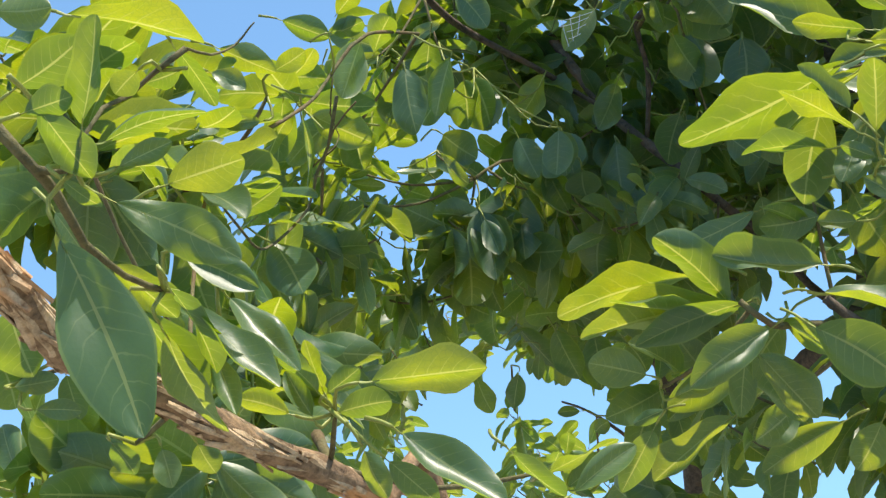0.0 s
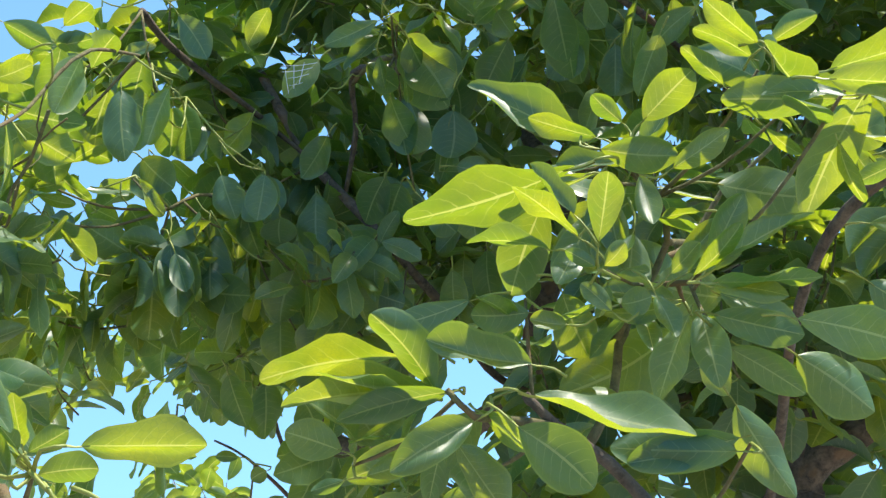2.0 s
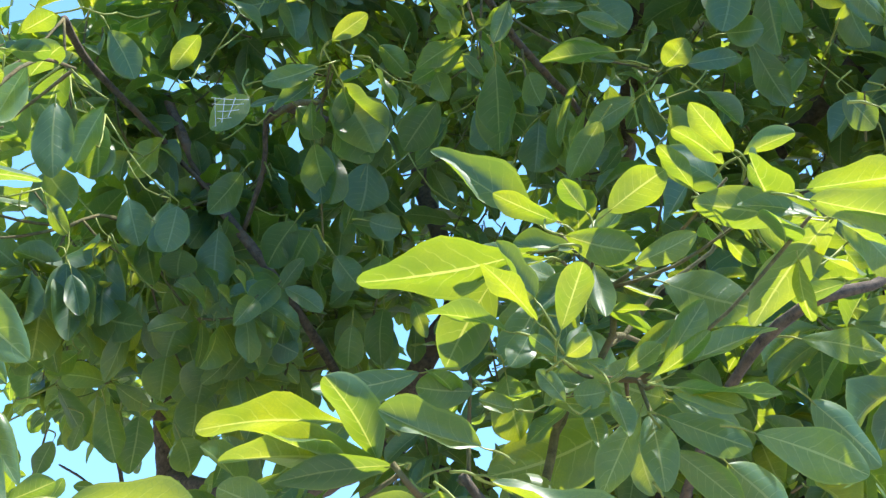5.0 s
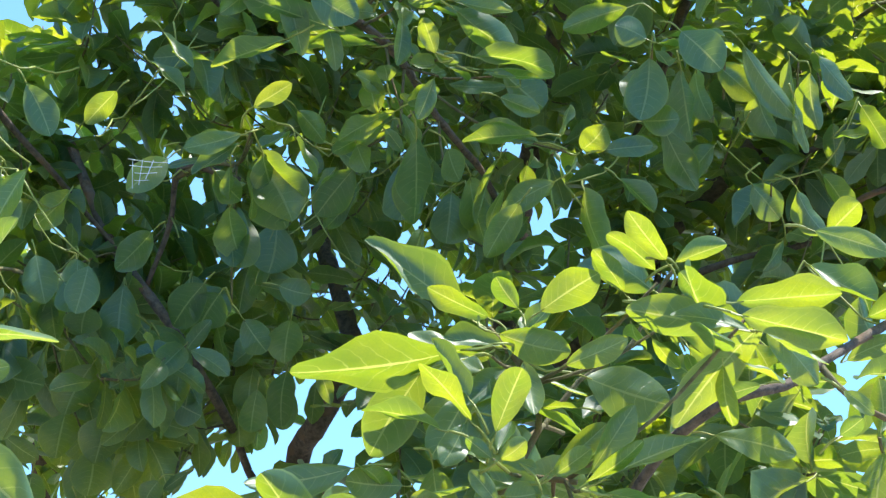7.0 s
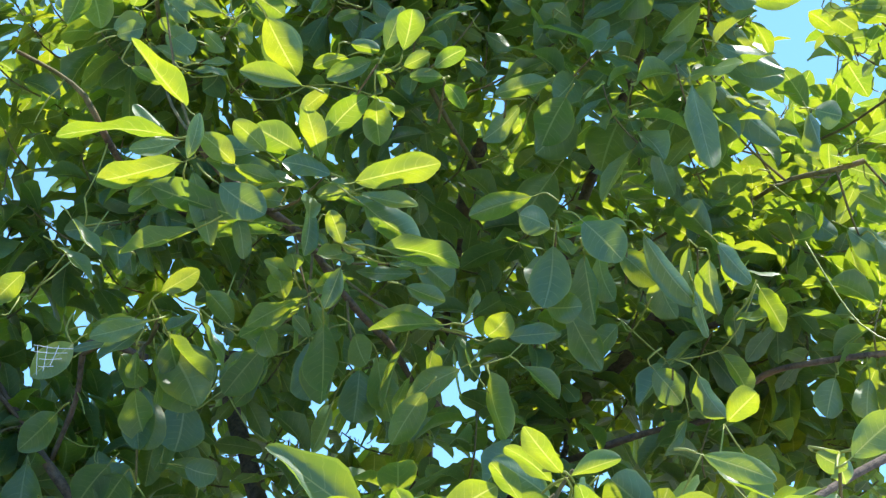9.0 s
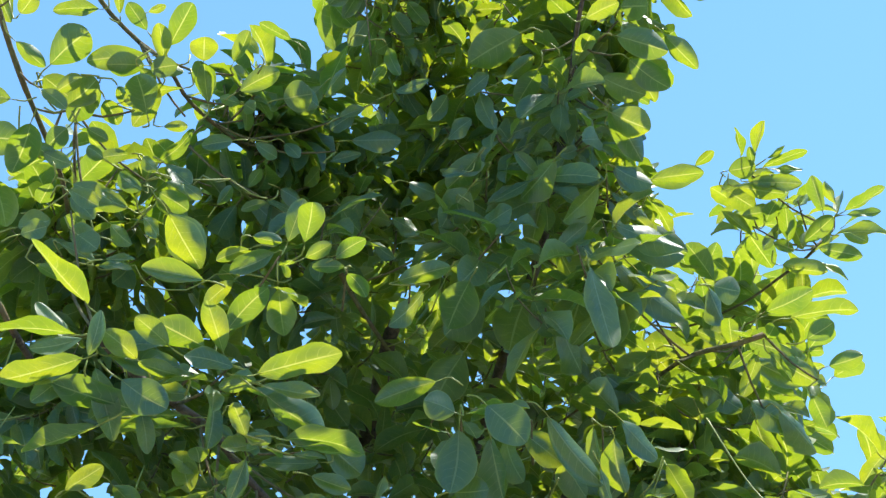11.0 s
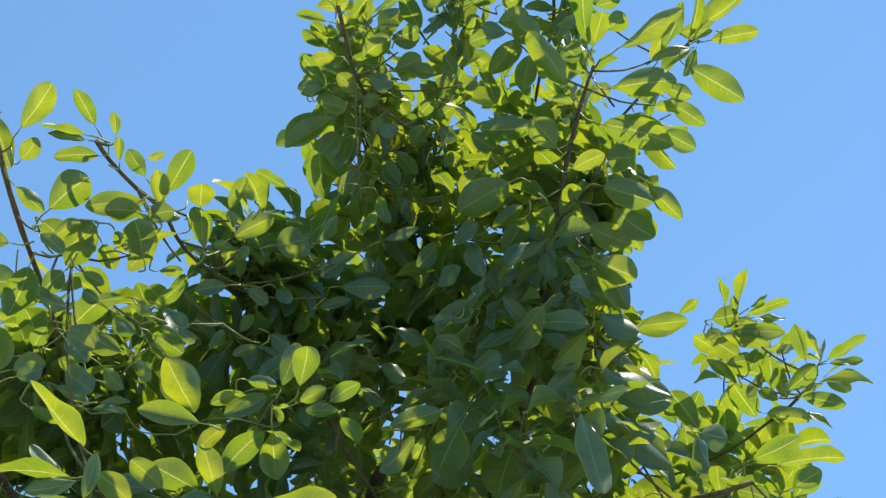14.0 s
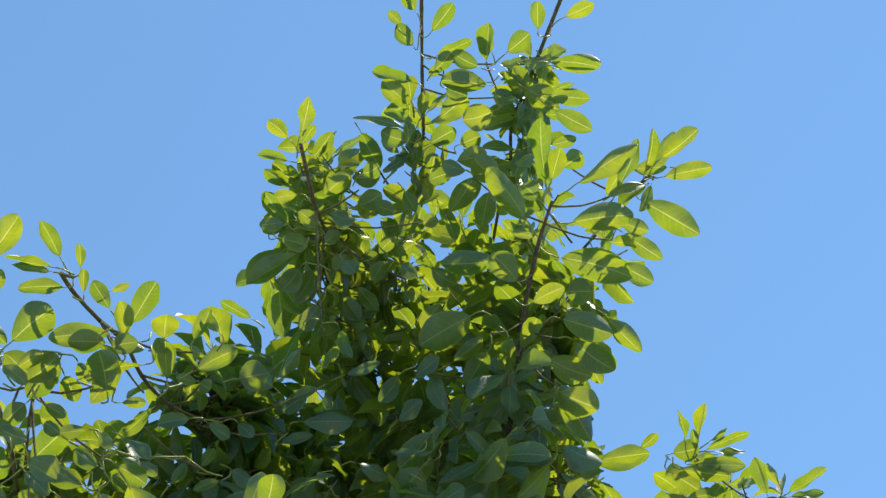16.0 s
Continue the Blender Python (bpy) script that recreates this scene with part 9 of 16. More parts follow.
sprig(b30, (1.318, 1.802, 3.49), (1.306, 1.805, 3.466), (1.315, 1.802, 3.46))
leaf(b30, (1.315, 1.802, 3.46), (1.386, 1.777, 3.44), (0.41, 0.60, 0.69), 0.049, 0.1)
sprig(b30, (1.425, 1.71, 3.459), (1.425, 1.7, 3.464), (1.426, 1.691, 3.467))
leaf(b30, (1.426, 1.691, 3.467), (1.429, 1.635, 3.477), (0.62, 0.16, 0.77), 0.021, 0.1)
stem(b33, (1.753, 1.676, 3.408), (1.559, 1.667, 3.371))
tuft(b33, (1.578, 1.683, 3.388), (1.772, 1.693, 3.425), 0.063, 4)
sprig(b33, (1.538, 1.694, 3.371), (1.522, 1.681, 3.381), (1.526, 1.67, 3.383))
leaf(b33, (1.526, 1.67, 3.383), (1.557, 1.627, 3.385), (0.64, 0.45, 0.63), 0.027, 0.1)
sprig(b33, (1.559, 1.667, 3.371), (1.571, 1.667, 3.345), (1.563, 1.667, 3.345))
leaf(b33, (1.563, 1.667, 3.345), (1.48, 1.67, 3.376), (0.34, 0.21, 0.92), 0.032, 0.1)
sprig(b33, (1.559, 1.667, 3.371), (1.568, 1.653, 3.363), (1.566, 1.643, 3.366))
leaf(b33, (1.566, 1.643, 3.366), (1.55, 1.592, 3.388), (0.53, 0.15, 0.83), 0.031, 0.1)
stem(b33, (1.753, 1.657, 3.416), (1.632, 1.628, 3.327))
tuft(b33, (1.651, 1.644, 3.343), (1.772, 1.673, 3.432), 0.086, 4)
sprig(b33, (1.632, 1.628, 3.327), (1.619, 1.631, 3.326), (1.613, 1.627, 3.329))
leaf(b33, (1.613, 1.627, 3.329), (1.553, 1.574, 3.366), (0.32, 0.24, 0.92), 0.036, 0.1)
sprig(b33, (1.628, 1.617, 3.327), (1.636, 1.602, 3.325), (1.646, 1.594, 3.323))
leaf(b33, (1.646, 1.594, 3.323), (1.72, 1.538, 3.304), (0.57, 0.54, 0.62), 0.036, 0.1)
sprig(b33, (1.632, 1.628, 3.327), (1.629, 1.617, 3.327), (1.628, 1.608, 3.329))
leaf(b33, (1.628, 1.608, 3.329), (1.631, 1.526, 3.353), (0.66, 0.18, 0.72), 0.036, 0.1)
sprig(b33, (1.602, 1.658, 3.328), (1.603, 1.664, 3.305), (1.611, 1.657, 3.299))
leaf(b33, (1.611, 1.657, 3.299), (1.68, 1.593, 3.28), (0.49, 0.27, 0.83), 0.035, 0.1)
stem(b33, (1.752, 1.629, 3.428), (1.659, 1.546, 3.375))
tuft(b33, (1.679, 1.561, 3.392), (1.771, 1.645, 3.445), 0.083, 4)
sprig(b33, (1.659, 1.546, 3.375), (1.646, 1.556, 3.368), (1.637, 1.554, 3.372))
leaf(b33, (1.637, 1.554, 3.372), (1.566, 1.515, 3.415), (-0.03, 0.74, 0.68), 0.030, 0.1)
sprig(b33, (1.659, 1.546, 3.375), (1.655, 1.532, 3.38), (1.647, 1.527, 3.385))
leaf(b33, (1.647, 1.527, 3.385), (1.595, 1.51, 3.411), (0.00, 0.81, 0.59), 0.020, 0.1)
sprig(b33, (1.659, 1.546, 3.375), (1.656, 1.536, 3.372), (1.656, 1.529, 3.373))
leaf(b33, (1.656, 1.529, 3.373), (1.674, 1.432, 3.392), (-0.15, 0.14, 0.98), 0.033, 0.1)
sprig(b33, (1.659, 1.546, 3.375), (1.657, 1.533, 3.37), (1.661, 1.526, 3.37))
leaf(b33, (1.661, 1.526, 3.37), (1.705, 1.471, 3.369), (-0.66, -0.75, 0.02), 0.022, 0.1)
sprig(b33, (1.647, 1.571, 3.367), (1.651, 1.57, 3.346), (1.658, 1.561, 3.341))
leaf(b33, (1.658, 1.561, 3.341), (1.716, 1.465, 3.316), (-0.63, -0.66, 0.40), 0.036, 0.1)
stem(b17, (1.181, 1.846, 3.291), (1.362, 1.846, 3.389))
sprig(b17, (1.362, 1.846, 3.389), (1.342, 1.856, 3.376), (1.347, 1.854, 3.373))
leaf(b17, (1.347, 1.854, 3.373), (1.497, 1.788, 3.342), (0.42, 0.63, 0.65), 0.070, 0.1)
sprig(b17, (1.362, 1.846, 3.389), (1.357, 1.83, 3.393), (1.363, 1.823, 3.392))
leaf(b17, (1.363, 1.823, 3.392), (1.41, 1.785, 3.385), (0.55, 0.55, 0.62), 0.045, 0.1)
stem(b30, (1.191, 1.838, 3.499), (1.274, 1.767, 3.551))
sprig(b30, (1.274, 1.767, 3.551), (1.271, 1.767, 3.532), (1.279, 1.768, 3.526))
leaf(b30, (1.279, 1.768, 3.526), (1.359, 1.774, 3.502), (0.20, 0.55, 0.81), 0.052, 0.1)
sprig(b30, (1.274, 1.767, 3.551), (1.251, 1.75, 3.565), (1.256, 1.751, 3.562))
leaf(b30, (1.256, 1.751, 3.562), (1.351, 1.794, 3.509), (0.25, 0.44, 0.86), 0.067, 0.1)
sprig(b32, (1.203, 1.69, 3.651), (1.214, 1.688, 3.651), (1.222, 1.686, 3.65))
leaf(b32, (1.222, 1.686, 3.65), (1.297, 1.67, 3.63), (0.33, 0.56, 0.76), 0.045, 0.1)
sprig(d47, (0.263, 1.806, 2.426), (0.256, 1.806, 2.42), (0.252, 1.805, 2.414))
leaf(d47, (0.252, 1.805, 2.414), (0.203, 1.801, 2.348), (0.11, -0.96, 0.26), 0.040, 0.1)
stem(b19, (0.921, 1.714, 3.194), (0.875, 1.646, 3.207))
sprig(b19, (0.875, 1.646, 3.207), (0.875, 1.616, 3.219), (0.874, 1.621, 3.217))
leaf(b19, (0.874, 1.621, 3.217), (0.863, 1.707, 3.178), (0.51, 0.36, 0.78), 0.049, 0.1)
sprig(b19, (0.875, 1.646, 3.207), (0.874, 1.649, 3.19), (0.865, 1.654, 3.184))
leaf(b19, (0.865, 1.654, 3.184), (0.83, 1.673, 3.172), (-0.27, -0.96, 0.00), 0.017, 0.1)
stem(b23, (0.826, 1.955, 3.082), (0.897, 1.703, 3.118))
tuft(b23, (0.911, 1.724, 3.134), (0.84, 1.976, 3.098), 0.072, 6)
sprig(b23, (0.878, 1.659, 3.132), (0.864, 1.674, 3.149), (0.868, 1.683, 3.146))
leaf(b23, (0.868, 1.683, 3.146), (0.906, 1.728, 3.112), (0.24, 0.40, 0.88), 0.043, 0.1)
sprig(b23, (0.902, 1.695, 3.104), (0.897, 1.704, 3.089), (0.892, 1.715, 3.084))
leaf(b23, (0.892, 1.715, 3.084), (0.856, 1.789, 3.062), (0.13, 0.29, 0.95), 0.030, 0.1)
sprig(b23, (0.897, 1.703, 3.118), (0.91, 1.696, 3.102), (0.915, 1.686, 3.103))
leaf(b23, (0.915, 1.686, 3.103), (0.937, 1.62, 3.125), (0.60, 0.77, -0.19), 0.055, 0.1)
stem(b24, (1.283, 1.569, 2.946), (1.094, 1.588, 3.075))
tuft(b24, (1.111, 1.607, 3.091), (1.3, 1.588, 2.962), 0.120, 6)
sprig(b24, (1.064, 1.567, 3.108), (1.069, 1.55, 3.121), (1.08, 1.544, 3.12))
leaf(b24, (1.08, 1.544, 3.12), (1.209, 1.499, 3.097), (0.26, 0.97, 0.00), 0.064, 0.1)
sprig(b24, (1.094, 1.588, 3.075), (1.09, 1.57, 3.079), (1.096, 1.567, 3.076))
leaf(b24, (1.096, 1.567, 3.076), (1.263, 1.559, 3.007), (0.17, 0.98, 0.01), 0.075, 0.1)
sprig(b24, (1.085, 1.598, 3.077), (1.081, 1.602, 3.06), (1.084, 1.601, 3.047))
leaf(b24, (1.084, 1.601, 3.047), (1.125, 1.571, 2.912), (0.03, -0.95, 0.32), 0.044, 0.1)
sprig(b24, (1.085, 1.591, 3.052), (1.085, 1.601, 3.038), (1.088, 1.611, 3.03))
leaf(b24, (1.088, 1.611, 3.03), (1.126, 1.712, 2.957), (0.50, 0.87, 0.05), 0.082, 0.1)
stem(b19, (1.112, 1.58, 3.18), (1.057, 1.519, 3.193))
sprig(b19, (1.057, 1.519, 3.193), (1.045, 1.505, 3.199), (1.05, 1.501, 3.199))
leaf(b19, (1.05, 1.501, 3.199), (1.125, 1.48, 3.182), (0.23, 0.97, 0.08), 0.050, 0.1)
sprig(b19, (1.057, 1.519, 3.193), (1.052, 1.516, 3.179), (1.05, 1.522, 3.175))
leaf(b19, (1.05, 1.522, 3.175), (1.042, 1.615, 3.14), (0.67, 0.73, -0.14), 0.064, 0.1)
stem(b19, (1.044, 1.596, 3.481), (1.015, 1.467, 3.285))
sprig(b19, (1.015, 1.467, 3.285), (1.008, 1.466, 3.275), (1.012, 1.464, 3.272))
leaf(b19, (1.012, 1.464, 3.272), (1.084, 1.438, 3.252), (0.40, 0.59, 0.70), 0.055, 0.1)
sprig(b19, (1.015, 1.467, 3.285), (1.002, 1.456, 3.286), (1.005, 1.456, 3.285))
leaf(b19, (1.005, 1.456, 3.285), (1.123, 1.503, 3.239), (0.15, 0.44, 0.88), 0.048, 0.1)
sprig(b24, (1.225, 1.484, 3.025), (1.234, 1.478, 3.027), (1.242, 1.473, 3.026))
leaf(b24, (1.242, 1.473, 3.026), (1.283, 1.447, 3.018), (0.49, 0.87, 0.07), 0.055, 0.1)
stem(b24, (1.32, 1.436, 2.946), (1.346, 1.438, 2.958))
tuft(b24, (1.365, 1.456, 2.973), (1.34, 1.453, 2.961), 0.080, 6)
sprig(b24, (1.326, 1.455, 2.966), (1.314, 1.445, 2.979), (1.315, 1.433, 2.982))
leaf(b24, (1.315, 1.433, 2.982), (1.34, 1.343, 2.997), (0.73, 0.27, 0.62), 0.040, 0.1)
sprig(b24, (1.335, 1.44, 2.966), (1.335, 1.423, 2.972), (1.341, 1.411, 2.973))
leaf(b24, (1.341, 1.411, 2.973), (1.405, 1.309, 2.968), (0.32, 0.13, 0.94), 0.043, 0.1)
sprig(b24, (1.302, 1.458, 2.972), (1.3, 1.471, 2.95), (1.31, 1.468, 2.945))
leaf(b24, (1.31, 1.468, 2.945), (1.363, 1.441, 2.933), (0.48, 0.65, 0.59), 0.040, 0.1)
sprig(b24, (1.362, 1.427, 2.941), (1.371, 1.412, 2.937), (1.375, 1.4, 2.94))
leaf(b24, (1.375, 1.4, 2.94), (1.389, 1.348, 2.957), (0.71, 0.33, 0.62), 0.035, 0.1)
sprig(b24, (1.33, 1.447, 2.946), (1.336, 1.449, 2.928), (1.347, 1.446, 2.921))
leaf(b24, (1.347, 1.446, 2.921), (1.424, 1.421, 2.886), (0.47, 0.62, 0.63), 0.040, 0.1)
stem(b24, (1.32, 1.436, 2.946), (1.416, 1.414, 2.887))
sprig(b24, (1.416, 1.414, 2.887), (1.407, 1.402, 2.897), (1.41, 1.391, 2.9))
leaf(b24, (1.41, 1.391, 2.9), (1.438, 1.336, 2.909), (0.72, 0.42, 0.55), 0.032, 0.1)
sprig(b24, (1.416, 1.414, 2.887), (1.4, 1.42, 2.872), (1.406, 1.423, 2.864))
leaf(b24, (1.406, 1.423, 2.864), (1.459, 1.441, 2.825), (0.37, 0.48, 0.80), 0.032, 0.1)
stem(b24, (1.068, 1.721, 3.054), (1.015, 1.655, 3.07))
tuft(b24, (1.031, 1.675, 3.086), (1.084, 1.741, 3.07), 0.102, 6)
sprig(b24, (1.015, 1.648, 3.062), (1.022, 1.633, 3.066), (1.029, 1.624, 3.074))
leaf(b24, (1.029, 1.624, 3.074), (1.064, 1.579, 3.125), (-0.44, -0.87, -0.22), 0.032, 0.1)
sprig(b24, (1.003, 1.631, 3.089), (0.983, 1.638, 3.094), (0.979, 1.649, 3.09))
leaf(b24, (0.979, 1.649, 3.09), (0.965, 1.75, 3.043), (0.65, 0.76, 0.10), 0.064, 0.1)
sprig(b24, (1.012, 1.65, 3.052), (1.014, 1.657, 3.036), (1.018, 1.667, 3.028))
leaf(b24, (1.018, 1.667, 3.028), (1.055, 1.774, 2.959), (0.44, 0.90, -0.01), 0.082, 0.1)
sprig(b23, (0.97, 1.701, 3.015), (0.967, 1.711, 3.014), (0.966, 1.718, 3.01))
leaf(b23, (0.966, 1.718, 3.01), (0.944, 1.81, 2.964), (0.62, 0.78, 0.08), 0.073, 0.1)
sprig(b19, (0.979, 1.53, 3.216), (0.978, 1.54, 3.215), (0.978, 1.548, 3.212))
leaf(b19, (0.978, 1.548, 3.212), (0.973, 1.645, 3.17), (0.63, 0.78, 0.00), 0.064, 0.1)
sprig(b24, (1.172, 1.522, 3.031), (1.171, 1.532, 3.031), (1.169, 1.541, 3.029))
leaf(b24, (1.169, 1.541, 3.029), (1.152, 1.635, 2.999), (0.73, 0.64, -0.23), 0.073, 0.1)
sprig(b24, (1.133, 1.648, 2.907), (1.144, 1.647, 2.906), (1.152, 1.647, 2.904))
leaf(b24, (1.152, 1.647, 2.904), (1.257, 1.64, 2.863), (0.16, 0.99, 0.05), 0.064, 0.1)
stem(b24, (1.283, 1.559, 2.946), (1.244, 1.568, 2.924))
sprig(b24, (1.241, 1.557, 2.918), (1.252, 1.549, 2.908), (1.264, 1.546, 2.902))
leaf(b24, (1.264, 1.546, 2.902), (1.363, 1.534, 2.859), (0.24, 0.97, 0.00), 0.055, 0.1)
sprig(b24, (1.229, 1.554, 2.939), (1.212, 1.564, 2.94), (1.208, 1.575, 2.935))
leaf(b24, (1.208, 1.575, 2.935), (1.201, 1.664, 2.886), (0.70, 0.71, -0.04), 0.063, 0.1)
sprig(b24, (1.32, 1.507, 2.864), (1.33, 1.503, 2.863), (1.338, 1.501, 2.86))
leaf(b24, (1.338, 1.501, 2.86), (1.421, 1.473, 2.826), (0.38, 0.92, -0.00), 0.055, 0.1)
sprig(b24, (1.045, 1.661, 2.987), (1.055, 1.664, 2.985), (1.063, 1.666, 2.982))
leaf(b24, (1.063, 1.666, 2.982), (1.195, 1.697, 2.917), (0.04, 0.99, 0.11), 0.072, 0.1)
sprig(b23, (0.963, 1.756, 2.937), (0.964, 1.766, 2.934), (0.964, 1.773, 2.93))
leaf(b23, (0.964, 1.773, 2.93), (0.969, 1.869, 2.866), (0.55, 0.83, 0.11), 0.072, 0.1)
sprig(d47, (0.38, 1.846, 2.485), (0.385, 1.843, 2.478), (0.388, 1.841, 2.472))
leaf(d47, (0.388, 1.841, 2.472), (0.431, 1.813, 2.378), (-0.51, -0.86, 0.04), 0.080, 0.1)
stem(d51, (0.142, 2.085, 2.291), (0.198, 2.024, 2.289))
sprig(d51, (0.196, 2.029, 2.322), (0.204, 2.007, 2.325), (0.206, 2.002, 2.314))
leaf(d51, (0.206, 2.002, 2.314), (0.212, 1.984, 2.231), (-0.29, -0.96, -0.01), 0.049, 0.1)
sprig(d51, (0.191, 2.012, 2.284), (0.186, 2.015, 2.267), (0.186, 2.024, 2.257))
leaf(d51, (0.186, 2.024, 2.257), (0.189, 2.084, 2.199), (-0.01, 0.99, 0.12), 0.055, 0.1)
stem(d51, (0.082, 2.035, 2.25), (0.07, 2.043, 2.197))
sprig(d51, (0.073, 2.026, 2.216), (0.079, 2.008, 2.21), (0.082, 2.003, 2.199))
leaf(d51, (0.082, 2.003, 2.199), (0.104, 1.973, 2.084), (-0.29, -0.96, -0.01), 0.058, 0.1)
sprig(d51, (0.07, 2.043, 2.197), (0.055, 2.053, 2.195), (0.055, 2.061, 2.189))
leaf(d51, (0.055, 2.061, 2.189), (0.094, 2.161, 2.084), (-0.20, 0.95, 0.25), 0.072, 0.1)
sprig(d51, (0.132, 2.028, 2.232), (0.136, 2.036, 2.227), (0.138, 2.041, 2.222))
leaf(d51, (0.138, 2.041, 2.222), (0.174, 2.119, 2.144), (-0.22, 0.96, 0.15), 0.057, 0.1)
sprig(d48, (0.046, 1.855, 2.486), (0.053, 1.853, 2.48), (0.057, 1.852, 2.474))
leaf(d48, (0.057, 1.852, 2.474), (0.103, 1.839, 2.404), (-0.35, -0.94, -0.00), 0.042, 0.1)
stem(d48, (0.019, 2.033, 2.548), (0.051, 2.002, 2.407))
sprig(d48, (0.06, 1.982, 2.416), (0.078, 1.981, 2.407), (0.084, 1.989, 2.399))
leaf(d48, (0.084, 1.989, 2.399), (0.112, 2.065, 2.336), (-0.28, 0.95, 0.12), 0.068, 0.1)
sprig(d48, (0.04, 1.983, 2.421), (0.021, 1.985, 2.415), (0.016, 1.993, 2.406))
leaf(d48, (0.016, 1.993, 2.406), (0.001, 2.056, 2.347), (0.02, 0.98, 0.21), 0.050, 0.1)
stem(b20, (0.628, 1.802, 2.595), (0.641, 1.792, 2.526))
sprig(b20, (0.619, 1.774, 2.542), (0.601, 1.785, 2.535), (0.603, 1.795, 2.528))
leaf(b20, (0.603, 1.795, 2.528), (0.651, 1.881, 2.457), (-0.01, 0.99, 0.11), 0.064, 0.1)
sprig(b20, (0.645, 1.771, 2.53), (0.661, 1.765, 2.522), (0.671, 1.77, 2.514))
leaf(b20, (0.671, 1.77, 2.514), (0.738, 1.828, 2.455), (-0.08, 0.99, 0.14), 0.063, 0.1)
sprig(d47, (0.383, 1.905, 2.434), (0.387, 1.913, 2.429), (0.389, 1.918, 2.424))
leaf(d47, (0.389, 1.918, 2.424), (0.421, 1.983, 2.357), (-0.04, 0.99, 0.14), 0.049, 0.1)
sprig(d51, (0.321, 1.99, 2.243), (0.329, 1.995, 2.24), (0.335, 2, 2.236))
leaf(d51, (0.335, 2, 2.236), (0.386, 2.037, 2.195), (-0.23, 0.95, 0.21), 0.072, 0.1)
sprig(d45, (0.361, 2.01, 2.148), (0.371, 2.011, 2.149), (0.38, 2.012, 2.147))
leaf(d45, (0.38, 2.012, 2.147), (0.428, 2.018, 2.136), (-0.09, 0.99, 0.13), 0.049, 0.1)
stem(d51, (0.082, 2.035, 2.25), (0.027, 2.045, 2.293))
sprig(d51, (0.004, 2.027, 2.31), (0.021, 2.019, 2.324), (0.032, 2.023, 2.321))
leaf(d51, (0.032, 2.023, 2.321), (0.087, 2.056, 2.288), (-0.30, 0.92, 0.24), 0.057, 0.1)
sprig(d51, (0.012, 2.035, 2.285), (0.012, 2.038, 2.266), (0.019, 2.044, 2.258))
leaf(d51, (0.019, 2.044, 2.258), (0.069, 2.088, 2.213), (-0.32, 0.92, 0.23), 0.047, 0.1)
sprig(d47, (0.248, 1.837, 2.436), (0.257, 1.833, 2.442), (0.266, 1.829, 2.445))
leaf(d47, (0.266, 1.829, 2.445), (0.329, 1.801, 2.461), (-0.23, -0.95, -0.23), 0.023, 0.1)
stem(d51, (0.186, 2.114, 2.302), (0.29, 2.044, 2.156))
sprig(d51, (0.294, 2.017, 2.183), (0.271, 2.021, 2.19), (0.267, 2.03, 2.183))
leaf(d51, (0.267, 2.03, 2.183), (0.259, 2.102, 2.112), (0.14, 0.99, 0.09), 0.064, 0.1)
sprig(d51, (0.299, 2.028, 2.151), (0.307, 2.028, 2.134), (0.309, 2.036, 2.124))
leaf(d51, (0.309, 2.036, 2.124), (0.315, 2.103, 2.054), (0.05, 1.00, 0.03), 0.064, 0.1)
sprig(d51, (0.185, 2.039, 2.171), (0.182, 2.047, 2.166), (0.181, 2.052, 2.16))
leaf(d51, (0.181, 2.052, 2.16), (0.16, 2.117, 2.083), (-0.55, 0.48, 0.68), 0.034, 0.1)
sprig(d47, (0.453, 1.934, 2.323), (0.463, 1.932, 2.325), (0.472, 1.931, 2.325))
leaf(d47, (0.472, 1.931, 2.325), (0.524, 1.922, 2.322), (0.12, 0.99, 0.10), 0.041, 0.1)
stem(b20, (0.588, 1.767, 2.596), (0.516, 1.852, 2.511))
sprig(b20, (0.516, 1.852, 2.511), (0.495, 1.85, 2.509), (0.497, 1.844, 2.512))
leaf(b20, (0.497, 1.844, 2.512), (0.544, 1.778, 2.544), (0.22, 0.48, 0.85), 0.031, 0.1)
sprig(b20, (0.516, 1.852, 2.511), (0.527, 1.835, 2.506), (0.528, 1.838, 2.5))
leaf(b20, (0.528, 1.838, 2.5), (0.511, 1.918, 2.439), (0.32, 0.95, -0.03), 0.055, 0.1)
sprig(d51, (0.256, 2.205, 2.063), (0.258, 2.212, 2.058), (0.259, 2.217, 2.052))
leaf(d51, (0.259, 2.217, 2.052), (0.273, 2.288, 1.966), (-0.03, 1.00, 0.05), 0.061, 0.1)
sprig(d47, (0.302, 1.949, 2.376), (0.298, 1.958, 2.373), (0.296, 1.964, 2.368))
leaf(d47, (0.296, 1.964, 2.368), (0.269, 2.032, 2.316), (0.30, 0.94, 0.14), 0.047, 0.1)
sprig(d47, (0.385, 1.946, 2.324), (0.384, 1.955, 2.321), (0.382, 1.961, 2.316))
leaf(d47, (0.382, 1.961, 2.316), (0.368, 2.035, 2.258), (0.30, 0.94, 0.15), 0.055, 0.1)
sprig(d47, (0.407, 1.839, 2.561), (0.417, 1.843, 2.561), (0.424, 1.846, 2.558))
leaf(d47, (0.424, 1.846, 2.558), (0.487, 1.871, 2.531), (-0.02, 0.72, 0.69), 0.034, 0.1)
sprig(d47, (0.2, 1.9, 2.54), (0.196, 1.909, 2.537), (0.194, 1.916, 2.533))
leaf(d47, (0.194, 1.916, 2.533), (0.171, 1.972, 2.49), (0.31, 0.59, 0.75), 0.034, 0.1)
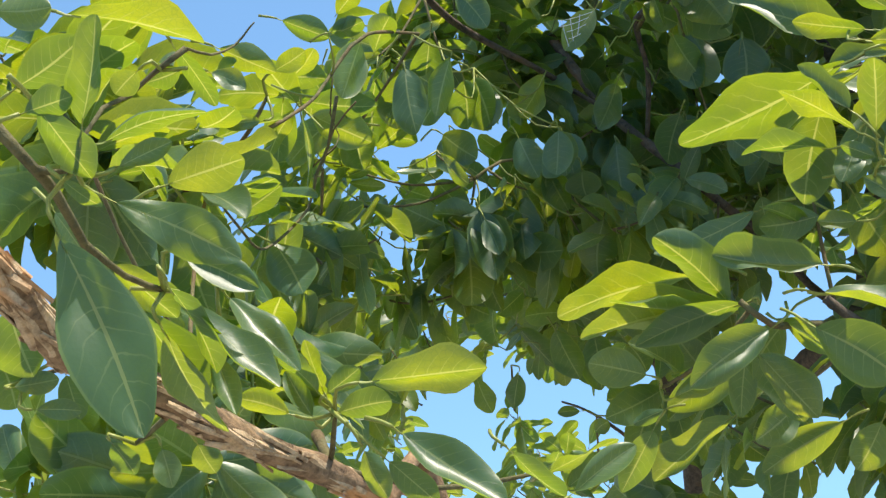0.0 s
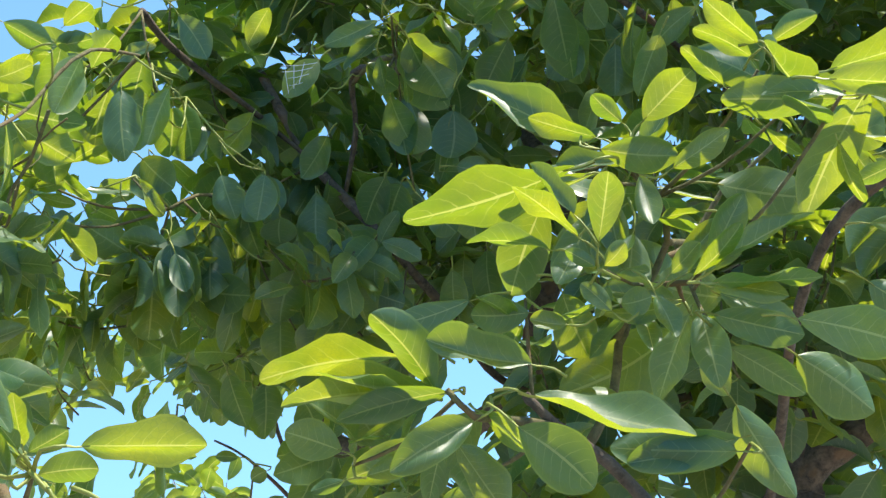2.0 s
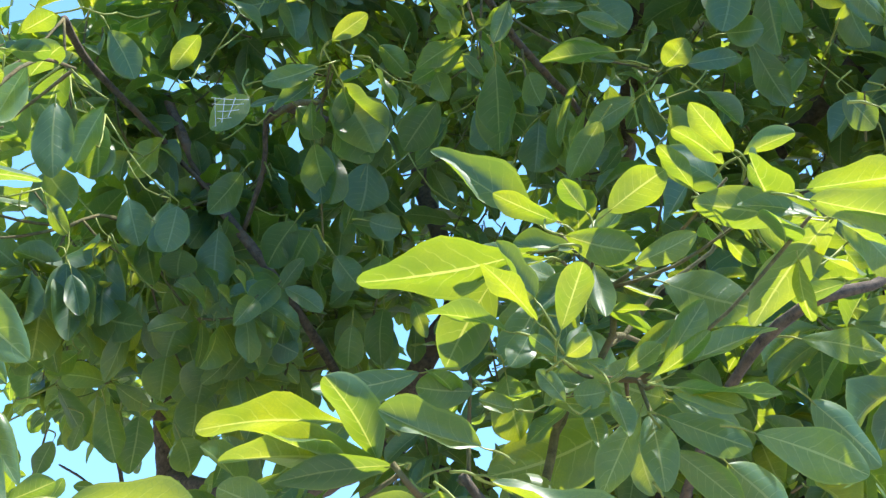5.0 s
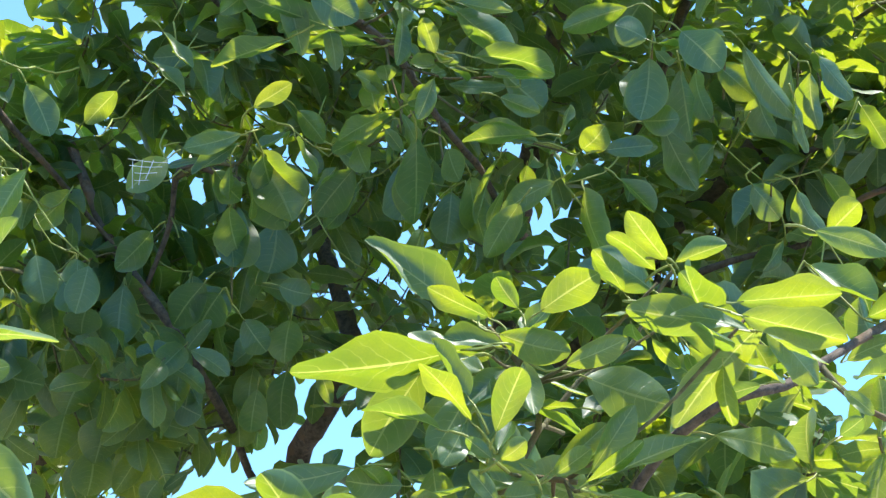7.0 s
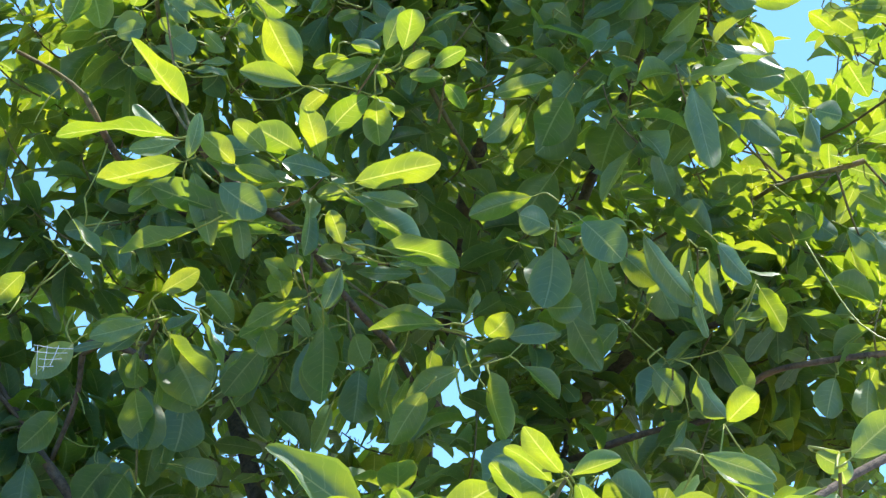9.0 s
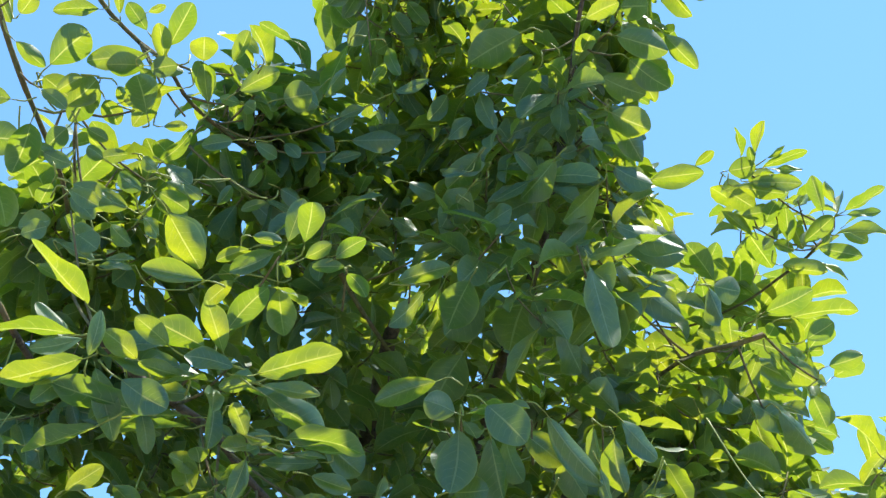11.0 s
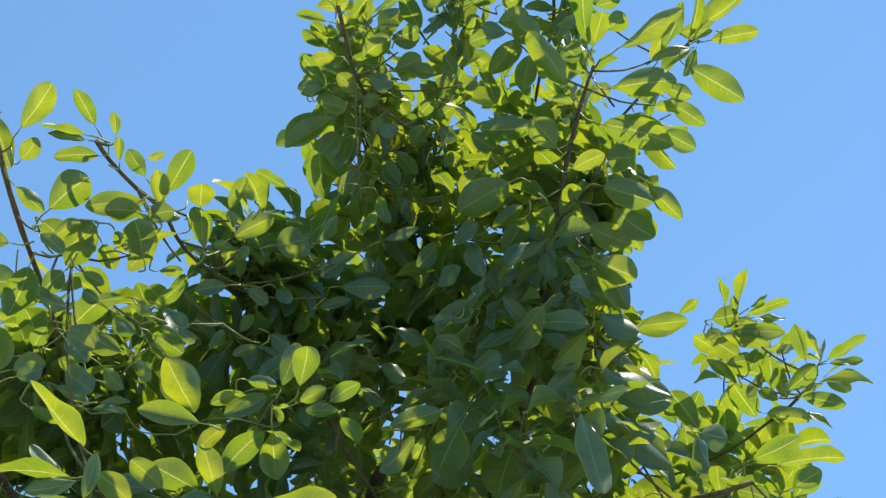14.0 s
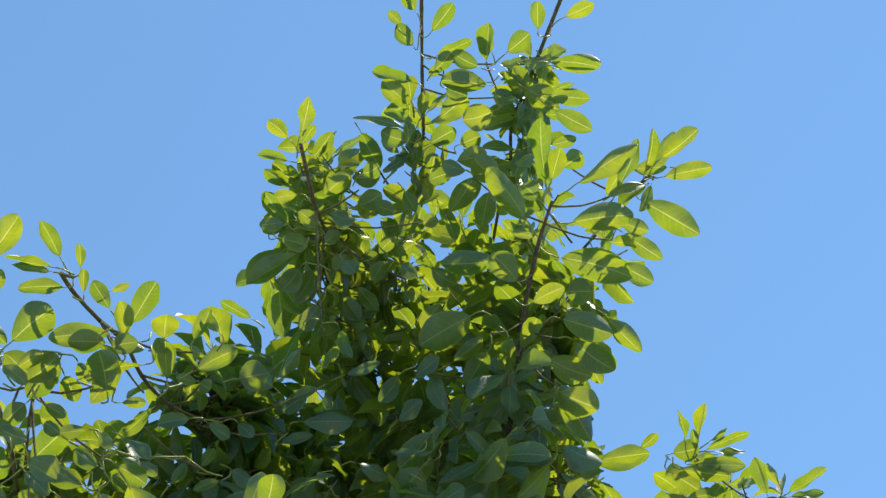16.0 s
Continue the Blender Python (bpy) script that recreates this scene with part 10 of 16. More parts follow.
stem(d45, (0.565, 2.274, 2.192), (0.513, 2.343, 2.187))
sprig(d45, (0.513, 2.343, 2.187), (0.493, 2.336, 2.18), (0.494, 2.34, 2.171))
leaf(d45, (0.494, 2.34, 2.171), (0.522, 2.371, 2.123), (-0.01, 0.99, 0.13), 0.039, 0.1)
sprig(d45, (0.513, 2.343, 2.187), (0.521, 2.321, 2.203), (0.526, 2.323, 2.198))
leaf(d45, (0.526, 2.323, 2.198), (0.574, 2.383, 2.117), (0.83, 0.55, -0.05), 0.039, 0.1)
sprig(d45, (0.683, 2.225, 2.304), (0.686, 2.232, 2.299), (0.688, 2.237, 2.293))
leaf(d45, (0.688, 2.237, 2.293), (0.714, 2.291, 2.226), (0.74, 0.67, 0.01), 0.031, 0.1)
sprig(d45, (0.479, 2.346, 2.109), (0.477, 2.354, 2.104), (0.476, 2.36, 2.098))
leaf(d45, (0.476, 2.36, 2.098), (0.469, 2.396, 2.059), (0.33, 0.94, 0.07), 0.039, 0.1)
sprig(d51, (0.263, 2.405, 2.094), (0.265, 2.412, 2.088), (0.266, 2.417, 2.083))
leaf(d51, (0.266, 2.417, 2.083), (0.281, 2.474, 2.005), (0.03, 0.98, 0.17), 0.055, 0.1)
stem(d45, (0.536, 2.247, 2.207), (0.385, 2.39, 2.144))
sprig(d45, (0.365, 2.38, 2.148), (0.357, 2.382, 2.13), (0.361, 2.388, 2.12))
leaf(d45, (0.361, 2.388, 2.12), (0.416, 2.443, 2.035), (-0.09, 0.99, 0.14), 0.055, 0.1)
sprig(d45, (0.374, 2.366, 2.176), (0.4, 2.362, 2.173), (0.402, 2.368, 2.165))
leaf(d45, (0.402, 2.368, 2.165), (0.389, 2.43, 2.094), (0.26, 0.96, 0.06), 0.055, 0.1)
sprig(d45, (0.53, 2.293, 2.275), (0.538, 2.297, 2.271), (0.543, 2.301, 2.266))
leaf(d45, (0.543, 2.301, 2.266), (0.616, 2.344, 2.194), (-0.06, 0.98, 0.19), 0.046, 0.1)
stem(d48, (0.019, 2.033, 2.548), (-0.052, 1.948, 2.414))
tuft(d48, (-0.053, 1.976, 2.425), (0.018, 2.061, 2.559), 0.107, 6)
sprig(d48, (-0.052, 1.948, 2.414), (-0.053, 1.939, 2.4), (-0.054, 1.944, 2.392))
leaf(d48, (-0.054, 1.944, 2.392), (-0.068, 2.045, 2.313), (-0.19, 0.96, 0.22), 0.055, 0.1)
sprig(d48, (-0.031, 1.931, 2.418), (-0.017, 1.935, 2.405), (-0.017, 1.944, 2.395))
leaf(d48, (-0.017, 1.944, 2.395), (-0.03, 2.015, 2.326), (-0.16, 0.98, 0.08), 0.061, 0.1)
sprig(d48, (-0.056, 1.914, 2.446), (-0.08, 1.913, 2.45), (-0.085, 1.922, 2.443))
leaf(d48, (-0.085, 1.922, 2.443), (-0.105, 2, 2.372), (-0.16, 0.97, 0.17), 0.048, 0.1)
sprig(d48, (-0.123, 1.92, 2.418), (-0.126, 1.928, 2.414), (-0.129, 1.934, 2.409))
leaf(d48, (-0.129, 1.934, 2.409), (-0.155, 1.997, 2.348), (-0.11, 0.97, 0.22), 0.055, 0.1)
sprig(d48, (0.028, 1.91, 2.447), (0.027, 1.919, 2.443), (0.026, 1.925, 2.439))
leaf(d48, (0.026, 1.925, 2.439), (0.014, 2.002, 2.377), (-0.13, 0.97, 0.19), 0.048, 0.1)
sprig(d51, (0.068, 1.933, 2.388), (0.069, 1.942, 2.384), (0.07, 1.949, 2.379))
leaf(d51, (0.07, 1.949, 2.379), (0.075, 2.023, 2.323), (-0.27, 0.96, 0.10), 0.055, 0.1)
sprig(d51, (0.137, 1.98, 2.309), (0.141, 1.978, 2.302), (0.143, 1.976, 2.295))
leaf(d51, (0.143, 1.976, 2.295), (0.169, 1.962, 2.223), (-0.29, -0.96, -0.03), 0.046, 0.1)
stem(d51, (0.103, 2.054, 2.268), (0.158, 2.04, 2.23))
sprig(d51, (0.125, 2.002, 2.234), (0.115, 1.996, 2.215), (0.118, 2.002, 2.205))
leaf(d51, (0.118, 2.002, 2.205), (0.162, 2.072, 2.135), (-0.21, 0.94, 0.26), 0.051, 0.1)
sprig(d51, (0.158, 2.04, 2.23), (0.14, 2.033, 2.253), (0.142, 2.038, 2.25))
leaf(d51, (0.142, 2.038, 2.25), (0.185, 2.092, 2.195), (-0.23, 0.94, 0.24), 0.049, 0.1)
sprig(d51, (0.154, 2.015, 2.266), (0.175, 2.017, 2.276), (0.182, 2.024, 2.27))
leaf(d51, (0.182, 2.024, 2.27), (0.22, 2.079, 2.207), (-0.15, 0.97, 0.18), 0.049, 0.1)
sprig(d51, (0.175, 2.034, 2.209), (0.181, 2.04, 2.194), (0.182, 2.048, 2.184))
leaf(d51, (0.182, 2.048, 2.184), (0.181, 2.112, 2.119), (0.10, 0.99, 0.09), 0.038, 0.1)
sprig(d51, (0.164, 1.932, 2.26), (0.171, 1.928, 2.255), (0.175, 1.925, 2.25))
leaf(d51, (0.175, 1.925, 2.25), (0.204, 1.907, 2.214), (-0.50, -0.87, 0.04), 0.056, 0.1)
stem(d51, (0.177, 2.108, 2.3), (0.241, 2.06, 2.236))
sprig(d51, (0.234, 2.034, 2.277), (0.236, 2.012, 2.263), (0.238, 2.017, 2.252))
leaf(d51, (0.238, 2.017, 2.252), (0.245, 2.048, 2.218), (0.04, 0.99, 0.15), 0.054, 0.1)
sprig(d51, (0.229, 2.062, 2.235), (0.231, 2.074, 2.222), (0.239, 2.081, 2.214))
leaf(d51, (0.239, 2.081, 2.214), (0.289, 2.117, 2.17), (-0.23, 0.96, 0.13), 0.055, 0.1)
sprig(d51, (0.081, 1.971, 2.185), (0.085, 1.967, 2.177), (0.087, 1.964, 2.171))
leaf(d51, (0.087, 1.964, 2.171), (0.107, 1.942, 2.108), (-0.40, -0.92, 0.03), 0.031, 0.1)
stem(d51, (0.186, 2.114, 2.302), (0.286, 2.108, 2.102))
sprig(d51, (0.284, 2.083, 2.128), (0.261, 2.09, 2.13), (0.259, 2.098, 2.121))
leaf(d51, (0.259, 2.098, 2.121), (0.272, 2.155, 2.059), (0.03, 0.99, 0.15), 0.059, 0.1)
sprig(d51, (0.292, 2.09, 2.103), (0.303, 2.088, 2.088), (0.307, 2.095, 2.077))
leaf(d51, (0.307, 2.095, 2.077), (0.326, 2.148, 2.015), (0.02, 0.98, 0.18), 0.061, 0.1)
sprig(d51, (0.18, 2.119, 2.054), (0.185, 2.125, 2.048), (0.188, 2.129, 2.043))
leaf(d51, (0.188, 2.129, 2.043), (0.229, 2.18, 1.968), (-0.11, 0.97, 0.19), 0.050, 0.1)
sprig(d45, (0.39, 1.983, 2.176), (0.394, 1.991, 2.171), (0.396, 1.996, 2.165))
leaf(d45, (0.396, 1.996, 2.165), (0.412, 2.032, 2.126), (-0.01, 1.00, 0.02), 0.044, 0.1)
stem(d45, (0.514, 2.227, 2.219), (0.483, 2.25, 2.163))
sprig(d45, (0.483, 2.25, 2.163), (0.46, 2.243, 2.16), (0.461, 2.247, 2.153))
leaf(d45, (0.461, 2.247, 2.153), (0.492, 2.286, 2.104), (-0.06, 0.98, 0.18), 0.033, 0.1)
sprig(d45, (0.483, 2.25, 2.163), (0.492, 2.229, 2.174), (0.497, 2.232, 2.169))
leaf(d45, (0.497, 2.232, 2.169), (0.536, 2.288, 2.102), (0.67, 0.74, -0.05), 0.033, 0.1)
sprig(d45, (0.314, 2.041, 2.263), (0.324, 2.043, 2.26), (0.331, 2.045, 2.257))
leaf(d45, (0.331, 2.045, 2.257), (0.416, 2.067, 2.207), (-0.07, 0.99, 0.09), 0.066, 0.1)
stem(d47, (0.376, 1.909, 2.474), (0.424, 1.964, 2.291))
sprig(d47, (0.424, 1.964, 2.291), (0.406, 1.948, 2.307), (0.403, 1.954, 2.303))
leaf(d47, (0.403, 1.954, 2.303), (0.397, 2.006, 2.259), (0.33, 0.94, 0.13), 0.059, 0.1)
sprig(d47, (0.424, 1.964, 2.291), (0.429, 1.951, 2.28), (0.437, 1.952, 2.273))
leaf(d47, (0.437, 1.952, 2.273), (0.489, 1.968, 2.237), (-0.03, 0.99, 0.14), 0.049, 0.1)
sprig(d47, (0.495, 1.912, 2.295), (0.498, 1.919, 2.29), (0.5, 1.924, 2.285))
leaf(d47, (0.5, 1.924, 2.285), (0.521, 1.973, 2.228), (0.12, 0.99, 0.04), 0.054, 0.1)
sprig(d45, (0.562, 2.062, 2.267), (0.565, 2.069, 2.262), (0.567, 2.074, 2.256))
leaf(d45, (0.567, 2.074, 2.256), (0.6, 2.14, 2.175), (0.10, 1.00, 0.01), 0.052, 0.1)
sprig(d45, (0.54, 1.912, 2.233), (0.547, 1.918, 2.229), (0.552, 1.921, 2.225))
leaf(d45, (0.552, 1.921, 2.225), (0.595, 1.953, 2.181), (0.33, 0.92, 0.19), 0.024, 0.1)
sprig(d45, (0.477, 1.948, 2.195), (0.48, 1.955, 2.19), (0.482, 1.961, 2.185))
leaf(d45, (0.482, 1.961, 2.185), (0.503, 2.013, 2.128), (0.08, 1.00, -0.01), 0.043, 0.1)
sprig(d51, (0.277, 2.051, 2.01), (0.283, 2.057, 2.005), (0.287, 2.061, 2))
leaf(d51, (0.287, 2.061, 2), (0.318, 2.092, 1.958), (-0.14, 0.97, 0.20), 0.054, 0.1)
stem(d45, (0.47, 2.187, 2.242), (0.41, 2.029, 2.05))
sprig(d45, (0.41, 2.029, 2.05), (0.392, 2.021, 2.047), (0.388, 2.026, 2.04))
leaf(d45, (0.388, 2.026, 2.04), (0.381, 2.052, 2.007), (0.33, 0.94, 0.09), 0.033, 0.1)
sprig(d45, (0.41, 2.029, 2.05), (0.426, 2.007, 2.061), (0.424, 2.011, 2.057))
leaf(d45, (0.424, 2.011, 2.057), (0.401, 2.043, 2.028), (0.31, 0.95, 0.01), 0.017, 0.1)
sprig(b20, (0.355, 1.623, 2.556), (0.347, 1.63, 2.556), (0.342, 1.636, 2.553))
leaf(b20, (0.342, 1.636, 2.553), (0.255, 1.719, 2.511), (-0.25, 0.13, 0.96), 0.043, 0.1)
stem(b20, (0.465, 1.662, 2.601), (0.476, 1.619, 2.591))
sprig(b20, (0.464, 1.593, 2.575), (0.45, 1.588, 2.565), (0.438, 1.593, 2.561))
leaf(b20, (0.438, 1.593, 2.561), (0.324, 1.652, 2.526), (-0.23, -0.01, 0.97), 0.045, 0.1)
sprig(b20, (0.476, 1.621, 2.593), (0.461, 1.628, 2.592), (0.449, 1.633, 2.591))
leaf(b20, (0.449, 1.633, 2.591), (0.383, 1.655, 2.58), (-0.08, 0.08, 0.99), 0.025, 0.1)
sprig(b20, (0.488, 1.608, 2.593), (0.504, 1.603, 2.59), (0.517, 1.604, 2.586))
leaf(b20, (0.517, 1.604, 2.586), (0.548, 1.608, 2.575), (0.14, 0.73, 0.67), 0.019, 0.1)
sprig(b20, (0.476, 1.619, 2.591), (0.477, 1.607, 2.607), (0.484, 1.607, 2.606))
leaf(b20, (0.484, 1.607, 2.606), (0.516, 1.619, 2.595), (0.01, 0.66, 0.75), 0.026, 0.1)
sprig(b20, (0.282, 1.733, 2.524), (0.271, 1.735, 2.527), (0.262, 1.735, 2.528))
leaf(b20, (0.262, 1.735, 2.528), (0.208, 1.741, 2.525), (0.02, 0.29, 0.96), 0.020, 0.1)
stem(d47, (0.376, 1.909, 2.474), (0.344, 1.768, 2.457))
sprig(d47, (0.323, 1.762, 2.463), (0.319, 1.748, 2.474), (0.324, 1.739, 2.482))
leaf(d47, (0.324, 1.739, 2.482), (0.348, 1.706, 2.507), (0.41, 0.67, 0.62), 0.019, 0.1)
sprig(d47, (0.344, 1.768, 2.457), (0.33, 1.756, 2.453), (0.318, 1.756, 2.448))
leaf(d47, (0.318, 1.756, 2.448), (0.263, 1.767, 2.422), (-0.18, -0.97, 0.18), 0.019, 0.1)
sprig(d47, (0.339, 1.787, 2.472), (0.351, 1.801, 2.462), (0.358, 1.799, 2.452))
leaf(d47, (0.358, 1.799, 2.452), (0.414, 1.757, 2.357), (-0.58, -0.81, 0.07), 0.072, 0.1)
sprig(d47, (0.322, 1.757, 2.44), (0.317, 1.762, 2.422), (0.321, 1.771, 2.414))
leaf(d47, (0.321, 1.771, 2.414), (0.342, 1.812, 2.38), (-0.09, 0.97, 0.23), 0.023, 0.1)
sprig(d47, (0.365, 1.745, 2.478), (0.378, 1.732, 2.475), (0.384, 1.726, 2.465))
leaf(d47, (0.384, 1.726, 2.465), (0.413, 1.695, 2.394), (0.29, -0.81, 0.51), 0.025, 0.1)
stem(b20, (0.512, 1.694, 2.596), (0.514, 1.68, 2.492))
sprig(b20, (0.498, 1.685, 2.489), (0.482, 1.68, 2.493), (0.473, 1.672, 2.499))
leaf(b20, (0.473, 1.672, 2.499), (0.44, 1.637, 2.525), (0.06, 0.51, 0.86), 0.035, 0.1)
sprig(b20, (0.514, 1.68, 2.492), (0.499, 1.66, 2.501), (0.491, 1.665, 2.498))
leaf(b20, (0.491, 1.665, 2.498), (0.443, 1.731, 2.457), (-0.17, 0.34, 0.92), 0.032, 0.1)
sprig(b20, (0.54, 1.687, 2.475), (0.531, 1.676, 2.457), (0.52, 1.671, 2.459))
leaf(b20, (0.52, 1.671, 2.459), (0.48, 1.655, 2.477), (0.02, 0.69, 0.72), 0.018, 0.1)
sprig(b20, (0.531, 1.659, 2.502), (0.524, 1.646, 2.514), (0.513, 1.644, 2.519))
leaf(b20, (0.513, 1.644, 2.519), (0.488, 1.643, 2.527), (0.18, 0.77, 0.61), 0.011, 0.1)
sprig(b20, (0.529, 1.682, 2.503), (0.544, 1.692, 2.501), (0.55, 1.701, 2.493))
leaf(b20, (0.55, 1.701, 2.493), (0.598, 1.775, 2.415), (0.08, 1.00, 0.02), 0.056, 0.1)
sprig(b20, (0.463, 1.679, 2.489), (0.453, 1.689, 2.473), (0.459, 1.695, 2.465))
leaf(b20, (0.459, 1.695, 2.465), (0.491, 1.715, 2.44), (-0.08, 0.99, 0.09), 0.040, 0.1)
sprig(b20, (0.538, 1.643, 2.492), (0.554, 1.636, 2.485), (0.564, 1.64, 2.477))
leaf(b20, (0.564, 1.64, 2.477), (0.602, 1.664, 2.446), (-0.03, 1.00, 0.07), 0.045, 0.1)
sprig(b20, (0.169, 1.77, 2.524), (0.177, 1.766, 2.52), (0.183, 1.763, 2.516))
leaf(b20, (0.183, 1.763, 2.516), (0.233, 1.734, 2.467), (0.05, -0.84, 0.54), 0.023, 0.1)
sprig(d47, (0.376, 1.902, 2.434), (0.38, 1.91, 2.43), (0.383, 1.915, 2.425))
leaf(d47, (0.383, 1.915, 2.425), (0.419, 1.979, 2.361), (-0.01, 0.98, 0.22), 0.047, 0.1)
sprig(b20, (0.623, 1.513, 2.397), (0.623, 1.522, 2.393), (0.622, 1.528, 2.388))
leaf(b20, (0.622, 1.528, 2.388), (0.619, 1.599, 2.325), (0.46, 0.89, -0.02), 0.039, 0.1)
sprig(d47, (0.419, 1.747, 2.368), (0.423, 1.745, 2.38), (0.428, 1.743, 2.39))
leaf(d47, (0.428, 1.743, 2.39), (0.452, 1.731, 2.438), (-0.77, -0.47, 0.44), 0.017, 0.1)
stem(b20, (0.512, 1.694, 2.596), (0.591, 1.59, 2.569))
sprig(b20, (0.567, 1.62, 2.567), (0.552, 1.6, 2.571), (0.559, 1.591, 2.571))
leaf(b20, (0.559, 1.591, 2.571), (0.652, 1.535, 2.57), (0.04, -0.02, 1.00), 0.038, 0.1)
sprig(b20, (0.624, 1.58, 2.582), (0.623, 1.568, 2.559), (0.613, 1.571, 2.555))
leaf(b20, (0.613, 1.571, 2.555), (0.538, 1.607, 2.545), (-0.55, -0.83, 0.03), 0.026, 0.1)
stem(b20, (0.943, 1.657, 2.631), (0.888, 1.587, 2.655))
sprig(b20, (0.863, 1.564, 2.678), (0.88, 1.549, 2.685), (0.89, 1.552, 2.681))
leaf(b20, (0.89, 1.552, 2.681), (0.96, 1.594, 2.634), (0.00, 1.00, 0.03), 0.055, 0.1)
leaf(b20, (0.881, 1.578, 2.651), (0.941, 1.619, 2.605), (0.11, 0.96, 0.25), 0.055, 0.1)
sprig(b20, (0.865, 1.593, 2.642), (0.864, 1.602, 2.625), (0.873, 1.606, 2.616))
leaf(b20, (0.873, 1.606, 2.616), (0.981, 1.642, 2.543), (0.72, 0.66, -0.23), 0.047, 0.1)
sprig(b22, (0.945, 1.416, 2.619), (0.953, 1.421, 2.616), (0.96, 1.424, 2.612))
leaf(b22, (0.96, 1.424, 2.612), (1.028, 1.464, 2.561), (0.11, 0.99, -0.01), 0.037, 0.1)
sprig(b22, (0.959, 1.512, 2.676), (0.968, 1.517, 2.674), (0.975, 1.52, 2.671))
leaf(b22, (0.975, 1.52, 2.671), (1.052, 1.56, 2.625), (-0.01, 1.00, 0.09), 0.050, 0.1)
sprig(b22, (1.002, 1.45, 2.714), (1.013, 1.451, 2.712), (1.02, 1.452, 2.709))
leaf(b22, (1.02, 1.452, 2.709), (1.106, 1.462, 2.671), (0.10, 0.99, 0.08), 0.050, 0.1)
stem(d49, (1.045, 1.556, 2.477), (0.985, 1.487, 2.508))
sprig(d49, (0.958, 1.481, 2.529), (0.946, 1.495, 2.512), (0.955, 1.497, 2.504))
leaf(d49, (0.955, 1.497, 2.504), (1.015, 1.501, 2.469), (0.20, 0.98, 0.09), 0.046, 0.1)
sprig(d49, (0.976, 1.471, 2.514), (0.989, 1.458, 2.508), (1, 1.459, 2.502))
leaf(d49, (1, 1.459, 2.502), (1.075, 1.476, 2.458), (0.10, 0.99, 0.03), 0.041, 0.1)
stem(b29, (0.735, 1.529, 4.135), (0.722, 1.516, 4.076))
sprig(b29, (0.722, 1.516, 4.076), (0.731, 1.533, 4.052), (0.722, 1.531, 4.051))
leaf(b29, (0.722, 1.531, 4.051), (0.664, 1.511, 4.06), (0.02, 0.37, 0.93), 0.035, 0.1)
sprig(b29, (0.709, 1.52, 4.075), (0.693, 1.52, 4.076), (0.68, 1.518, 4.077))
leaf(b29, (0.68, 1.518, 4.077), (0.641, 1.51, 4.082), (0.04, 0.42, 0.91), 0.023, 0.1)
sprig(b29, (0.722, 1.516, 4.076), (0.732, 1.507, 4.068), (0.734, 1.496, 4.069))
leaf(b29, (0.734, 1.496, 4.069), (0.731, 1.414, 4.083), (0.34, 0.12, 0.93), 0.035, 0.1)
sprig(b29, (0.715, 1.501, 4.087), (0.702, 1.49, 4.093), (0.69, 1.484, 4.094))
leaf(b29, (0.69, 1.484, 4.094), (0.647, 1.466, 4.096), (-0.06, 0.32, 0.95), 0.032, 0.1)
sprig(b29, (0.74, 1.537, 4.052), (0.755, 1.532, 4.041), (0.762, 1.521, 4.04))
leaf(b29, (0.762, 1.521, 4.04), (0.799, 1.439, 4.043), (0.08, 0.05, 1.00), 0.031, 0.1)
sprig(b29, (0.777, 1.56, 4.015), (0.777, 1.549, 4.02), (0.777, 1.54, 4.021))
leaf(b29, (0.777, 1.54, 4.021), (0.777, 1.479, 4.026), (0.38, 0.05, 0.92), 0.032, 0.1)
stem(b29, (0.771, 1.574, 4.111), (0.873, 1.458, 4.043))
sprig(b29, (0.877, 1.465, 4.035), (0.862, 1.472, 4.029), (0.849, 1.475, 4.029))
leaf(b29, (0.849, 1.475, 4.029), (0.781, 1.482, 4.033), (0.12, 0.49, 0.86), 0.035, 0.1)
sprig(b29, (0.889, 1.464, 4.026), (0.883, 1.478, 4.013), (0.873, 1.485, 4.011))
leaf(b29, (0.873, 1.485, 4.011), (0.793, 1.528, 4.007), (0.27, 0.51, 0.81), 0.040, 0.1)
sprig(b29, (0.873, 1.458, 4.043), (0.86, 1.468, 4.035), (0.854, 1.463, 4.034))
leaf(b29, (0.854, 1.463, 4.034), (0.798, 1.385, 4.041), (-0.45, 0.39, 0.80), 0.031, 0.1)
sprig(b29, (0.873, 1.458, 4.043), (0.863, 1.449, 4.045), (0.854, 1.443, 4.046))
leaf(b29, (0.854, 1.443, 4.046), (0.806, 1.42, 4.056), (0.04, 0.29, 0.96), 0.032, 0.1)
sprig(b29, (0.872, 1.457, 4.044), (0.873, 1.441, 4.046), (0.874, 1.427, 4.046))
leaf(b29, (0.874, 1.427, 4.046), (0.881, 1.358, 4.048), (0.45, 0.05, 0.89), 0.043, 0.1)
sprig(b29, (0.89, 1.444, 4.037), (0.9, 1.431, 4.035), (0.908, 1.42, 4.034))
leaf(b29, (0.908, 1.42, 4.034), (0.945, 1.365, 4.03), (0.66, 0.75, 0.10), 0.040, 0.1)
stem(b30, (0.97, 1.389, 4.192), (0.931, 1.354, 4.076))
sprig(b30, (0.931, 1.354, 4.076), (0.913, 1.365, 4.071), (0.904, 1.359, 4.072))
leaf(b30, (0.904, 1.359, 4.072), (0.86, 1.306, 4.082), (0.12, 0.08, 0.99), 0.032, 0.1)
sprig(b30, (0.923, 1.339, 4.083), (0.924, 1.323, 4.086), (0.928, 1.31, 4.087))
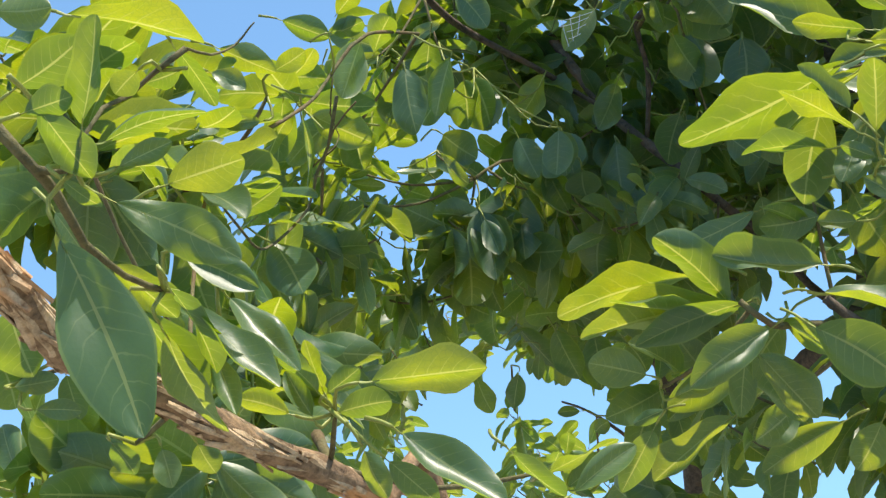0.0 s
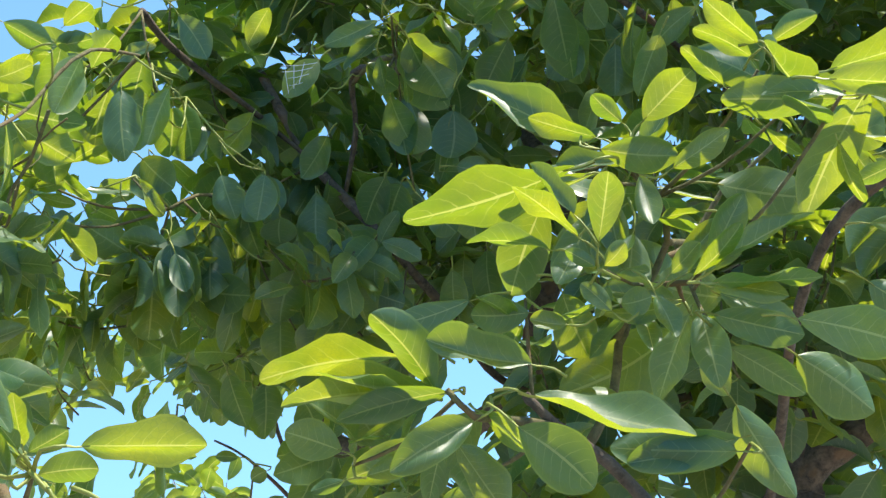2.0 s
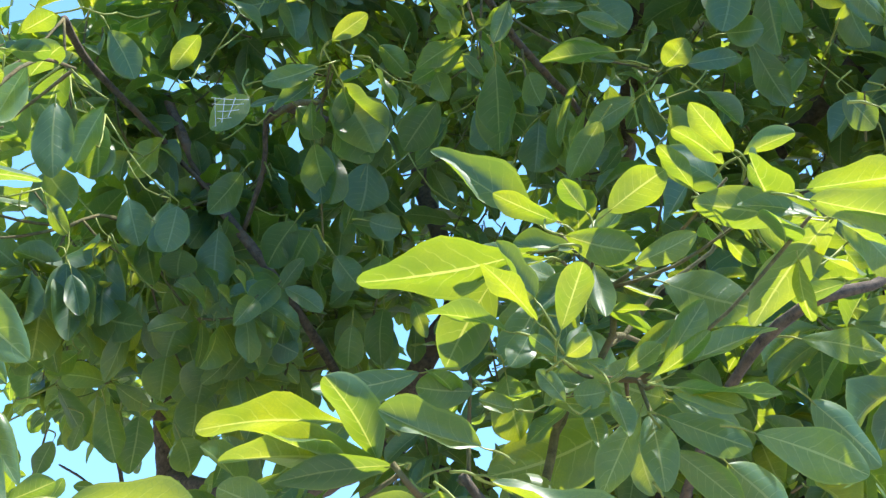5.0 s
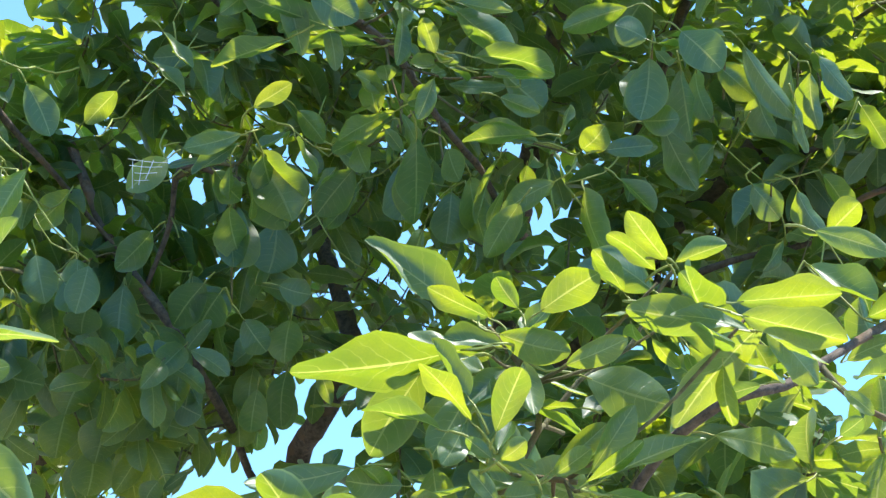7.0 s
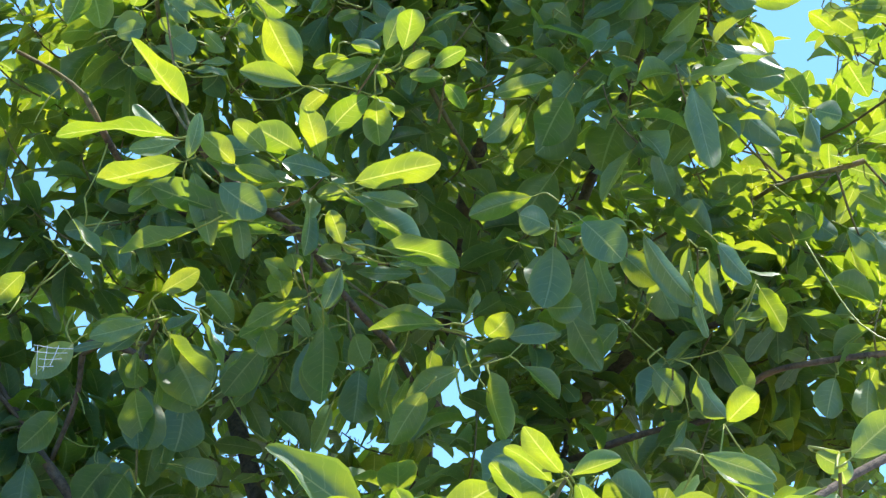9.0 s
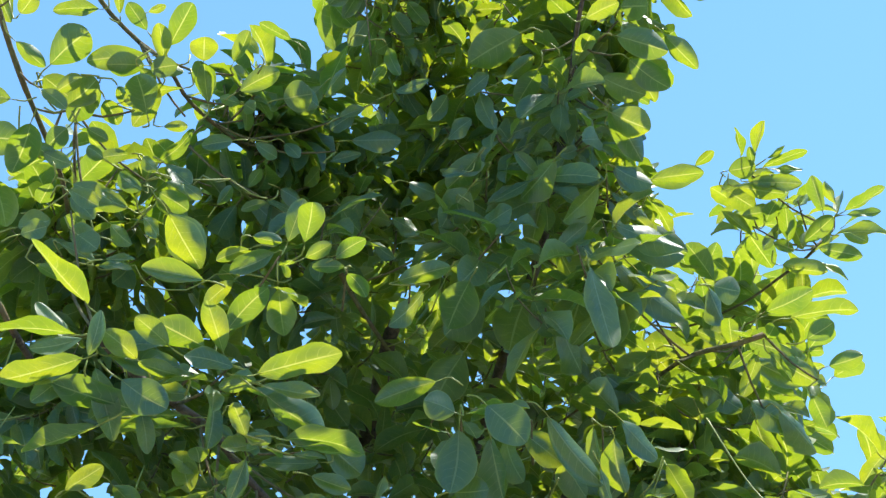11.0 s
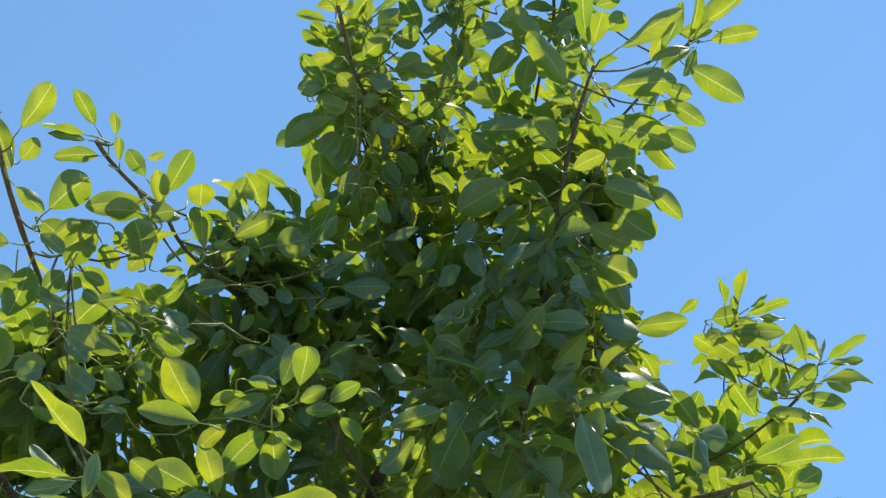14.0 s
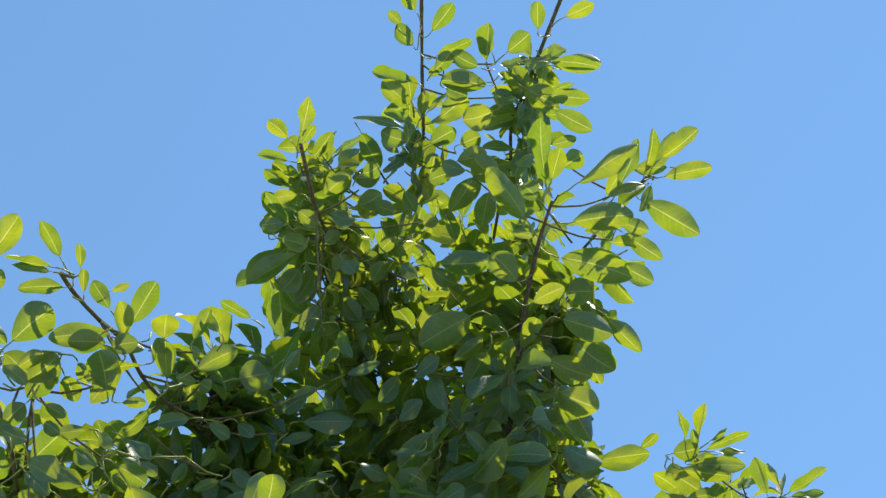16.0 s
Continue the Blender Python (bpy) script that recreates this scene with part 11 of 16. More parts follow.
leaf(b30, (0.928, 1.31, 4.087), (0.955, 1.245, 4.088), (0.49, 0.19, 0.85), 0.032, 0.1)
sprig(b30, (0.923, 1.387, 4.056), (0.938, 1.386, 4.04), (0.946, 1.377, 4.04))
leaf(b30, (0.946, 1.377, 4.04), (0.965, 1.344, 4.049), (-0.41, -0.88, -0.25), 0.020, 0.1)
sprig(b30, (0.945, 1.395, 4.027), (0.953, 1.387, 4.03), (0.959, 1.381, 4.03))
leaf(b30, (0.959, 1.381, 4.03), (1.031, 1.313, 4.026), (0.44, 0.38, 0.81), 0.040, 0.1)
stem(b19, (1.04, 1.589, 3.487), (1.001, 1.583, 3.45))
sprig(b19, (1.001, 1.583, 3.45), (1, 1.566, 3.447), (1, 1.569, 3.446))
leaf(b19, (1, 1.569, 3.446), (1, 1.684, 3.417), (-0.15, 0.20, 0.97), 0.040, 0.1)
sprig(b19, (1.001, 1.583, 3.45), (0.989, 1.579, 3.443), (0.991, 1.583, 3.439))
leaf(b19, (0.991, 1.583, 3.439), (1.018, 1.622, 3.416), (0.30, 0.28, 0.91), 0.019, 0.1)
stem(b19, (1.071, 1.641, 3.445), (1.108, 1.572, 3.376))
sprig(b19, (1.108, 1.572, 3.376), (1.088, 1.554, 3.389), (1.094, 1.552, 3.387))
leaf(b19, (1.094, 1.552, 3.387), (1.186, 1.56, 3.351), (0.10, 0.99, 0.13), 0.059, 0.1)
sprig(b19, (1.108, 1.572, 3.376), (1.101, 1.576, 3.356), (1.11, 1.578, 3.349))
leaf(b19, (1.11, 1.578, 3.349), (1.187, 1.589, 3.319), (0.24, 0.52, 0.82), 0.040, 0.1)
stem(b17, (1.125, 1.732, 3.386), (1.134, 1.632, 3.292))
sprig(b17, (1.134, 1.632, 3.292), (1.129, 1.609, 3.298), (1.138, 1.606, 3.296))
leaf(b17, (1.138, 1.606, 3.296), (1.223, 1.606, 3.272), (0.05, 0.99, 0.15), 0.043, 0.1)
sprig(b17, (1.129, 1.632, 3.28), (1.139, 1.63, 3.266), (1.151, 1.628, 3.261))
leaf(b17, (1.151, 1.628, 3.261), (1.24, 1.618, 3.228), (0.21, 0.97, 0.07), 0.039, 0.1)
sprig(b17, (1.099, 1.628, 3.326), (1.086, 1.64, 3.305), (1.094, 1.64, 3.299))
leaf(b17, (1.094, 1.64, 3.299), (1.15, 1.632, 3.281), (0.17, 0.98, -0.02), 0.039, 0.1)
sprig(b17, (1.27, 1.692, 3.356), (1.277, 1.684, 3.361), (1.283, 1.677, 3.362))
leaf(b17, (1.283, 1.677, 3.362), (1.35, 1.597, 3.37), (0.57, 0.50, 0.65), 0.043, 0.1)
sprig(b17, (1.187, 1.706, 3.234), (1.198, 1.702, 3.236), (1.206, 1.7, 3.236))
leaf(b17, (1.206, 1.7, 3.236), (1.35, 1.651, 3.215), (0.22, 0.98, 0.03), 0.072, 0.1)
stem(b30, (1.169, 1.802, 3.47), (1.17, 1.793, 3.498))
sprig(b30, (1.17, 1.793, 3.498), (1.17, 1.775, 3.502), (1.176, 1.764, 3.503))
leaf(b30, (1.176, 1.764, 3.503), (1.214, 1.708, 3.505), (0.67, 0.74, 0.03), 0.038, 0.1)
sprig(b30, (1.16, 1.78, 3.503), (1.143, 1.786, 3.504), (1.135, 1.797, 3.503))
leaf(b30, (1.135, 1.797, 3.503), (1.091, 1.881, 3.486), (0.63, 0.78, -0.02), 0.047, 0.1)
sprig(b30, (1.171, 1.787, 3.487), (1.166, 1.797, 3.473), (1.162, 1.809, 3.468))
leaf(b30, (1.162, 1.809, 3.468), (1.13, 1.901, 3.44), (0.63, 0.78, -0.05), 0.051, 0.1)
sprig(b30, (1.17, 1.793, 3.498), (1.173, 1.772, 3.493), (1.182, 1.772, 3.489))
leaf(b30, (1.182, 1.772, 3.489), (1.253, 1.796, 3.461), (-0.12, 0.99, 0.02), 0.047, 0.1)
stem(b19, (0.958, 1.727, 3.202), (0.912, 1.661, 3.213))
sprig(b19, (0.912, 1.661, 3.213), (0.909, 1.645, 3.219), (0.903, 1.646, 3.217))
leaf(b19, (0.903, 1.646, 3.217), (0.859, 1.673, 3.193), (-0.27, -0.91, -0.30), 0.029, 0.1)
sprig(b19, (0.912, 1.661, 3.213), (0.912, 1.655, 3.199), (0.91, 1.66, 3.195))
leaf(b19, (0.91, 1.66, 3.195), (0.879, 1.736, 3.167), (0.55, 0.43, 0.72), 0.048, 0.1)
sprig(b23, (0.926, 1.706, 3.123), (0.917, 1.712, 3.126), (0.91, 1.718, 3.126))
leaf(b23, (0.91, 1.718, 3.126), (0.874, 1.744, 3.124), (0.39, 0.92, -0.03), 0.048, 0.1)
sprig(b17, (0.943, 1.793, 3.245), (0.954, 1.792, 3.245), (0.962, 1.791, 3.243))
leaf(b17, (0.962, 1.791, 3.243), (1.018, 1.785, 3.227), (0.14, 0.99, 0.09), 0.047, 0.1)
stem(b28, (0.591, 1.993, 3.314), (0.74, 1.893, 3.304))
sprig(b28, (0.74, 1.893, 3.304), (0.734, 1.875, 3.312), (0.743, 1.867, 3.314))
leaf(b28, (0.743, 1.867, 3.314), (0.827, 1.815, 3.325), (0.29, 0.95, 0.14), 0.047, 0.1)
sprig(b28, (0.74, 1.893, 3.304), (0.723, 1.908, 3.279), (0.728, 1.903, 3.279))
leaf(b28, (0.728, 1.903, 3.279), (0.776, 1.865, 3.3), (-0.26, -0.96, -0.07), 0.027, 0.1)
stem(b31, (0.655, 1.734, 3.703), (0.726, 1.776, 3.443))
sprig(b31, (0.7, 1.752, 3.458), (0.681, 1.762, 3.458), (0.68, 1.774, 3.454))
leaf(b31, (0.68, 1.774, 3.454), (0.701, 1.887, 3.407), (-0.06, 0.99, 0.12), 0.043, 0.1)
sprig(b31, (0.708, 1.754, 3.455), (0.725, 1.739, 3.457), (0.736, 1.743, 3.453))
leaf(b31, (0.736, 1.743, 3.453), (0.79, 1.777, 3.431), (-0.24, 0.94, 0.25), 0.031, 0.1)
sprig(b31, (0.741, 1.81, 3.418), (0.749, 1.799, 3.399), (0.748, 1.788, 3.4))
leaf(b31, (0.748, 1.788, 3.4), (0.737, 1.746, 3.414), (0.31, 0.19, 0.93), 0.020, 0.1)
sprig(b28, (0.675, 1.818, 3.394), (0.673, 1.829, 3.394), (0.672, 1.837, 3.391))
leaf(b28, (0.672, 1.837, 3.391), (0.657, 1.914, 3.365), (0.52, 0.84, 0.19), 0.047, 0.1)
stem(b28, (0.585, 1.986, 3.309), (0.765, 1.814, 3.379))
sprig(b28, (0.758, 1.809, 3.372), (0.748, 1.819, 3.362), (0.742, 1.83, 3.357))
leaf(b28, (0.742, 1.83, 3.357), (0.718, 1.885, 3.338), (0.52, 0.84, 0.13), 0.039, 0.1)
sprig(b28, (0.765, 1.808, 3.381), (0.772, 1.793, 3.384), (0.779, 1.782, 3.387))
leaf(b28, (0.779, 1.782, 3.387), (0.818, 1.721, 3.4), (0.53, 0.85, -0.01), 0.027, 0.1)
stem(b17, (1.155, 1.788, 3.332), (1.099, 1.737, 3.209))
sprig(b17, (1.099, 1.737, 3.209), (1.079, 1.73, 3.215), (1.083, 1.726, 3.215))
leaf(b17, (1.083, 1.726, 3.215), (1.15, 1.689, 3.211), (0.33, 0.94, -0.05), 0.039, 0.1)
sprig(b17, (1.065, 1.734, 3.215), (1.058, 1.75, 3.201), (1.067, 1.756, 3.195))
leaf(b17, (1.067, 1.756, 3.195), (1.123, 1.775, 3.172), (-0.09, 0.98, 0.15), 0.039, 0.1)
sprig(b17, (1.101, 1.715, 3.206), (1.115, 1.706, 3.2), (1.128, 1.706, 3.196))
leaf(b17, (1.128, 1.706, 3.196), (1.198, 1.716, 3.174), (-0.03, 0.98, 0.20), 0.034, 0.1)
sprig(b19, (0.981, 1.73, 3.302), (0.986, 1.721, 3.308), (0.99, 1.713, 3.31))
leaf(b19, (0.99, 1.713, 3.31), (1.02, 1.65, 3.323), (0.63, 0.77, -0.06), 0.035, 0.1)
stem(b19, (1.067, 1.633, 3.451), (0.898, 1.705, 3.406))
sprig(b19, (0.917, 1.685, 3.407), (0.925, 1.67, 3.41), (0.929, 1.658, 3.413))
leaf(b19, (0.929, 1.658, 3.413), (0.948, 1.587, 3.435), (0.48, 0.33, 0.82), 0.027, 0.1)
sprig(b19, (0.898, 1.705, 3.406), (0.886, 1.718, 3.389), (0.886, 1.712, 3.389))
leaf(b19, (0.886, 1.712, 3.389), (0.896, 1.648, 3.405), (0.66, 0.75, -0.03), 0.039, 0.1)
sprig(b19, (0.879, 1.7, 3.406), (0.866, 1.711, 3.399), (0.863, 1.722, 3.394))
leaf(b19, (0.863, 1.722, 3.394), (0.859, 1.782, 3.367), (0.52, 0.84, 0.16), 0.039, 0.1)
sprig(b17, (1.041, 1.794, 3.159), (1.035, 1.803, 3.161), (1.031, 1.811, 3.16))
leaf(b17, (1.031, 1.811, 3.16), (0.991, 1.876, 3.148), (0.61, 0.78, -0.16), 0.031, 0.1)
stem(b17, (1.162, 1.805, 3.32), (1.235, 1.837, 3.395))
sprig(b17, (1.203, 1.829, 3.403), (1.195, 1.846, 3.39), (1.204, 1.853, 3.385))
leaf(b17, (1.204, 1.853, 3.385), (1.271, 1.879, 3.36), (-0.13, 0.96, 0.23), 0.038, 0.1)
sprig(b17, (1.254, 1.82, 3.418), (1.259, 1.803, 3.403), (1.254, 1.805, 3.392))
leaf(b17, (1.254, 1.805, 3.392), (1.22, 1.831, 3.339), (-0.29, -0.96, -0.04), 0.043, 0.1)
stem(b17, (1.14, 1.759, 3.359), (1.216, 1.608, 3.241))
sprig(b17, (1.216, 1.608, 3.241), (1.2, 1.614, 3.226), (1.206, 1.615, 3.221))
leaf(b17, (1.206, 1.615, 3.221), (1.25, 1.618, 3.204), (0.26, 0.57, 0.78), 0.024, 0.1)
sprig(b17, (1.216, 1.608, 3.241), (1.206, 1.587, 3.249), (1.212, 1.586, 3.247))
leaf(b17, (1.212, 1.586, 3.247), (1.282, 1.607, 3.212), (0.43, -0.04, 0.90), 0.028, 0.1)
stem(b23, (0.787, 1.949, 3.121), (0.848, 1.882, 3.243))
sprig(b23, (0.828, 1.869, 3.247), (0.813, 1.88, 3.243), (0.81, 1.891, 3.238))
leaf(b23, (0.81, 1.891, 3.238), (0.809, 1.965, 3.209), (0.53, 0.84, 0.09), 0.055, 0.1)
sprig(b23, (0.838, 1.861, 3.257), (0.848, 1.846, 3.263), (0.86, 1.842, 3.263))
leaf(b23, (0.86, 1.842, 3.263), (0.921, 1.83, 3.255), (0.09, 1.00, 0.04), 0.039, 0.1)
sprig(b23, (0.836, 1.887, 3.229), (0.846, 1.888, 3.214), (0.858, 1.886, 3.209))
leaf(b23, (0.858, 1.886, 3.209), (0.92, 1.878, 3.194), (0.14, 0.98, 0.11), 0.039, 0.1)
sprig(b19, (0.887, 1.787, 3.314), (0.889, 1.777, 3.321), (0.891, 1.768, 3.324))
leaf(b19, (0.891, 1.768, 3.324), (0.904, 1.707, 3.345), (0.59, 0.80, -0.06), 0.039, 0.1)
sprig(b24, (1.268, 1.605, 3.157), (1.265, 1.615, 3.158), (1.262, 1.623, 3.156))
leaf(b24, (1.262, 1.623, 3.156), (1.246, 1.665, 3.142), (0.64, 0.39, 0.66), 0.027, 0.1)
stem(b35, (0.239, 1.788, 3.089), (0.22, 1.712, 3.058))
sprig(b35, (0.198, 1.741, 3.044), (0.179, 1.727, 3.044), (0.181, 1.716, 3.048))
leaf(b35, (0.181, 1.716, 3.048), (0.205, 1.673, 3.066), (0.37, 0.47, 0.80), 0.024, 0.1)
sprig(b35, (0.205, 1.681, 3.076), (0.231, 1.677, 3.072), (0.233, 1.687, 3.067))
leaf(b35, (0.233, 1.687, 3.067), (0.223, 1.75, 3.04), (0.32, 0.36, 0.88), 0.041, 0.1)
sprig(b35, (0.205, 1.676, 3.072), (0.229, 1.671, 3.078), (0.234, 1.68, 3.074))
leaf(b35, (0.234, 1.68, 3.074), (0.243, 1.727, 3.054), (0.18, 0.32, 0.93), 0.022, 0.1)
sprig(b35, (0.169, 1.729, 3.079), (0.153, 1.723, 3.061), (0.16, 1.718, 3.052))
leaf(b35, (0.16, 1.718, 3.052), (0.202, 1.7, 3.023), (-0.52, -0.85, 0.08), 0.026, 0.1)
sprig(b35, (0.227, 1.674, 3.076), (0.246, 1.666, 3.079), (0.257, 1.671, 3.077))
leaf(b35, (0.257, 1.671, 3.077), (0.289, 1.696, 3.066), (-0.09, 0.49, 0.87), 0.020, 0.1)
sprig(b35, (0.223, 1.709, 3.039), (0.222, 1.718, 3.024), (0.219, 1.729, 3.017))
leaf(b35, (0.219, 1.729, 3.017), (0.206, 1.77, 2.997), (0.27, 0.94, 0.20), 0.034, 0.1)
sprig(b35, (0.215, 1.717, 3.036), (0.226, 1.72, 3.023), (0.239, 1.721, 3.02))
leaf(b35, (0.239, 1.721, 3.02), (0.278, 1.723, 3.015), (0.05, 0.72, 0.69), 0.020, 0.1)
stem(b28, (0.285, 1.698, 3.189), (0.31, 1.645, 3.106))
sprig(b28, (0.281, 1.623, 3.123), (0.267, 1.638, 3.107), (0.275, 1.644, 3.103))
leaf(b28, (0.275, 1.644, 3.103), (0.309, 1.657, 3.095), (-0.06, 0.60, 0.80), 0.020, 0.1)
sprig(b28, (0.343, 1.619, 3.118), (0.354, 1.622, 3.095), (0.346, 1.629, 3.09))
leaf(b28, (0.346, 1.629, 3.09), (0.293, 1.668, 3.076), (-0.07, 0.17, 0.98), 0.024, 0.1)
sprig(b28, (0.31, 1.645, 3.106), (0.315, 1.637, 3.094), (0.315, 1.642, 3.089))
leaf(b28, (0.315, 1.642, 3.089), (0.307, 1.716, 3.051), (0.22, 0.96, 0.17), 0.035, 0.1)
sprig(b28, (0.31, 1.645, 3.106), (0.285, 1.633, 3.112), (0.291, 1.63, 3.113))
leaf(b28, (0.291, 1.63, 3.113), (0.337, 1.626, 3.113), (-0.09, 0.99, 0.08), 0.026, 0.1)
stem(b28, (0.294, 1.704, 3.191), (0.364, 1.66, 3.064))
sprig(b28, (0.385, 1.656, 3.061), (0.39, 1.639, 3.067), (0.385, 1.628, 3.073))
leaf(b28, (0.385, 1.628, 3.073), (0.348, 1.577, 3.102), (0.09, 0.40, 0.91), 0.025, 0.1)
sprig(b28, (0.328, 1.683, 3.067), (0.326, 1.68, 3.042), (0.336, 1.674, 3.04))
leaf(b28, (0.336, 1.674, 3.04), (0.369, 1.654, 3.044), (0.36, 0.65, 0.67), 0.018, 0.1)
stem(b28, (0.414, 1.815, 3.222), (0.493, 1.759, 3.21))
sprig(b28, (0.493, 1.759, 3.21), (0.494, 1.751, 3.203), (0.489, 1.751, 3.202))
leaf(b28, (0.489, 1.751, 3.202), (0.45, 1.756, 3.2), (0.10, 0.72, 0.69), 0.019, 0.1)
sprig(b28, (0.493, 1.759, 3.21), (0.485, 1.75, 3.205), (0.488, 1.749, 3.204))
leaf(b28, (0.488, 1.749, 3.204), (0.511, 1.75, 3.2), (0.12, 0.68, 0.73), 0.027, 0.1)
stem(b28, (0.509, 1.904, 3.261), (0.606, 1.789, 3.296))
sprig(b28, (0.606, 1.789, 3.296), (0.596, 1.779, 3.281), (0.585, 1.781, 3.277))
leaf(b28, (0.585, 1.781, 3.277), (0.532, 1.804, 3.268), (0.24, 0.71, 0.67), 0.025, 0.1)
sprig(b28, (0.649, 1.785, 3.284), (0.647, 1.766, 3.27), (0.635, 1.762, 3.271))
leaf(b28, (0.635, 1.762, 3.271), (0.578, 1.759, 3.281), (-0.08, 0.99, 0.13), 0.045, 0.1)
sprig(b28, (0.556, 1.814, 3.288), (0.538, 1.8, 3.29), (0.541, 1.789, 3.293))
leaf(b28, (0.541, 1.789, 3.293), (0.566, 1.745, 3.304), (0.49, 0.42, 0.77), 0.028, 0.1)
sprig(b28, (0.628, 1.808, 3.3), (0.644, 1.801, 3.31), (0.647, 1.789, 3.314))
leaf(b28, (0.647, 1.789, 3.314), (0.648, 1.716, 3.337), (0.42, 0.90, -0.14), 0.033, 0.1)
sprig(b28, (0.72, 1.788, 3.361), (0.722, 1.778, 3.368), (0.723, 1.769, 3.371))
leaf(b28, (0.723, 1.769, 3.371), (0.729, 1.726, 3.387), (0.45, 0.31, 0.84), 0.020, 0.1)
sprig(b28, (0.669, 1.803, 3.278), (0.676, 1.797, 3.286), (0.682, 1.791, 3.291))
leaf(b28, (0.682, 1.791, 3.291), (0.717, 1.762, 3.312), (-0.22, -0.96, -0.14), 0.023, 0.1)
stem(b35, (0.222, 1.803, 3.087), (0.202, 1.776, 2.978))
sprig(b35, (0.202, 1.776, 2.978), (0.17, 1.763, 2.985), (0.176, 1.763, 2.986))
leaf(b35, (0.176, 1.763, 2.986), (0.224, 1.769, 2.985), (-0.06, 0.74, 0.67), 0.024, 0.1)
sprig(b35, (0.202, 1.776, 2.978), (0.191, 1.764, 2.98), (0.195, 1.762, 2.98))
leaf(b35, (0.195, 1.762, 2.98), (0.244, 1.764, 2.98), (-0.17, 0.98, 0.15), 0.028, 0.1)
sprig(b35, (0.216, 1.759, 2.97), (0.226, 1.764, 2.955), (0.227, 1.775, 2.948))
leaf(b35, (0.227, 1.775, 2.948), (0.227, 1.816, 2.93), (0.10, 0.99, 0.06), 0.028, 0.1)
stem(b35, (0.239, 1.788, 3.089), (0.349, 1.73, 2.978))
sprig(b35, (0.312, 1.735, 2.984), (0.295, 1.734, 2.986), (0.282, 1.731, 2.987))
leaf(b35, (0.282, 1.731, 2.987), (0.25, 1.723, 2.991), (-0.32, 0.94, 0.13), 0.023, 0.1)
sprig(b35, (0.342, 1.71, 2.997), (0.325, 1.707, 3.003), (0.313, 1.711, 3.001))
leaf(b35, (0.313, 1.711, 3.001), (0.274, 1.733, 2.988), (0.26, 0.72, 0.64), 0.022, 0.1)
sprig(b35, (0.349, 1.73, 2.978), (0.346, 1.716, 2.987), (0.349, 1.705, 2.993))
leaf(b35, (0.349, 1.705, 2.993), (0.371, 1.639, 3.026), (-0.12, 0.35, 0.93), 0.026, 0.1)
sprig(b35, (0.349, 1.73, 2.978), (0.365, 1.713, 2.983), (0.358, 1.707, 2.985))
leaf(b35, (0.358, 1.707, 2.985), (0.325, 1.695, 2.99), (-0.32, 0.90, 0.28), 0.023, 0.1)
sprig(b35, (0.349, 1.73, 2.978), (0.356, 1.73, 2.96), (0.35, 1.729, 2.959))
leaf(b35, (0.35, 1.729, 2.959), (0.303, 1.719, 2.966), (-0.23, 0.96, 0.16), 0.028, 0.1)
sprig(b35, (0.349, 1.73, 2.978), (0.356, 1.711, 2.978), (0.367, 1.71, 2.977))
leaf(b35, (0.367, 1.71, 2.977), (0.421, 1.718, 2.971), (-0.03, 0.71, 0.71), 0.020, 0.1)
sprig(b35, (0.369, 1.714, 2.986), (0.383, 1.705, 2.983), (0.394, 1.7, 2.977))
leaf(b35, (0.394, 1.7, 2.977), (0.422, 1.686, 2.955), (-0.53, -0.82, -0.22), 0.018, 0.1)
sprig(b35, (0.368, 1.742, 2.949), (0.356, 1.749, 2.933), (0.344, 1.749, 2.933))
leaf(b35, (0.344, 1.749, 2.933), (0.267, 1.744, 2.946), (-0.10, 0.99, 0.12), 0.035, 0.1)
sprig(b35, (0.34, 1.733, 2.951), (0.347, 1.74, 2.936), (0.358, 1.746, 2.93))
leaf(b35, (0.358, 1.746, 2.93), (0.396, 1.766, 2.917), (-0.31, 0.93, 0.21), 0.028, 0.1)
stem(b35, (0.247, 1.809, 3.087), (0.293, 1.787, 2.924))
sprig(b35, (0.262, 1.799, 2.952), (0.248, 1.78, 2.947), (0.253, 1.774, 2.939))
leaf(b35, (0.253, 1.774, 2.939), (0.293, 1.755, 2.9), (-0.32, -0.94, 0.12), 0.027, 0.1)
sprig(b35, (0.29, 1.773, 2.922), (0.306, 1.768, 2.916), (0.319, 1.771, 2.913))
leaf(b35, (0.319, 1.771, 2.913), (0.367, 1.79, 2.903), (-0.32, 0.92, 0.23), 0.028, 0.1)
sprig(b35, (0.293, 1.787, 2.924), (0.306, 1.788, 2.901), (0.299, 1.787, 2.899))
leaf(b35, (0.299, 1.787, 2.899), (0.258, 1.78, 2.904), (-0.03, 0.74, 0.67), 0.022, 0.1)
sprig(b35, (0.443, 1.716, 2.93), (0.432, 1.716, 2.935), (0.423, 1.716, 2.937))
leaf(b35, (0.423, 1.716, 2.937), (0.365, 1.716, 2.945), (0.11, 0.74, 0.66), 0.029, 0.1)
sprig(b28, (0.502, 1.739, 3.13), (0.493, 1.743, 3.129), (0.485, 1.746, 3.126))
leaf(b28, (0.485, 1.746, 3.126), (0.438, 1.766, 3.104), (-0.02, -0.99, -0.14), 0.027, 0.1)
stem(b36, (0.452, 1.884, 3.186), (0.576, 1.836, 3.108))
sprig(b36, (0.597, 1.806, 3.109), (0.591, 1.796, 3.089), (0.583, 1.803, 3.082))
leaf(b36, (0.583, 1.803, 3.082), (0.55, 1.835, 3.066), (0.40, 0.64, 0.65), 0.018, 0.1)
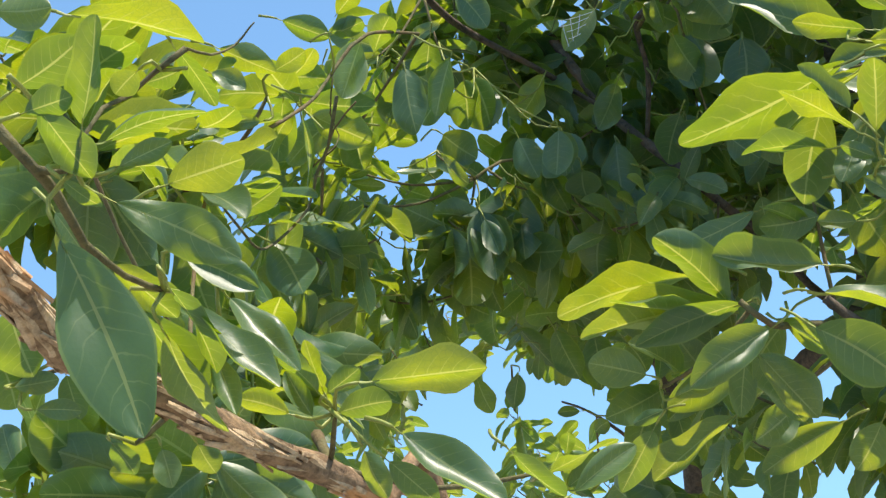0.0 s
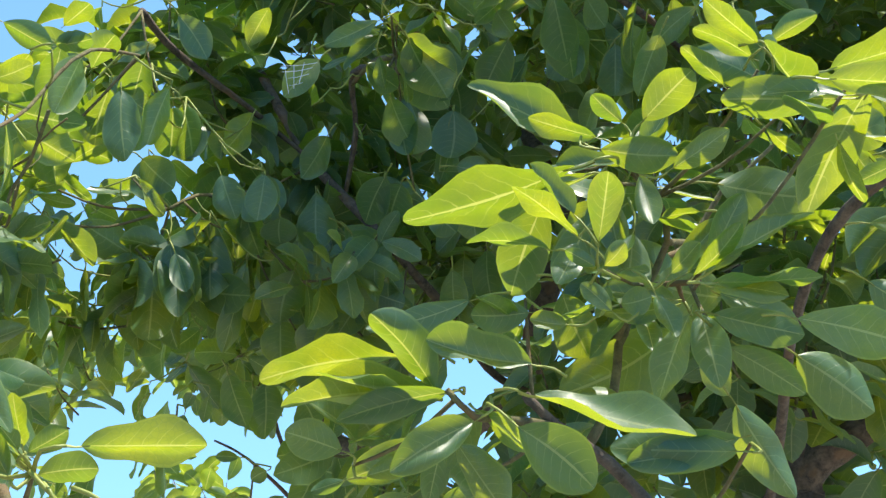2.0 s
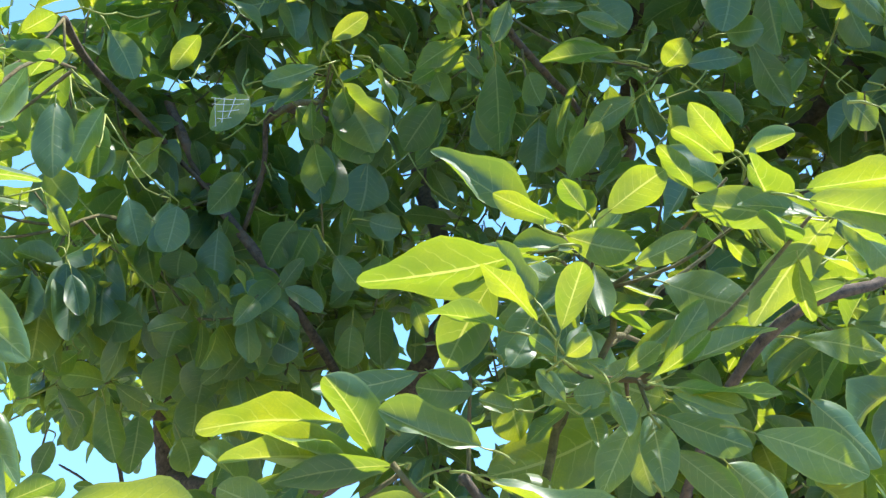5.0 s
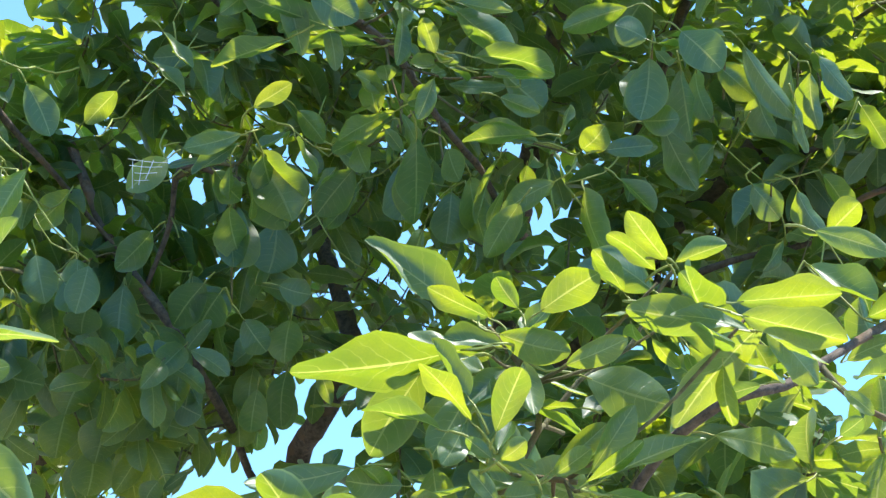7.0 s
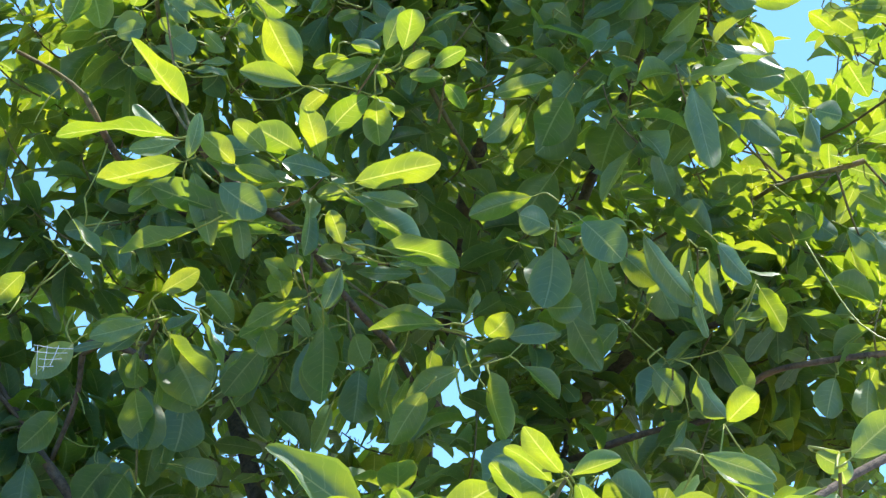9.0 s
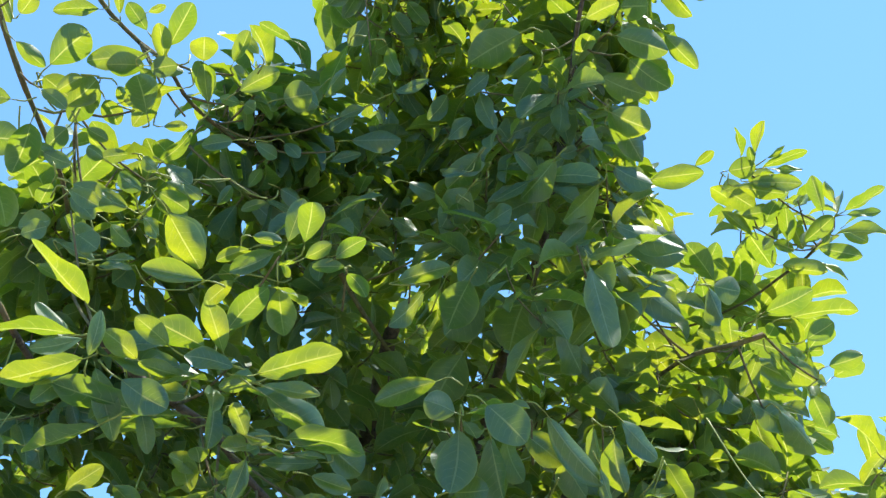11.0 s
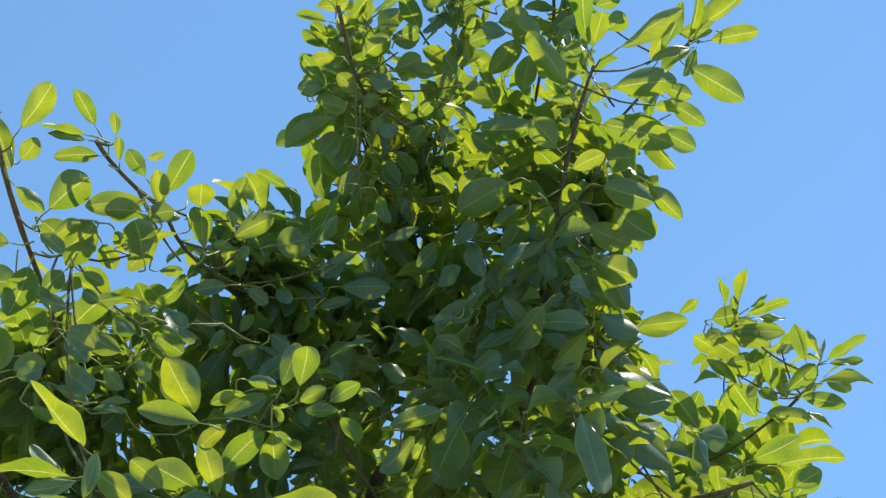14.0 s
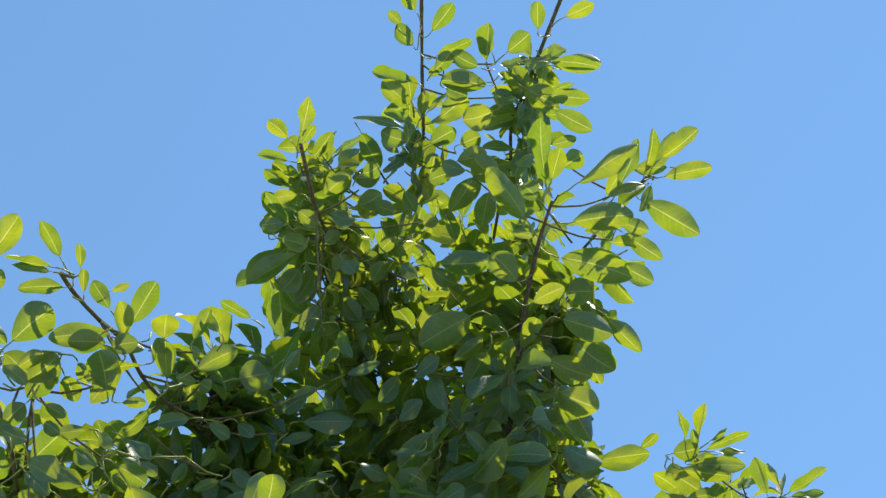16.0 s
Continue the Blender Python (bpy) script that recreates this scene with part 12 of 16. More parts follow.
sprig(b36, (0.576, 1.836, 3.108), (0.562, 1.856, 3.116), (0.561, 1.85, 3.121))
leaf(b36, (0.561, 1.85, 3.121), (0.564, 1.811, 3.14), (0.40, 0.38, 0.84), 0.020, 0.1)
sprig(b36, (0.493, 1.827, 3.023), (0.495, 1.818, 3.031), (0.496, 1.81, 3.036))
leaf(b36, (0.496, 1.81, 3.036), (0.501, 1.77, 3.057), (0.39, 0.42, 0.82), 0.019, 0.1)
stem(b20, (0.28, 1.603, 2.646), (0.244, 1.702, 2.792))
sprig(b20, (0.244, 1.702, 2.792), (0.225, 1.691, 2.804), (0.229, 1.686, 2.802))
leaf(b20, (0.229, 1.686, 2.802), (0.277, 1.662, 2.777), (-0.30, -0.95, 0.07), 0.027, 0.1)
sprig(b20, (0.259, 1.695, 2.786), (0.273, 1.687, 2.784), (0.285, 1.681, 2.783))
leaf(b20, (0.285, 1.681, 2.783), (0.329, 1.655, 2.783), (-0.41, -0.89, 0.19), 0.016, 0.1)
sprig(b20, (0.203, 1.696, 2.798), (0.199, 1.708, 2.776), (0.209, 1.71, 2.772))
leaf(b20, (0.209, 1.71, 2.772), (0.263, 1.717, 2.768), (0.06, 0.34, 0.94), 0.020, 0.1)
stem(b28, (0.502, 1.897, 3.258), (0.584, 1.843, 3.223))
sprig(b28, (0.584, 1.843, 3.223), (0.552, 1.846, 3.216), (0.558, 1.847, 3.213))
leaf(b28, (0.558, 1.847, 3.213), (0.607, 1.851, 3.206), (-0.11, 0.98, 0.17), 0.028, 0.1)
sprig(b28, (0.584, 1.843, 3.223), (0.594, 1.828, 3.227), (0.602, 1.822, 3.22))
leaf(b28, (0.602, 1.822, 3.22), (0.628, 1.807, 3.191), (-0.66, -0.74, 0.13), 0.026, 0.1)
sprig(b28, (0.62, 1.9, 3.184), (0.631, 1.9, 3.185), (0.64, 1.9, 3.184))
leaf(b28, (0.64, 1.9, 3.184), (0.688, 1.9, 3.173), (-0.00, 0.99, 0.12), 0.039, 0.1)
sprig(b23, (0.744, 1.888, 3.198), (0.754, 1.893, 3.198), (0.761, 1.896, 3.196))
leaf(b23, (0.761, 1.896, 3.196), (0.82, 1.92, 3.178), (-0.24, 0.94, 0.23), 0.047, 0.1)
sprig(b23, (0.81, 1.892, 3.153), (0.821, 1.892, 3.153), (0.829, 1.892, 3.151))
leaf(b23, (0.829, 1.892, 3.151), (0.881, 1.893, 3.133), (0.07, 0.99, 0.12), 0.034, 0.1)
stem(a1, (0.378, 1.229, 1.841), (0.342, 1.455, 1.828))
sprig(a1, (0.337, 1.445, 1.823), (0.323, 1.446, 1.813), (0.313, 1.452, 1.806))
leaf(a1, (0.313, 1.452, 1.806), (0.228, 1.518, 1.744), (-0.51, 0.85, 0.14), 0.043, 0.1)
sprig(a1, (0.374, 1.453, 1.837), (0.382, 1.441, 1.821), (0.374, 1.437, 1.812))
leaf(a1, (0.374, 1.437, 1.812), (0.317, 1.423, 1.769), (0.07, -0.99, -0.10), 0.039, 0.1)
sprig(a1, (0.361, 1.436, 1.848), (0.345, 1.434, 1.863), (0.334, 1.439, 1.861))
leaf(a1, (0.334, 1.439, 1.861), (0.246, 1.498, 1.816), (-0.02, 0.99, 0.14), 0.040, 0.1)
sprig(a6, (0.432, 1.419, 1.794), (0.423, 1.424, 1.792), (0.417, 1.428, 1.789))
leaf(a6, (0.417, 1.428, 1.789), (0.334, 1.482, 1.743), (0.10, 0.99, 0.09), 0.038, 0.1)
sprig(a1, (0.393, 1.218, 1.772), (0.389, 1.226, 1.767), (0.387, 1.231, 1.761))
leaf(a1, (0.387, 1.231, 1.761), (0.368, 1.266, 1.721), (0.40, 0.92, 0.03), 0.034, 0.1)
sprig(a9, (0.205, 1.261, 1.781), (0.201, 1.269, 1.776), (0.198, 1.273, 1.771))
leaf(a9, (0.198, 1.273, 1.771), (0.168, 1.32, 1.717), (0.19, 0.98, 0.11), 0.027, 0.1)
sprig(a1, (0.258, 1.458, 1.814), (0.248, 1.462, 1.814), (0.24, 1.465, 1.812))
leaf(a1, (0.24, 1.465, 1.812), (0.206, 1.48, 1.8), (0.29, 0.96, 0.01), 0.015, 0.1)
stem(a3, (-0.069, 0.956, 1.712), (0.073, 1.02, 1.707))
sprig(a3, (0.064, 1.006, 1.686), (0.079, 0.993, 1.682), (0.09, 0.992, 1.687))
leaf(a3, (0.09, 0.992, 1.687), (0.139, 0.995, 1.72), (0.06, -0.99, 0.15), 0.021, 0.1)
sprig(a3, (0.04, 1.015, 1.738), (0.041, 0.99, 1.73), (0.05, 0.991, 1.723))
leaf(a3, (0.05, 0.991, 1.723), (0.09, 1.016, 1.689), (0.46, 0.29, 0.84), 0.021, 0.1)
sprig(a3, (0.073, 1.02, 1.707), (0.069, 1.042, 1.704), (0.075, 1.042, 1.706))
leaf(a3, (0.075, 1.042, 1.706), (0.13, 1.014, 1.727), (-0.17, 0.23, 0.96), 0.023, 0.1)
stem(d51, (0.131, 2.271, 1.939), (0.125, 2.173, 1.993))
sprig(d51, (0.125, 2.173, 1.993), (0.135, 2.16, 1.988), (0.136, 2.162, 1.982))
leaf(d51, (0.136, 2.162, 1.982), (0.126, 2.207, 1.931), (0.02, 0.99, 0.15), 0.031, 0.1)
sprig(d51, (0.084, 2.156, 2.004), (0.068, 2.16, 1.991), (0.069, 2.166, 1.98))
leaf(d51, (0.069, 2.166, 1.98), (0.093, 2.201, 1.926), (-0.22, 0.96, 0.16), 0.034, 0.1)
sprig(d51, (0.143, 2.145, 2.023), (0.166, 2.147, 2.02), (0.169, 2.155, 2.011))
leaf(d51, (0.169, 2.155, 2.011), (0.166, 2.191, 1.971), (0.15, 0.67, 0.72), 0.020, 0.1)
stem(d45, (0.28, 2.471, 1.882), (0.271, 2.373, 1.938))
sprig(d45, (0.271, 2.373, 1.938), (0.258, 2.362, 1.945), (0.247, 2.362, 1.945))
leaf(d45, (0.247, 2.362, 1.945), (0.207, 2.368, 1.945), (0.14, 0.99, 0.08), 0.019, 0.1)
sprig(d45, (0.271, 2.373, 1.938), (0.296, 2.356, 1.932), (0.292, 2.36, 1.927))
leaf(d45, (0.292, 2.36, 1.927), (0.268, 2.378, 1.912), (0.37, 0.93, 0.02), 0.028, 0.1)
stem(b31, (0.675, 1.756, 3.714), (0.656, 1.79, 3.705))
sprig(b31, (0.675, 1.787, 3.68), (0.678, 1.799, 3.666), (0.674, 1.81, 3.661))
leaf(b31, (0.674, 1.81, 3.661), (0.626, 1.925, 3.628), (0.18, 0.29, 0.94), 0.045, 0.1)
sprig(b31, (0.656, 1.79, 3.705), (0.646, 1.799, 3.692), (0.637, 1.796, 3.692))
leaf(b31, (0.637, 1.796, 3.692), (0.556, 1.764, 3.709), (0.21, 0.00, 0.98), 0.031, 0.1)
sprig(b31, (0.656, 1.79, 3.705), (0.643, 1.783, 3.703), (0.635, 1.787, 3.701))
leaf(b31, (0.635, 1.787, 3.701), (0.586, 1.826, 3.689), (0.23, 0.97, 0.09), 0.030, 0.1)
sprig(b31, (0.651, 1.751, 3.73), (0.633, 1.746, 3.738), (0.623, 1.752, 3.738))
leaf(b31, (0.623, 1.752, 3.738), (0.585, 1.786, 3.728), (0.35, 0.53, 0.77), 0.029, 0.1)
sprig(b31, (0.66, 1.76, 3.716), (0.671, 1.746, 3.719), (0.683, 1.741, 3.719))
leaf(b31, (0.683, 1.741, 3.719), (0.738, 1.725, 3.718), (0.04, 1.00, 0.03), 0.046, 0.1)
sprig(b31, (0.613, 1.808, 3.698), (0.617, 1.821, 3.677), (0.628, 1.819, 3.674))
leaf(b31, (0.628, 1.819, 3.674), (0.684, 1.803, 3.673), (0.23, 0.62, 0.75), 0.036, 0.1)
sprig(b31, (0.696, 1.795, 3.698), (0.698, 1.771, 3.693), (0.687, 1.767, 3.695))
leaf(b31, (0.687, 1.767, 3.695), (0.633, 1.762, 3.705), (0.12, 0.57, 0.81), 0.032, 0.1)
stem(b31, (0.668, 1.748, 3.71), (0.719, 1.69, 3.762))
sprig(b31, (0.716, 1.663, 3.773), (0.695, 1.664, 3.776), (0.689, 1.675, 3.773))
leaf(b31, (0.689, 1.675, 3.773), (0.67, 1.734, 3.754), (0.41, 0.35, 0.84), 0.036, 0.1)
sprig(b31, (0.706, 1.692, 3.766), (0.702, 1.675, 3.772), (0.706, 1.663, 3.774))
leaf(b31, (0.706, 1.663, 3.774), (0.721, 1.626, 3.779), (0.48, 0.27, 0.83), 0.036, 0.1)
sprig(b31, (0.706, 1.719, 3.75), (0.717, 1.716, 3.73), (0.724, 1.705, 3.73))
leaf(b31, (0.724, 1.705, 3.73), (0.75, 1.655, 3.743), (0.45, 0.38, 0.81), 0.043, 0.1)
sprig(b31, (0.714, 1.692, 3.75), (0.728, 1.69, 3.739), (0.741, 1.686, 3.738))
leaf(b31, (0.741, 1.686, 3.738), (0.793, 1.672, 3.736), (0.21, 0.59, 0.78), 0.032, 0.1)
stem(b31, (0.702, 1.784, 3.729), (0.78, 1.761, 3.668))
sprig(b31, (0.751, 1.732, 3.693), (0.731, 1.735, 3.698), (0.724, 1.745, 3.695))
leaf(b31, (0.724, 1.745, 3.695), (0.708, 1.781, 3.683), (0.43, 0.41, 0.81), 0.029, 0.1)
sprig(b31, (0.753, 1.771, 3.685), (0.742, 1.777, 3.666), (0.748, 1.775, 3.656))
leaf(b31, (0.748, 1.775, 3.656), (0.775, 1.766, 3.63), (-0.61, -0.78, 0.13), 0.041, 0.1)
sprig(b31, (0.789, 1.76, 3.664), (0.797, 1.745, 3.664), (0.8, 1.732, 3.667))
leaf(b31, (0.8, 1.732, 3.667), (0.805, 1.683, 3.68), (0.44, 0.24, 0.87), 0.028, 0.1)
sprig(b31, (0.792, 1.719, 3.677), (0.813, 1.717, 3.667), (0.817, 1.727, 3.662))
leaf(b31, (0.817, 1.727, 3.662), (0.822, 1.776, 3.642), (0.37, 0.26, 0.89), 0.036, 0.1)
sprig(b31, (0.771, 1.773, 3.639), (0.779, 1.783, 3.625), (0.791, 1.787, 3.621))
leaf(b31, (0.791, 1.787, 3.621), (0.86, 1.811, 3.609), (-0.01, 0.49, 0.87), 0.032, 0.1)
stem(b31, (0.708, 1.791, 3.732), (0.736, 1.831, 3.627))
sprig(b31, (0.71, 1.807, 3.642), (0.691, 1.815, 3.643), (0.687, 1.826, 3.639))
leaf(b31, (0.687, 1.826, 3.639), (0.683, 1.885, 3.616), (0.38, 0.32, 0.87), 0.043, 0.1)
sprig(b31, (0.739, 1.797, 3.634), (0.715, 1.801, 3.641), (0.713, 1.812, 3.639))
leaf(b31, (0.713, 1.812, 3.639), (0.723, 1.9, 3.615), (0.29, 0.20, 0.94), 0.032, 0.1)
sprig(b31, (0.745, 1.822, 3.612), (0.75, 1.831, 3.597), (0.749, 1.843, 3.59))
leaf(b31, (0.749, 1.843, 3.59), (0.744, 1.907, 3.563), (0.38, 0.92, 0.03), 0.041, 0.1)
sprig(b31, (0.749, 1.812, 3.618), (0.765, 1.807, 3.611), (0.777, 1.811, 3.606))
leaf(b31, (0.777, 1.811, 3.606), (0.835, 1.832, 3.586), (0.10, 0.51, 0.86), 0.036, 0.1)
stem(b31, (0.722, 1.806, 3.74), (0.872, 1.732, 3.643))
sprig(b31, (0.872, 1.732, 3.643), (0.868, 1.727, 3.63), (0.873, 1.729, 3.627))
leaf(b31, (0.873, 1.729, 3.627), (0.912, 1.745, 3.615), (0.08, 0.45, 0.89), 0.029, 0.1)
sprig(b31, (0.831, 1.742, 3.645), (0.83, 1.719, 3.658), (0.841, 1.716, 3.657))
leaf(b31, (0.841, 1.716, 3.657), (0.884, 1.717, 3.648), (-0.01, 0.97, 0.25), 0.037, 0.1)
sprig(b31, (0.846, 1.749, 3.62), (0.849, 1.761, 3.605), (0.86, 1.766, 3.6))
leaf(b31, (0.86, 1.766, 3.6), (0.928, 1.785, 3.583), (0.07, 0.51, 0.86), 0.036, 0.1)
sprig(b31, (0.868, 1.702, 3.653), (0.88, 1.688, 3.655), (0.892, 1.686, 3.654))
leaf(b31, (0.892, 1.686, 3.654), (0.955, 1.683, 3.643), (0.17, 0.57, 0.80), 0.036, 0.1)
stem(b31, (0.695, 1.777, 3.725), (0.859, 1.642, 3.727))
sprig(b31, (0.859, 1.642, 3.727), (0.839, 1.655, 3.715), (0.842, 1.65, 3.714))
leaf(b31, (0.842, 1.65, 3.714), (0.863, 1.623, 3.718), (0.47, 0.44, 0.77), 0.029, 0.1)
sprig(b31, (0.869, 1.64, 3.724), (0.875, 1.624, 3.725), (0.875, 1.61, 3.728))
leaf(b31, (0.875, 1.61, 3.728), (0.867, 1.52, 3.746), (0.40, 0.12, 0.91), 0.043, 0.1)
sprig(b31, (0.825, 1.621, 3.735), (0.839, 1.603, 3.746), (0.85, 1.607, 3.745))
leaf(b31, (0.85, 1.607, 3.745), (0.931, 1.656, 3.727), (0.28, -0.12, 0.95), 0.034, 0.1)
sprig(b31, (0.857, 1.649, 3.706), (0.853, 1.662, 3.694), (0.85, 1.674, 3.689))
leaf(b31, (0.85, 1.674, 3.689), (0.838, 1.714, 3.677), (0.47, 0.33, 0.82), 0.026, 0.1)
stem(b19, (0.957, 1.417, 3.604), (0.888, 1.544, 3.789))
sprig(b19, (0.874, 1.536, 3.79), (0.858, 1.543, 3.789), (0.85, 1.553, 3.786))
leaf(b19, (0.85, 1.553, 3.786), (0.819, 1.596, 3.777), (0.44, 0.43, 0.79), 0.036, 0.1)
sprig(b19, (0.888, 1.544, 3.789), (0.878, 1.537, 3.787), (0.87, 1.538, 3.787))
leaf(b19, (0.87, 1.538, 3.787), (0.818, 1.554, 3.79), (0.06, 1.00, 0.00), 0.041, 0.1)
sprig(b19, (0.888, 1.544, 3.789), (0.893, 1.523, 3.784), (0.893, 1.527, 3.782))
leaf(b19, (0.893, 1.527, 3.782), (0.895, 1.597, 3.766), (0.42, 0.16, 0.89), 0.043, 0.1)
sprig(b19, (0.896, 1.521, 3.782), (0.911, 1.521, 3.77), (0.918, 1.531, 3.765))
leaf(b19, (0.918, 1.531, 3.765), (0.955, 1.603, 3.736), (0.28, 0.19, 0.94), 0.043, 0.1)
sprig(b19, (0.955, 1.479, 3.765), (0.956, 1.49, 3.766), (0.958, 1.499, 3.765))
leaf(b19, (0.958, 1.499, 3.765), (0.968, 1.565, 3.752), (0.40, 0.09, 0.91), 0.032, 0.1)
sprig(b32, (0.942, 1.687, 3.607), (0.942, 1.698, 3.607), (0.942, 1.706, 3.605))
leaf(b32, (0.942, 1.706, 3.605), (0.94, 1.773, 3.581), (0.45, 0.26, 0.85), 0.036, 0.1)
sprig(b31, (0.766, 1.625, 3.76), (0.776, 1.629, 3.761), (0.784, 1.633, 3.759))
leaf(b31, (0.784, 1.633, 3.759), (0.832, 1.655, 3.747), (0.04, 0.40, 0.91), 0.029, 0.1)
sprig(b32, (0.906, 1.643, 3.668), (0.917, 1.645, 3.669), (0.926, 1.646, 3.668))
leaf(b32, (0.926, 1.646, 3.668), (0.975, 1.654, 3.657), (0.11, 0.51, 0.85), 0.036, 0.1)
shoot(a14, (-0.202, 1.803, 2.164), 0.085)
shoot(d51, (-0.147, 1.922, 2.132), 0.085)
shoot(d51, (-0.117, 1.998, 2.236), 0.085)
shoot(d51, (-0.08, 2.017, 2.18), 0.085)
shoot(a4, (-0.17, 1.878, 2.267), 0.085)
shoot(a14, (-0.21, 1.731, 2.047), 0.085)
shoot(d51, (-0.053, 2.132, 2.14), 0.085)
shoot(d51, (-0.113, 2.133, 2.126), 0.085)
shoot(a4, (-0.129, 1.769, 2.281), 0.085)
shoot(a13, (-0.166, 1.568, 2.234), 0.085)
shoot(a12, (-0.2, 1.511, 2.087), 0.085)
shoot(d51, (-0.085, 2.073, 2.331), 0.085)
shoot(d51, (-0.166, 1.938, 2.065), 0.085)
shoot(d51, (-0.192, 1.914, 2.149), 0.085)
shoot(a4, (-0.187, 1.106, 2.026), 0.07)
shoot(a4, (-0.222, 1.098, 2.03), 0.07)
shoot(d51, (-0.039, 2.193, 2.294), 0.085)

# shoots in the depth of the crowns
shoot(a4, (-0.26, 1.16, 1.72), 0.12)
shoot(a12, (-0.24, 1.47, 1.77), 0.12)
shoot(a12, (-0.4, 1.44, 1.8), 0.12)
shoot(a12, (-0.19, 1.57, 1.89), 0.12)
shoot(a12, (-0.18, 1.35, 1.79), 0.12)
shoot(a12, (-0.4, 1.48, 1.77), 0.12)
shoot(a4, (-0.19, 1.14, 1.72), 0.12)
shoot(a12, (-0.22, 1.38, 1.82), 0.12)
shoot(a4, (-0.2, 1.14, 1.71), 0.12)
shoot(a12, (-0.44, 1.39, 1.77), 0.12)
shoot(a12, (-0.17, 1.28, 1.74), 0.12)
shoot(a12, (-0.2, 1.51, 1.8), 0.12)
shoot(a12, (-0.31, 1.35, 1.72), 0.12)
shoot(a12, (-0.36, 1.47, 1.82), 0.12)
shoot(a12, (-0.35, 1.33, 1.75), 0.12)
shoot(a12, (-0.22, 1.41, 1.74), 0.12)
shoot(a12, (-0.28, 1.4, 1.8), 0.12)
shoot(a12, (-0.3, 1.56, 1.85), 0.12)
shoot(a12, (-0.46, 1.61, 1.81), 0.12)
shoot(a4, (-0.38, 1.25, 2.04), 0.12)
shoot(a4, (-0.29, 1.19, 2.06), 0.12)
whorl(TREE_NEAR, (-0.28, 1.02, 2.02), 0.12)
whorl(TREE_NEAR, (-0.39, 1.23, 2.15), 0.12)
whorl(TREE_NEAR, (-0.37, 1.23, 2.1), 0.12)
whorl(TREE_NEAR, (-0.39, 1.18, 2.1), 0.12)
whorl(TREE_NEAR, (-0.28, 1.02, 2.03), 0.12)
whorl(TREE_NEAR, (-0.29, 1.19, 2.14), 0.12)
whorl(TREE_NEAR, (-0.38, 1.21, 2.08), 0.12)
whorl(TREE_NEAR, (-0.31, 1.2, 2.11), 0.12)
whorl(TREE_NEAR, (-0.35, 1.21, 2.02), 0.12)
whorl(TREE_NEAR, (-0.26, 1.24, 2.07), 0.12)
whorl(TREE_NEAR, (-0.28, 1.23, 2.14), 0.12)
whorl(TREE_NEAR, (-0.12, 1.91, 2.13), 0.08)
whorl(TREE_NEAR, (-0.13, 1.85, 1.98), 0.08)
whorl(TREE_NEAR, (-0.25, 2.08, 2.06), 0.08)
whorl(TREE_NEAR, (-0.23, 1.89, 2.07), 0.08)
whorl(TREE_NEAR, (-0.2, 1.96, 2.1), 0.08)
whorl(TREE_NEAR, (-0.16, 1.95, 2.17), 0.08)
whorl(TREE_NEAR, (-0.28, 2.01, 2.09), 0.08)
whorl(TREE_NEAR, (-0.14, 1.85, 2.14), 0.08)
whorl(TREE_NEAR, (-0.16, 1.8, 1.97), 0.08)
whorl(TREE_NEAR, (-0.27, 2.06, 2.12), 0.08)
whorl(TREE_NEAR, (-0.25, 2.11, 2.08), 0.08)
whorl(TREE_NEAR, (-0.24, 1.86, 2.03), 0.08)
whorl(TREE_NEAR, (-0.24, 1.72, 2), 0.08)
whorl(TREE_NEAR, (-0.26, 1.75, 1.98), 0.08)
whorl(TREE_NEAR, (-0.18, 2.1, 2.13), 0.08)
whorl(TREE_NEAR, (-0.27, 1.81, 2), 0.08)
whorl(TREE_NEAR, (-0.25, 1.95, 2.09), 0.08)
whorl(TREE_MID, (0.14, 2.49, 2.71), 0.12)
whorl(TREE_MID, (0.61, 2.55, 2.42), 0.12)
whorl(TREE_MID, (0, 2.22, 2.6), 0.12)
whorl(TREE_MID, (0.35, 2.5, 2.61), 0.12)
whorl(TREE_MID, (0.7, 2.52, 2.38), 0.12)
whorl(TREE_MID, (0.05, 2.17, 2.2), 0.12)
whorl(TREE_MID, (0.13, 2.43, 2.65), 0.12)
whorl(TREE_MID, (0.42, 2.31, 2.52), 0.12)
whorl(TREE_MID, (0.08, 2.36, 2.62), 0.12)
whorl(TREE_MID, (0.46, 2.56, 2.27), 0.12)
whorl(TREE_MID, (0.44, 2.51, 2.4), 0.12)
whorl(TREE_MID, (0.27, 2.51, 2.27), 0.12)
whorl(TREE_MID, (0.41, 2.49, 2.66), 0.12)
whorl(TREE_MID, (0.15, 2.33, 2.58), 0.12)
whorl(TREE_MID, (0.82, 2.25, 2.55), 0.12)
whorl(TREE_MID, (0.24, 2.61, 2.17), 0.12)
whorl(TREE_MID, (0.03, 2.12, 2.14), 0.12)
whorl(TREE_MID, (-0.06, 2.15, 2.1), 0.12)
whorl(TREE_MID, (0.46, 2.59, 2.35), 0.12)
whorl(TREE_MID, (0.13, 2.48, 2.77), 0.12)
whorl(TREE_MID, (0.1, 2.36, 2.36), 0.12)
whorl(TREE_MID, (-0.05, 2.45, 2.71), 0.12)
whorl(TREE_MID, (0.18, 2.54, 2.64), 0.12)
whorl(TREE_MID, (0.03, 2.33, 2.14), 0.12)
whorl(TREE_MID, (0.51, 2.34, 2.7), 0.12)
whorl(TREE_MID, (0.12, 2.09, 2.15), 0.12)
whorl(TREE_MID, (-0.04, 2.23, 2.59), 0.12)
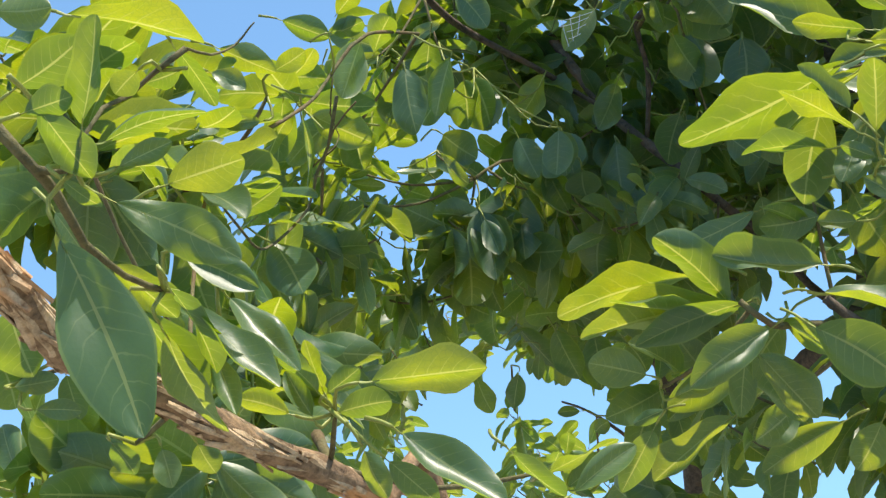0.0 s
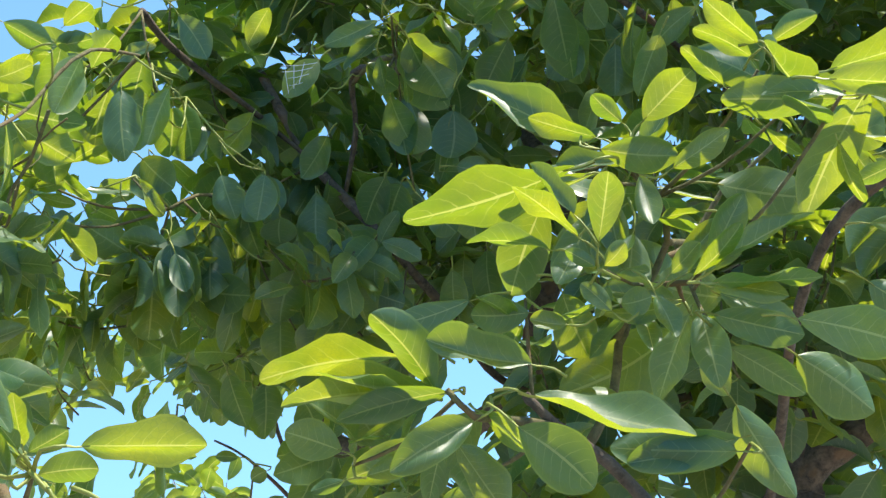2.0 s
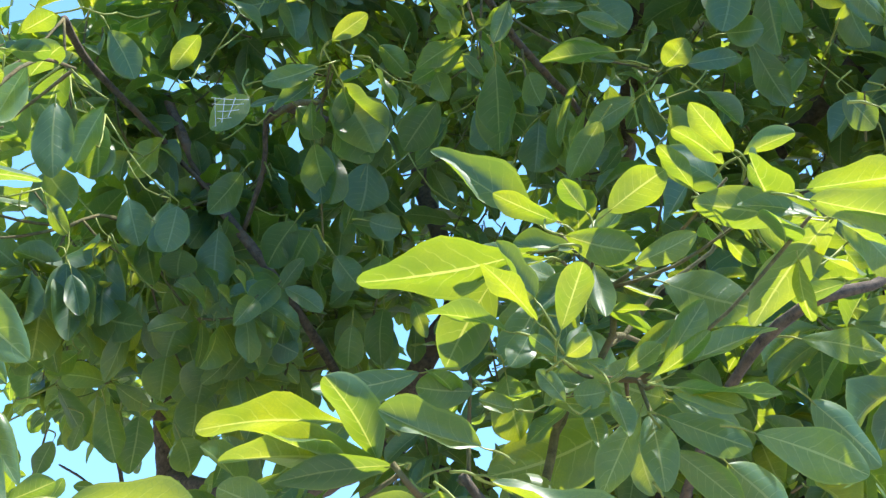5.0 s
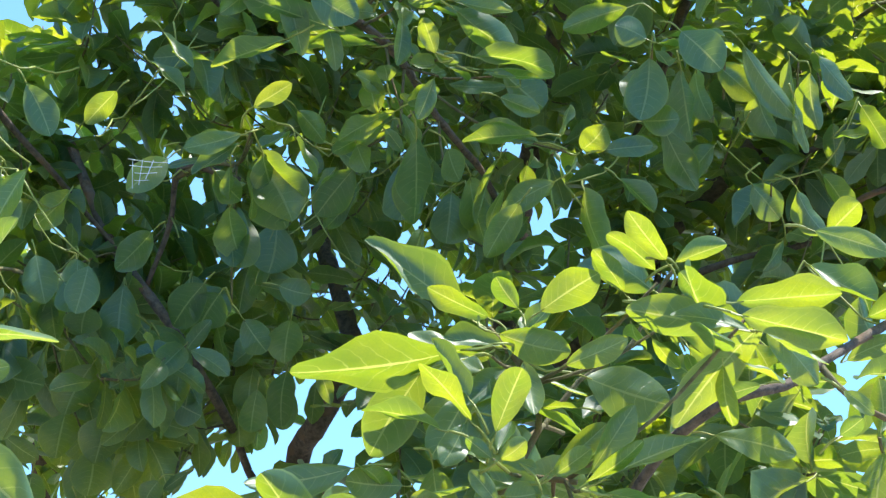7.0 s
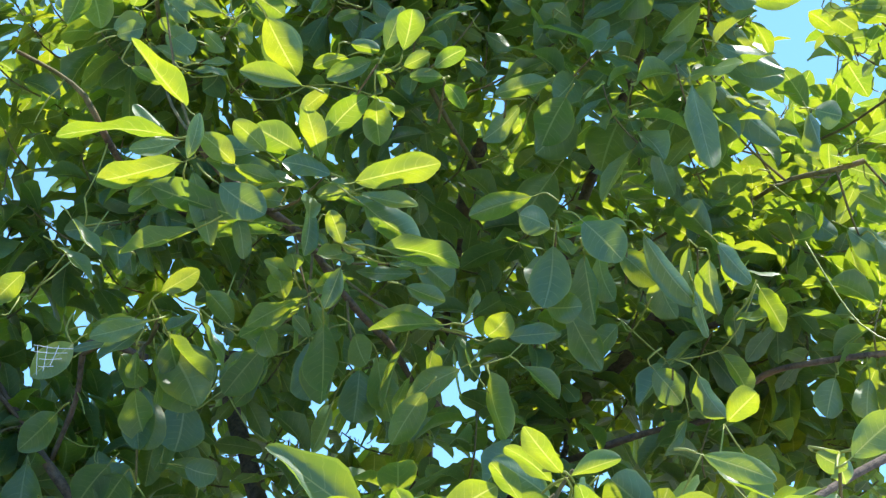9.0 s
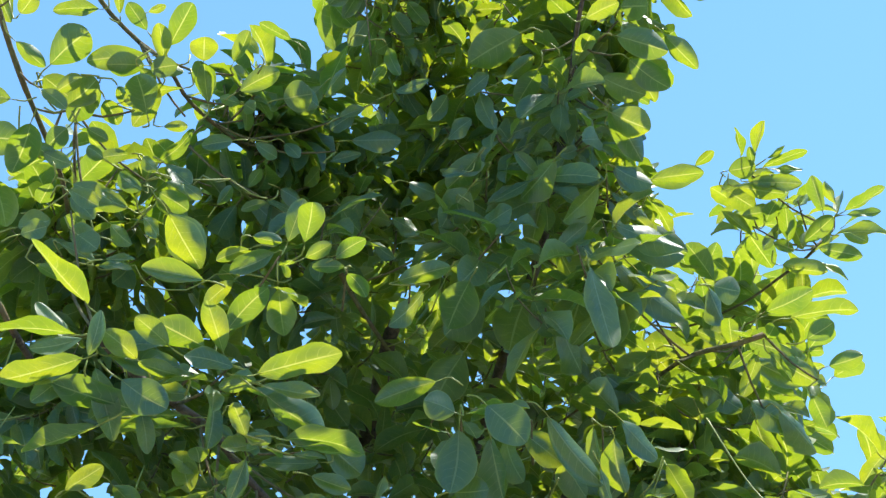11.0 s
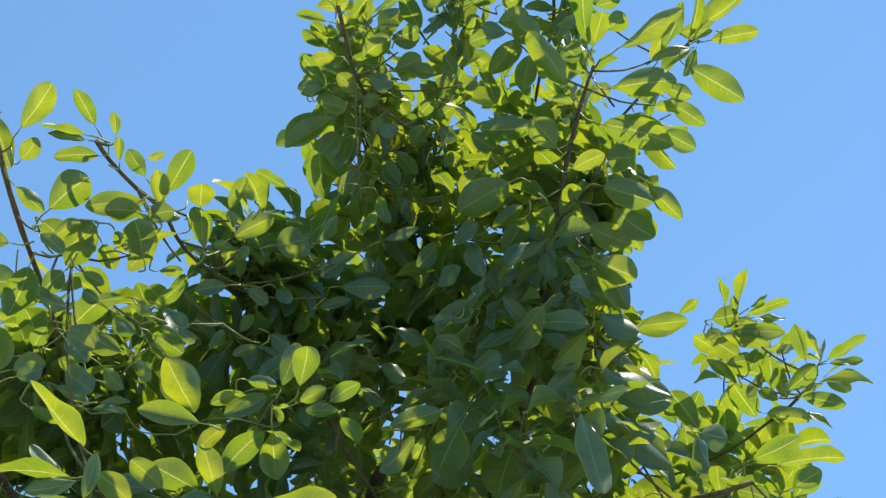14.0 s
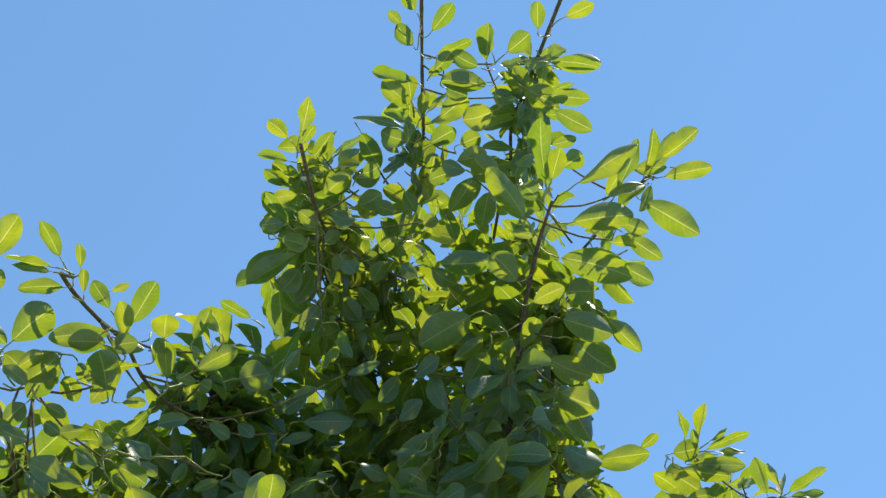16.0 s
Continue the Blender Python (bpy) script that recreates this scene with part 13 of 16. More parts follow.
whorl(TREE_MID, (-0.07, 2.26, 2.58), 0.12)
whorl(TREE_MID, (0.37, 2.43, 2.39), 0.12)
whorl(TREE_MID, (0.34, 2.48, 2.27), 0.12)
whorl(TREE_MID, (0.07, 2.22, 2.68), 0.12)
whorl(TREE_MID, (0.5, 2.34, 2.44), 0.12)
whorl(TREE_MID, (0.24, 2.43, 2.26), 0.12)
whorl(TREE_MID, (0.66, 2.29, 2.4), 0.12)
whorl(TREE_MID, (0.05, 2.1, 2.17), 0.12)
whorl(TREE_MID, (0.42, 2.42, 2.32), 0.12)
whorl(TREE_MID, (0.42, 2.48, 2.14), 0.12)
whorl(TREE_MID, (0.3, 2.58, 2.39), 0.12)
whorl(TREE_MID, (0.23, 2.57, 2.28), 0.12)
whorl(TREE_MID, (0.41, 2.35, 2.37), 0.12)
whorl(TREE_MID, (0.13, 2.23, 2.29), 0.12)
whorl(TREE_MID, (0.8, 2.39, 2.16), 0.12)
whorl(TREE_MID, (0.32, 2.51, 2.4), 0.12)
whorl(TREE_MID, (0.78, 2.26, 2.56), 0.12)
whorl(TREE_MID, (0.62, 2.33, 2.56), 0.12)
whorl(TREE_MID, (0.59, 2.49, 2.39), 0.12)
whorl(TREE_MID, (0.79, 2.15, 2.46), 0.12)
whorl(TREE_MID, (0.43, 2.42, 2.51), 0.12)
whorl(TREE_MID, (0.51, 2.47, 2.61), 0.12)
whorl(TREE_MID, (0.15, 2.5, 2.65), 0.12)
whorl(TREE_BACK, (0.06, 4.44, 2.58), 0.10)
whorl(TREE_BACK, (-0.14, 4.29, 2.26), 0.10)
whorl(TREE_BACK, (-0.13, 4.15, 2.5), 0.10)
whorl(TREE_BACK, (-0.15, 4.48, 2.24), 0.10)
shoot(c40, (0.14, 3.68, 1.97), 0.10)
whorl(TREE_BACK, (0.25, 4.31, 2.15), 0.10)
shoot(c42, (-0.11, 3.31, 2.26), 0.10)
shoot(c40, (-0.09, 4.08, 2.39), 0.10)
shoot(c40, (0.2, 3.84, 2.17), 0.10)
whorl(TREE_BACK, (0.31, 4.54, 2.18), 0.10)
shoot(c40, (0.25, 4.02, 2.42), 0.10)
shoot(c40, (-0.29, 3.82, 2.46), 0.10)
whorl(TREE_BACK, (0.15, 4.5, 1.98), 0.10)
whorl(TREE_BACK, (-0.33, 4.32, 2.16), 0.10)
whorl(TREE_BACK, (0.24, 4.39, 2.58), 0.10)
shoot(c40, (-0.13, 3.5, 2.05), 0.10)
whorl(TREE_BACK, (-0.32, 4.2, 2.14), 0.10)
shoot(c40, (0.12, 3.54, 2.36), 0.10)
whorl(TREE_BACK, (-0, 4.28, 2), 0.10)
shoot(c40, (-0.29, 3.74, 2.28), 0.10)
whorl(TREE_BACK, (-0.3, 4.3, 2.54), 0.10)
whorl(TREE_BACK, (-0.16, 4.19, 2.27), 0.10)
whorl(TREE_BACK, (0.36, 4.35, 2.12), 0.10)
shoot(c42, (-0.15, 3.25, 2.1), 0.10)
shoot(c40, (-0.07, 3.66, 1.98), 0.10)
shoot(c40, (-0.04, 3.63, 1.98), 0.10)
shoot(c42, (0.35, 3.21, 1.96), 0.10)
shoot(c42, (0.02, 3.21, 2.24), 0.10)
shoot(c40, (0.35, 4.03, 2.09), 0.10)
shoot(c42, (0.28, 3.2, 1.9), 0.10)
shoot(c40, (0.12, 3.63, 1.91), 0.10)
whorl(TREE_BACK, (0.48, 4.48, 2.14), 0.10)
shoot(c40, (-0.18, 3.59, 2.26), 0.10)
shoot(c42, (-0.19, 3.16, 2.14), 0.10)
shoot(c40, (0.47, 3.97, 1.97), 0.10)
shoot(c40, (0.24, 3.83, 1.98), 0.10)
shoot(c40, (-0.2, 3.52, 2.2), 0.10)
shoot(c40, (0, 4.1, 2.05), 0.10)
whorl(TREE_BACK, (0.25, 4.53, 2.07), 0.10)
whorl(TREE_MID, (0.41, 2.02, 1.86), 0.12)
whorl(TREE_MID, (0.54, 1.73, 1.7), 0.12)
whorl(TREE_MID, (0.47, 2.29, 1.89), 0.12)
whorl(TREE_MID, (0.58, 1.78, 1.87), 0.12)
whorl(TREE_MID, (0.54, 1.72, 1.88), 0.12)
whorl(TREE_MID, (0.65, 2, 1.89), 0.12)
whorl(TREE_MID, (0.35, 1.83, 1.9), 0.12)
whorl(TREE_MID, (0.66, 2.11, 1.72), 0.12)
whorl(TREE_MID, (0.57, 1.75, 1.8), 0.12)
whorl(TREE_MID, (0.35, 1.73, 1.9), 0.12)
whorl(TREE_MID, (0.57, 1.78, 1.83), 0.12)
whorl(TREE_MID, (0.69, 2.12, 1.92), 0.12)
whorl(TREE_MID, (0.63, 1.99, 1.93), 0.12)
whorl(TREE_MID, (0.37, 2.12, 1.77), 0.12)
whorl(TREE_MID, (0.59, 1.98, 1.88), 0.12)
whorl(TREE_MID, (0.34, 1.67, 1.82), 0.12)
whorl(TREE_MID, (0.35, 1.97, 1.73), 0.12)
whorl(TREE_MID, (0.64, 2.15, 1.89), 0.12)
whorl(TREE_MID, (0.43, 2.09, 1.92), 0.12)
whorl(TREE_MID, (0.3, 2.19, 1.74), 0.12)
whorl(TREE_MID, (0.67, 2.16, 1.89), 0.12)
whorl(TREE_MID, (0.19, 2.58, 2.44), 0.12)
whorl(TREE_MID, (0.28, 2.45, 2.87), 0.12)
whorl(TREE_MID, (0.94, 2.2, 2.74), 0.12)
whorl(TREE_MID, (0.75, 2.06, 2.72), 0.12)
whorl(TREE_MID, (0.45, 2.44, 2.87), 0.12)
whorl(TREE_MID, (0.74, 2.52, 2.6), 0.12)
whorl(TREE_MID, (0.25, 2.47, 2.89), 0.12)
whorl(TREE_MID, (0.91, 1.86, 2.51), 0.12)
whorl(TREE_MID, (1.04, 1.92, 2.54), 0.12)
whorl(TREE_MID, (0.09, 2.22, 2.68), 0.12)
whorl(TREE_MID, (1.44, 1.97, 2.61), 0.12)
whorl(TREE_MID, (0.26, 2.55, 2.63), 0.12)
whorl(TREE_MID, (0.25, 2.39, 2.45), 0.12)
whorl(TREE_MID, (1.08, 2.03, 2.68), 0.12)
whorl(TREE_MID, (0.35, 2.42, 2.74), 0.12)
whorl(TREE_MID, (1.28, 1.79, 2.63), 0.12)
whorl(TREE_MID, (0.18, 2.41, 2.42), 0.12)
whorl(TREE_MID, (0.34, 2.33, 2.45), 0.12)
whorl(TREE_MID, (1.38, 2.02, 2.82), 0.12)
whorl(TREE_MID, (1.11, 1.79, 2.48), 0.12)
whorl(TREE_MID, (1.08, 2.02, 2.58), 0.12)
whorl(TREE_MID, (1.32, 1.82, 2.46), 0.12)
whorl(TREE_MID, (0.63, 2.37, 2.72), 0.12)
whorl(TREE_MID, (1.16, 1.9, 2.84), 0.12)
whorl(TREE_MID, (0.66, 2.27, 2.81), 0.12)
whorl(TREE_MID, (1.06, 2.23, 2.51), 0.12)
whorl(TREE_MID, (0.36, 2.5, 2.82), 0.12)
whorl(TREE_MID, (1.4, 1.88, 2.9), 0.12)
whorl(TREE_MID, (0.7, 2.3, 2.91), 0.12)
whorl(TREE_MID, (1.26, 2.03, 2.78), 0.12)
shoot(c39, (0.28, 3.03, 2.48), 0.11)
shoot(c42, (0.42, 2.8, 2.47), 0.11)
shoot(c39, (0.72, 3.25, 2.35), 0.11)
shoot(c41, (0.7, 2.76, 2.44), 0.11)
shoot(c42, (0.1, 3.17, 2.35), 0.11)
shoot(c42, (0.27, 2.88, 2.27), 0.11)
whorl(TREE_BACK, (0.26, 3.12, 2.56), 0.11)
whorl(TREE_BACK, (0.47, 3, 2.28), 0.11)
whorl(TREE_BACK, (0.54, 3.09, 2.57), 0.11)
whorl(TREE_BACK, (0.21, 2.62, 2.39), 0.11)
whorl(TREE_BACK, (0.51, 2.85, 2.26), 0.11)
whorl(TREE_BACK, (0.52, 2.89, 2.57), 0.11)
whorl(TREE_BACK, (0.24, 3.29, 2.34), 0.11)
whorl(TREE_BACK, (0.45, 2.63, 2.15), 0.11)
whorl(TREE_BACK, (0.31, 3.11, 2.41), 0.11)
whorl(TREE_BACK, (0.62, 3.01, 2.36), 0.11)
whorl(TREE_BACK, (0.2, 2.92, 2.25), 0.11)
whorl(TREE_BACK, (0.59, 3.22, 2.66), 0.11)
whorl(TREE_BACK, (0.53, 3.15, 2.6), 0.11)
whorl(TREE_BACK, (0.62, 2.86, 2.42), 0.11)
whorl(TREE_BACK, (0.3, 3.25, 2.25), 0.11)
whorl(TREE_BACK, (0.22, 2.88, 2.32), 0.11)
whorl(TREE_BACK, (0.59, 2.87, 2.53), 0.11)
whorl(TREE_BACK, (0.21, 2.95, 2.32), 0.11)
whorl(TREE_BACK, (0.37, 2.61, 2.37), 0.11)
whorl(TREE_MID, (1.32, 1.96, 2.41), 0.12)
whorl(TREE_MID, (0.94, 1.44, 2.04), 0.12)
whorl(TREE_MID, (1.16, 1.68, 2.33), 0.12)
whorl(TREE_MID, (1, 2.08, 1.97), 0.12)
whorl(TREE_MID, (0.77, 1.66, 2.08), 0.12)
whorl(TREE_MID, (1.33, 1.83, 2.48), 0.12)
whorl(TREE_MID, (1.1, 1.85, 2.15), 0.12)
whorl(TREE_MID, (1.14, 1.81, 2.09), 0.12)
whorl(TREE_MID, (0.96, 1.91, 2.23), 0.12)
whorl(TREE_MID, (1.08, 2.09, 2), 0.12)
whorl(TREE_MID, (0.83, 1.97, 2.22), 0.12)
whorl(TREE_MID, (1.09, 1.77, 2.34), 0.12)
whorl(TREE_MID, (1.16, 1.66, 2.21), 0.12)
whorl(TREE_MID, (0.83, 1.61, 2.26), 0.12)
whorl(TREE_MID, (0.96, 1.63, 2.15), 0.12)
whorl(TREE_MID, (0.84, 1.91, 2.14), 0.12)
whorl(TREE_MID, (1.04, 1.92, 2.3), 0.12)
whorl(TREE_MID, (1.28, 1.9, 2.51), 0.12)
whorl(TREE_MID, (0.96, 1.47, 2.28), 0.12)
whorl(TREE_MID, (1.05, 1.64, 2.11), 0.12)
whorl(TREE_MID, (1.29, 1.84, 2.22), 0.12)
whorl(TREE_MID, (1.29, 1.86, 2.44), 0.12)
whorl(TREE_MID, (1.1, 1.83, 2), 0.12)
whorl(TREE_MID, (0.96, 2.1, 2.39), 0.12)
whorl(TREE_MID, (1.34, 1.87, 2.14), 0.12)
whorl(TREE_MID, (0.99, 2.04, 2.07), 0.12)
whorl(TREE_MID, (0.66, 1.65, 2.29), 0.12)
whorl(TREE_MID, (1.13, 2.05, 2.17), 0.12)
whorl(TREE_MID, (0.88, 1.48, 2.2), 0.12)
whorl(TREE_MID, (1.15, 1.69, 1.94), 0.12)
whorl(TREE_MID, (0.86, 1.55, 2.17), 0.12)
whorl(TREE_MID, (1.17, 2.1, 2.31), 0.12)
whorl(TREE_MID, (1.06, 1.56, 2.27), 0.12)
whorl(TREE_MID, (1.11, 1.96, 2.13), 0.12)
whorl(TREE_MID, (0.73, 1.61, 2.08), 0.12)
whorl(TREE_MID, (1, 1.44, 1.96), 0.12)
whorl(TREE_MID, (1.53, 1.93, 2.97), 0.12)
whorl(TREE_MID, (1.31, 1.67, 2.83), 0.12)
whorl(TREE_MID, (1.23, 1.86, 2.82), 0.12)
whorl(TREE_MID, (1.41, 1.89, 2.75), 0.12)
whorl(TREE_MID, (0.75, 2.26, 2.66), 0.12)
whorl(TREE_MID, (1.52, 1.82, 2.68), 0.12)
whorl(TREE_MID, (0.81, 2.37, 3.04), 0.12)
whorl(TREE_MID, (0.94, 2.32, 3.06), 0.12)
whorl(TREE_MID, (0.1, 2.44, 2.8), 0.12)
whorl(TREE_MID, (0.96, 2.27, 2.92), 0.12)
whorl(TREE_MID, (1.4, 1.65, 2.77), 0.12)
whorl(TREE_MID, (1.23, 2.12, 2.79), 0.12)
whorl(TREE_MID, (0.5, 2.36, 2.52), 0.12)
whorl(TREE_MID, (0.95, 2.44, 2.84), 0.12)
whorl(TREE_MID, (1.36, 1.93, 2.95), 0.12)
whorl(TREE_MID, (0.22, 2.34, 2.87), 0.12)
whorl(TREE_MID, (1.48, 1.98, 3.08), 0.12)
whorl(TREE_MID, (0.51, 2.32, 2.94), 0.12)
whorl(TREE_MID, (0.62, 2.4, 2.69), 0.12)
whorl(TREE_MID, (1.24, 1.68, 2.56), 0.12)
whorl(TREE_MID, (0.24, 2.7, 2.79), 0.12)
whorl(TREE_MID, (0.09, 2.45, 2.61), 0.12)
whorl(TREE_MID, (1.39, 2.08, 2.77), 0.12)
whorl(TREE_MID, (1.16, 2.16, 2.95), 0.12)
whorl(TREE_MID, (1.04, 2.19, 3.17), 0.12)
whorl(TREE_MID, (1.51, 1.84, 2.72), 0.12)
whorl(TREE_MID, (1.52, 2.09, 2.8), 0.12)
whorl(TREE_MID, (1.08, 2.18, 3), 0.12)
whorl(TREE_MID, (1.31, 2.19, 2.93), 0.12)
whorl(TREE_MID, (1.46, 1.74, 3.09), 0.12)
whorl(TREE_MID, (1.3, 1.66, 2.92), 0.12)
whorl(TREE_BACK, (0.45, 3.11, 2.28), 0.11)
whorl(TREE_BACK, (0.6, 2.54, 2.31), 0.11)
whorl(TREE_BACK, (0.7, 3.02, 2.52), 0.11)
whorl(TREE_BACK, (0.68, 2.55, 2.57), 0.11)
whorl(TREE_BACK, (0.25, 3.13, 2.49), 0.11)
whorl(TREE_BACK, (0.36, 2.89, 2.22), 0.11)
whorl(TREE_BACK, (0.32, 2.9, 2.36), 0.11)
whorl(TREE_BACK, (0.28, 2.93, 2.39), 0.11)
whorl(TREE_BACK, (0.86, 2.8, 2.51), 0.11)
whorl(TREE_BACK, (0.38, 3.24, 2.67), 0.11)
whorl(TREE_BACK, (0.29, 2.96, 2.56), 0.11)
whorl(TREE_BACK, (0.72, 2.59, 2.51), 0.11)
whorl(TREE_BACK, (0.91, 2.99, 2.69), 0.11)
whorl(TREE_BACK, (0.26, 2.6, 2.45), 0.11)
whorl(TREE_BACK, (0.89, 2.81, 2.53), 0.11)
whorl(TREE_BACK, (0.59, 3.08, 2.29), 0.11)
whorl(TREE_BACK, (0.53, 2.51, 2.39), 0.11)
whorl(TREE_BACK, (0.18, 2.59, 2.32), 0.11)
whorl(TREE_BACK, (0.81, 2.81, 2.43), 0.11)
whorl(TREE_BACK, (0.27, 2.94, 2.4), 0.11)
whorl(TREE_BACK, (0.26, 2.87, 2.34), 0.11)
whorl(TREE_BACK, (0.54, 2.7, 2.46), 0.11)
whorl(TREE_BACK, (0.28, 2.64, 2.26), 0.11)
whorl(TREE_MID, (1.14, 2.06, 2.31), 0.12)
whorl(TREE_MID, (0.99, 1.64, 2.27), 0.12)
whorl(TREE_MID, (1.18, 1.98, 2.3), 0.12)
whorl(TREE_MID, (1.15, 2.05, 2.18), 0.12)
whorl(TREE_MID, (0.9, 1.71, 2.29), 0.12)
whorl(TREE_MID, (1.43, 1.81, 2.28), 0.12)
whorl(TREE_MID, (1.13, 2.12, 2.19), 0.12)
whorl(TREE_MID, (1.09, 1.38, 2.26), 0.12)
whorl(TREE_MID, (0.88, 1.6, 2.19), 0.12)
whorl(TREE_MID, (1.5, 1.95, 2.2), 0.12)
whorl(TREE_MID, (0.96, 1.55, 2.25), 0.12)
whorl(TREE_MID, (1.09, 1.49, 2.19), 0.12)
whorl(TREE_MID, (1.1, 1.69, 2.07), 0.12)
whorl(TREE_MID, (0.85, 1.61, 2.05), 0.12)
whorl(TREE_MID, (0.99, 1.45, 2.13), 0.12)
whorl(TREE_MID, (0.94, 1.63, 2.09), 0.12)
whorl(TREE_MID, (1.07, 1.54, 2.13), 0.12)
whorl(TREE_MID, (1.11, 1.5, 2.2), 0.12)
whorl(TREE_MID, (1.06, 1.6, 2.06), 0.12)
whorl(TREE_MID, (1.24, 1.94, 2.17), 0.12)
whorl(TREE_MID, (1.13, 1.48, 2.11), 0.12)
whorl(TREE_MID, (1.06, 1.31, 2.12), 0.12)
whorl(TREE_TALL, (1.79, 1.86, 2.68), 0.11)
whorl(TREE_TALL, (0.82, 2.12, 3.38), 0.11)
whorl(TREE_TALL, (0.54, 2.54, 3.37), 0.11)
whorl(TREE_TALL, (0.59, 2.41, 2.93), 0.11)
whorl(TREE_TALL, (0.69, 2.31, 3.45), 0.11)
whorl(TREE_TALL, (1.51, 2.39, 2.75), 0.11)
whorl(TREE_TALL, (1.29, 2.27, 2.78), 0.11)
whorl(TREE_TALL, (0.49, 2.36, 2.4), 0.11)
whorl(TREE_TALL, (0.86, 2.52, 2.76), 0.11)
whorl(TREE_TALL, (1.55, 1.71, 3.04), 0.11)
whorl(TREE_TALL, (0.96, 2.45, 2.5), 0.11)
whorl(TREE_TALL, (1.63, 1.82, 2.95), 0.11)
whorl(TREE_TALL, (0.11, 2.29, 3.15), 0.11)
whorl(TREE_TALL, (0.68, 2.8, 2.7), 0.11)
whorl(TREE_TALL, (0.14, 2.34, 3.01), 0.11)
whorl(TREE_TALL, (1.11, 1.92, 2.45), 0.11)
whorl(TREE_TALL, (0.41, 2.47, 2.44), 0.11)
whorl(TREE_TALL, (1.14, 2.21, 2.55), 0.11)
whorl(TREE_TALL, (0.79, 2.11, 3), 0.11)
whorl(TREE_TALL, (0.98, 2.19, 2.91), 0.11)
whorl(TREE_TALL, (0.93, 2.63, 2.68), 0.11)
whorl(TREE_TALL, (1.06, 1.93, 3.33), 0.11)
whorl(TREE_TALL, (0.76, 2.64, 3.09), 0.11)
whorl(TREE_TALL, (1.5, 1.81, 2.79), 0.11)
whorl(TREE_TALL, (1.21, 2.09, 2.6), 0.11)
whorl(TREE_TALL, (1.27, 1.89, 3.16), 0.11)
whorl(TREE_TALL, (1.37, 2.13, 3), 0.11)
whorl(TREE_TALL, (0.37, 2.19, 2.76), 0.11)
whorl(TREE_TALL, (0.69, 2.47, 2.84), 0.11)
whorl(TREE_TALL, (1.77, 1.83, 3.12), 0.11)
whorl(TREE_TALL, (1.51, 1.66, 3.03), 0.11)
whorl(TREE_TALL, (0.42, 2.37, 3.25), 0.11)
whorl(TREE_TALL, (1.56, 2.27, 2.84), 0.11)
whorl(TREE_TALL, (0.4, 2.58, 3.04), 0.11)
whorl(TREE_TALL, (0.62, 2.15, 3.22), 0.11)
whorl(TREE_TALL, (0.43, 2.32, 2.89), 0.11)
whorl(TREE_TALL, (1.68, 1.84, 2.85), 0.11)
whorl(TREE_TALL, (0.92, 2.03, 2.53), 0.11)
whorl(TREE_TALL, (1.27, 2.06, 2.62), 0.11)
whorl(TREE_TALL, (1.04, 2.24, 2.68), 0.11)
whorl(TREE_TALL, (1.05, 1.88, 2.72), 0.11)
whorl(TREE_TALL, (0.53, 2.56, 2.4), 0.11)
whorl(TREE_TALL, (0.58, 2.22, 2.96), 0.11)
whorl(TREE_TALL, (1.7, 2.12, 2.62), 0.11)
whorl(TREE_TALL, (0.59, 2.24, 3.38), 0.11)
whorl(TREE_TALL, (1.18, 2.5, 2.67), 0.11)
whorl(TREE_TALL, (1.42, 1.86, 3.16), 0.11)
whorl(TREE_TALL, (1.17, 2.14, 2.72), 0.11)
whorl(TREE_TALL, (0.3, 2.4, 2.8), 0.11)
whorl(TREE_TALL, (0.32, 2.5, 2.45), 0.11)
whorl(TREE_TALL, (1.34, 1.87, 2.78), 0.11)
whorl(TREE_TALL, (1.82, 1.91, 2.58), 0.11)
whorl(TREE_TALL, (1.48, 1.62, 2.87), 0.11)
whorl(TREE_TALL, (1.61, 2.03, 2.62), 0.11)
whorl(TREE_TALL, (1.45, 2.43, 2.73), 0.11)
whorl(TREE_TALL, (1.74, 1.86, 2.71), 0.11)
whorl(TREE_TALL, (0.85, 2.26, 2.74), 0.11)
whorl(TREE_TALL, (0.92, 2.67, 2.78), 0.11)
whorl(TREE_TALL, (0.12, 2.24, 3.14), 0.11)
whorl(TREE_TALL, (1.13, 2.09, 3.45), 0.11)
whorl(TREE_TALL, (1.43, 1.88, 2.81), 0.11)
whorl(TREE_TALL, (1.43, 1.9, 3.08), 0.11)
whorl(TREE_TALL, (1.67, 1.73, 2.56), 0.11)
whorl(TREE_TALL, (0.68, 2.31, 2.86), 0.11)
whorl(TREE_TALL, (1.03, 1.92, 3.24), 0.11)
whorl(TREE_TALL, (1.54, 2.32, 3.82), 0.11)
whorl(TREE_TALL, (1.5, 2.65, 4.06), 0.11)
whorl(TREE_TALL, (1.09, 2.67, 3.76), 0.11)
whorl(TREE_TALL, (1.29, 2.48, 3.53), 0.11)
whorl(TREE_TALL, (1.53, 2.5, 3.93), 0.11)
whorl(TREE_TALL, (1.5, 2.3, 3.5), 0.11)
whorl(TREE_TALL, (1.53, 2.81, 3.62), 0.11)
whorl(TREE_TALL, (1.62, 2.4, 3.31), 0.11)
whorl(TREE_TALL, (1.16, 2.49, 4.02), 0.11)
whorl(TREE_TALL, (1.66, 2.28, 3.37), 0.11)
whorl(TREE_TALL, (1.59, 2.25, 3.52), 0.11)
whorl(TREE_TALL, (1.36, 2.9, 3.49), 0.11)
whorl(TREE_TALL, (1.51, 2.17, 3.45), 0.11)
whorl(TREE_TALL, (1.54, 2.86, 3.38), 0.11)
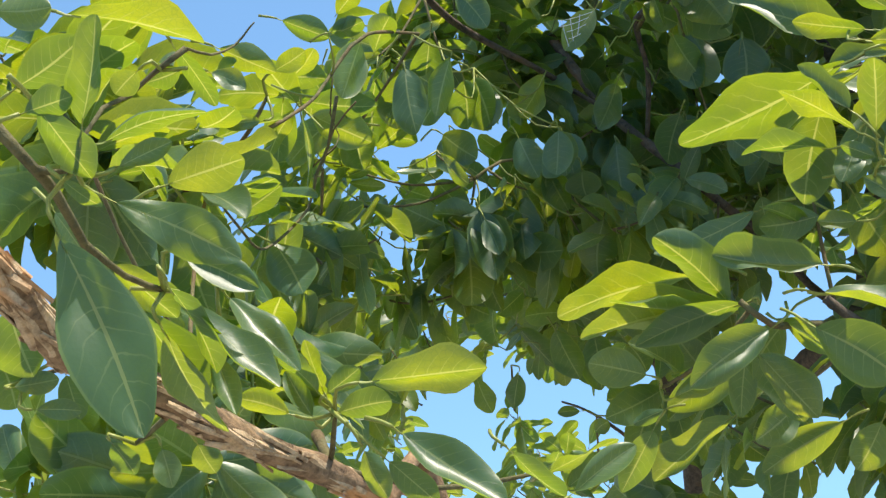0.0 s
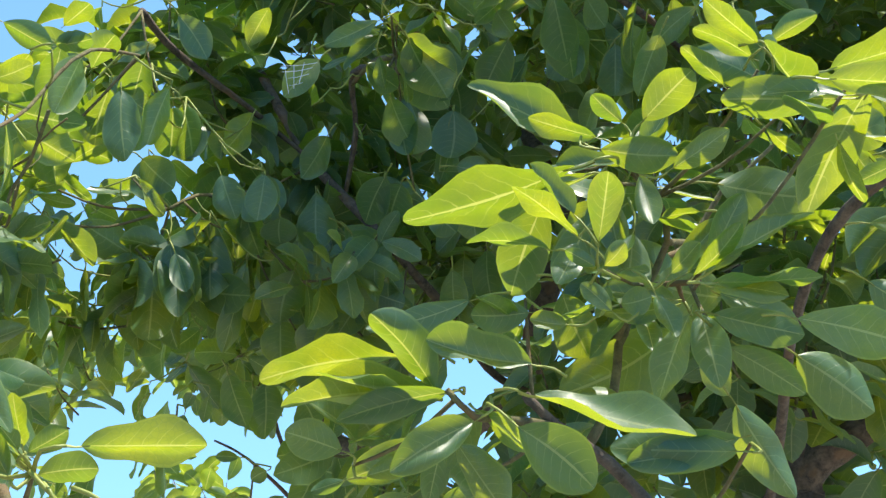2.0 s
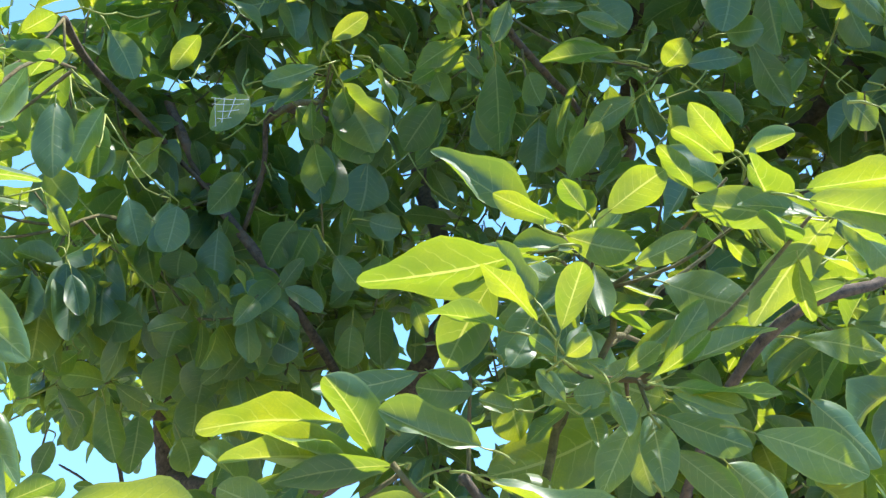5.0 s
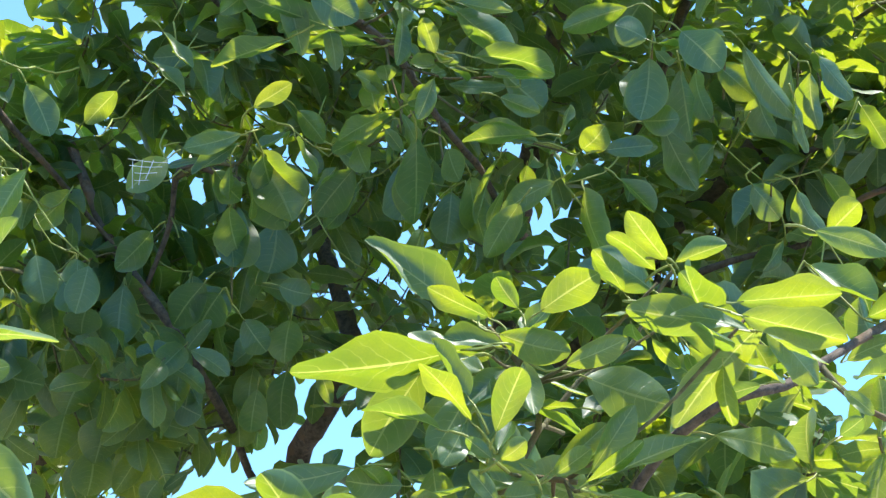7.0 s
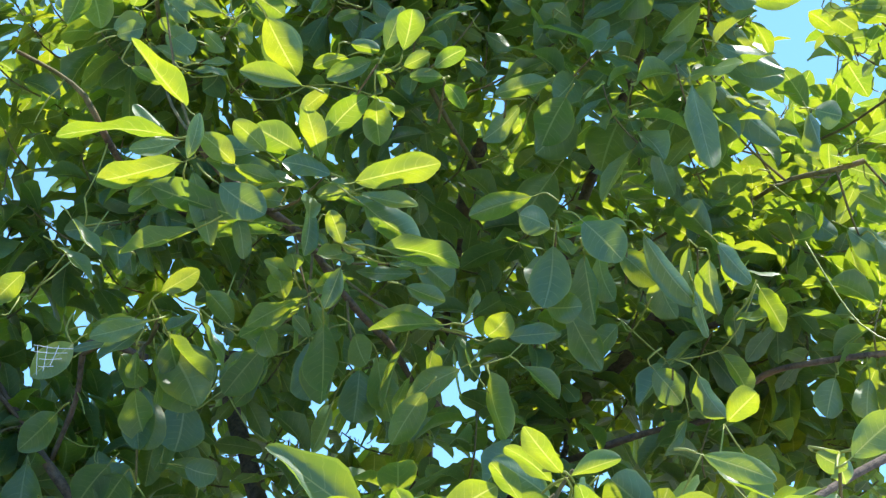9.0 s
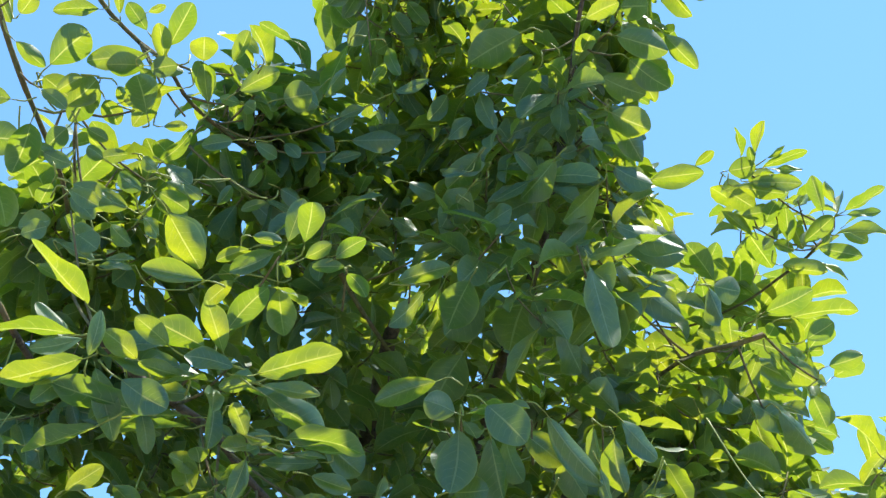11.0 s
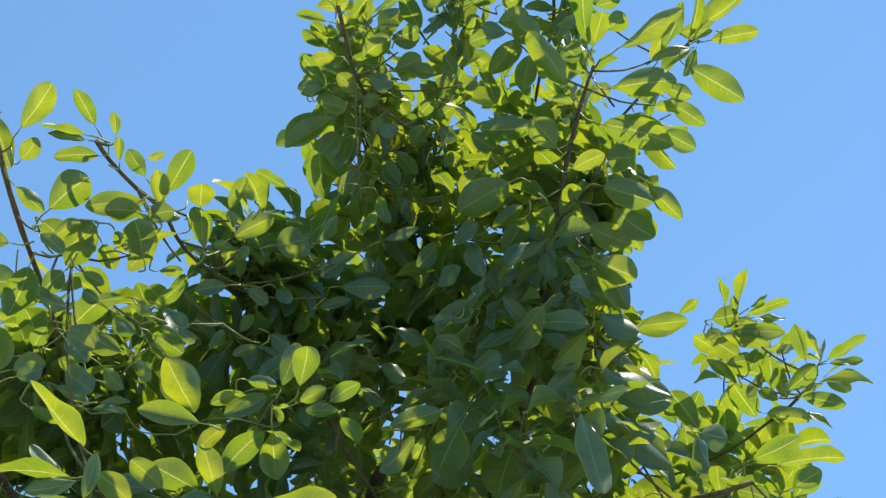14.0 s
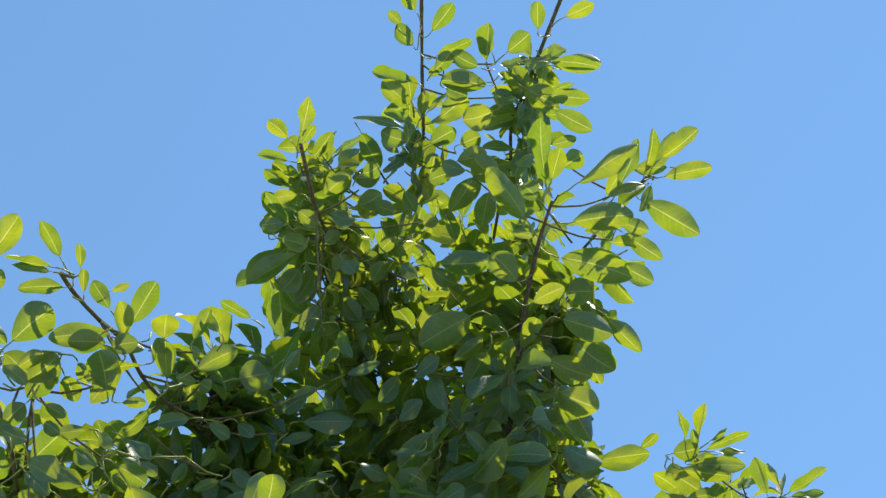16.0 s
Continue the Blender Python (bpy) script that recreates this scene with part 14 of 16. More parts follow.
whorl(TREE_TALL, (1.64, 2.39, 4.08), 0.11)
whorl(TREE_TALL, (1.42, 2.05, 3.91), 0.11)
whorl(TREE_TALL, (1.44, 2.41, 3.59), 0.11)
whorl(TREE_TALL, (1.46, 2.48, 3.56), 0.11)
whorl(TREE_TALL, (1.3, 2.83, 3.4), 0.11)
whorl(TREE_TALL, (1.12, 2.76, 3.76), 0.11)
whorl(TREE_TALL, (1.34, 2.63, 4.12), 0.11)
whorl(TREE_TALL, (1.65, 2.41, 4.25), 0.11)
whorl(TREE_TALL, (1.18, 2.57, 3.17), 0.11)
whorl(TREE_TALL, (1.61, 2.66, 3.27), 0.11)
whorl(TREE_TALL, (1.41, 2.37, 3.81), 0.11)
whorl(TREE_TALL, (1.45, 2.38, 3.74), 0.11)
whorl(TREE_TALL, (1.37, 2.82, 3.37), 0.11)
whorl(TREE_TALL, (1.25, 2.51, 3.66), 0.11)
whorl(TREE_TALL, (1.35, 2.59, 3.81), 0.11)
whorl(TREE_TALL, (1.8, 2.63, 3.54), 0.11)
whorl(TREE_TALL, (1.6, 2.42, 3.29), 0.11)
whorl(TREE_TALL, (1.06, 2.63, 3.58), 0.11)
whorl(TREE_TALL, (1.49, 2.45, 3.58), 0.11)
whorl(TREE_TALL, (1.56, 2.37, 3.13), 0.11)
whorl(TREE_TALL, (1.41, 2.14, 3.77), 0.11)
whorl(TREE_TALL, (1.74, 2.52, 4.02), 0.11)
whorl(TREE_TALL, (1.65, 2.45, 3.59), 0.11)
whorl(TREE_TALL, (1.51, 3.06, 3.47), 0.11)
whorl(TREE_TALL, (1.77, 2.62, 3.64), 0.11)
whorl(TREE_TALL, (1.52, 2.2, 4.05), 0.11)
whorl(TREE_TALL, (1.35, 2.73, 3.61), 0.11)
whorl(TREE_TALL, (1.23, 2.68, 3.97), 0.11)
whorl(TREE_TALL, (1.3, 2.67, 3.43), 0.11)
whorl(TREE_TALL, (1.07, 2.6, 3.51), 0.11)
whorl(TREE_TALL, (1.12, 2.55, 3.35), 0.11)
whorl(TREE_TALL, (1.63, 2.62, 3.81), 0.11)
whorl(TREE_TALL, (1.71, 2.29, 3.65), 0.11)
whorl(TREE_TALL, (1.49, 2.22, 3.72), 0.11)
whorl(TREE_TALL, (1.39, 2.82, 3.42), 0.11)
whorl(TREE_TALL, (1.22, 2.52, 3.47), 0.11)
whorl(TREE_TALL, (1.67, 2.36, 3.73), 0.11)
whorl(TREE_TALL, (1.65, 2.26, 3.95), 0.11)
whorl(TREE_TALL, (1.62, 2.31, 3.27), 0.11)
whorl(TREE_TALL, (0.96, 2.37, 3.78), 0.11)
whorl(TREE_TALL, (1.46, 2.59, 3.24), 0.11)
whorl(TREE_TALL, (1.29, 2.71, 3.55), 0.11)
whorl(TREE_TALL, (1.6, 2.39, 3.64), 0.11)
whorl(TREE_TALL, (1.54, 2.74, 3.56), 0.11)
whorl(TREE_TALL, (1.67, 2.28, 3.64), 0.11)
whorl(TREE_TALL, (1.33, 2.55, 3.22), 0.11)
whorl(TREE_TALL, (1.87, 2.62, 3.36), 0.11)
whorl(TREE_TALL, (0.83, 2.45, 3.09), 0.11)
whorl(TREE_TALL, (0.17, 2.21, 3.16), 0.11)
whorl(TREE_TALL, (0.3, 2.5, 3.06), 0.11)
whorl(TREE_TALL, (0.77, 2.51, 3.16), 0.11)
whorl(TREE_TALL, (0.79, 2.14, 2.97), 0.11)
whorl(TREE_TALL, (0.43, 2.31, 3.26), 0.11)
whorl(TREE_TALL, (0.32, 2.58, 3.29), 0.11)
whorl(TREE_TALL, (0.38, 2.33, 3.1), 0.11)
whorl(TREE_TALL, (1.02, 2.52, 3.14), 0.11)
whorl(TREE_TALL, (0.45, 2.49, 3.29), 0.11)
whorl(TREE_TALL, (0.4, 2.36, 3.28), 0.11)
whorl(TREE_TALL, (0.31, 2.28, 2.94), 0.11)
whorl(TREE_TALL, (0.75, 2.28, 3.45), 0.11)
whorl(TREE_TALL, (0.7, 2.35, 3.23), 0.11)
whorl(TREE_TALL, (0.5, 2.39, 2.94), 0.11)
whorl(TREE_TALL, (0.58, 2.33, 3.01), 0.11)
whorl(TREE_TALL, (0.71, 2.44, 2.94), 0.11)
whorl(TREE_TALL, (0.7, 2.11, 3.18), 0.11)
whorl(TREE_TALL, (0.93, 2.52, 3.21), 0.11)
whorl(TREE_TALL, (0.57, 2.2, 2.98), 0.11)
whorl(TREE_TALL, (0.68, 2.27, 3.35), 0.11)
whorl(TREE_TALL, (0.72, 2.11, 2.83), 0.11)
whorl(TREE_TALL, (0.97, 2.58, 3.13), 0.11)
whorl(TREE_TALL, (0.43, 2.57, 3.28), 0.11)
whorl(TREE_TALL, (0.41, 2.25, 2.79), 0.11)
whorl(TREE_TALL, (0.84, 2.29, 3), 0.11)
whorl(TREE_TALL, (0.65, 2.02, 3.05), 0.11)
whorl(TREE_TALL, (0.99, 2.43, 3.03), 0.11)
whorl(TREE_TALL, (0.45, 2.2, 3.01), 0.11)
whorl(TREE_TALL, (0.53, 2.58, 3.05), 0.11)
whorl(TREE_TALL, (1.97, 2.01, 3.29), 0.10)
whorl(TREE_TALL, (2.01, 1.97, 3.19), 0.10)
whorl(TREE_TALL, (1.84, 1.9, 3.4), 0.10)
whorl(TREE_TALL, (1.98, 2.17, 3.23), 0.10)
whorl(TREE_TALL, (2.06, 2.02, 3.21), 0.10)
whorl(TREE_TALL, (1.64, 2.11, 3.57), 0.10)
whorl(TREE_TALL, (1.6, 1.97, 3.35), 0.10)
whorl(TREE_TALL, (1.57, 2.07, 3.61), 0.10)
whorl(TREE_TALL, (1.88, 2.38, 3.29), 0.10)
whorl(TREE_TALL, (1.83, 1.96, 3.47), 0.10)
whorl(TREE_TALL, (1.83, 2.33, 3.35), 0.10)
whorl(TREE_TALL, (1.87, 2.13, 3.43), 0.10)
whorl(TREE_TALL, (1.85, 1.81, 3.38), 0.10)
whorl(TREE_TALL, (2, 2.19, 3.44), 0.10)
whorl(TREE_TALL, (1.87, 2.17, 3.18), 0.10)
whorl(TREE_TALL, (1.65, 1.93, 3.22), 0.10)
whorl(TREE_TALL, (1.85, 2.33, 3.35), 0.10)
whorl(TREE_TALL, (1.82, 1.93, 3.66), 0.10)
whorl(TREE_TALL, (1.86, 2.07, 3.22), 0.10)
whorl(TREE_TALL, (1.87, 2.11, 3.31), 0.10)
whorl(TREE_TALL, (1.81, 1.92, 3.13), 0.10)
whorl(TREE_TALL, (1.77, 2.07, 3.17), 0.10)
whorl(TREE_TALL, (1.61, 2, 3.5), 0.10)
whorl(TREE_TALL, (1.99, 2.06, 3.63), 0.10)
whorl(TREE_TALL, (1.76, 1.97, 3.46), 0.10)
whorl(TREE_TALL, (1.73, 1.98, 3.35), 0.10)
whorl(TREE_TALL, (1.89, 1.99, 3.24), 0.10)
whorl(TREE_TALL, (1.88, 2.31, 3.32), 0.10)
whorl(TREE_TALL, (1.78, 2.37, 3.29), 0.10)
whorl(TREE_TALL, (1.07, 2.15, 4), 0.10)
whorl(TREE_TALL, (0.87, 2.16, 3.8), 0.10)
whorl(TREE_TALL, (1.35, 2.03, 4), 0.10)
whorl(TREE_TALL, (1.26, 1.97, 3.97), 0.10)
whorl(TREE_TALL, (1.34, 2.21, 4.08), 0.10)
whorl(TREE_TALL, (0.85, 2.2, 3.78), 0.10)
whorl(TREE_TALL, (1.31, 1.88, 4), 0.10)
whorl(TREE_TALL, (1.4, 1.89, 3.9), 0.10)
whorl(TREE_TALL, (1.22, 2.21, 4.12), 0.10)
whorl(TREE_TALL, (1.35, 2.13, 3.98), 0.10)
whorl(TREE_TALL, (1.55, 2.09, 4.01), 0.10)
whorl(TREE_TALL, (1.33, 1.9, 4.09), 0.10)
whorl(TREE_TALL, (1.36, 1.87, 4.04), 0.10)
whorl(TREE_TALL, (1.35, 1.83, 3.86), 0.10)
whorl(TREE_TALL, (1.31, 2.03, 3.93), 0.10)
whorl(TREE_TALL, (1.1, 2.34, 3.94), 0.10)
whorl(TREE_TALL, (1, 2.25, 3.98), 0.10)
whorl(TREE_TALL, (1.38, 2.14, 3.94), 0.10)
whorl(TREE_TALL, (1.33, 1.83, 4.02), 0.10)
whorl(TREE_TALL, (0.83, 2.26, 4.03), 0.10)
whorl(TREE_TALL, (0.43, 2.14, 3.28), 0.08)
whorl(TREE_TALL, (0.68, 2.11, 3.4), 0.08)
whorl(TREE_TALL, (0.66, 2.11, 3.46), 0.08)
whorl(TREE_TALL, (0.75, 2.14, 3.49), 0.08)
whorl(TREE_TALL, (0.54, 2.02, 3.4), 0.08)
whorl(TREE_TALL, (0.75, 2.14, 3.6), 0.08)
whorl(TREE_TALL, (0.68, 1.99, 3.44), 0.08)
whorl(TREE_TALL, (0.73, 2.15, 3.6), 0.08)
whorl(TREE_TALL, (0.41, 2.06, 3.22), 0.08)
whorl(TREE_TALL, (0.54, 1.98, 3.41), 0.08)
whorl(TREE_TALL, (0.63, 2.02, 3.44), 0.08)
whorl(TREE_TALL, (1.21, 2.15, 4.09), 0.08)
whorl(TREE_TALL, (0.83, 2, 3.73), 0.08)
whorl(TREE_TALL, (1.18, 1.87, 4.03), 0.08)
whorl(TREE_TALL, (1.06, 2.12, 3.85), 0.08)
whorl(TREE_TALL, (1.32, 2.08, 3.94), 0.08)
whorl(TREE_TALL, (1.07, 1.92, 4.13), 0.08)
whorl(TREE_TALL, (1.42, 1.89, 3.89), 0.08)
whorl(TREE_TALL, (0.93, 2, 3.7), 0.08)
whorl(TREE_TALL, (0.95, 2, 3.76), 0.08)
whorl(TREE_TALL, (1.21, 1.96, 4.03), 0.08)
whorl(TREE_TALL, (1.26, 1.75, 4.06), 0.08)
whorl(TREE_TALL, (1.23, 1.8, 4.06), 0.08)
whorl(TREE_TALL, (1.2, 2.06, 4.06), 0.08)
whorl(TREE_TALL, (0.82, 2.03, 3.7), 0.08)
whorl(TREE_TALL, (1.14, 1.93, 4.16), 0.08)
whorl(TREE_TALL, (1.28, 1.86, 3.89), 0.08)
whorl(TREE_TALL, (1.3, 1.96, 4.02), 0.08)
whorl(TREE_TALL, (0.95, 2.02, 3.72), 0.08)
whorl(TREE_TALL, (1.22, 1.95, 3.92), 0.08)
whorl(TREE_TALL, (1.24, 1.97, 3.88), 0.08)
whorl(TREE_TALL, (1.34, 2.06, 3.97), 0.08)
whorl(TREE_TALL, (1.15, 1.93, 4.05), 0.08)
whorl(TREE_TALL, (1.15, 2.19, 4.02), 0.08)
whorl(TREE_TALL, (0.99, 2.15, 3.86), 0.08)
whorl(TREE_TALL, (1.35, 1.85, 4.06), 0.08)
whorl(TREE_TALL, (1.08, 2.08, 4.19), 0.08)
whorl(TREE_TALL, (1.31, 1.87, 4.05), 0.08)
whorl(TREE_TALL, (1.31, 1.83, 3.87), 0.08)
whorl(TREE_TALL, (1.32, 1.83, 4.16), 0.08)
whorl(TREE_TALL, (1.13, 2.22, 3.96), 0.08)
whorl(TREE_TALL, (1.09, 1.6, 4.08), 0.07)
whorl(TREE_TALL, (1.1, 1.58, 4.18), 0.07)
whorl(TREE_TALL, (1.05, 1.56, 4.21), 0.07)
whorl(TREE_TALL, (1.18, 1.72, 4.15), 0.07)
whorl(TREE_TALL, (0.83, 1.7, 4.14), 0.07)
whorl(TREE_TALL, (1.13, 1.64, 4.11), 0.07)
whorl(TREE_TALL, (1.1, 1.6, 4.22), 0.07)
whorl(TREE_MID, (0.75, 2.07, 2.03), 0.12)
whorl(TREE_MID, (1.12, 2.1, 2.19), 0.12)
whorl(TREE_MID, (1.08, 1.99, 1.89), 0.12)
whorl(TREE_MID, (0.87, 2, 1.99), 0.12)
whorl(TREE_MID, (0.98, 1.89, 2.15), 0.12)
whorl(TREE_MID, (0.81, 2.2, 2.36), 0.12)
whorl(TREE_MID, (0.76, 1.9, 2.01), 0.12)
whorl(TREE_MID, (0.97, 2, 1.93), 0.12)
whorl(TREE_MID, (1.22, 2.1, 2.05), 0.12)
whorl(TREE_MID, (1.02, 1.73, 2.14), 0.12)
whorl(TREE_MID, (0.7, 2.06, 1.84), 0.12)
whorl(TREE_MID, (1.06, 2.06, 2.18), 0.12)
whorl(TREE_MID, (0.85, 2.34, 1.98), 0.12)
whorl(TREE_MID, (0.95, 2.41, 1.95), 0.12)
whorl(TREE_MID, (0.96, 2.12, 2.27), 0.12)
whorl(TREE_MID, (1.03, 2.22, 1.96), 0.12)
whorl(TREE_MID, (1.3, 2.16, 2.24), 0.12)
whorl(TREE_MID, (1.03, 1.9, 1.88), 0.12)
whorl(TREE_MID, (0.78, 2.27, 1.85), 0.12)
whorl(TREE_MID, (0.9, 1.94, 2.15), 0.12)
whorl(TREE_MID, (1.26, 2.15, 2.21), 0.12)
whorl(TREE_MID, (1.21, 2.07, 2.09), 0.12)
whorl(TREE_MID, (0.72, 2.04, 2.27), 0.12)
whorl(TREE_MID, (0.98, 1.95, 2.09), 0.12)
whorl(TREE_MID, (1.26, 2.12, 2.31), 0.12)
whorl(TREE_MID, (1.15, 2.05, 1.91), 0.12)
whorl(TREE_MID, (1.13, 1.95, 2.23), 0.12)
whorl(TREE_MID, (1, 1.84, 1.98), 0.12)
whorl(TREE_MID, (1.21, 2.12, 2.18), 0.12)
whorl(TREE_MID, (0.79, 1.88, 2.23), 0.12)
whorl(TREE_MID, (0.77, 1.92, 1.88), 0.12)
whorl(TREE_MID, (0.88, 2.43, 2.01), 0.12)
whorl(TREE_MID, (1.08, 2.04, 2.15), 0.12)
whorl(TREE_MID, (1.24, 2.06, 1.88), 0.12)
whorl(TREE_MID, (0.7, 1.97, 2.21), 0.12)
whorl(TREE_MID, (0.92, 2.27, 2.12), 0.12)
whorl(TREE_MID, (0.92, 2.28, 2.29), 0.12)
whorl(TREE_MID, (0.74, 2.24, 2.02), 0.12)
whorl(TREE_TALL, (1.09, 2.52, 3.75), 0.09)
whorl(TREE_TALL, (0.92, 2.31, 3.77), 0.09)
whorl(TREE_TALL, (0.92, 2.43, 3.66), 0.09)
whorl(TREE_TALL, (1.05, 2.43, 3.79), 0.09)
whorl(TREE_TALL, (0.89, 2.33, 3.63), 0.09)
whorl(TREE_TALL, (0.99, 2.18, 3.78), 0.09)
whorl(TREE_TALL, (0.86, 2.33, 3.56), 0.09)
whorl(TREE_TALL, (0.98, 2.44, 3.72), 0.09)
whorl(TREE_TALL, (0.85, 2.32, 3.57), 0.09)
whorl(TREE_TALL, (1.06, 2.39, 3.88), 0.09)
whorl(TREE_TALL, (1.12, 2.48, 3.73), 0.09)
whorl(TREE_TALL, (1.06, 2.48, 3.82), 0.09)
whorl(TREE_TALL, (1.15, 2.49, 3.77), 0.09)
whorl(TREE_TALL, (0.97, 2.15, 3.41), 0.09)
whorl(TREE_TALL, (1.05, 2.22, 3.58), 0.09)
whorl(TREE_TALL, (1.33, 2.43, 3.79), 0.09)
whorl(TREE_TALL, (1.23, 2.39, 3.68), 0.09)
whorl(TREE_TALL, (1.13, 2.21, 3.51), 0.09)
whorl(TREE_TALL, (1.11, 2.17, 3.81), 0.09)
whorl(TREE_TALL, (0.78, 2.1, 3.44), 0.09)
whorl(TREE_TALL, (0.78, 2.07, 3.3), 0.09)
whorl(TREE_TALL, (1.11, 2.24, 3.91), 0.09)
whorl(TREE_TALL, (0.93, 2.12, 3.51), 0.09)
whorl(TREE_TALL, (0.77, 2.09, 3.62), 0.09)
whorl(TREE_TALL, (1.35, 2.39, 3.99), 0.09)
whorl(TREE_TALL, (1.02, 2.36, 3.67), 0.09)
whorl(TREE_TALL, (1.15, 2.37, 3.77), 0.09)
whorl(TREE_TALL, (1.26, 2.24, 4.02), 0.09)
whorl(TREE_TALL, (0.81, 2.2, 3.58), 0.09)
whorl(TREE_TALL, (1.05, 2.3, 3.75), 0.09)
whorl(TREE_TALL, (1.13, 2.21, 3.91), 0.09)
whorl(TREE_TALL, (1.05, 2.12, 3.83), 0.09)
whorl(TREE_TALL, (1.25, 2.28, 4.03), 0.09)
whorl(TREE_TALL, (1.05, 2.26, 3.63), 0.09)
whorl(TREE_TALL, (1.33, 2.5, 3.88), 0.09)
whorl(TREE_TALL, (1.22, 2.26, 3.62), 0.09)
whorl(TREE_TALL, (0.76, 2.02, 3.44), 0.09)
whorl(TREE_TALL, (1.06, 2.39, 3.69), 0.09)
whorl(TREE_TALL, (1.03, 2.23, 3.51), 0.09)
whorl(TREE_TALL, (1.26, 2.47, 3.9), 0.09)
whorl(TREE_TALL, (1.29, 2.39, 3.69), 0.09)
whorl(TREE_TALL, (0.43, 2.2, 3.18), 0.09)
whorl(TREE_TALL, (0.37, 2.15, 3.2), 0.09)
whorl(TREE_TALL, (0.48, 2.06, 3.18), 0.09)
whorl(TREE_TALL, (0.49, 2.08, 3.27), 0.09)
whorl(TREE_TALL, (0.43, 2.14, 3.17), 0.09)
whorl(TREE_TALL, (0.44, 2.2, 3.24), 0.09)
whorl(TREE_TALL, (0.32, 2.13, 3.28), 0.09)
whorl(TREE_TALL, (0.33, 2.11, 3.08), 0.09)
whorl(TREE_TALL, (0.66, 1.97, 3.4), 0.09)
whorl(TREE_TALL, (1.72, 1.71, 3.56), 0.08)
whorl(TREE_TALL, (1.62, 2, 3.59), 0.08)
whorl(TREE_TALL, (1.7, 1.8, 3.6), 0.08)
whorl(TREE_MID, (0.64, 2.04, 2.08), 0.12)
whorl(TREE_MID, (0.45, 2.49, 2.22), 0.12)
whorl(TREE_MID, (0.76, 2.32, 2.13), 0.12)
whorl(TREE_MID, (0.33, 1.92, 2.18), 0.12)
whorl(TREE_MID, (0.35, 2.11, 2.18), 0.12)
whorl(TREE_MID, (0.37, 1.96, 2.22), 0.12)
whorl(TREE_MID, (0.6, 2.4, 2.37), 0.12)
whorl(TREE_MID, (0.34, 2.05, 2.12), 0.12)
whorl(TREE_MID, (0.45, 2.34, 2.2), 0.12)
whorl(TREE_MID, (0.6, 2.41, 2.33), 0.12)
whorl(TREE_BACK, (-0.17, 2.54, 2.26), 0.10)
whorl(TREE_BACK, (-0.01, 3.06, 2.24), 0.10)
whorl(TREE_BACK, (-0.09, 2.79, 2.11), 0.10)
whorl(TREE_BACK, (-0.14, 2.63, 2.11), 0.10)
whorl(TREE_BACK, (-0.16, 2.47, 2.05), 0.10)
whorl(TREE_BACK, (-0.21, 3, 2.26), 0.10)
whorl(TREE_BACK, (0.25, 2.66, 2.38), 0.10)
whorl(TREE_BACK, (0.19, 2.83, 2.43), 0.10)
whorl(TREE_BACK, (0.28, 2.86, 2.26), 0.10)
whorl(TREE_BACK, (-0.09, 3.14, 2.28), 0.10)
whorl(TREE_BACK, (-0.09, 3.12, 2.24), 0.10)
whorl(TREE_BACK, (-0.17, 2.6, 2.38), 0.10)
whorl(TREE_BACK, (-0.07, 2.65, 2.12), 0.10)
whorl(TREE_BACK, (-0.15, 3.11, 2.46), 0.10)
whorl(TREE_BACK, (-0.13, 2.85, 2.12), 0.10)
whorl(TREE_BACK, (-0.21, 3.13, 2.29), 0.10)
whorl(TREE_BACK, (-0.17, 2.72, 2.12), 0.10)
whorl(TREE_BACK, (0.21, 2.41, 2.36), 0.10)
whorl(TREE_BACK, (-0.17, 2.48, 2.08), 0.10)
whorl(TREE_BACK, (-0.11, 2.87, 2.27), 0.10)
whorl(TREE_BACK, (-0.09, 2.93, 2.28), 0.10)
whorl(TREE_TALL, (0.16, 2.44, 2.97), 0.10)
whorl(TREE_TALL, (0.36, 2.34, 2.99), 0.10)
whorl(TREE_TALL, (0.27, 2.14, 3.07), 0.10)
whorl(TREE_TALL, (0.19, 2.35, 2.96), 0.10)
whorl(TREE_TALL, (0.26, 2.48, 3.03), 0.10)
whorl(TREE_TALL, (0.37, 2.22, 2.95), 0.10)
whorl(TREE_TALL, (0.16, 2.24, 3.11), 0.10)
whorl(TREE_TALL, (0.41, 2.34, 3.22), 0.10)
whorl(TREE_TALL, (0.29, 2.12, 3.12), 0.10)
whorl(TREE_TALL, (0.13, 2.27, 3.02), 0.10)
whorl(TREE_TALL, (0.27, 2.35, 2.82), 0.10)
whorl(TREE_TALL, (0.28, 2.38, 3.04), 0.10)
whorl(TREE_TALL, (1.52, 1.58, 2.8), 0.10)
whorl(TREE_TALL, (1.6, 1.87, 2.99), 0.10)
whorl(TREE_TALL, (1.5, 1.69, 2.96), 0.10)
whorl(TREE_TALL, (1.56, 1.8, 2.72), 0.10)
whorl(TREE_TALL, (1.77, 1.78, 2.9), 0.10)
whorl(TREE_TALL, (1.61, 1.78, 2.92), 0.10)
whorl(TREE_TALL, (1.55, 1.72, 3.02), 0.10)
whorl(TREE_TALL, (1.61, 1.88, 2.83), 0.10)
whorl(TREE_TALL, (1.56, 2.02, 2.74), 0.10)
whorl(TREE_TALL, (1.54, 1.92, 2.8), 0.10)
whorl(TREE_TALL, (1.63, 1.63, 2.88), 0.10)
whorl(TREE_TALL, (1.37, 1.57, 2.84), 0.10)
whorl(TREE_TALL, (1.37, 1.77, 2.94), 0.10)
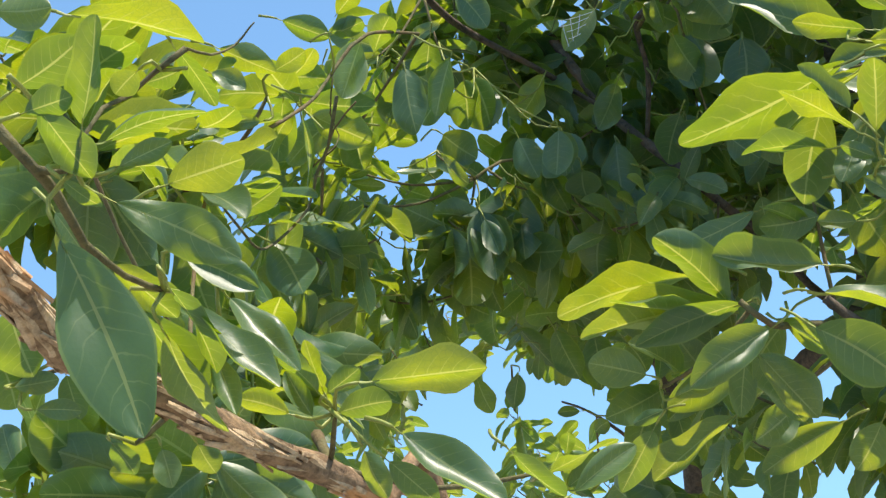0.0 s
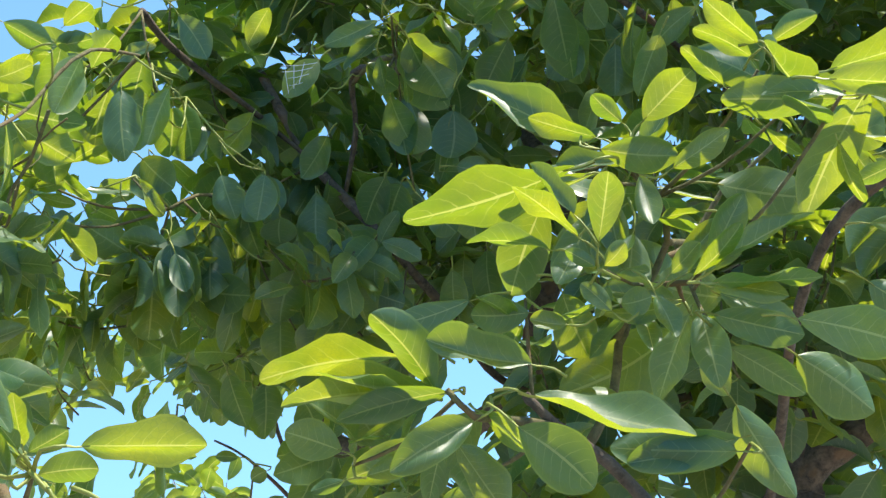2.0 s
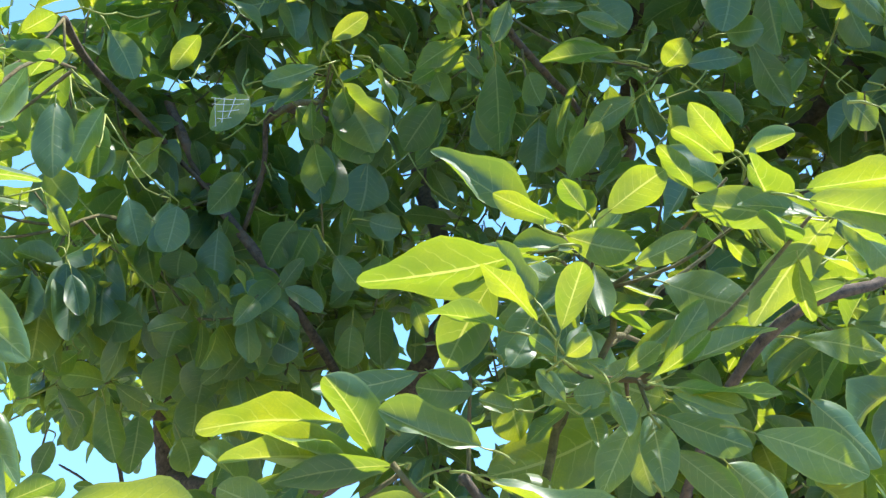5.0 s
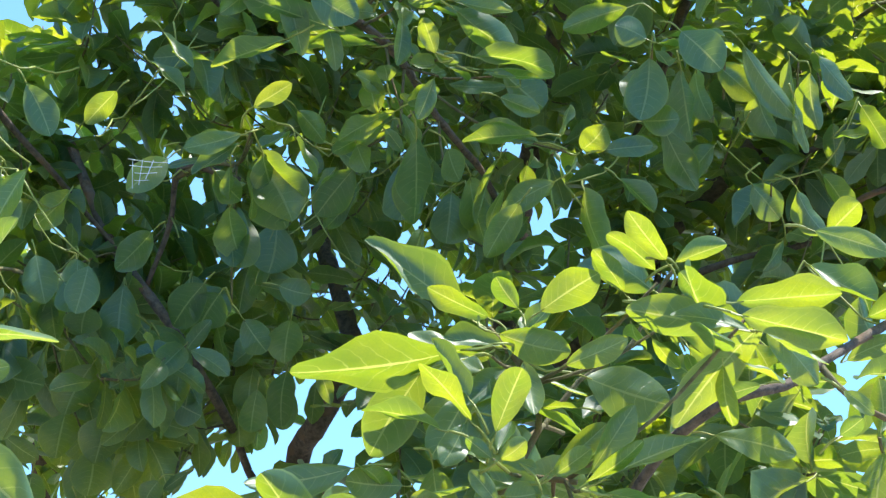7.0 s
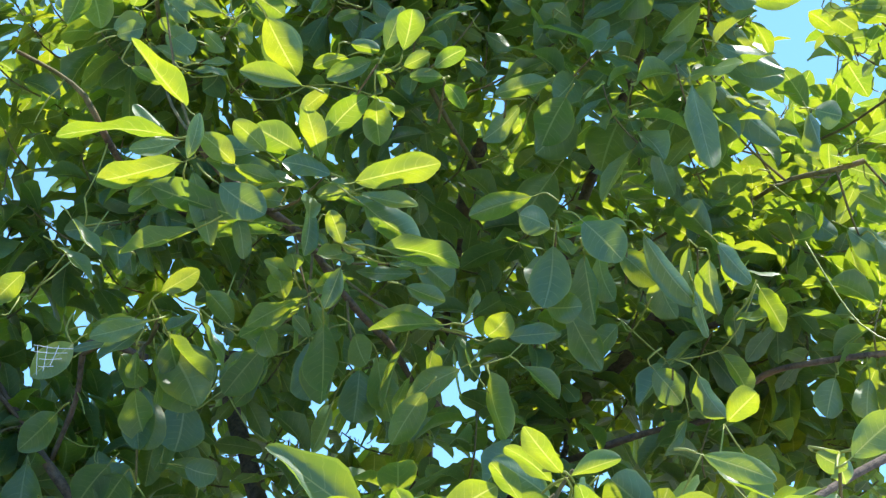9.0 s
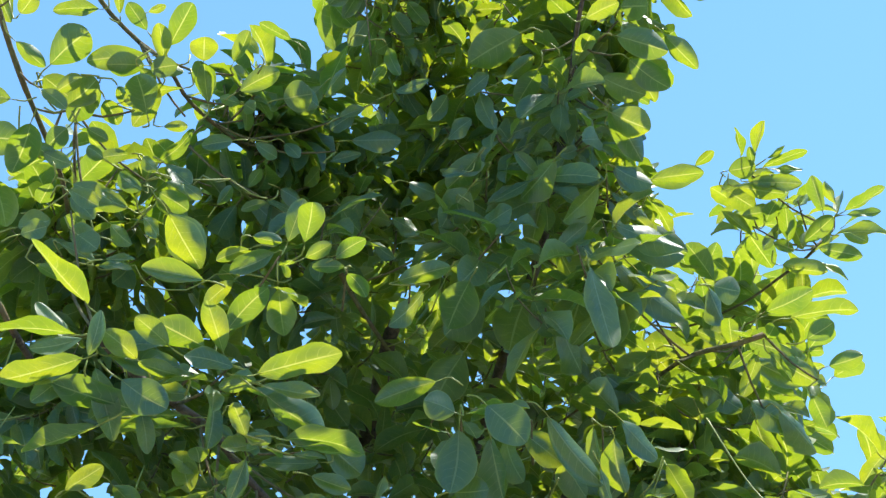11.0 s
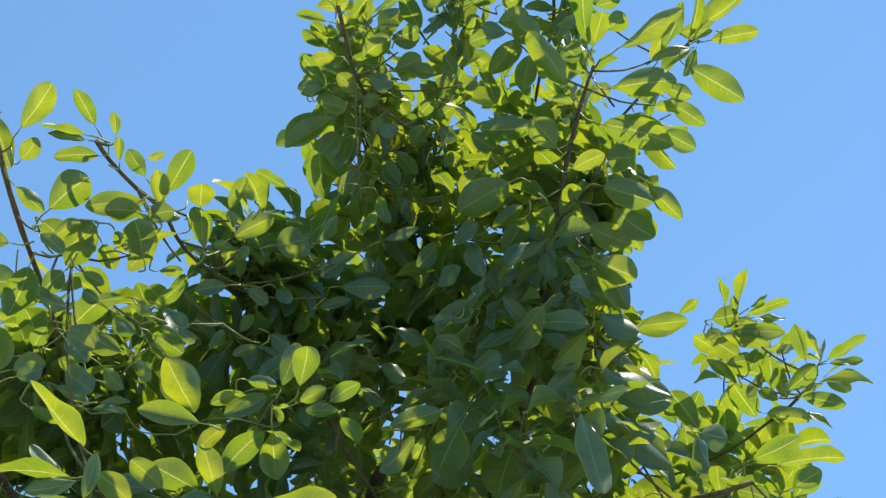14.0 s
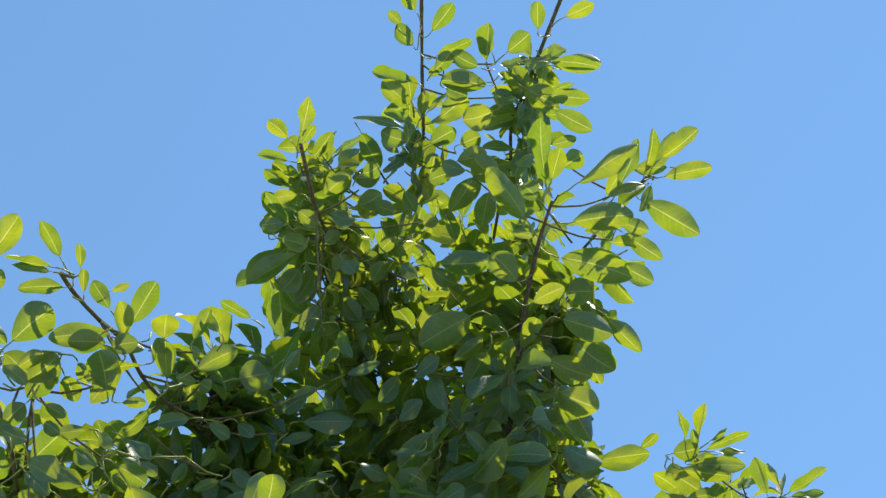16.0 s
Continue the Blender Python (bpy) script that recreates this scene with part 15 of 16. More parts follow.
whorl(TREE_TALL, (1.49, 1.74, 2.9), 0.10)
whorl(TREE_TALL, (1.25, 1.68, 2.86), 0.10)
whorl(TREE_TALL, (1.48, 1.71, 2.7), 0.10)
whorl(TREE_TALL, (1.24, 1.69, 2.7), 0.10)
whorl(TREE_TALL, (1.31, 1.71, 2.83), 0.10)
whorl(TREE_TALL, (1.42, 1.74, 2.72), 0.10)
whorl(TREE_TALL, (1.34, 1.65, 2.78), 0.10)
whorl(TREE_MID, (1.3, 1.62, 2.81), 0.11)
whorl(TREE_MID, (1.04, 2.03, 2.81), 0.11)
whorl(TREE_MID, (1.42, 1.73, 2.98), 0.11)
whorl(TREE_MID, (1.41, 1.84, 2.8), 0.11)
whorl(TREE_MID, (1.05, 1.96, 3.04), 0.11)
whorl(TREE_MID, (1.15, 1.59, 2.8), 0.11)
whorl(TREE_MID, (1.39, 1.88, 2.73), 0.11)
whorl(TREE_MID, (1.26, 1.77, 2.93), 0.11)
whorl(TREE_MID, (1.16, 2.13, 2.8), 0.11)
whorl(TREE_MID, (1.12, 2, 3), 0.11)
whorl(TREE_MID, (1.42, 1.75, 2.64), 0.11)
whorl(TREE_MID, (1.04, 1.9, 2.72), 0.11)
whorl(TREE_MID, (1.46, 1.86, 2.65), 0.11)
whorl(TREE_MID, (1.3, 1.6, 2.83), 0.11)
whorl(TREE_MID, (1.4, 1.81, 2.67), 0.11)
whorl(TREE_MID, (1.56, 1.82, 2.69), 0.11)
whorl(TREE_MID, (1.25, 1.62, 2.96), 0.11)
whorl(TREE_MID, (1.07, 1.92, 2.96), 0.11)
whorl(TREE_MID, (1.15, 1.96, 2.67), 0.11)
whorl(TREE_TALL, (1.34, 1.75, 3.46), 0.09)
whorl(TREE_TALL, (1.1, 1.64, 3.63), 0.09)
whorl(TREE_TALL, (1.16, 1.53, 3.69), 0.09)
whorl(TREE_TALL, (1.23, 1.79, 3.37), 0.09)
whorl(TREE_TALL, (1.13, 1.53, 3.64), 0.09)
whorl(TREE_TALL, (1.22, 1.87, 3.49), 0.09)
whorl(TREE_TALL, (1.26, 1.79, 3.48), 0.09)
whorl(TREE_TALL, (1.27, 1.67, 3.55), 0.09)
whorl(TREE_TALL, (1.34, 1.79, 3.42), 0.09)
whorl(TREE_TALL, (1.21, 1.71, 3.57), 0.09)
whorl(TREE_TALL, (1.14, 1.78, 3.41), 0.09)
whorl(TREE_TALL, (1.24, 1.76, 3.49), 0.09)
whorl(TREE_TALL, (1.22, 1.66, 3.62), 0.09)
whorl(TREE_TALL, (1.25, 1.64, 3.65), 0.09)
whorl(TREE_TALL, (1.27, 1.82, 3.42), 0.09)
whorl(TREE_TALL, (1.23, 1.72, 3.61), 0.09)
whorl(TREE_TALL, (1.34, 1.78, 3.45), 0.09)
whorl(TREE_TALL, (1.16, 1.8, 3.53), 0.09)
whorl(TREE_TALL, (1.1, 1.63, 3.6), 0.09)
whorl(TREE_TALL, (1.18, 1.68, 3.49), 0.09)
whorl(TREE_TALL, (0.97, 1.86, 3.74), 0.07)
whorl(TREE_TALL, (1.04, 1.82, 3.77), 0.07)
whorl(TREE_TALL, (0.82, 1.69, 3.96), 0.07)
whorl(TREE_TALL, (0.91, 1.77, 3.74), 0.07)
whorl(TREE_TALL, (1.03, 1.51, 3.96), 0.07)
whorl(TREE_TALL, (0.94, 1.84, 3.87), 0.07)
whorl(TREE_TALL, (1.06, 1.55, 3.84), 0.07)
whorl(TREE_TALL, (0.89, 1.71, 3.93), 0.07)
whorl(TREE_TALL, (0.93, 1.83, 3.75), 0.07)
whorl(TREE_TALL, (0.94, 1.83, 3.72), 0.07)
whorl(TREE_TALL, (1.03, 1.52, 3.94), 0.07)
whorl(TREE_TALL, (0.97, 1.84, 3.76), 0.07)
whorl(TREE_TALL, (0.9, 1.76, 3.89), 0.07)
whorl(TREE_TALL, (1.1, 1.65, 3.85), 0.07)
whorl(TREE_TALL, (1.16, 1.69, 3.72), 0.07)
whorl(TREE_TALL, (0.82, 1.72, 3.96), 0.07)
whorl(TREE_TALL, (1.04, 1.91, 3.77), 0.07)
whorl(TREE_TALL, (0.78, 1.82, 3.82), 0.07)
whorl(TREE_TALL, (0.86, 1.87, 3.72), 0.07)
whorl(TREE_TALL, (0.83, 1.81, 3.76), 0.07)
whorl(TREE_TALL, (0.94, 1.91, 3.7), 0.07)
whorl(TREE_TALL, (1.1, 1.96, 3.67), 0.07)
whorl(TREE_TALL, (0.89, 1.9, 3.63), 0.07)
whorl(TREE_TALL, (0.89, 1.77, 3.8), 0.07)
whorl(TREE_TALL, (0.86, 1.87, 3.68), 0.07)
whorl(TREE_TALL, (0.95, 1.82, 3.71), 0.07)
whorl(TREE_TALL, (0.84, 1.87, 3.6), 0.07)
whorl(TREE_TALL, (0.86, 1.89, 3.71), 0.07)
whorl(TREE_TALL, (0.75, 1.78, 3.8), 0.07)
whorl(TREE_TALL, (0.95, 1.44, 4.11), 0.07)
whorl(TREE_TALL, (0.98, 1.45, 4.14), 0.07)
whorl(TREE_TALL, (0.98, 1.5, 4.04), 0.07)
whorl(TREE_TALL, (1.12, 1.61, 3.99), 0.07)
whorl(TREE_TALL, (0.99, 1.48, 4.11), 0.07)
whorl(TREE_TALL, (0.99, 1.51, 4.09), 0.07)
whorl(TREE_TALL, (1, 1.5, 4.04), 0.07)
whorl(TREE_TALL, (1.08, 1.59, 4.02), 0.07)
whorl(TREE_TALL, (1.01, 1.52, 4.11), 0.07)
whorl(TREE_TALL, (0.54, 1.77, 3.31), 0.08)
whorl(TREE_TALL, (0.52, 1.78, 3.32), 0.08)
whorl(TREE_TALL, (1.63, 1.61, 3.44), 0.07)
whorl(TREE_TALL, (1.5, 1.92, 3.56), 0.07)
whorl(TREE_TALL, (1.39, 1.8, 3.42), 0.07)
whorl(TREE_TALL, (1.46, 1.87, 3.53), 0.07)
whorl(TREE_TALL, (1.65, 1.7, 3.51), 0.07)
whorl(TREE_TALL, (1.5, 1.91, 3.56), 0.07)
whorl(TREE_TALL, (1.47, 1.88, 3.51), 0.07)
whorl(TREE_TALL, (1.46, 1.86, 3.47), 0.07)
whorl(TREE_TALL, (1.37, 1.78, 3.41), 0.07)
whorl(TREE_TALL, (1.29, 2.84, 3.39), 0.15)
whorl(TREE_TALL, (1.27, 2.8, 3.7), 0.15)
whorl(TREE_TALL, (0.78, 2.38, 3.43), 0.15)
whorl(TREE_TALL, (1.01, 2.78, 3.34), 0.15)
whorl(TREE_TALL, (0.94, 2.77, 3.28), 0.15)
whorl(TREE_TALL, (1.91, 2.26, 3.39), 0.15)
whorl(TREE_TALL, (1.78, 2.34, 3.81), 0.15)
whorl(TREE_TALL, (1.47, 3.03, 3.84), 0.15)
whorl(TREE_TALL, (1.18, 2.8, 3.32), 0.15)
whorl(TREE_TALL, (0.61, 2.48, 3.44), 0.15)
whorl(TREE_TALL, (0.63, 2.86, 3.08), 0.15)
whorl(TREE_TALL, (2.06, 2.62, 3.41), 0.15)
whorl(TREE_TALL, (1.8, 2.81, 3.42), 0.15)
whorl(TREE_TALL, (1.98, 2.22, 3.53), 0.15)
whorl(TREE_TALL, (1.45, 3.06, 3.51), 0.15)
whorl(TREE_TALL, (2.05, 2.47, 3.47), 0.15)
whorl(TREE_TALL, (1.52, 2.98, 3.67), 0.15)
whorl(TREE_TALL, (1.45, 2.76, 3.24), 0.15)
whorl(TREE_TALL, (0.52, 2.56, 3.24), 0.15)
whorl(TREE_TALL, (1.91, 2.6, 3.87), 0.15)
whorl(TREE_TALL, (1.71, 2.6, 3.22), 0.15)
whorl(TREE_TALL, (1.57, 2.74, 3.93), 0.15)
whorl(TREE_TALL, (1.93, 2.61, 3.77), 0.15)
whorl(TREE_TALL, (2.33, 2.32, 3.36), 0.15)
whorl(TREE_TALL, (1.04, 2.56, 3.68), 0.15)
whorl(TREE_TALL, (0.43, 2.7, 3.38), 0.15)
whorl(TREE_TALL, (1.7, 2.61, 3.32), 0.15)
whorl(TREE_TALL, (2.31, 2.48, 3.74), 0.15)
whorl(TREE_TALL, (1.64, 3.1, 3.47), 0.15)
whorl(TREE_TALL, (2.11, 2.39, 3.8), 0.15)
whorl(TREE_TALL, (1.34, 2.81, 3.45), 0.15)
whorl(TREE_TALL, (0.75, 2.5, 3.37), 0.15)
whorl(TREE_TALL, (0.44, 2.48, 3.39), 0.15)
whorl(TREE_TALL, (0.55, 2.39, 3.3), 0.15)
whorl(TREE_TALL, (0.65, 2.36, 3.26), 0.15)
whorl(TREE_TALL, (0.58, 2.74, 3.35), 0.15)
whorl(TREE_TALL, (1.08, 2.66, 3.19), 0.15)
whorl(TREE_TALL, (0.77, 2.41, 3.19), 0.15)
whorl(TREE_TALL, (0.93, 2.7, 3.56), 0.15)
whorl(TREE_TALL, (0.36, 2.71, 3.24), 0.15)
whorl(TREE_TALL, (1.46, 2.68, 3.38), 0.15)
whorl(TREE_TALL, (0.96, 2.54, 3.67), 0.13)
whorl(TREE_TALL, (1.27, 2.49, 3.15), 0.13)
whorl(TREE_TALL, (0.71, 2.99, 2.94), 0.13)
whorl(TREE_TALL, (0.68, 2.66, 3.5), 0.13)
whorl(TREE_TALL, (0.55, 3.26, 2.55), 0.13)
whorl(TREE_TALL, (0.55, 3.07, 3.36), 0.13)
whorl(TREE_TALL, (1.46, 2.19, 3.75), 0.13)
whorl(TREE_TALL, (0.44, 2.92, 3.62), 0.13)
whorl(TREE_TALL, (1.77, 2.19, 3.15), 0.13)
whorl(TREE_TALL, (2.13, 2.08, 3.48), 0.13)
whorl(TREE_TALL, (0.51, 3.05, 3.3), 0.13)
whorl(TREE_TALL, (1.01, 2.93, 3.15), 0.13)
whorl(TREE_TALL, (0.99, 2.98, 3.13), 0.13)
whorl(TREE_TALL, (1.97, 2.3, 3.17), 0.13)
whorl(TREE_TALL, (0.6, 2.85, 2.46), 0.13)
whorl(TREE_TALL, (0.92, 2.3, 3.48), 0.13)
whorl(TREE_TALL, (1.53, 2.53, 3.1), 0.13)
whorl(TREE_TALL, (1.57, 2.07, 3.18), 0.13)
whorl(TREE_TALL, (1.57, 2.26, 2.84), 0.13)
whorl(TREE_TALL, (0.79, 2.96, 3.36), 0.13)
whorl(TREE_TALL, (1.1, 2.58, 2.99), 0.13)
whorl(TREE_TALL, (1.19, 2.89, 2.67), 0.13)
whorl(TREE_TALL, (1.47, 2.87, 2.68), 0.13)
whorl(TREE_TALL, (1.56, 2.65, 2.72), 0.13)
whorl(TREE_TALL, (1.4, 2.34, 3.18), 0.13)
whorl(TREE_TALL, (0.9, 2.96, 3.12), 0.13)
whorl(TREE_TALL, (0.67, 3.29, 2.64), 0.13)
whorl(TREE_TALL, (1.24, 2.79, 3.16), 0.13)
whorl(TREE_TALL, (2.11, 2.29, 3.22), 0.13)
whorl(TREE_TALL, (0.95, 2.82, 3.58), 0.13)
whorl(TREE_TALL, (0.57, 2.68, 3.05), 0.13)
whorl(TREE_TALL, (1.57, 2.21, 2.78), 0.13)
whorl(TREE_TALL, (0.85, 3.07, 2.59), 0.13)
whorl(TREE_TALL, (1.2, 2.78, 3.07), 0.13)
whorl(TREE_TALL, (1.88, 2.54, 2.78), 0.13)
whorl(TREE_TALL, (0.79, 2.66, 3.16), 0.13)
whorl(TREE_TALL, (0.92, 2.73, 3.37), 0.13)
whorl(TREE_TALL, (1.32, 2.36, 3.37), 0.13)
whorl(TREE_TALL, (0.69, 2.78, 2.63), 0.13)
whorl(TREE_TALL, (1.26, 2.5, 2.9), 0.13)
whorl(TREE_TALL, (1.04, 2.75, 3.53), 0.13)
whorl(TREE_TALL, (0.37, 2.99, 3.38), 0.13)
whorl(TREE_TALL, (1.25, 2.98, 2.63), 0.13)
whorl(TREE_TALL, (1.84, 2.48, 3.33), 0.13)
whorl(TREE_TALL, (1.74, 2.18, 3.09), 0.13)
whorl(TREE_TALL, (1.41, 2.73, 3.23), 0.13)
whorl(TREE_TALL, (2.07, 2.53, 2.84), 0.13)
whorl(TREE_TALL, (0.71, 3, 3.45), 0.13)
whorl(TREE_TALL, (1.53, 2.19, 3.61), 0.13)
whorl(TREE_MID, (0.19, 3.03, 2.92), 0.13)
whorl(TREE_MID, (1.52, 2.53, 3.03), 0.13)
whorl(TREE_MID, (0.24, 2.84, 2.99), 0.13)
whorl(TREE_MID, (1.3, 2.16, 3.19), 0.13)
whorl(TREE_MID, (1.32, 2.34, 2.92), 0.13)
whorl(TREE_MID, (1.28, 2.73, 3.06), 0.13)
whorl(TREE_MID, (1.57, 2.43, 3.12), 0.13)
whorl(TREE_MID, (0.23, 3, 2.88), 0.13)
whorl(TREE_MID, (1.24, 2.43, 3.28), 0.13)
whorl(TREE_MID, (0.46, 3.18, 2.93), 0.13)
whorl(TREE_MID, (0.91, 2.62, 2.88), 0.13)
whorl(TREE_MID, (0.25, 2.95, 3.08), 0.13)
whorl(TREE_MID, (0.8, 2.72, 3.04), 0.13)
whorl(TREE_MID, (0.99, 2.53, 3.1), 0.13)
whorl(TREE_MID, (1.36, 2.58, 3.39), 0.13)
whorl(TREE_MID, (0.83, 2.95, 2.88), 0.13)
whorl(TREE_MID, (1.64, 2.24, 2.97), 0.13)
whorl(TREE_MID, (1.56, 2.31, 3.03), 0.13)
whorl(TREE_MID, (1.36, 2.28, 3.22), 0.13)
whorl(TREE_MID, (0.52, 2.8, 2.92), 0.13)
whorl(TREE_MID, (1.5, 2, 3.09), 0.13)
whorl(TREE_MID, (1.5, 2.18, 2.95), 0.13)
whorl(TREE_MID, (1.72, 2.09, 2.89), 0.13)
whorl(TREE_MID, (1.69, 2.25, 2.94), 0.13)
whorl(TREE_MID, (1.5, 2.37, 3.36), 0.13)
whorl(TREE_MID, (1.18, 2.67, 3.07), 0.13)
whorl(TREE_MID, (1.6, 2.12, 2.79), 0.13)
whorl(TREE_BACK, (0.69, 3.29, 2.73), 0.13)
whorl(TREE_BACK, (0.39, 3.59, 2.79), 0.13)
whorl(TREE_BACK, (0.74, 3.5, 2.5), 0.13)
whorl(TREE_BACK, (0.29, 3.26, 2.51), 0.13)
whorl(TREE_BACK, (0.68, 3.41, 2.68), 0.13)
whorl(TREE_BACK, (0.51, 3.31, 2.51), 0.13)
whorl(TREE_BACK, (0.82, 3.4, 2.6), 0.13)
whorl(TREE_BACK, (0.54, 3.39, 2.53), 0.13)
whorl(TREE_BACK, (0.58, 3.48, 2.73), 0.13)
whorl(TREE_BACK, (0.65, 3.23, 2.47), 0.13)
whorl(TREE_BACK, (0.55, 3.23, 2.65), 0.13)
whorl(TREE_BACK, (0.35, 3.51, 2.76), 0.13)
whorl(TREE_BACK, (0.36, 3.64, 2.73), 0.13)
whorl(TREE_BACK, (0.61, 3.22, 2.67), 0.13)
whorl(TREE_BACK, (0.84, 3.6, 2.7), 0.13)
whorl(TREE_BACK, (0.46, 3.3, 2.39), 0.13)
whorl(TREE_MID, (1.09, 2.39, 2.39), 0.13)
whorl(TREE_MID, (1.19, 2.66, 2.27), 0.13)
whorl(TREE_MID, (1.74, 2.27, 2.54), 0.13)
whorl(TREE_MID, (1.37, 2.51, 2.59), 0.13)
whorl(TREE_MID, (1.17, 2.55, 2.19), 0.13)
whorl(TREE_MID, (1.51, 2.4, 2.21), 0.13)
whorl(TREE_MID, (1.59, 2.46, 2.16), 0.13)
whorl(TREE_MID, (1.62, 2.45, 2.11), 0.13)
whorl(TREE_MID, (1.46, 2.1, 2.2), 0.13)
whorl(TREE_MID, (1.22, 2.67, 2.19), 0.13)
whorl(TREE_MID, (1.4, 2.14, 2.43), 0.13)
whorl(TREE_MID, (1.2, 2.69, 2.44), 0.13)
whorl(TREE_MID, (1.23, 2.55, 2.38), 0.13)
whorl(TREE_MID, (1.3, 2.27, 2.19), 0.13)
whorl(TREE_MID, (1.26, 2.54, 2.08), 0.13)
whorl(TREE_MID, (1.58, 2.3, 2.38), 0.13)
whorl(TREE_MID, (1.65, 2.47, 2.16), 0.13)
whorl(TREE_MID, (1.45, 2.3, 2.09), 0.13)
whorl(TREE_MID, (1.41, 2.37, 2.31), 0.13)
whorl(TREE_MID, (1.18, 2.63, 2.21), 0.13)
whorl(TREE_MID, (1.25, 2.47, 2.54), 0.13)
whorl(TREE_MID, (1.06, 2.4, 2.42), 0.13)
whorl(TREE_MID, (1.48, 2.56, 2.28), 0.13)
whorl(TREE_MID, (1.62, 2.35, 2.13), 0.13)
whorl(TREE_MID, (1.55, 2.06, 2.21), 0.13)
whorl(TREE_MID, (1.43, 2.11, 2.15), 0.13)
whorl(TREE_MID, (1.34, 2.52, 2.38), 0.13)
whorl(TREE_MID, (1.53, 2.09, 2.26), 0.13)
whorl(TREE_MID, (1.37, 2.16, 2.43), 0.13)
whorl(TREE_MID, (1.16, 2.37, 2.3), 0.13)
whorl(TREE_MID, (1.34, 2.72, 2.34), 0.13)
whorl(TREE_MID, (1.34, 2.43, 2.53), 0.13)
whorl(TREE_MID, (1.83, 2.41, 2.27), 0.13)
whorl(TREE_MID, (1.82, 2.39, 2.34), 0.13)
whorl(TREE_BACK, (0.13, 3.31, 2.36), 0.12)
whorl(TREE_BACK, (0.75, 3.82, 2.5), 0.12)
whorl(TREE_BACK, (0.65, 3.69, 2.4), 0.12)
whorl(TREE_BACK, (0.23, 3.86, 2.65), 0.12)
whorl(TREE_BACK, (0.47, 3.56, 2.46), 0.12)
whorl(TREE_BACK, (0.32, 3.42, 2.32), 0.12)
whorl(TREE_BACK, (0.3, 3.53, 2.51), 0.12)
whorl(TREE_BACK, (0.33, 3.35, 2.5), 0.12)
whorl(TREE_BACK, (0.56, 3.66, 2.43), 0.12)
whorl(TREE_BACK, (0.73, 3.5, 2.44), 0.12)
whorl(TREE_BACK, (0.34, 3.5, 2.64), 0.12)
whorl(TREE_BACK, (0.38, 3.89, 2.58), 0.12)
whorl(TREE_BACK, (0.3, 3.84, 2.39), 0.12)
whorl(TREE_BACK, (0.5, 3.38, 2.62), 0.12)
whorl(TREE_BACK, (0.48, 3.63, 2.59), 0.12)
whorl(TREE_TALL, (1.22, 1.66, 3.32), 0.10)
whorl(TREE_TALL, (1.45, 1.61, 3.08), 0.10)
whorl(TREE_TALL, (1.4, 2.22, 3.93), 0.10)
whorl(TREE_TALL, (1.15, 2.23, 3.78), 0.10)
whorl(TREE_TALL, (1.23, 2.32, 3.74), 0.10)
whorl(TREE_TALL, (1.29, 2.03, 3.67), 0.10)
whorl(TREE_TALL, (1.25, 2.24, 3.67), 0.10)
whorl(TREE_TALL, (1.37, 2.18, 3.79), 0.10)
whorl(TREE_TALL, (1.39, 2.23, 3.75), 0.10)
whorl(TREE_TALL, (1.1, 2.16, 3.65), 0.10)
whorl(TREE_TALL, (1.23, 2.24, 3.8), 0.10)
whorl(TREE_TALL, (1.14, 2.18, 3.73), 0.10)
whorl(TREE_TALL, (1.24, 2.2, 3.73), 0.10)
whorl(TREE_TALL, (1.3, 2.26, 3.84), 0.10)
whorl(TREE_TALL, (1.33, 2.34, 3.86), 0.10)
whorl(TREE_TALL, (1.43, 2.31, 3.77), 0.10)
whorl(TREE_TALL, (1.21, 2.23, 3.74), 0.10)
whorl(TREE_TALL, (1.22, 2.33, 3.79), 0.10)
whorl(TREE_TALL, (1.42, 2.45, 3.91), 0.10)
whorl(TREE_TALL, (1.51, 2.22, 3.85), 0.10)
whorl(TREE_TALL, (1.42, 2.31, 3.87), 0.10)
whorl(TREE_TALL, (1.48, 2.4, 3.73), 0.10)
whorl(TREE_TALL, (1.5, 2.26, 3.79), 0.10)
whorl(TREE_TALL, (1.38, 2.44, 3.81), 0.10)
whorl(TREE_TALL, (1.38, 2.29, 3.84), 0.10)
whorl(TREE_TALL, (1.29, 2.36, 3.78), 0.10)
whorl(TREE_TALL, (1.36, 2.28, 3.69), 0.10)
whorl(TREE_TALL, (1.43, 2.3, 3.75), 0.10)
whorl(TREE_TALL, (1.15, 2.26, 3.52), 0.10)
whorl(TREE_TALL, (1.38, 2.43, 3.9), 0.10)
whorl(TREE_TALL, (1.3, 2.45, 3.79), 0.10)
whorl(TREE_TALL, (1.38, 2.43, 3.93), 0.10)
whorl(TREE_TALL, (0.94, 2, 3.32), 0.11)
whorl(TREE_TALL, (0.96, 2.14, 3.51), 0.11)
whorl(TREE_TALL, (1.1, 2.08, 3.45), 0.11)
whorl(TREE_TALL, (0.88, 2.03, 3.34), 0.11)
whorl(TREE_TALL, (0.9, 2.07, 3.44), 0.11)
whorl(TREE_TALL, (0.94, 1.82, 3.32), 0.11)
whorl(TREE_TALL, (1.7, 1.77, 2.89), 0.11)
whorl(TREE_TALL, (1.72, 1.7, 3.1), 0.11)
whorl(TREE_TALL, (1.38, 1.46, 2.73), 0.11)
whorl(TREE_TALL, (1.76, 1.79, 2.74), 0.11)
whorl(TREE_TALL, (1.55, 1.52, 2.6), 0.11)
whorl(TREE_TALL, (1.7, 1.75, 2.74), 0.11)
whorl(TREE_TALL, (1.81, 1.58, 2.63), 0.11)
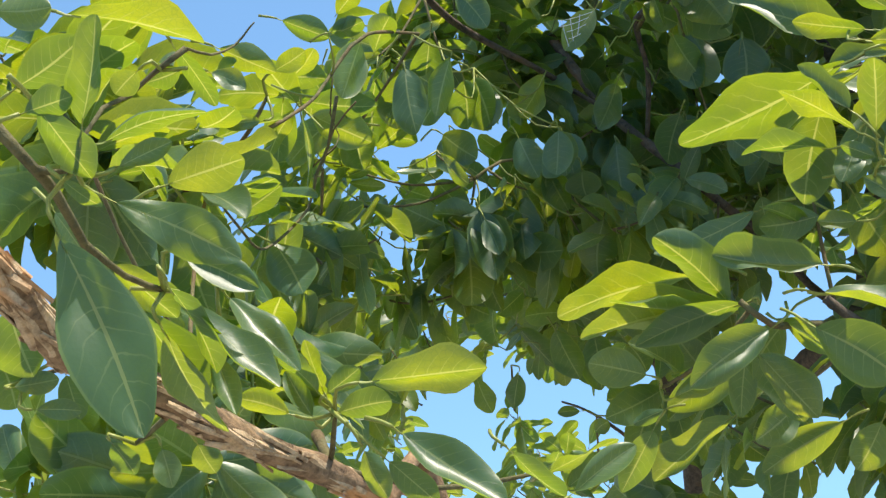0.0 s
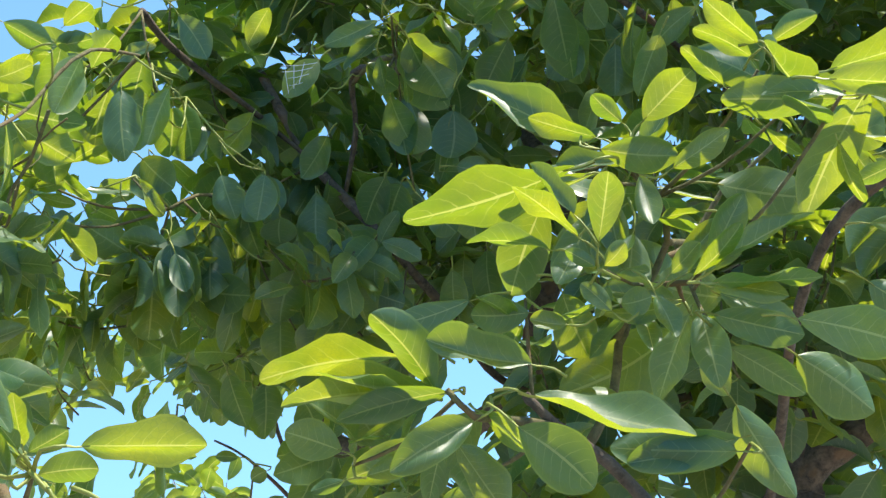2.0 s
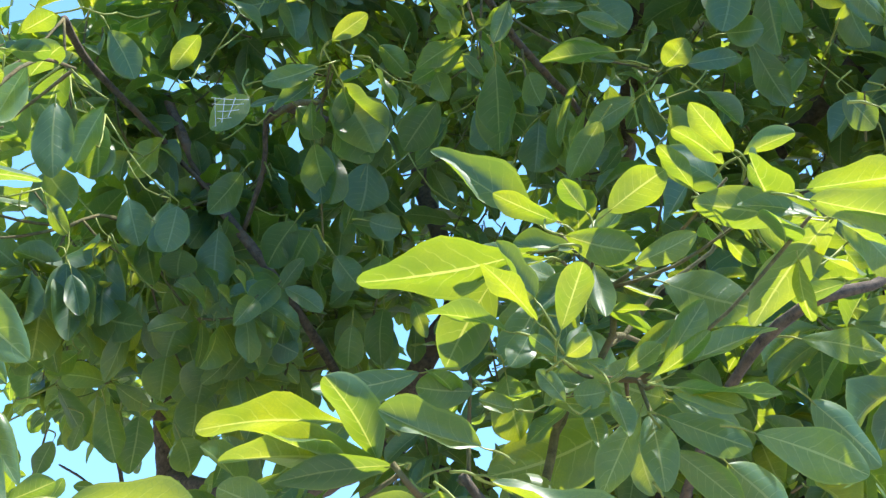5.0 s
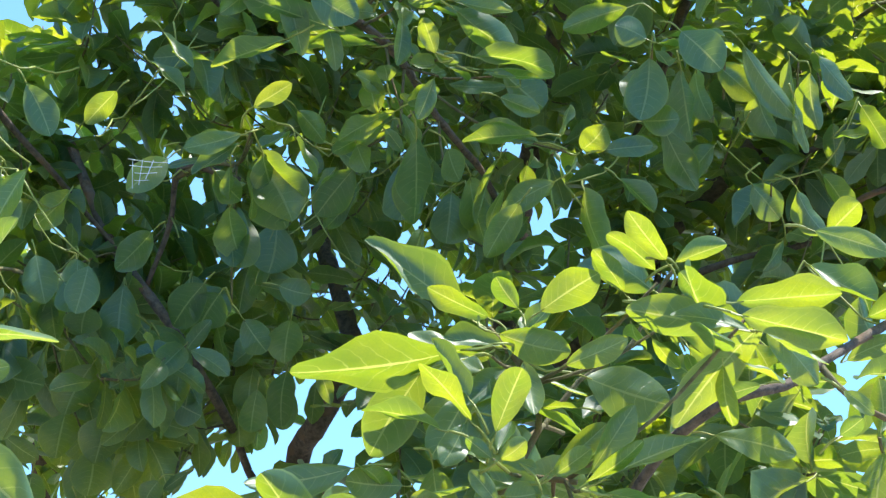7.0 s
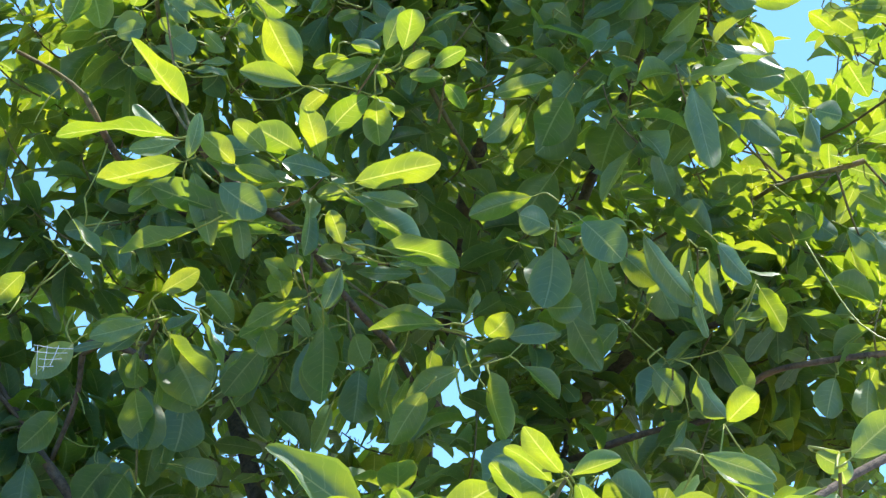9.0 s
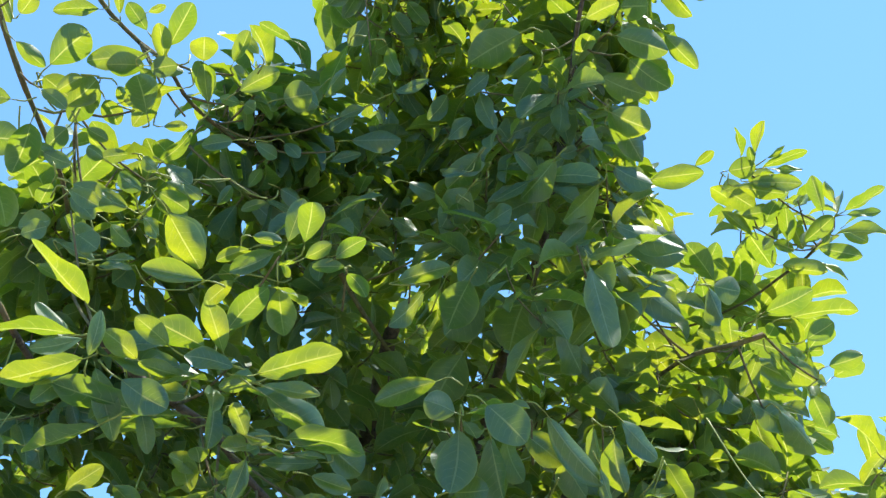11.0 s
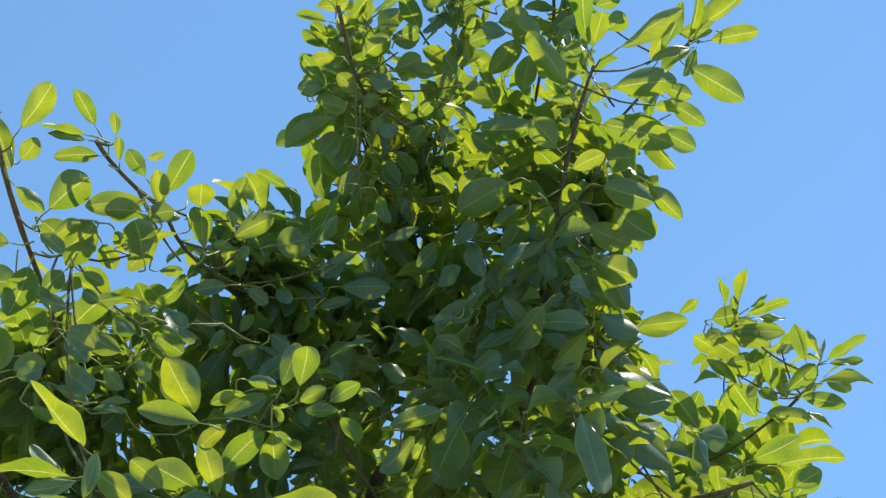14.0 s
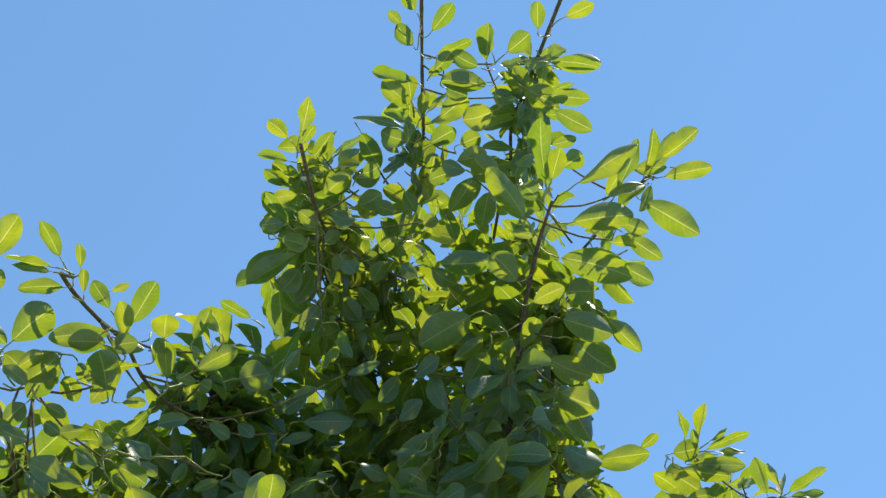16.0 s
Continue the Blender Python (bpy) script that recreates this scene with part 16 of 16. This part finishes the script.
whorl(TREE_TALL, (1.66, 1.72, 2.64), 0.11)
whorl(TREE_TALL, (1.78, 1.79, 2.77), 0.11)
whorl(TREE_TALL, (1.84, 1.83, 2.7), 0.11)
whorl(TREE_TALL, (1.76, 1.55, 2.67), 0.11)
whorl(TREE_TALL, (1.52, 1.5, 2.76), 0.11)
whorl(TREE_TALL, (1.72, 1.48, 2.85), 0.11)
whorl(TREE_TALL, (1.66, 1.73, 2.85), 0.11)
whorl(TREE_TALL, (1.51, 1.47, 2.56), 0.11)
whorl(TREE_TALL, (1.5, 1.58, 2.93), 0.11)
whorl(TREE_TALL, (1.61, 1.48, 2.76), 0.11)
whorl(TREE_TALL, (1.6, 1.43, 2.64), 0.11)
whorl(TREE_TALL, (1.51, 1.33, 2.8), 0.11)
whorl(TREE_TALL, (1.92, 1.66, 2.68), 0.11)
whorl(TREE_TALL, (1.68, 1.66, 2.66), 0.11)
whorl(TREE_TALL, (1.61, 1.58, 2.81), 0.11)
whorl(TREE_TALL, (1.62, 1.64, 2.84), 0.11)
whorl(TREE_TALL, (1.53, 1.38, 2.63), 0.11)
whorl(TREE_TALL, (1.63, 1.73, 2.59), 0.11)
whorl(TREE_TALL, (1.76, 1.69, 2.85), 0.11)
whorl(TREE_TALL, (1.66, 1.58, 2.69), 0.11)
whorl(TREE_TALL, (0.68, 2, 3.44), 0.09)
whorl(TREE_TALL, (0.72, 1.99, 3.4), 0.09)
whorl(TREE_TALL, (0.77, 2.14, 3.49), 0.09)
whorl(TREE_TALL, (0.71, 1.99, 3.42), 0.09)
whorl(TREE_TALL, (0.69, 2.04, 3.44), 0.09)
whorl(TREE_TALL, (0.69, 1.98, 3.38), 0.09)
whorl(TREE_TALL, (0.69, 2.04, 3.57), 0.09)
whorl(TREE_TALL, (0.62, 1.98, 3.39), 0.09)
whorl(TREE_TALL, (0.63, 2, 3.46), 0.09)
whorl(TREE_TALL, (0.66, 1.99, 3.41), 0.09)
whorl(TREE_TALL, (0.63, 1.96, 3.42), 0.09)
whorl(TREE_TALL, (0.8, 2.13, 3.55), 0.09)
whorl(TREE_TALL, (0.62, 2.02, 3.47), 0.09)
whorl(TREE_TALL, (0.66, 1.99, 3.42), 0.09)
whorl(TREE_TALL, (0.8, 2.07, 3.48), 0.09)
whorl(TREE_TALL, (0.8, 2, 3.95), 0.09)
whorl(TREE_TALL, (0.75, 1.92, 4.09), 0.09)
whorl(TREE_TALL, (0.82, 1.97, 3.92), 0.09)
whorl(TREE_TALL, (0.78, 2, 3.93), 0.09)
whorl(TREE_TALL, (0.74, 1.88, 3.84), 0.09)
whorl(TREE_TALL, (0.75, 1.97, 4), 0.09)
whorl(TREE_TALL, (0.7, 1.82, 3.96), 0.09)
whorl(TREE_TALL, (0.77, 2.01, 3.94), 0.09)
whorl(TREE_TALL, (0.97, 2.04, 4.02), 0.09)
whorl(TREE_TALL, (0.77, 1.99, 4), 0.09)
whorl(TREE_TALL, (0.81, 2.01, 3.88), 0.09)
whorl(TREE_TALL, (0.7, 1.85, 3.92), 0.09)
whorl(TREE_TALL, (0.69, 1.83, 3.97), 0.09)
whorl(TREE_TALL, (0.8, 1.97, 3.89), 0.09)
whorl(TREE_TALL, (0.96, 2.08, 4.02), 0.09)
whorl(TREE_TALL, (0.83, 1.98, 3.88), 0.09)
whorl(TREE_TALL, (1.23, 1.62, 3.68), 0.10)
whorl(TREE_TALL, (1.15, 1.7, 3.66), 0.10)
whorl(TREE_TALL, (1.09, 1.68, 3.73), 0.10)
whorl(TREE_TALL, (1.23, 1.68, 3.58), 0.10)
whorl(TREE_TALL, (1.19, 1.61, 3.69), 0.10)
whorl(TREE_TALL, (1.18, 1.63, 3.7), 0.10)
whorl(TREE_TALL, (1.16, 1.66, 3.7), 0.10)
whorl(TREE_TALL, (1.19, 1.72, 3.74), 0.10)
whorl(TREE_TALL, (1.1, 1.67, 3.76), 0.10)
whorl(TREE_TALL, (1.19, 2.17, 3.87), 0.11)
whorl(TREE_TALL, (1.2, 2.38, 3.71), 0.11)
whorl(TREE_TALL, (1.19, 2.4, 3.87), 0.11)
whorl(TREE_TALL, (0.84, 2.17, 3.67), 0.11)
whorl(TREE_TALL, (1.15, 2.4, 3.72), 0.11)
whorl(TREE_TALL, (0.82, 2.09, 3.46), 0.11)
whorl(TREE_TALL, (1.33, 2.3, 3.72), 0.11)
whorl(TREE_TALL, (1.06, 2.4, 3.64), 0.11)
whorl(TREE_TALL, (1.04, 2.28, 3.52), 0.11)
whorl(TREE_TALL, (1.3, 2.33, 3.83), 0.11)
whorl(TREE_TALL, (0.83, 2.12, 3.54), 0.11)
whorl(TREE_TALL, (1.21, 2.33, 3.68), 0.11)
whorl(TREE_TALL, (1, 2.22, 3.85), 0.11)
whorl(TREE_TALL, (1.21, 2.12, 3.91), 0.11)
whorl(TREE_TALL, (1.89, 2.55, 3.4), 0.14)
whorl(TREE_TALL, (1.95, 2.74, 3.56), 0.14)
whorl(TREE_TALL, (1.76, 2.86, 3.47), 0.14)
whorl(TREE_TALL, (1.64, 2.48, 3.5), 0.14)
whorl(TREE_TALL, (1.74, 2.4, 3.7), 0.14)
whorl(TREE_TALL, (1.73, 2.42, 3.52), 0.14)
whorl(TREE_TALL, (1.9, 2.38, 3.45), 0.14)
whorl(TREE_TALL, (1.59, 2.81, 3.64), 0.14)
whorl(TREE_TALL, (1.59, 2.57, 3.35), 0.14)
# twelve whorls added inside the crown to shade the leaves hanging below
whorl(TREE_TALL, (1.02, 1.55, 3.05), 0.11)
whorl(TREE_TALL, (1.1, 1.58, 3.15), 0.11)
whorl(TREE_TALL, (0.98, 1.6, 3.2), 0.11)
whorl(TREE_TALL, (1.08, 1.56, 3.3), 0.11)
whorl(TREE_TALL, (1, 1.58, 3.38), 0.11)
whorl(TREE_TALL, (1.06, 1.62, 3.5), 0.11)
whorl(TREE_TALL, (0.94, 1.62, 3.1), 0.11)
whorl(TREE_TALL, (1.12, 1.62, 3.4), 0.11)
whorl(TREE_TALL, (0.92, 1.66, 3.3), 0.11)
whorl(TREE_TALL, (1.14, 1.66, 3), 0.11)
whorl(TREE_TALL, (0.9, 1.58, 2.98), 0.11)
whorl(TREE_TALL, (1.04, 1.66, 3.22), 0.11)
whorl(TREE_TALL, (1.004, 2.193, 3.575), 0.11)
whorl(TREE_TALL, (1.407, 1.997, 3.412), 0.12)
whorl(TREE_TALL, (0.984, 2.157, 3.681), 0.1)
whorl(TREE_TALL, (1.037, 2.01, 3.571), 0.1)
whorl(TREE_TALL, (1.371, 1.875, 3.567), 0.12)
whorl(TREE_TALL, (1.225, 1.847, 3.717), 0.11)
whorl(TREE_TALL, (1.203, 2.056, 3.589), 0.11)
whorl(TREE_TALL, (0.899, 2.178, 3.477), 0.1)
whorl(TREE_TALL, (1.094, 2.006, 3.624), 0.11)
whorl(TREE_TALL, (0.977, 2.167, 3.568), 0.1)
whorl(TREE_TALL, (0.825, 2.069, 3.83), 0.12)
whorl(TREE_TALL, (1.322, 1.982, 3.547), 0.12)
whorl(TREE_TALL, (0.914, 2.175, 3.629), 0.11)
whorl(TREE_TALL, (1.103, 2.283, 3.478), 0.11)
whorl(TREE_TALL, (0.53, 2.232, 2.999), 0.11)
whorl(TREE_TALL, (0.714, 1.856, 3.135), 0.1)
whorl(TREE_TALL, (0.483, 2.368, 3.143), 0.1)
whorl(TREE_TALL, (0.596, 2.202, 3.185), 0.1)
whorl(TREE_TALL, (0.627, 2.209, 3.309), 0.1)
whorl(TREE_TALL, (0.361, 2.099, 3.199), 0.11)
whorl(TREE_TALL, (0.489, 2.117, 3.08), 0.1)
whorl(TREE_TALL, (0.438, 2.156, 2.946), 0.11)
whorl(TREE_TALL, (0.551, 2.228, 3.12), 0.1)
whorl(TREE_TALL, (0.639, 2.345, 3.072), 0.1)
whorl(TREE_TALL, (0.725, 1.992, 3.163), 0.1)
whorl(TREE_TALL, (0.741, 1.989, 3.277), 0.11)
whorl(TREE_TALL, (0.741, 2.082, 3.09), 0.11)
whorl(TREE_TALL, (0.311, 2.121, 3.15), 0.11)
whorl(TREE_TALL, (0.47, 2.268, 3.235), 0.1)
whorl(TREE_TALL, (0.818, 2.03, 3.108), 0.11)
whorl(TREE_TALL, (0.458, 2.342, 3.15), 0.11)
whorl(TREE_TALL, (0.336, 2.275, 3.263), 0.1)
whorl(TREE_TALL, (0.746, 2.023, 3.138), 0.11)
whorl(TREE_TALL, (0.46, 2.107, 3.09), 0.1)
whorl(TREE_TALL, (0.481, 2.151, 3.302), 0.11)
whorl(TREE_TALL, (0.67, 2.22, 3.181), 0.11)
whorl(TREE_TALL, (0.735, 2.881, 2.86), 0.1)
whorl(TREE_TALL, (0.487, 2.572, 2.855), 0.1)
whorl(TREE_TALL, (0.985, 2.456, 2.623), 0.1)
whorl(TREE_TALL, (0.985, 2.527, 2.987), 0.11)
whorl(TREE_TALL, (0.88, 2.76, 2.61), 0.1)
whorl(TREE_TALL, (0.636, 2.814, 2.827), 0.1)
whorl(TREE_TALL, (1.029, 2.672, 2.834), 0.1)
whorl(TREE_TALL, (1.068, 2.418, 3.044), 0.1)
whorl(TREE_TALL, (0.872, 2.808, 2.79), 0.1)
whorl(TREE_TALL, (0.692, 2.684, 2.643), 0.1)
whorl(TREE_TALL, (0.658, 2.768, 2.942), 0.11)
whorl(TREE_TALL, (1.205, 2.514, 2.684), 0.1)
whorl(TREE_TALL, (0.889, 2.586, 3.012), 0.11)
whorl(TREE_TALL, (1.304, 2.441, 2.959), 0.1)
whorl(TREE_TALL, (0.621, 3, 2.634), 0.11)
whorl(TREE_TALL, (0.542, 2.778, 2.644), 0.1)
whorl(TREE_TALL, (1.099, 2.685, 2.79), 0.11)
whorl(TREE_TALL, (0.991, 2.741, 2.603), 0.11)
whorl(TREE_TALL, (0.933, 2.778, 2.83), 0.1)
whorl(TREE_TALL, (0.592, 2.656, 2.942), 0.1)
whorl(TREE_TALL, (0.708, 2.698, 2.705), 0.11)
whorl(TREE_TALL, (0.809, 2.579, 2.887), 0.11)
whorl(TREE_TALL, (0.742, 2.837, 2.578), 0.1)
whorl(TREE_TALL, (0.914, 2.717, 2.82), 0.1)
whorl(TREE_TALL, (1.201, 2.604, 2.798), 0.11)
whorl(TREE_TALL, (0.723, 2.733, 2.551), 0.11)
whorl(TREE_TALL, (1.327, 2.691, 2.665), 0.1)
whorl(TREE_TALL, (0.608, 2.857, 2.928), 0.1)
whorl(TREE_TALL, (0.506, 2.749, 2.876), 0.11)
whorl(TREE_TALL, (1.031, 2.388, 2.781), 0.1)

for tree in (TREE_NEAR, TREE_TALL, TREE_MID, TREE_BACK):
    if tree.name in CLUMPS:
        ob = new("foliage", mesh_of("foliage", *CLUMPS[tree.name], [FOLIAGE, STALK, TWIG]))
        ob.parent = tree
        tagged(ob, "dense dark green leaves in the crown", kind="stuff")

# ---- spider's web over one leaf ----
SILK, kn, kk = node_material("silk")
ko, kb, kz = kn.new("ShaderNodeOutputMaterial"), kn.new("ShaderNodeBsdfPrincipled"), kn.new("ShaderNodeTexNoise")
kz.inputs["Scale"].default_value = 300.0
kr = ramp(kn, [(0.3, (0.62, 0.64, 0.66)), (0.7, (0.85, 0.86, 0.87))])
kk.new(kz.outputs["Fac"], kr.inputs[0])
kk.new(kr.outputs[0], kb.inputs["Base Color"])
kb.inputs["Roughness"].default_value = 0.4
kk.new(kb.outputs[0], ko.inputs["Surface"])
web_verts, web_faces = [], []
for a, b in [
    ((0.195, 1.792, 2.387), (0.24, 1.773, 2.39)),
    ((0.198, 1.795, 2.38), (0.235, 1.777, 2.384)),
    ((0.2, 1.798, 2.372), (0.231, 1.781, 2.376)),
    ((0.203, 1.801, 2.364), (0.224, 1.786, 2.365)),
    ((0.2, 1.791, 2.388), (0.208, 1.795, 2.351)),
    ((0.212, 1.789, 2.39), (0.214, 1.791, 2.357)),
    ((0.225, 1.786, 2.393), (0.22, 1.787, 2.365)),
]:
    a, b = Vector(a), Vector(b)
    sv, sf = tube([a, (a + b) / 2 + Vector((0, 0, -0.0015)), b], [0.0005, 0.0004, 0.0005], 4, 0.2, 3.0)
    web_faces += [tuple(i + len(web_verts) for i in f) for f in sf]
    web_verts += [tuple(v) for v in sv]
web_mesh = bpy.data.meshes.new("spider_web")
web_mesh.from_pydata(web_verts, [], web_faces)
web_mesh.materials.append(SILK)
tagged(new("spider_web", web_mesh), "white threads of a spider web across a pale leaf", "spider web")
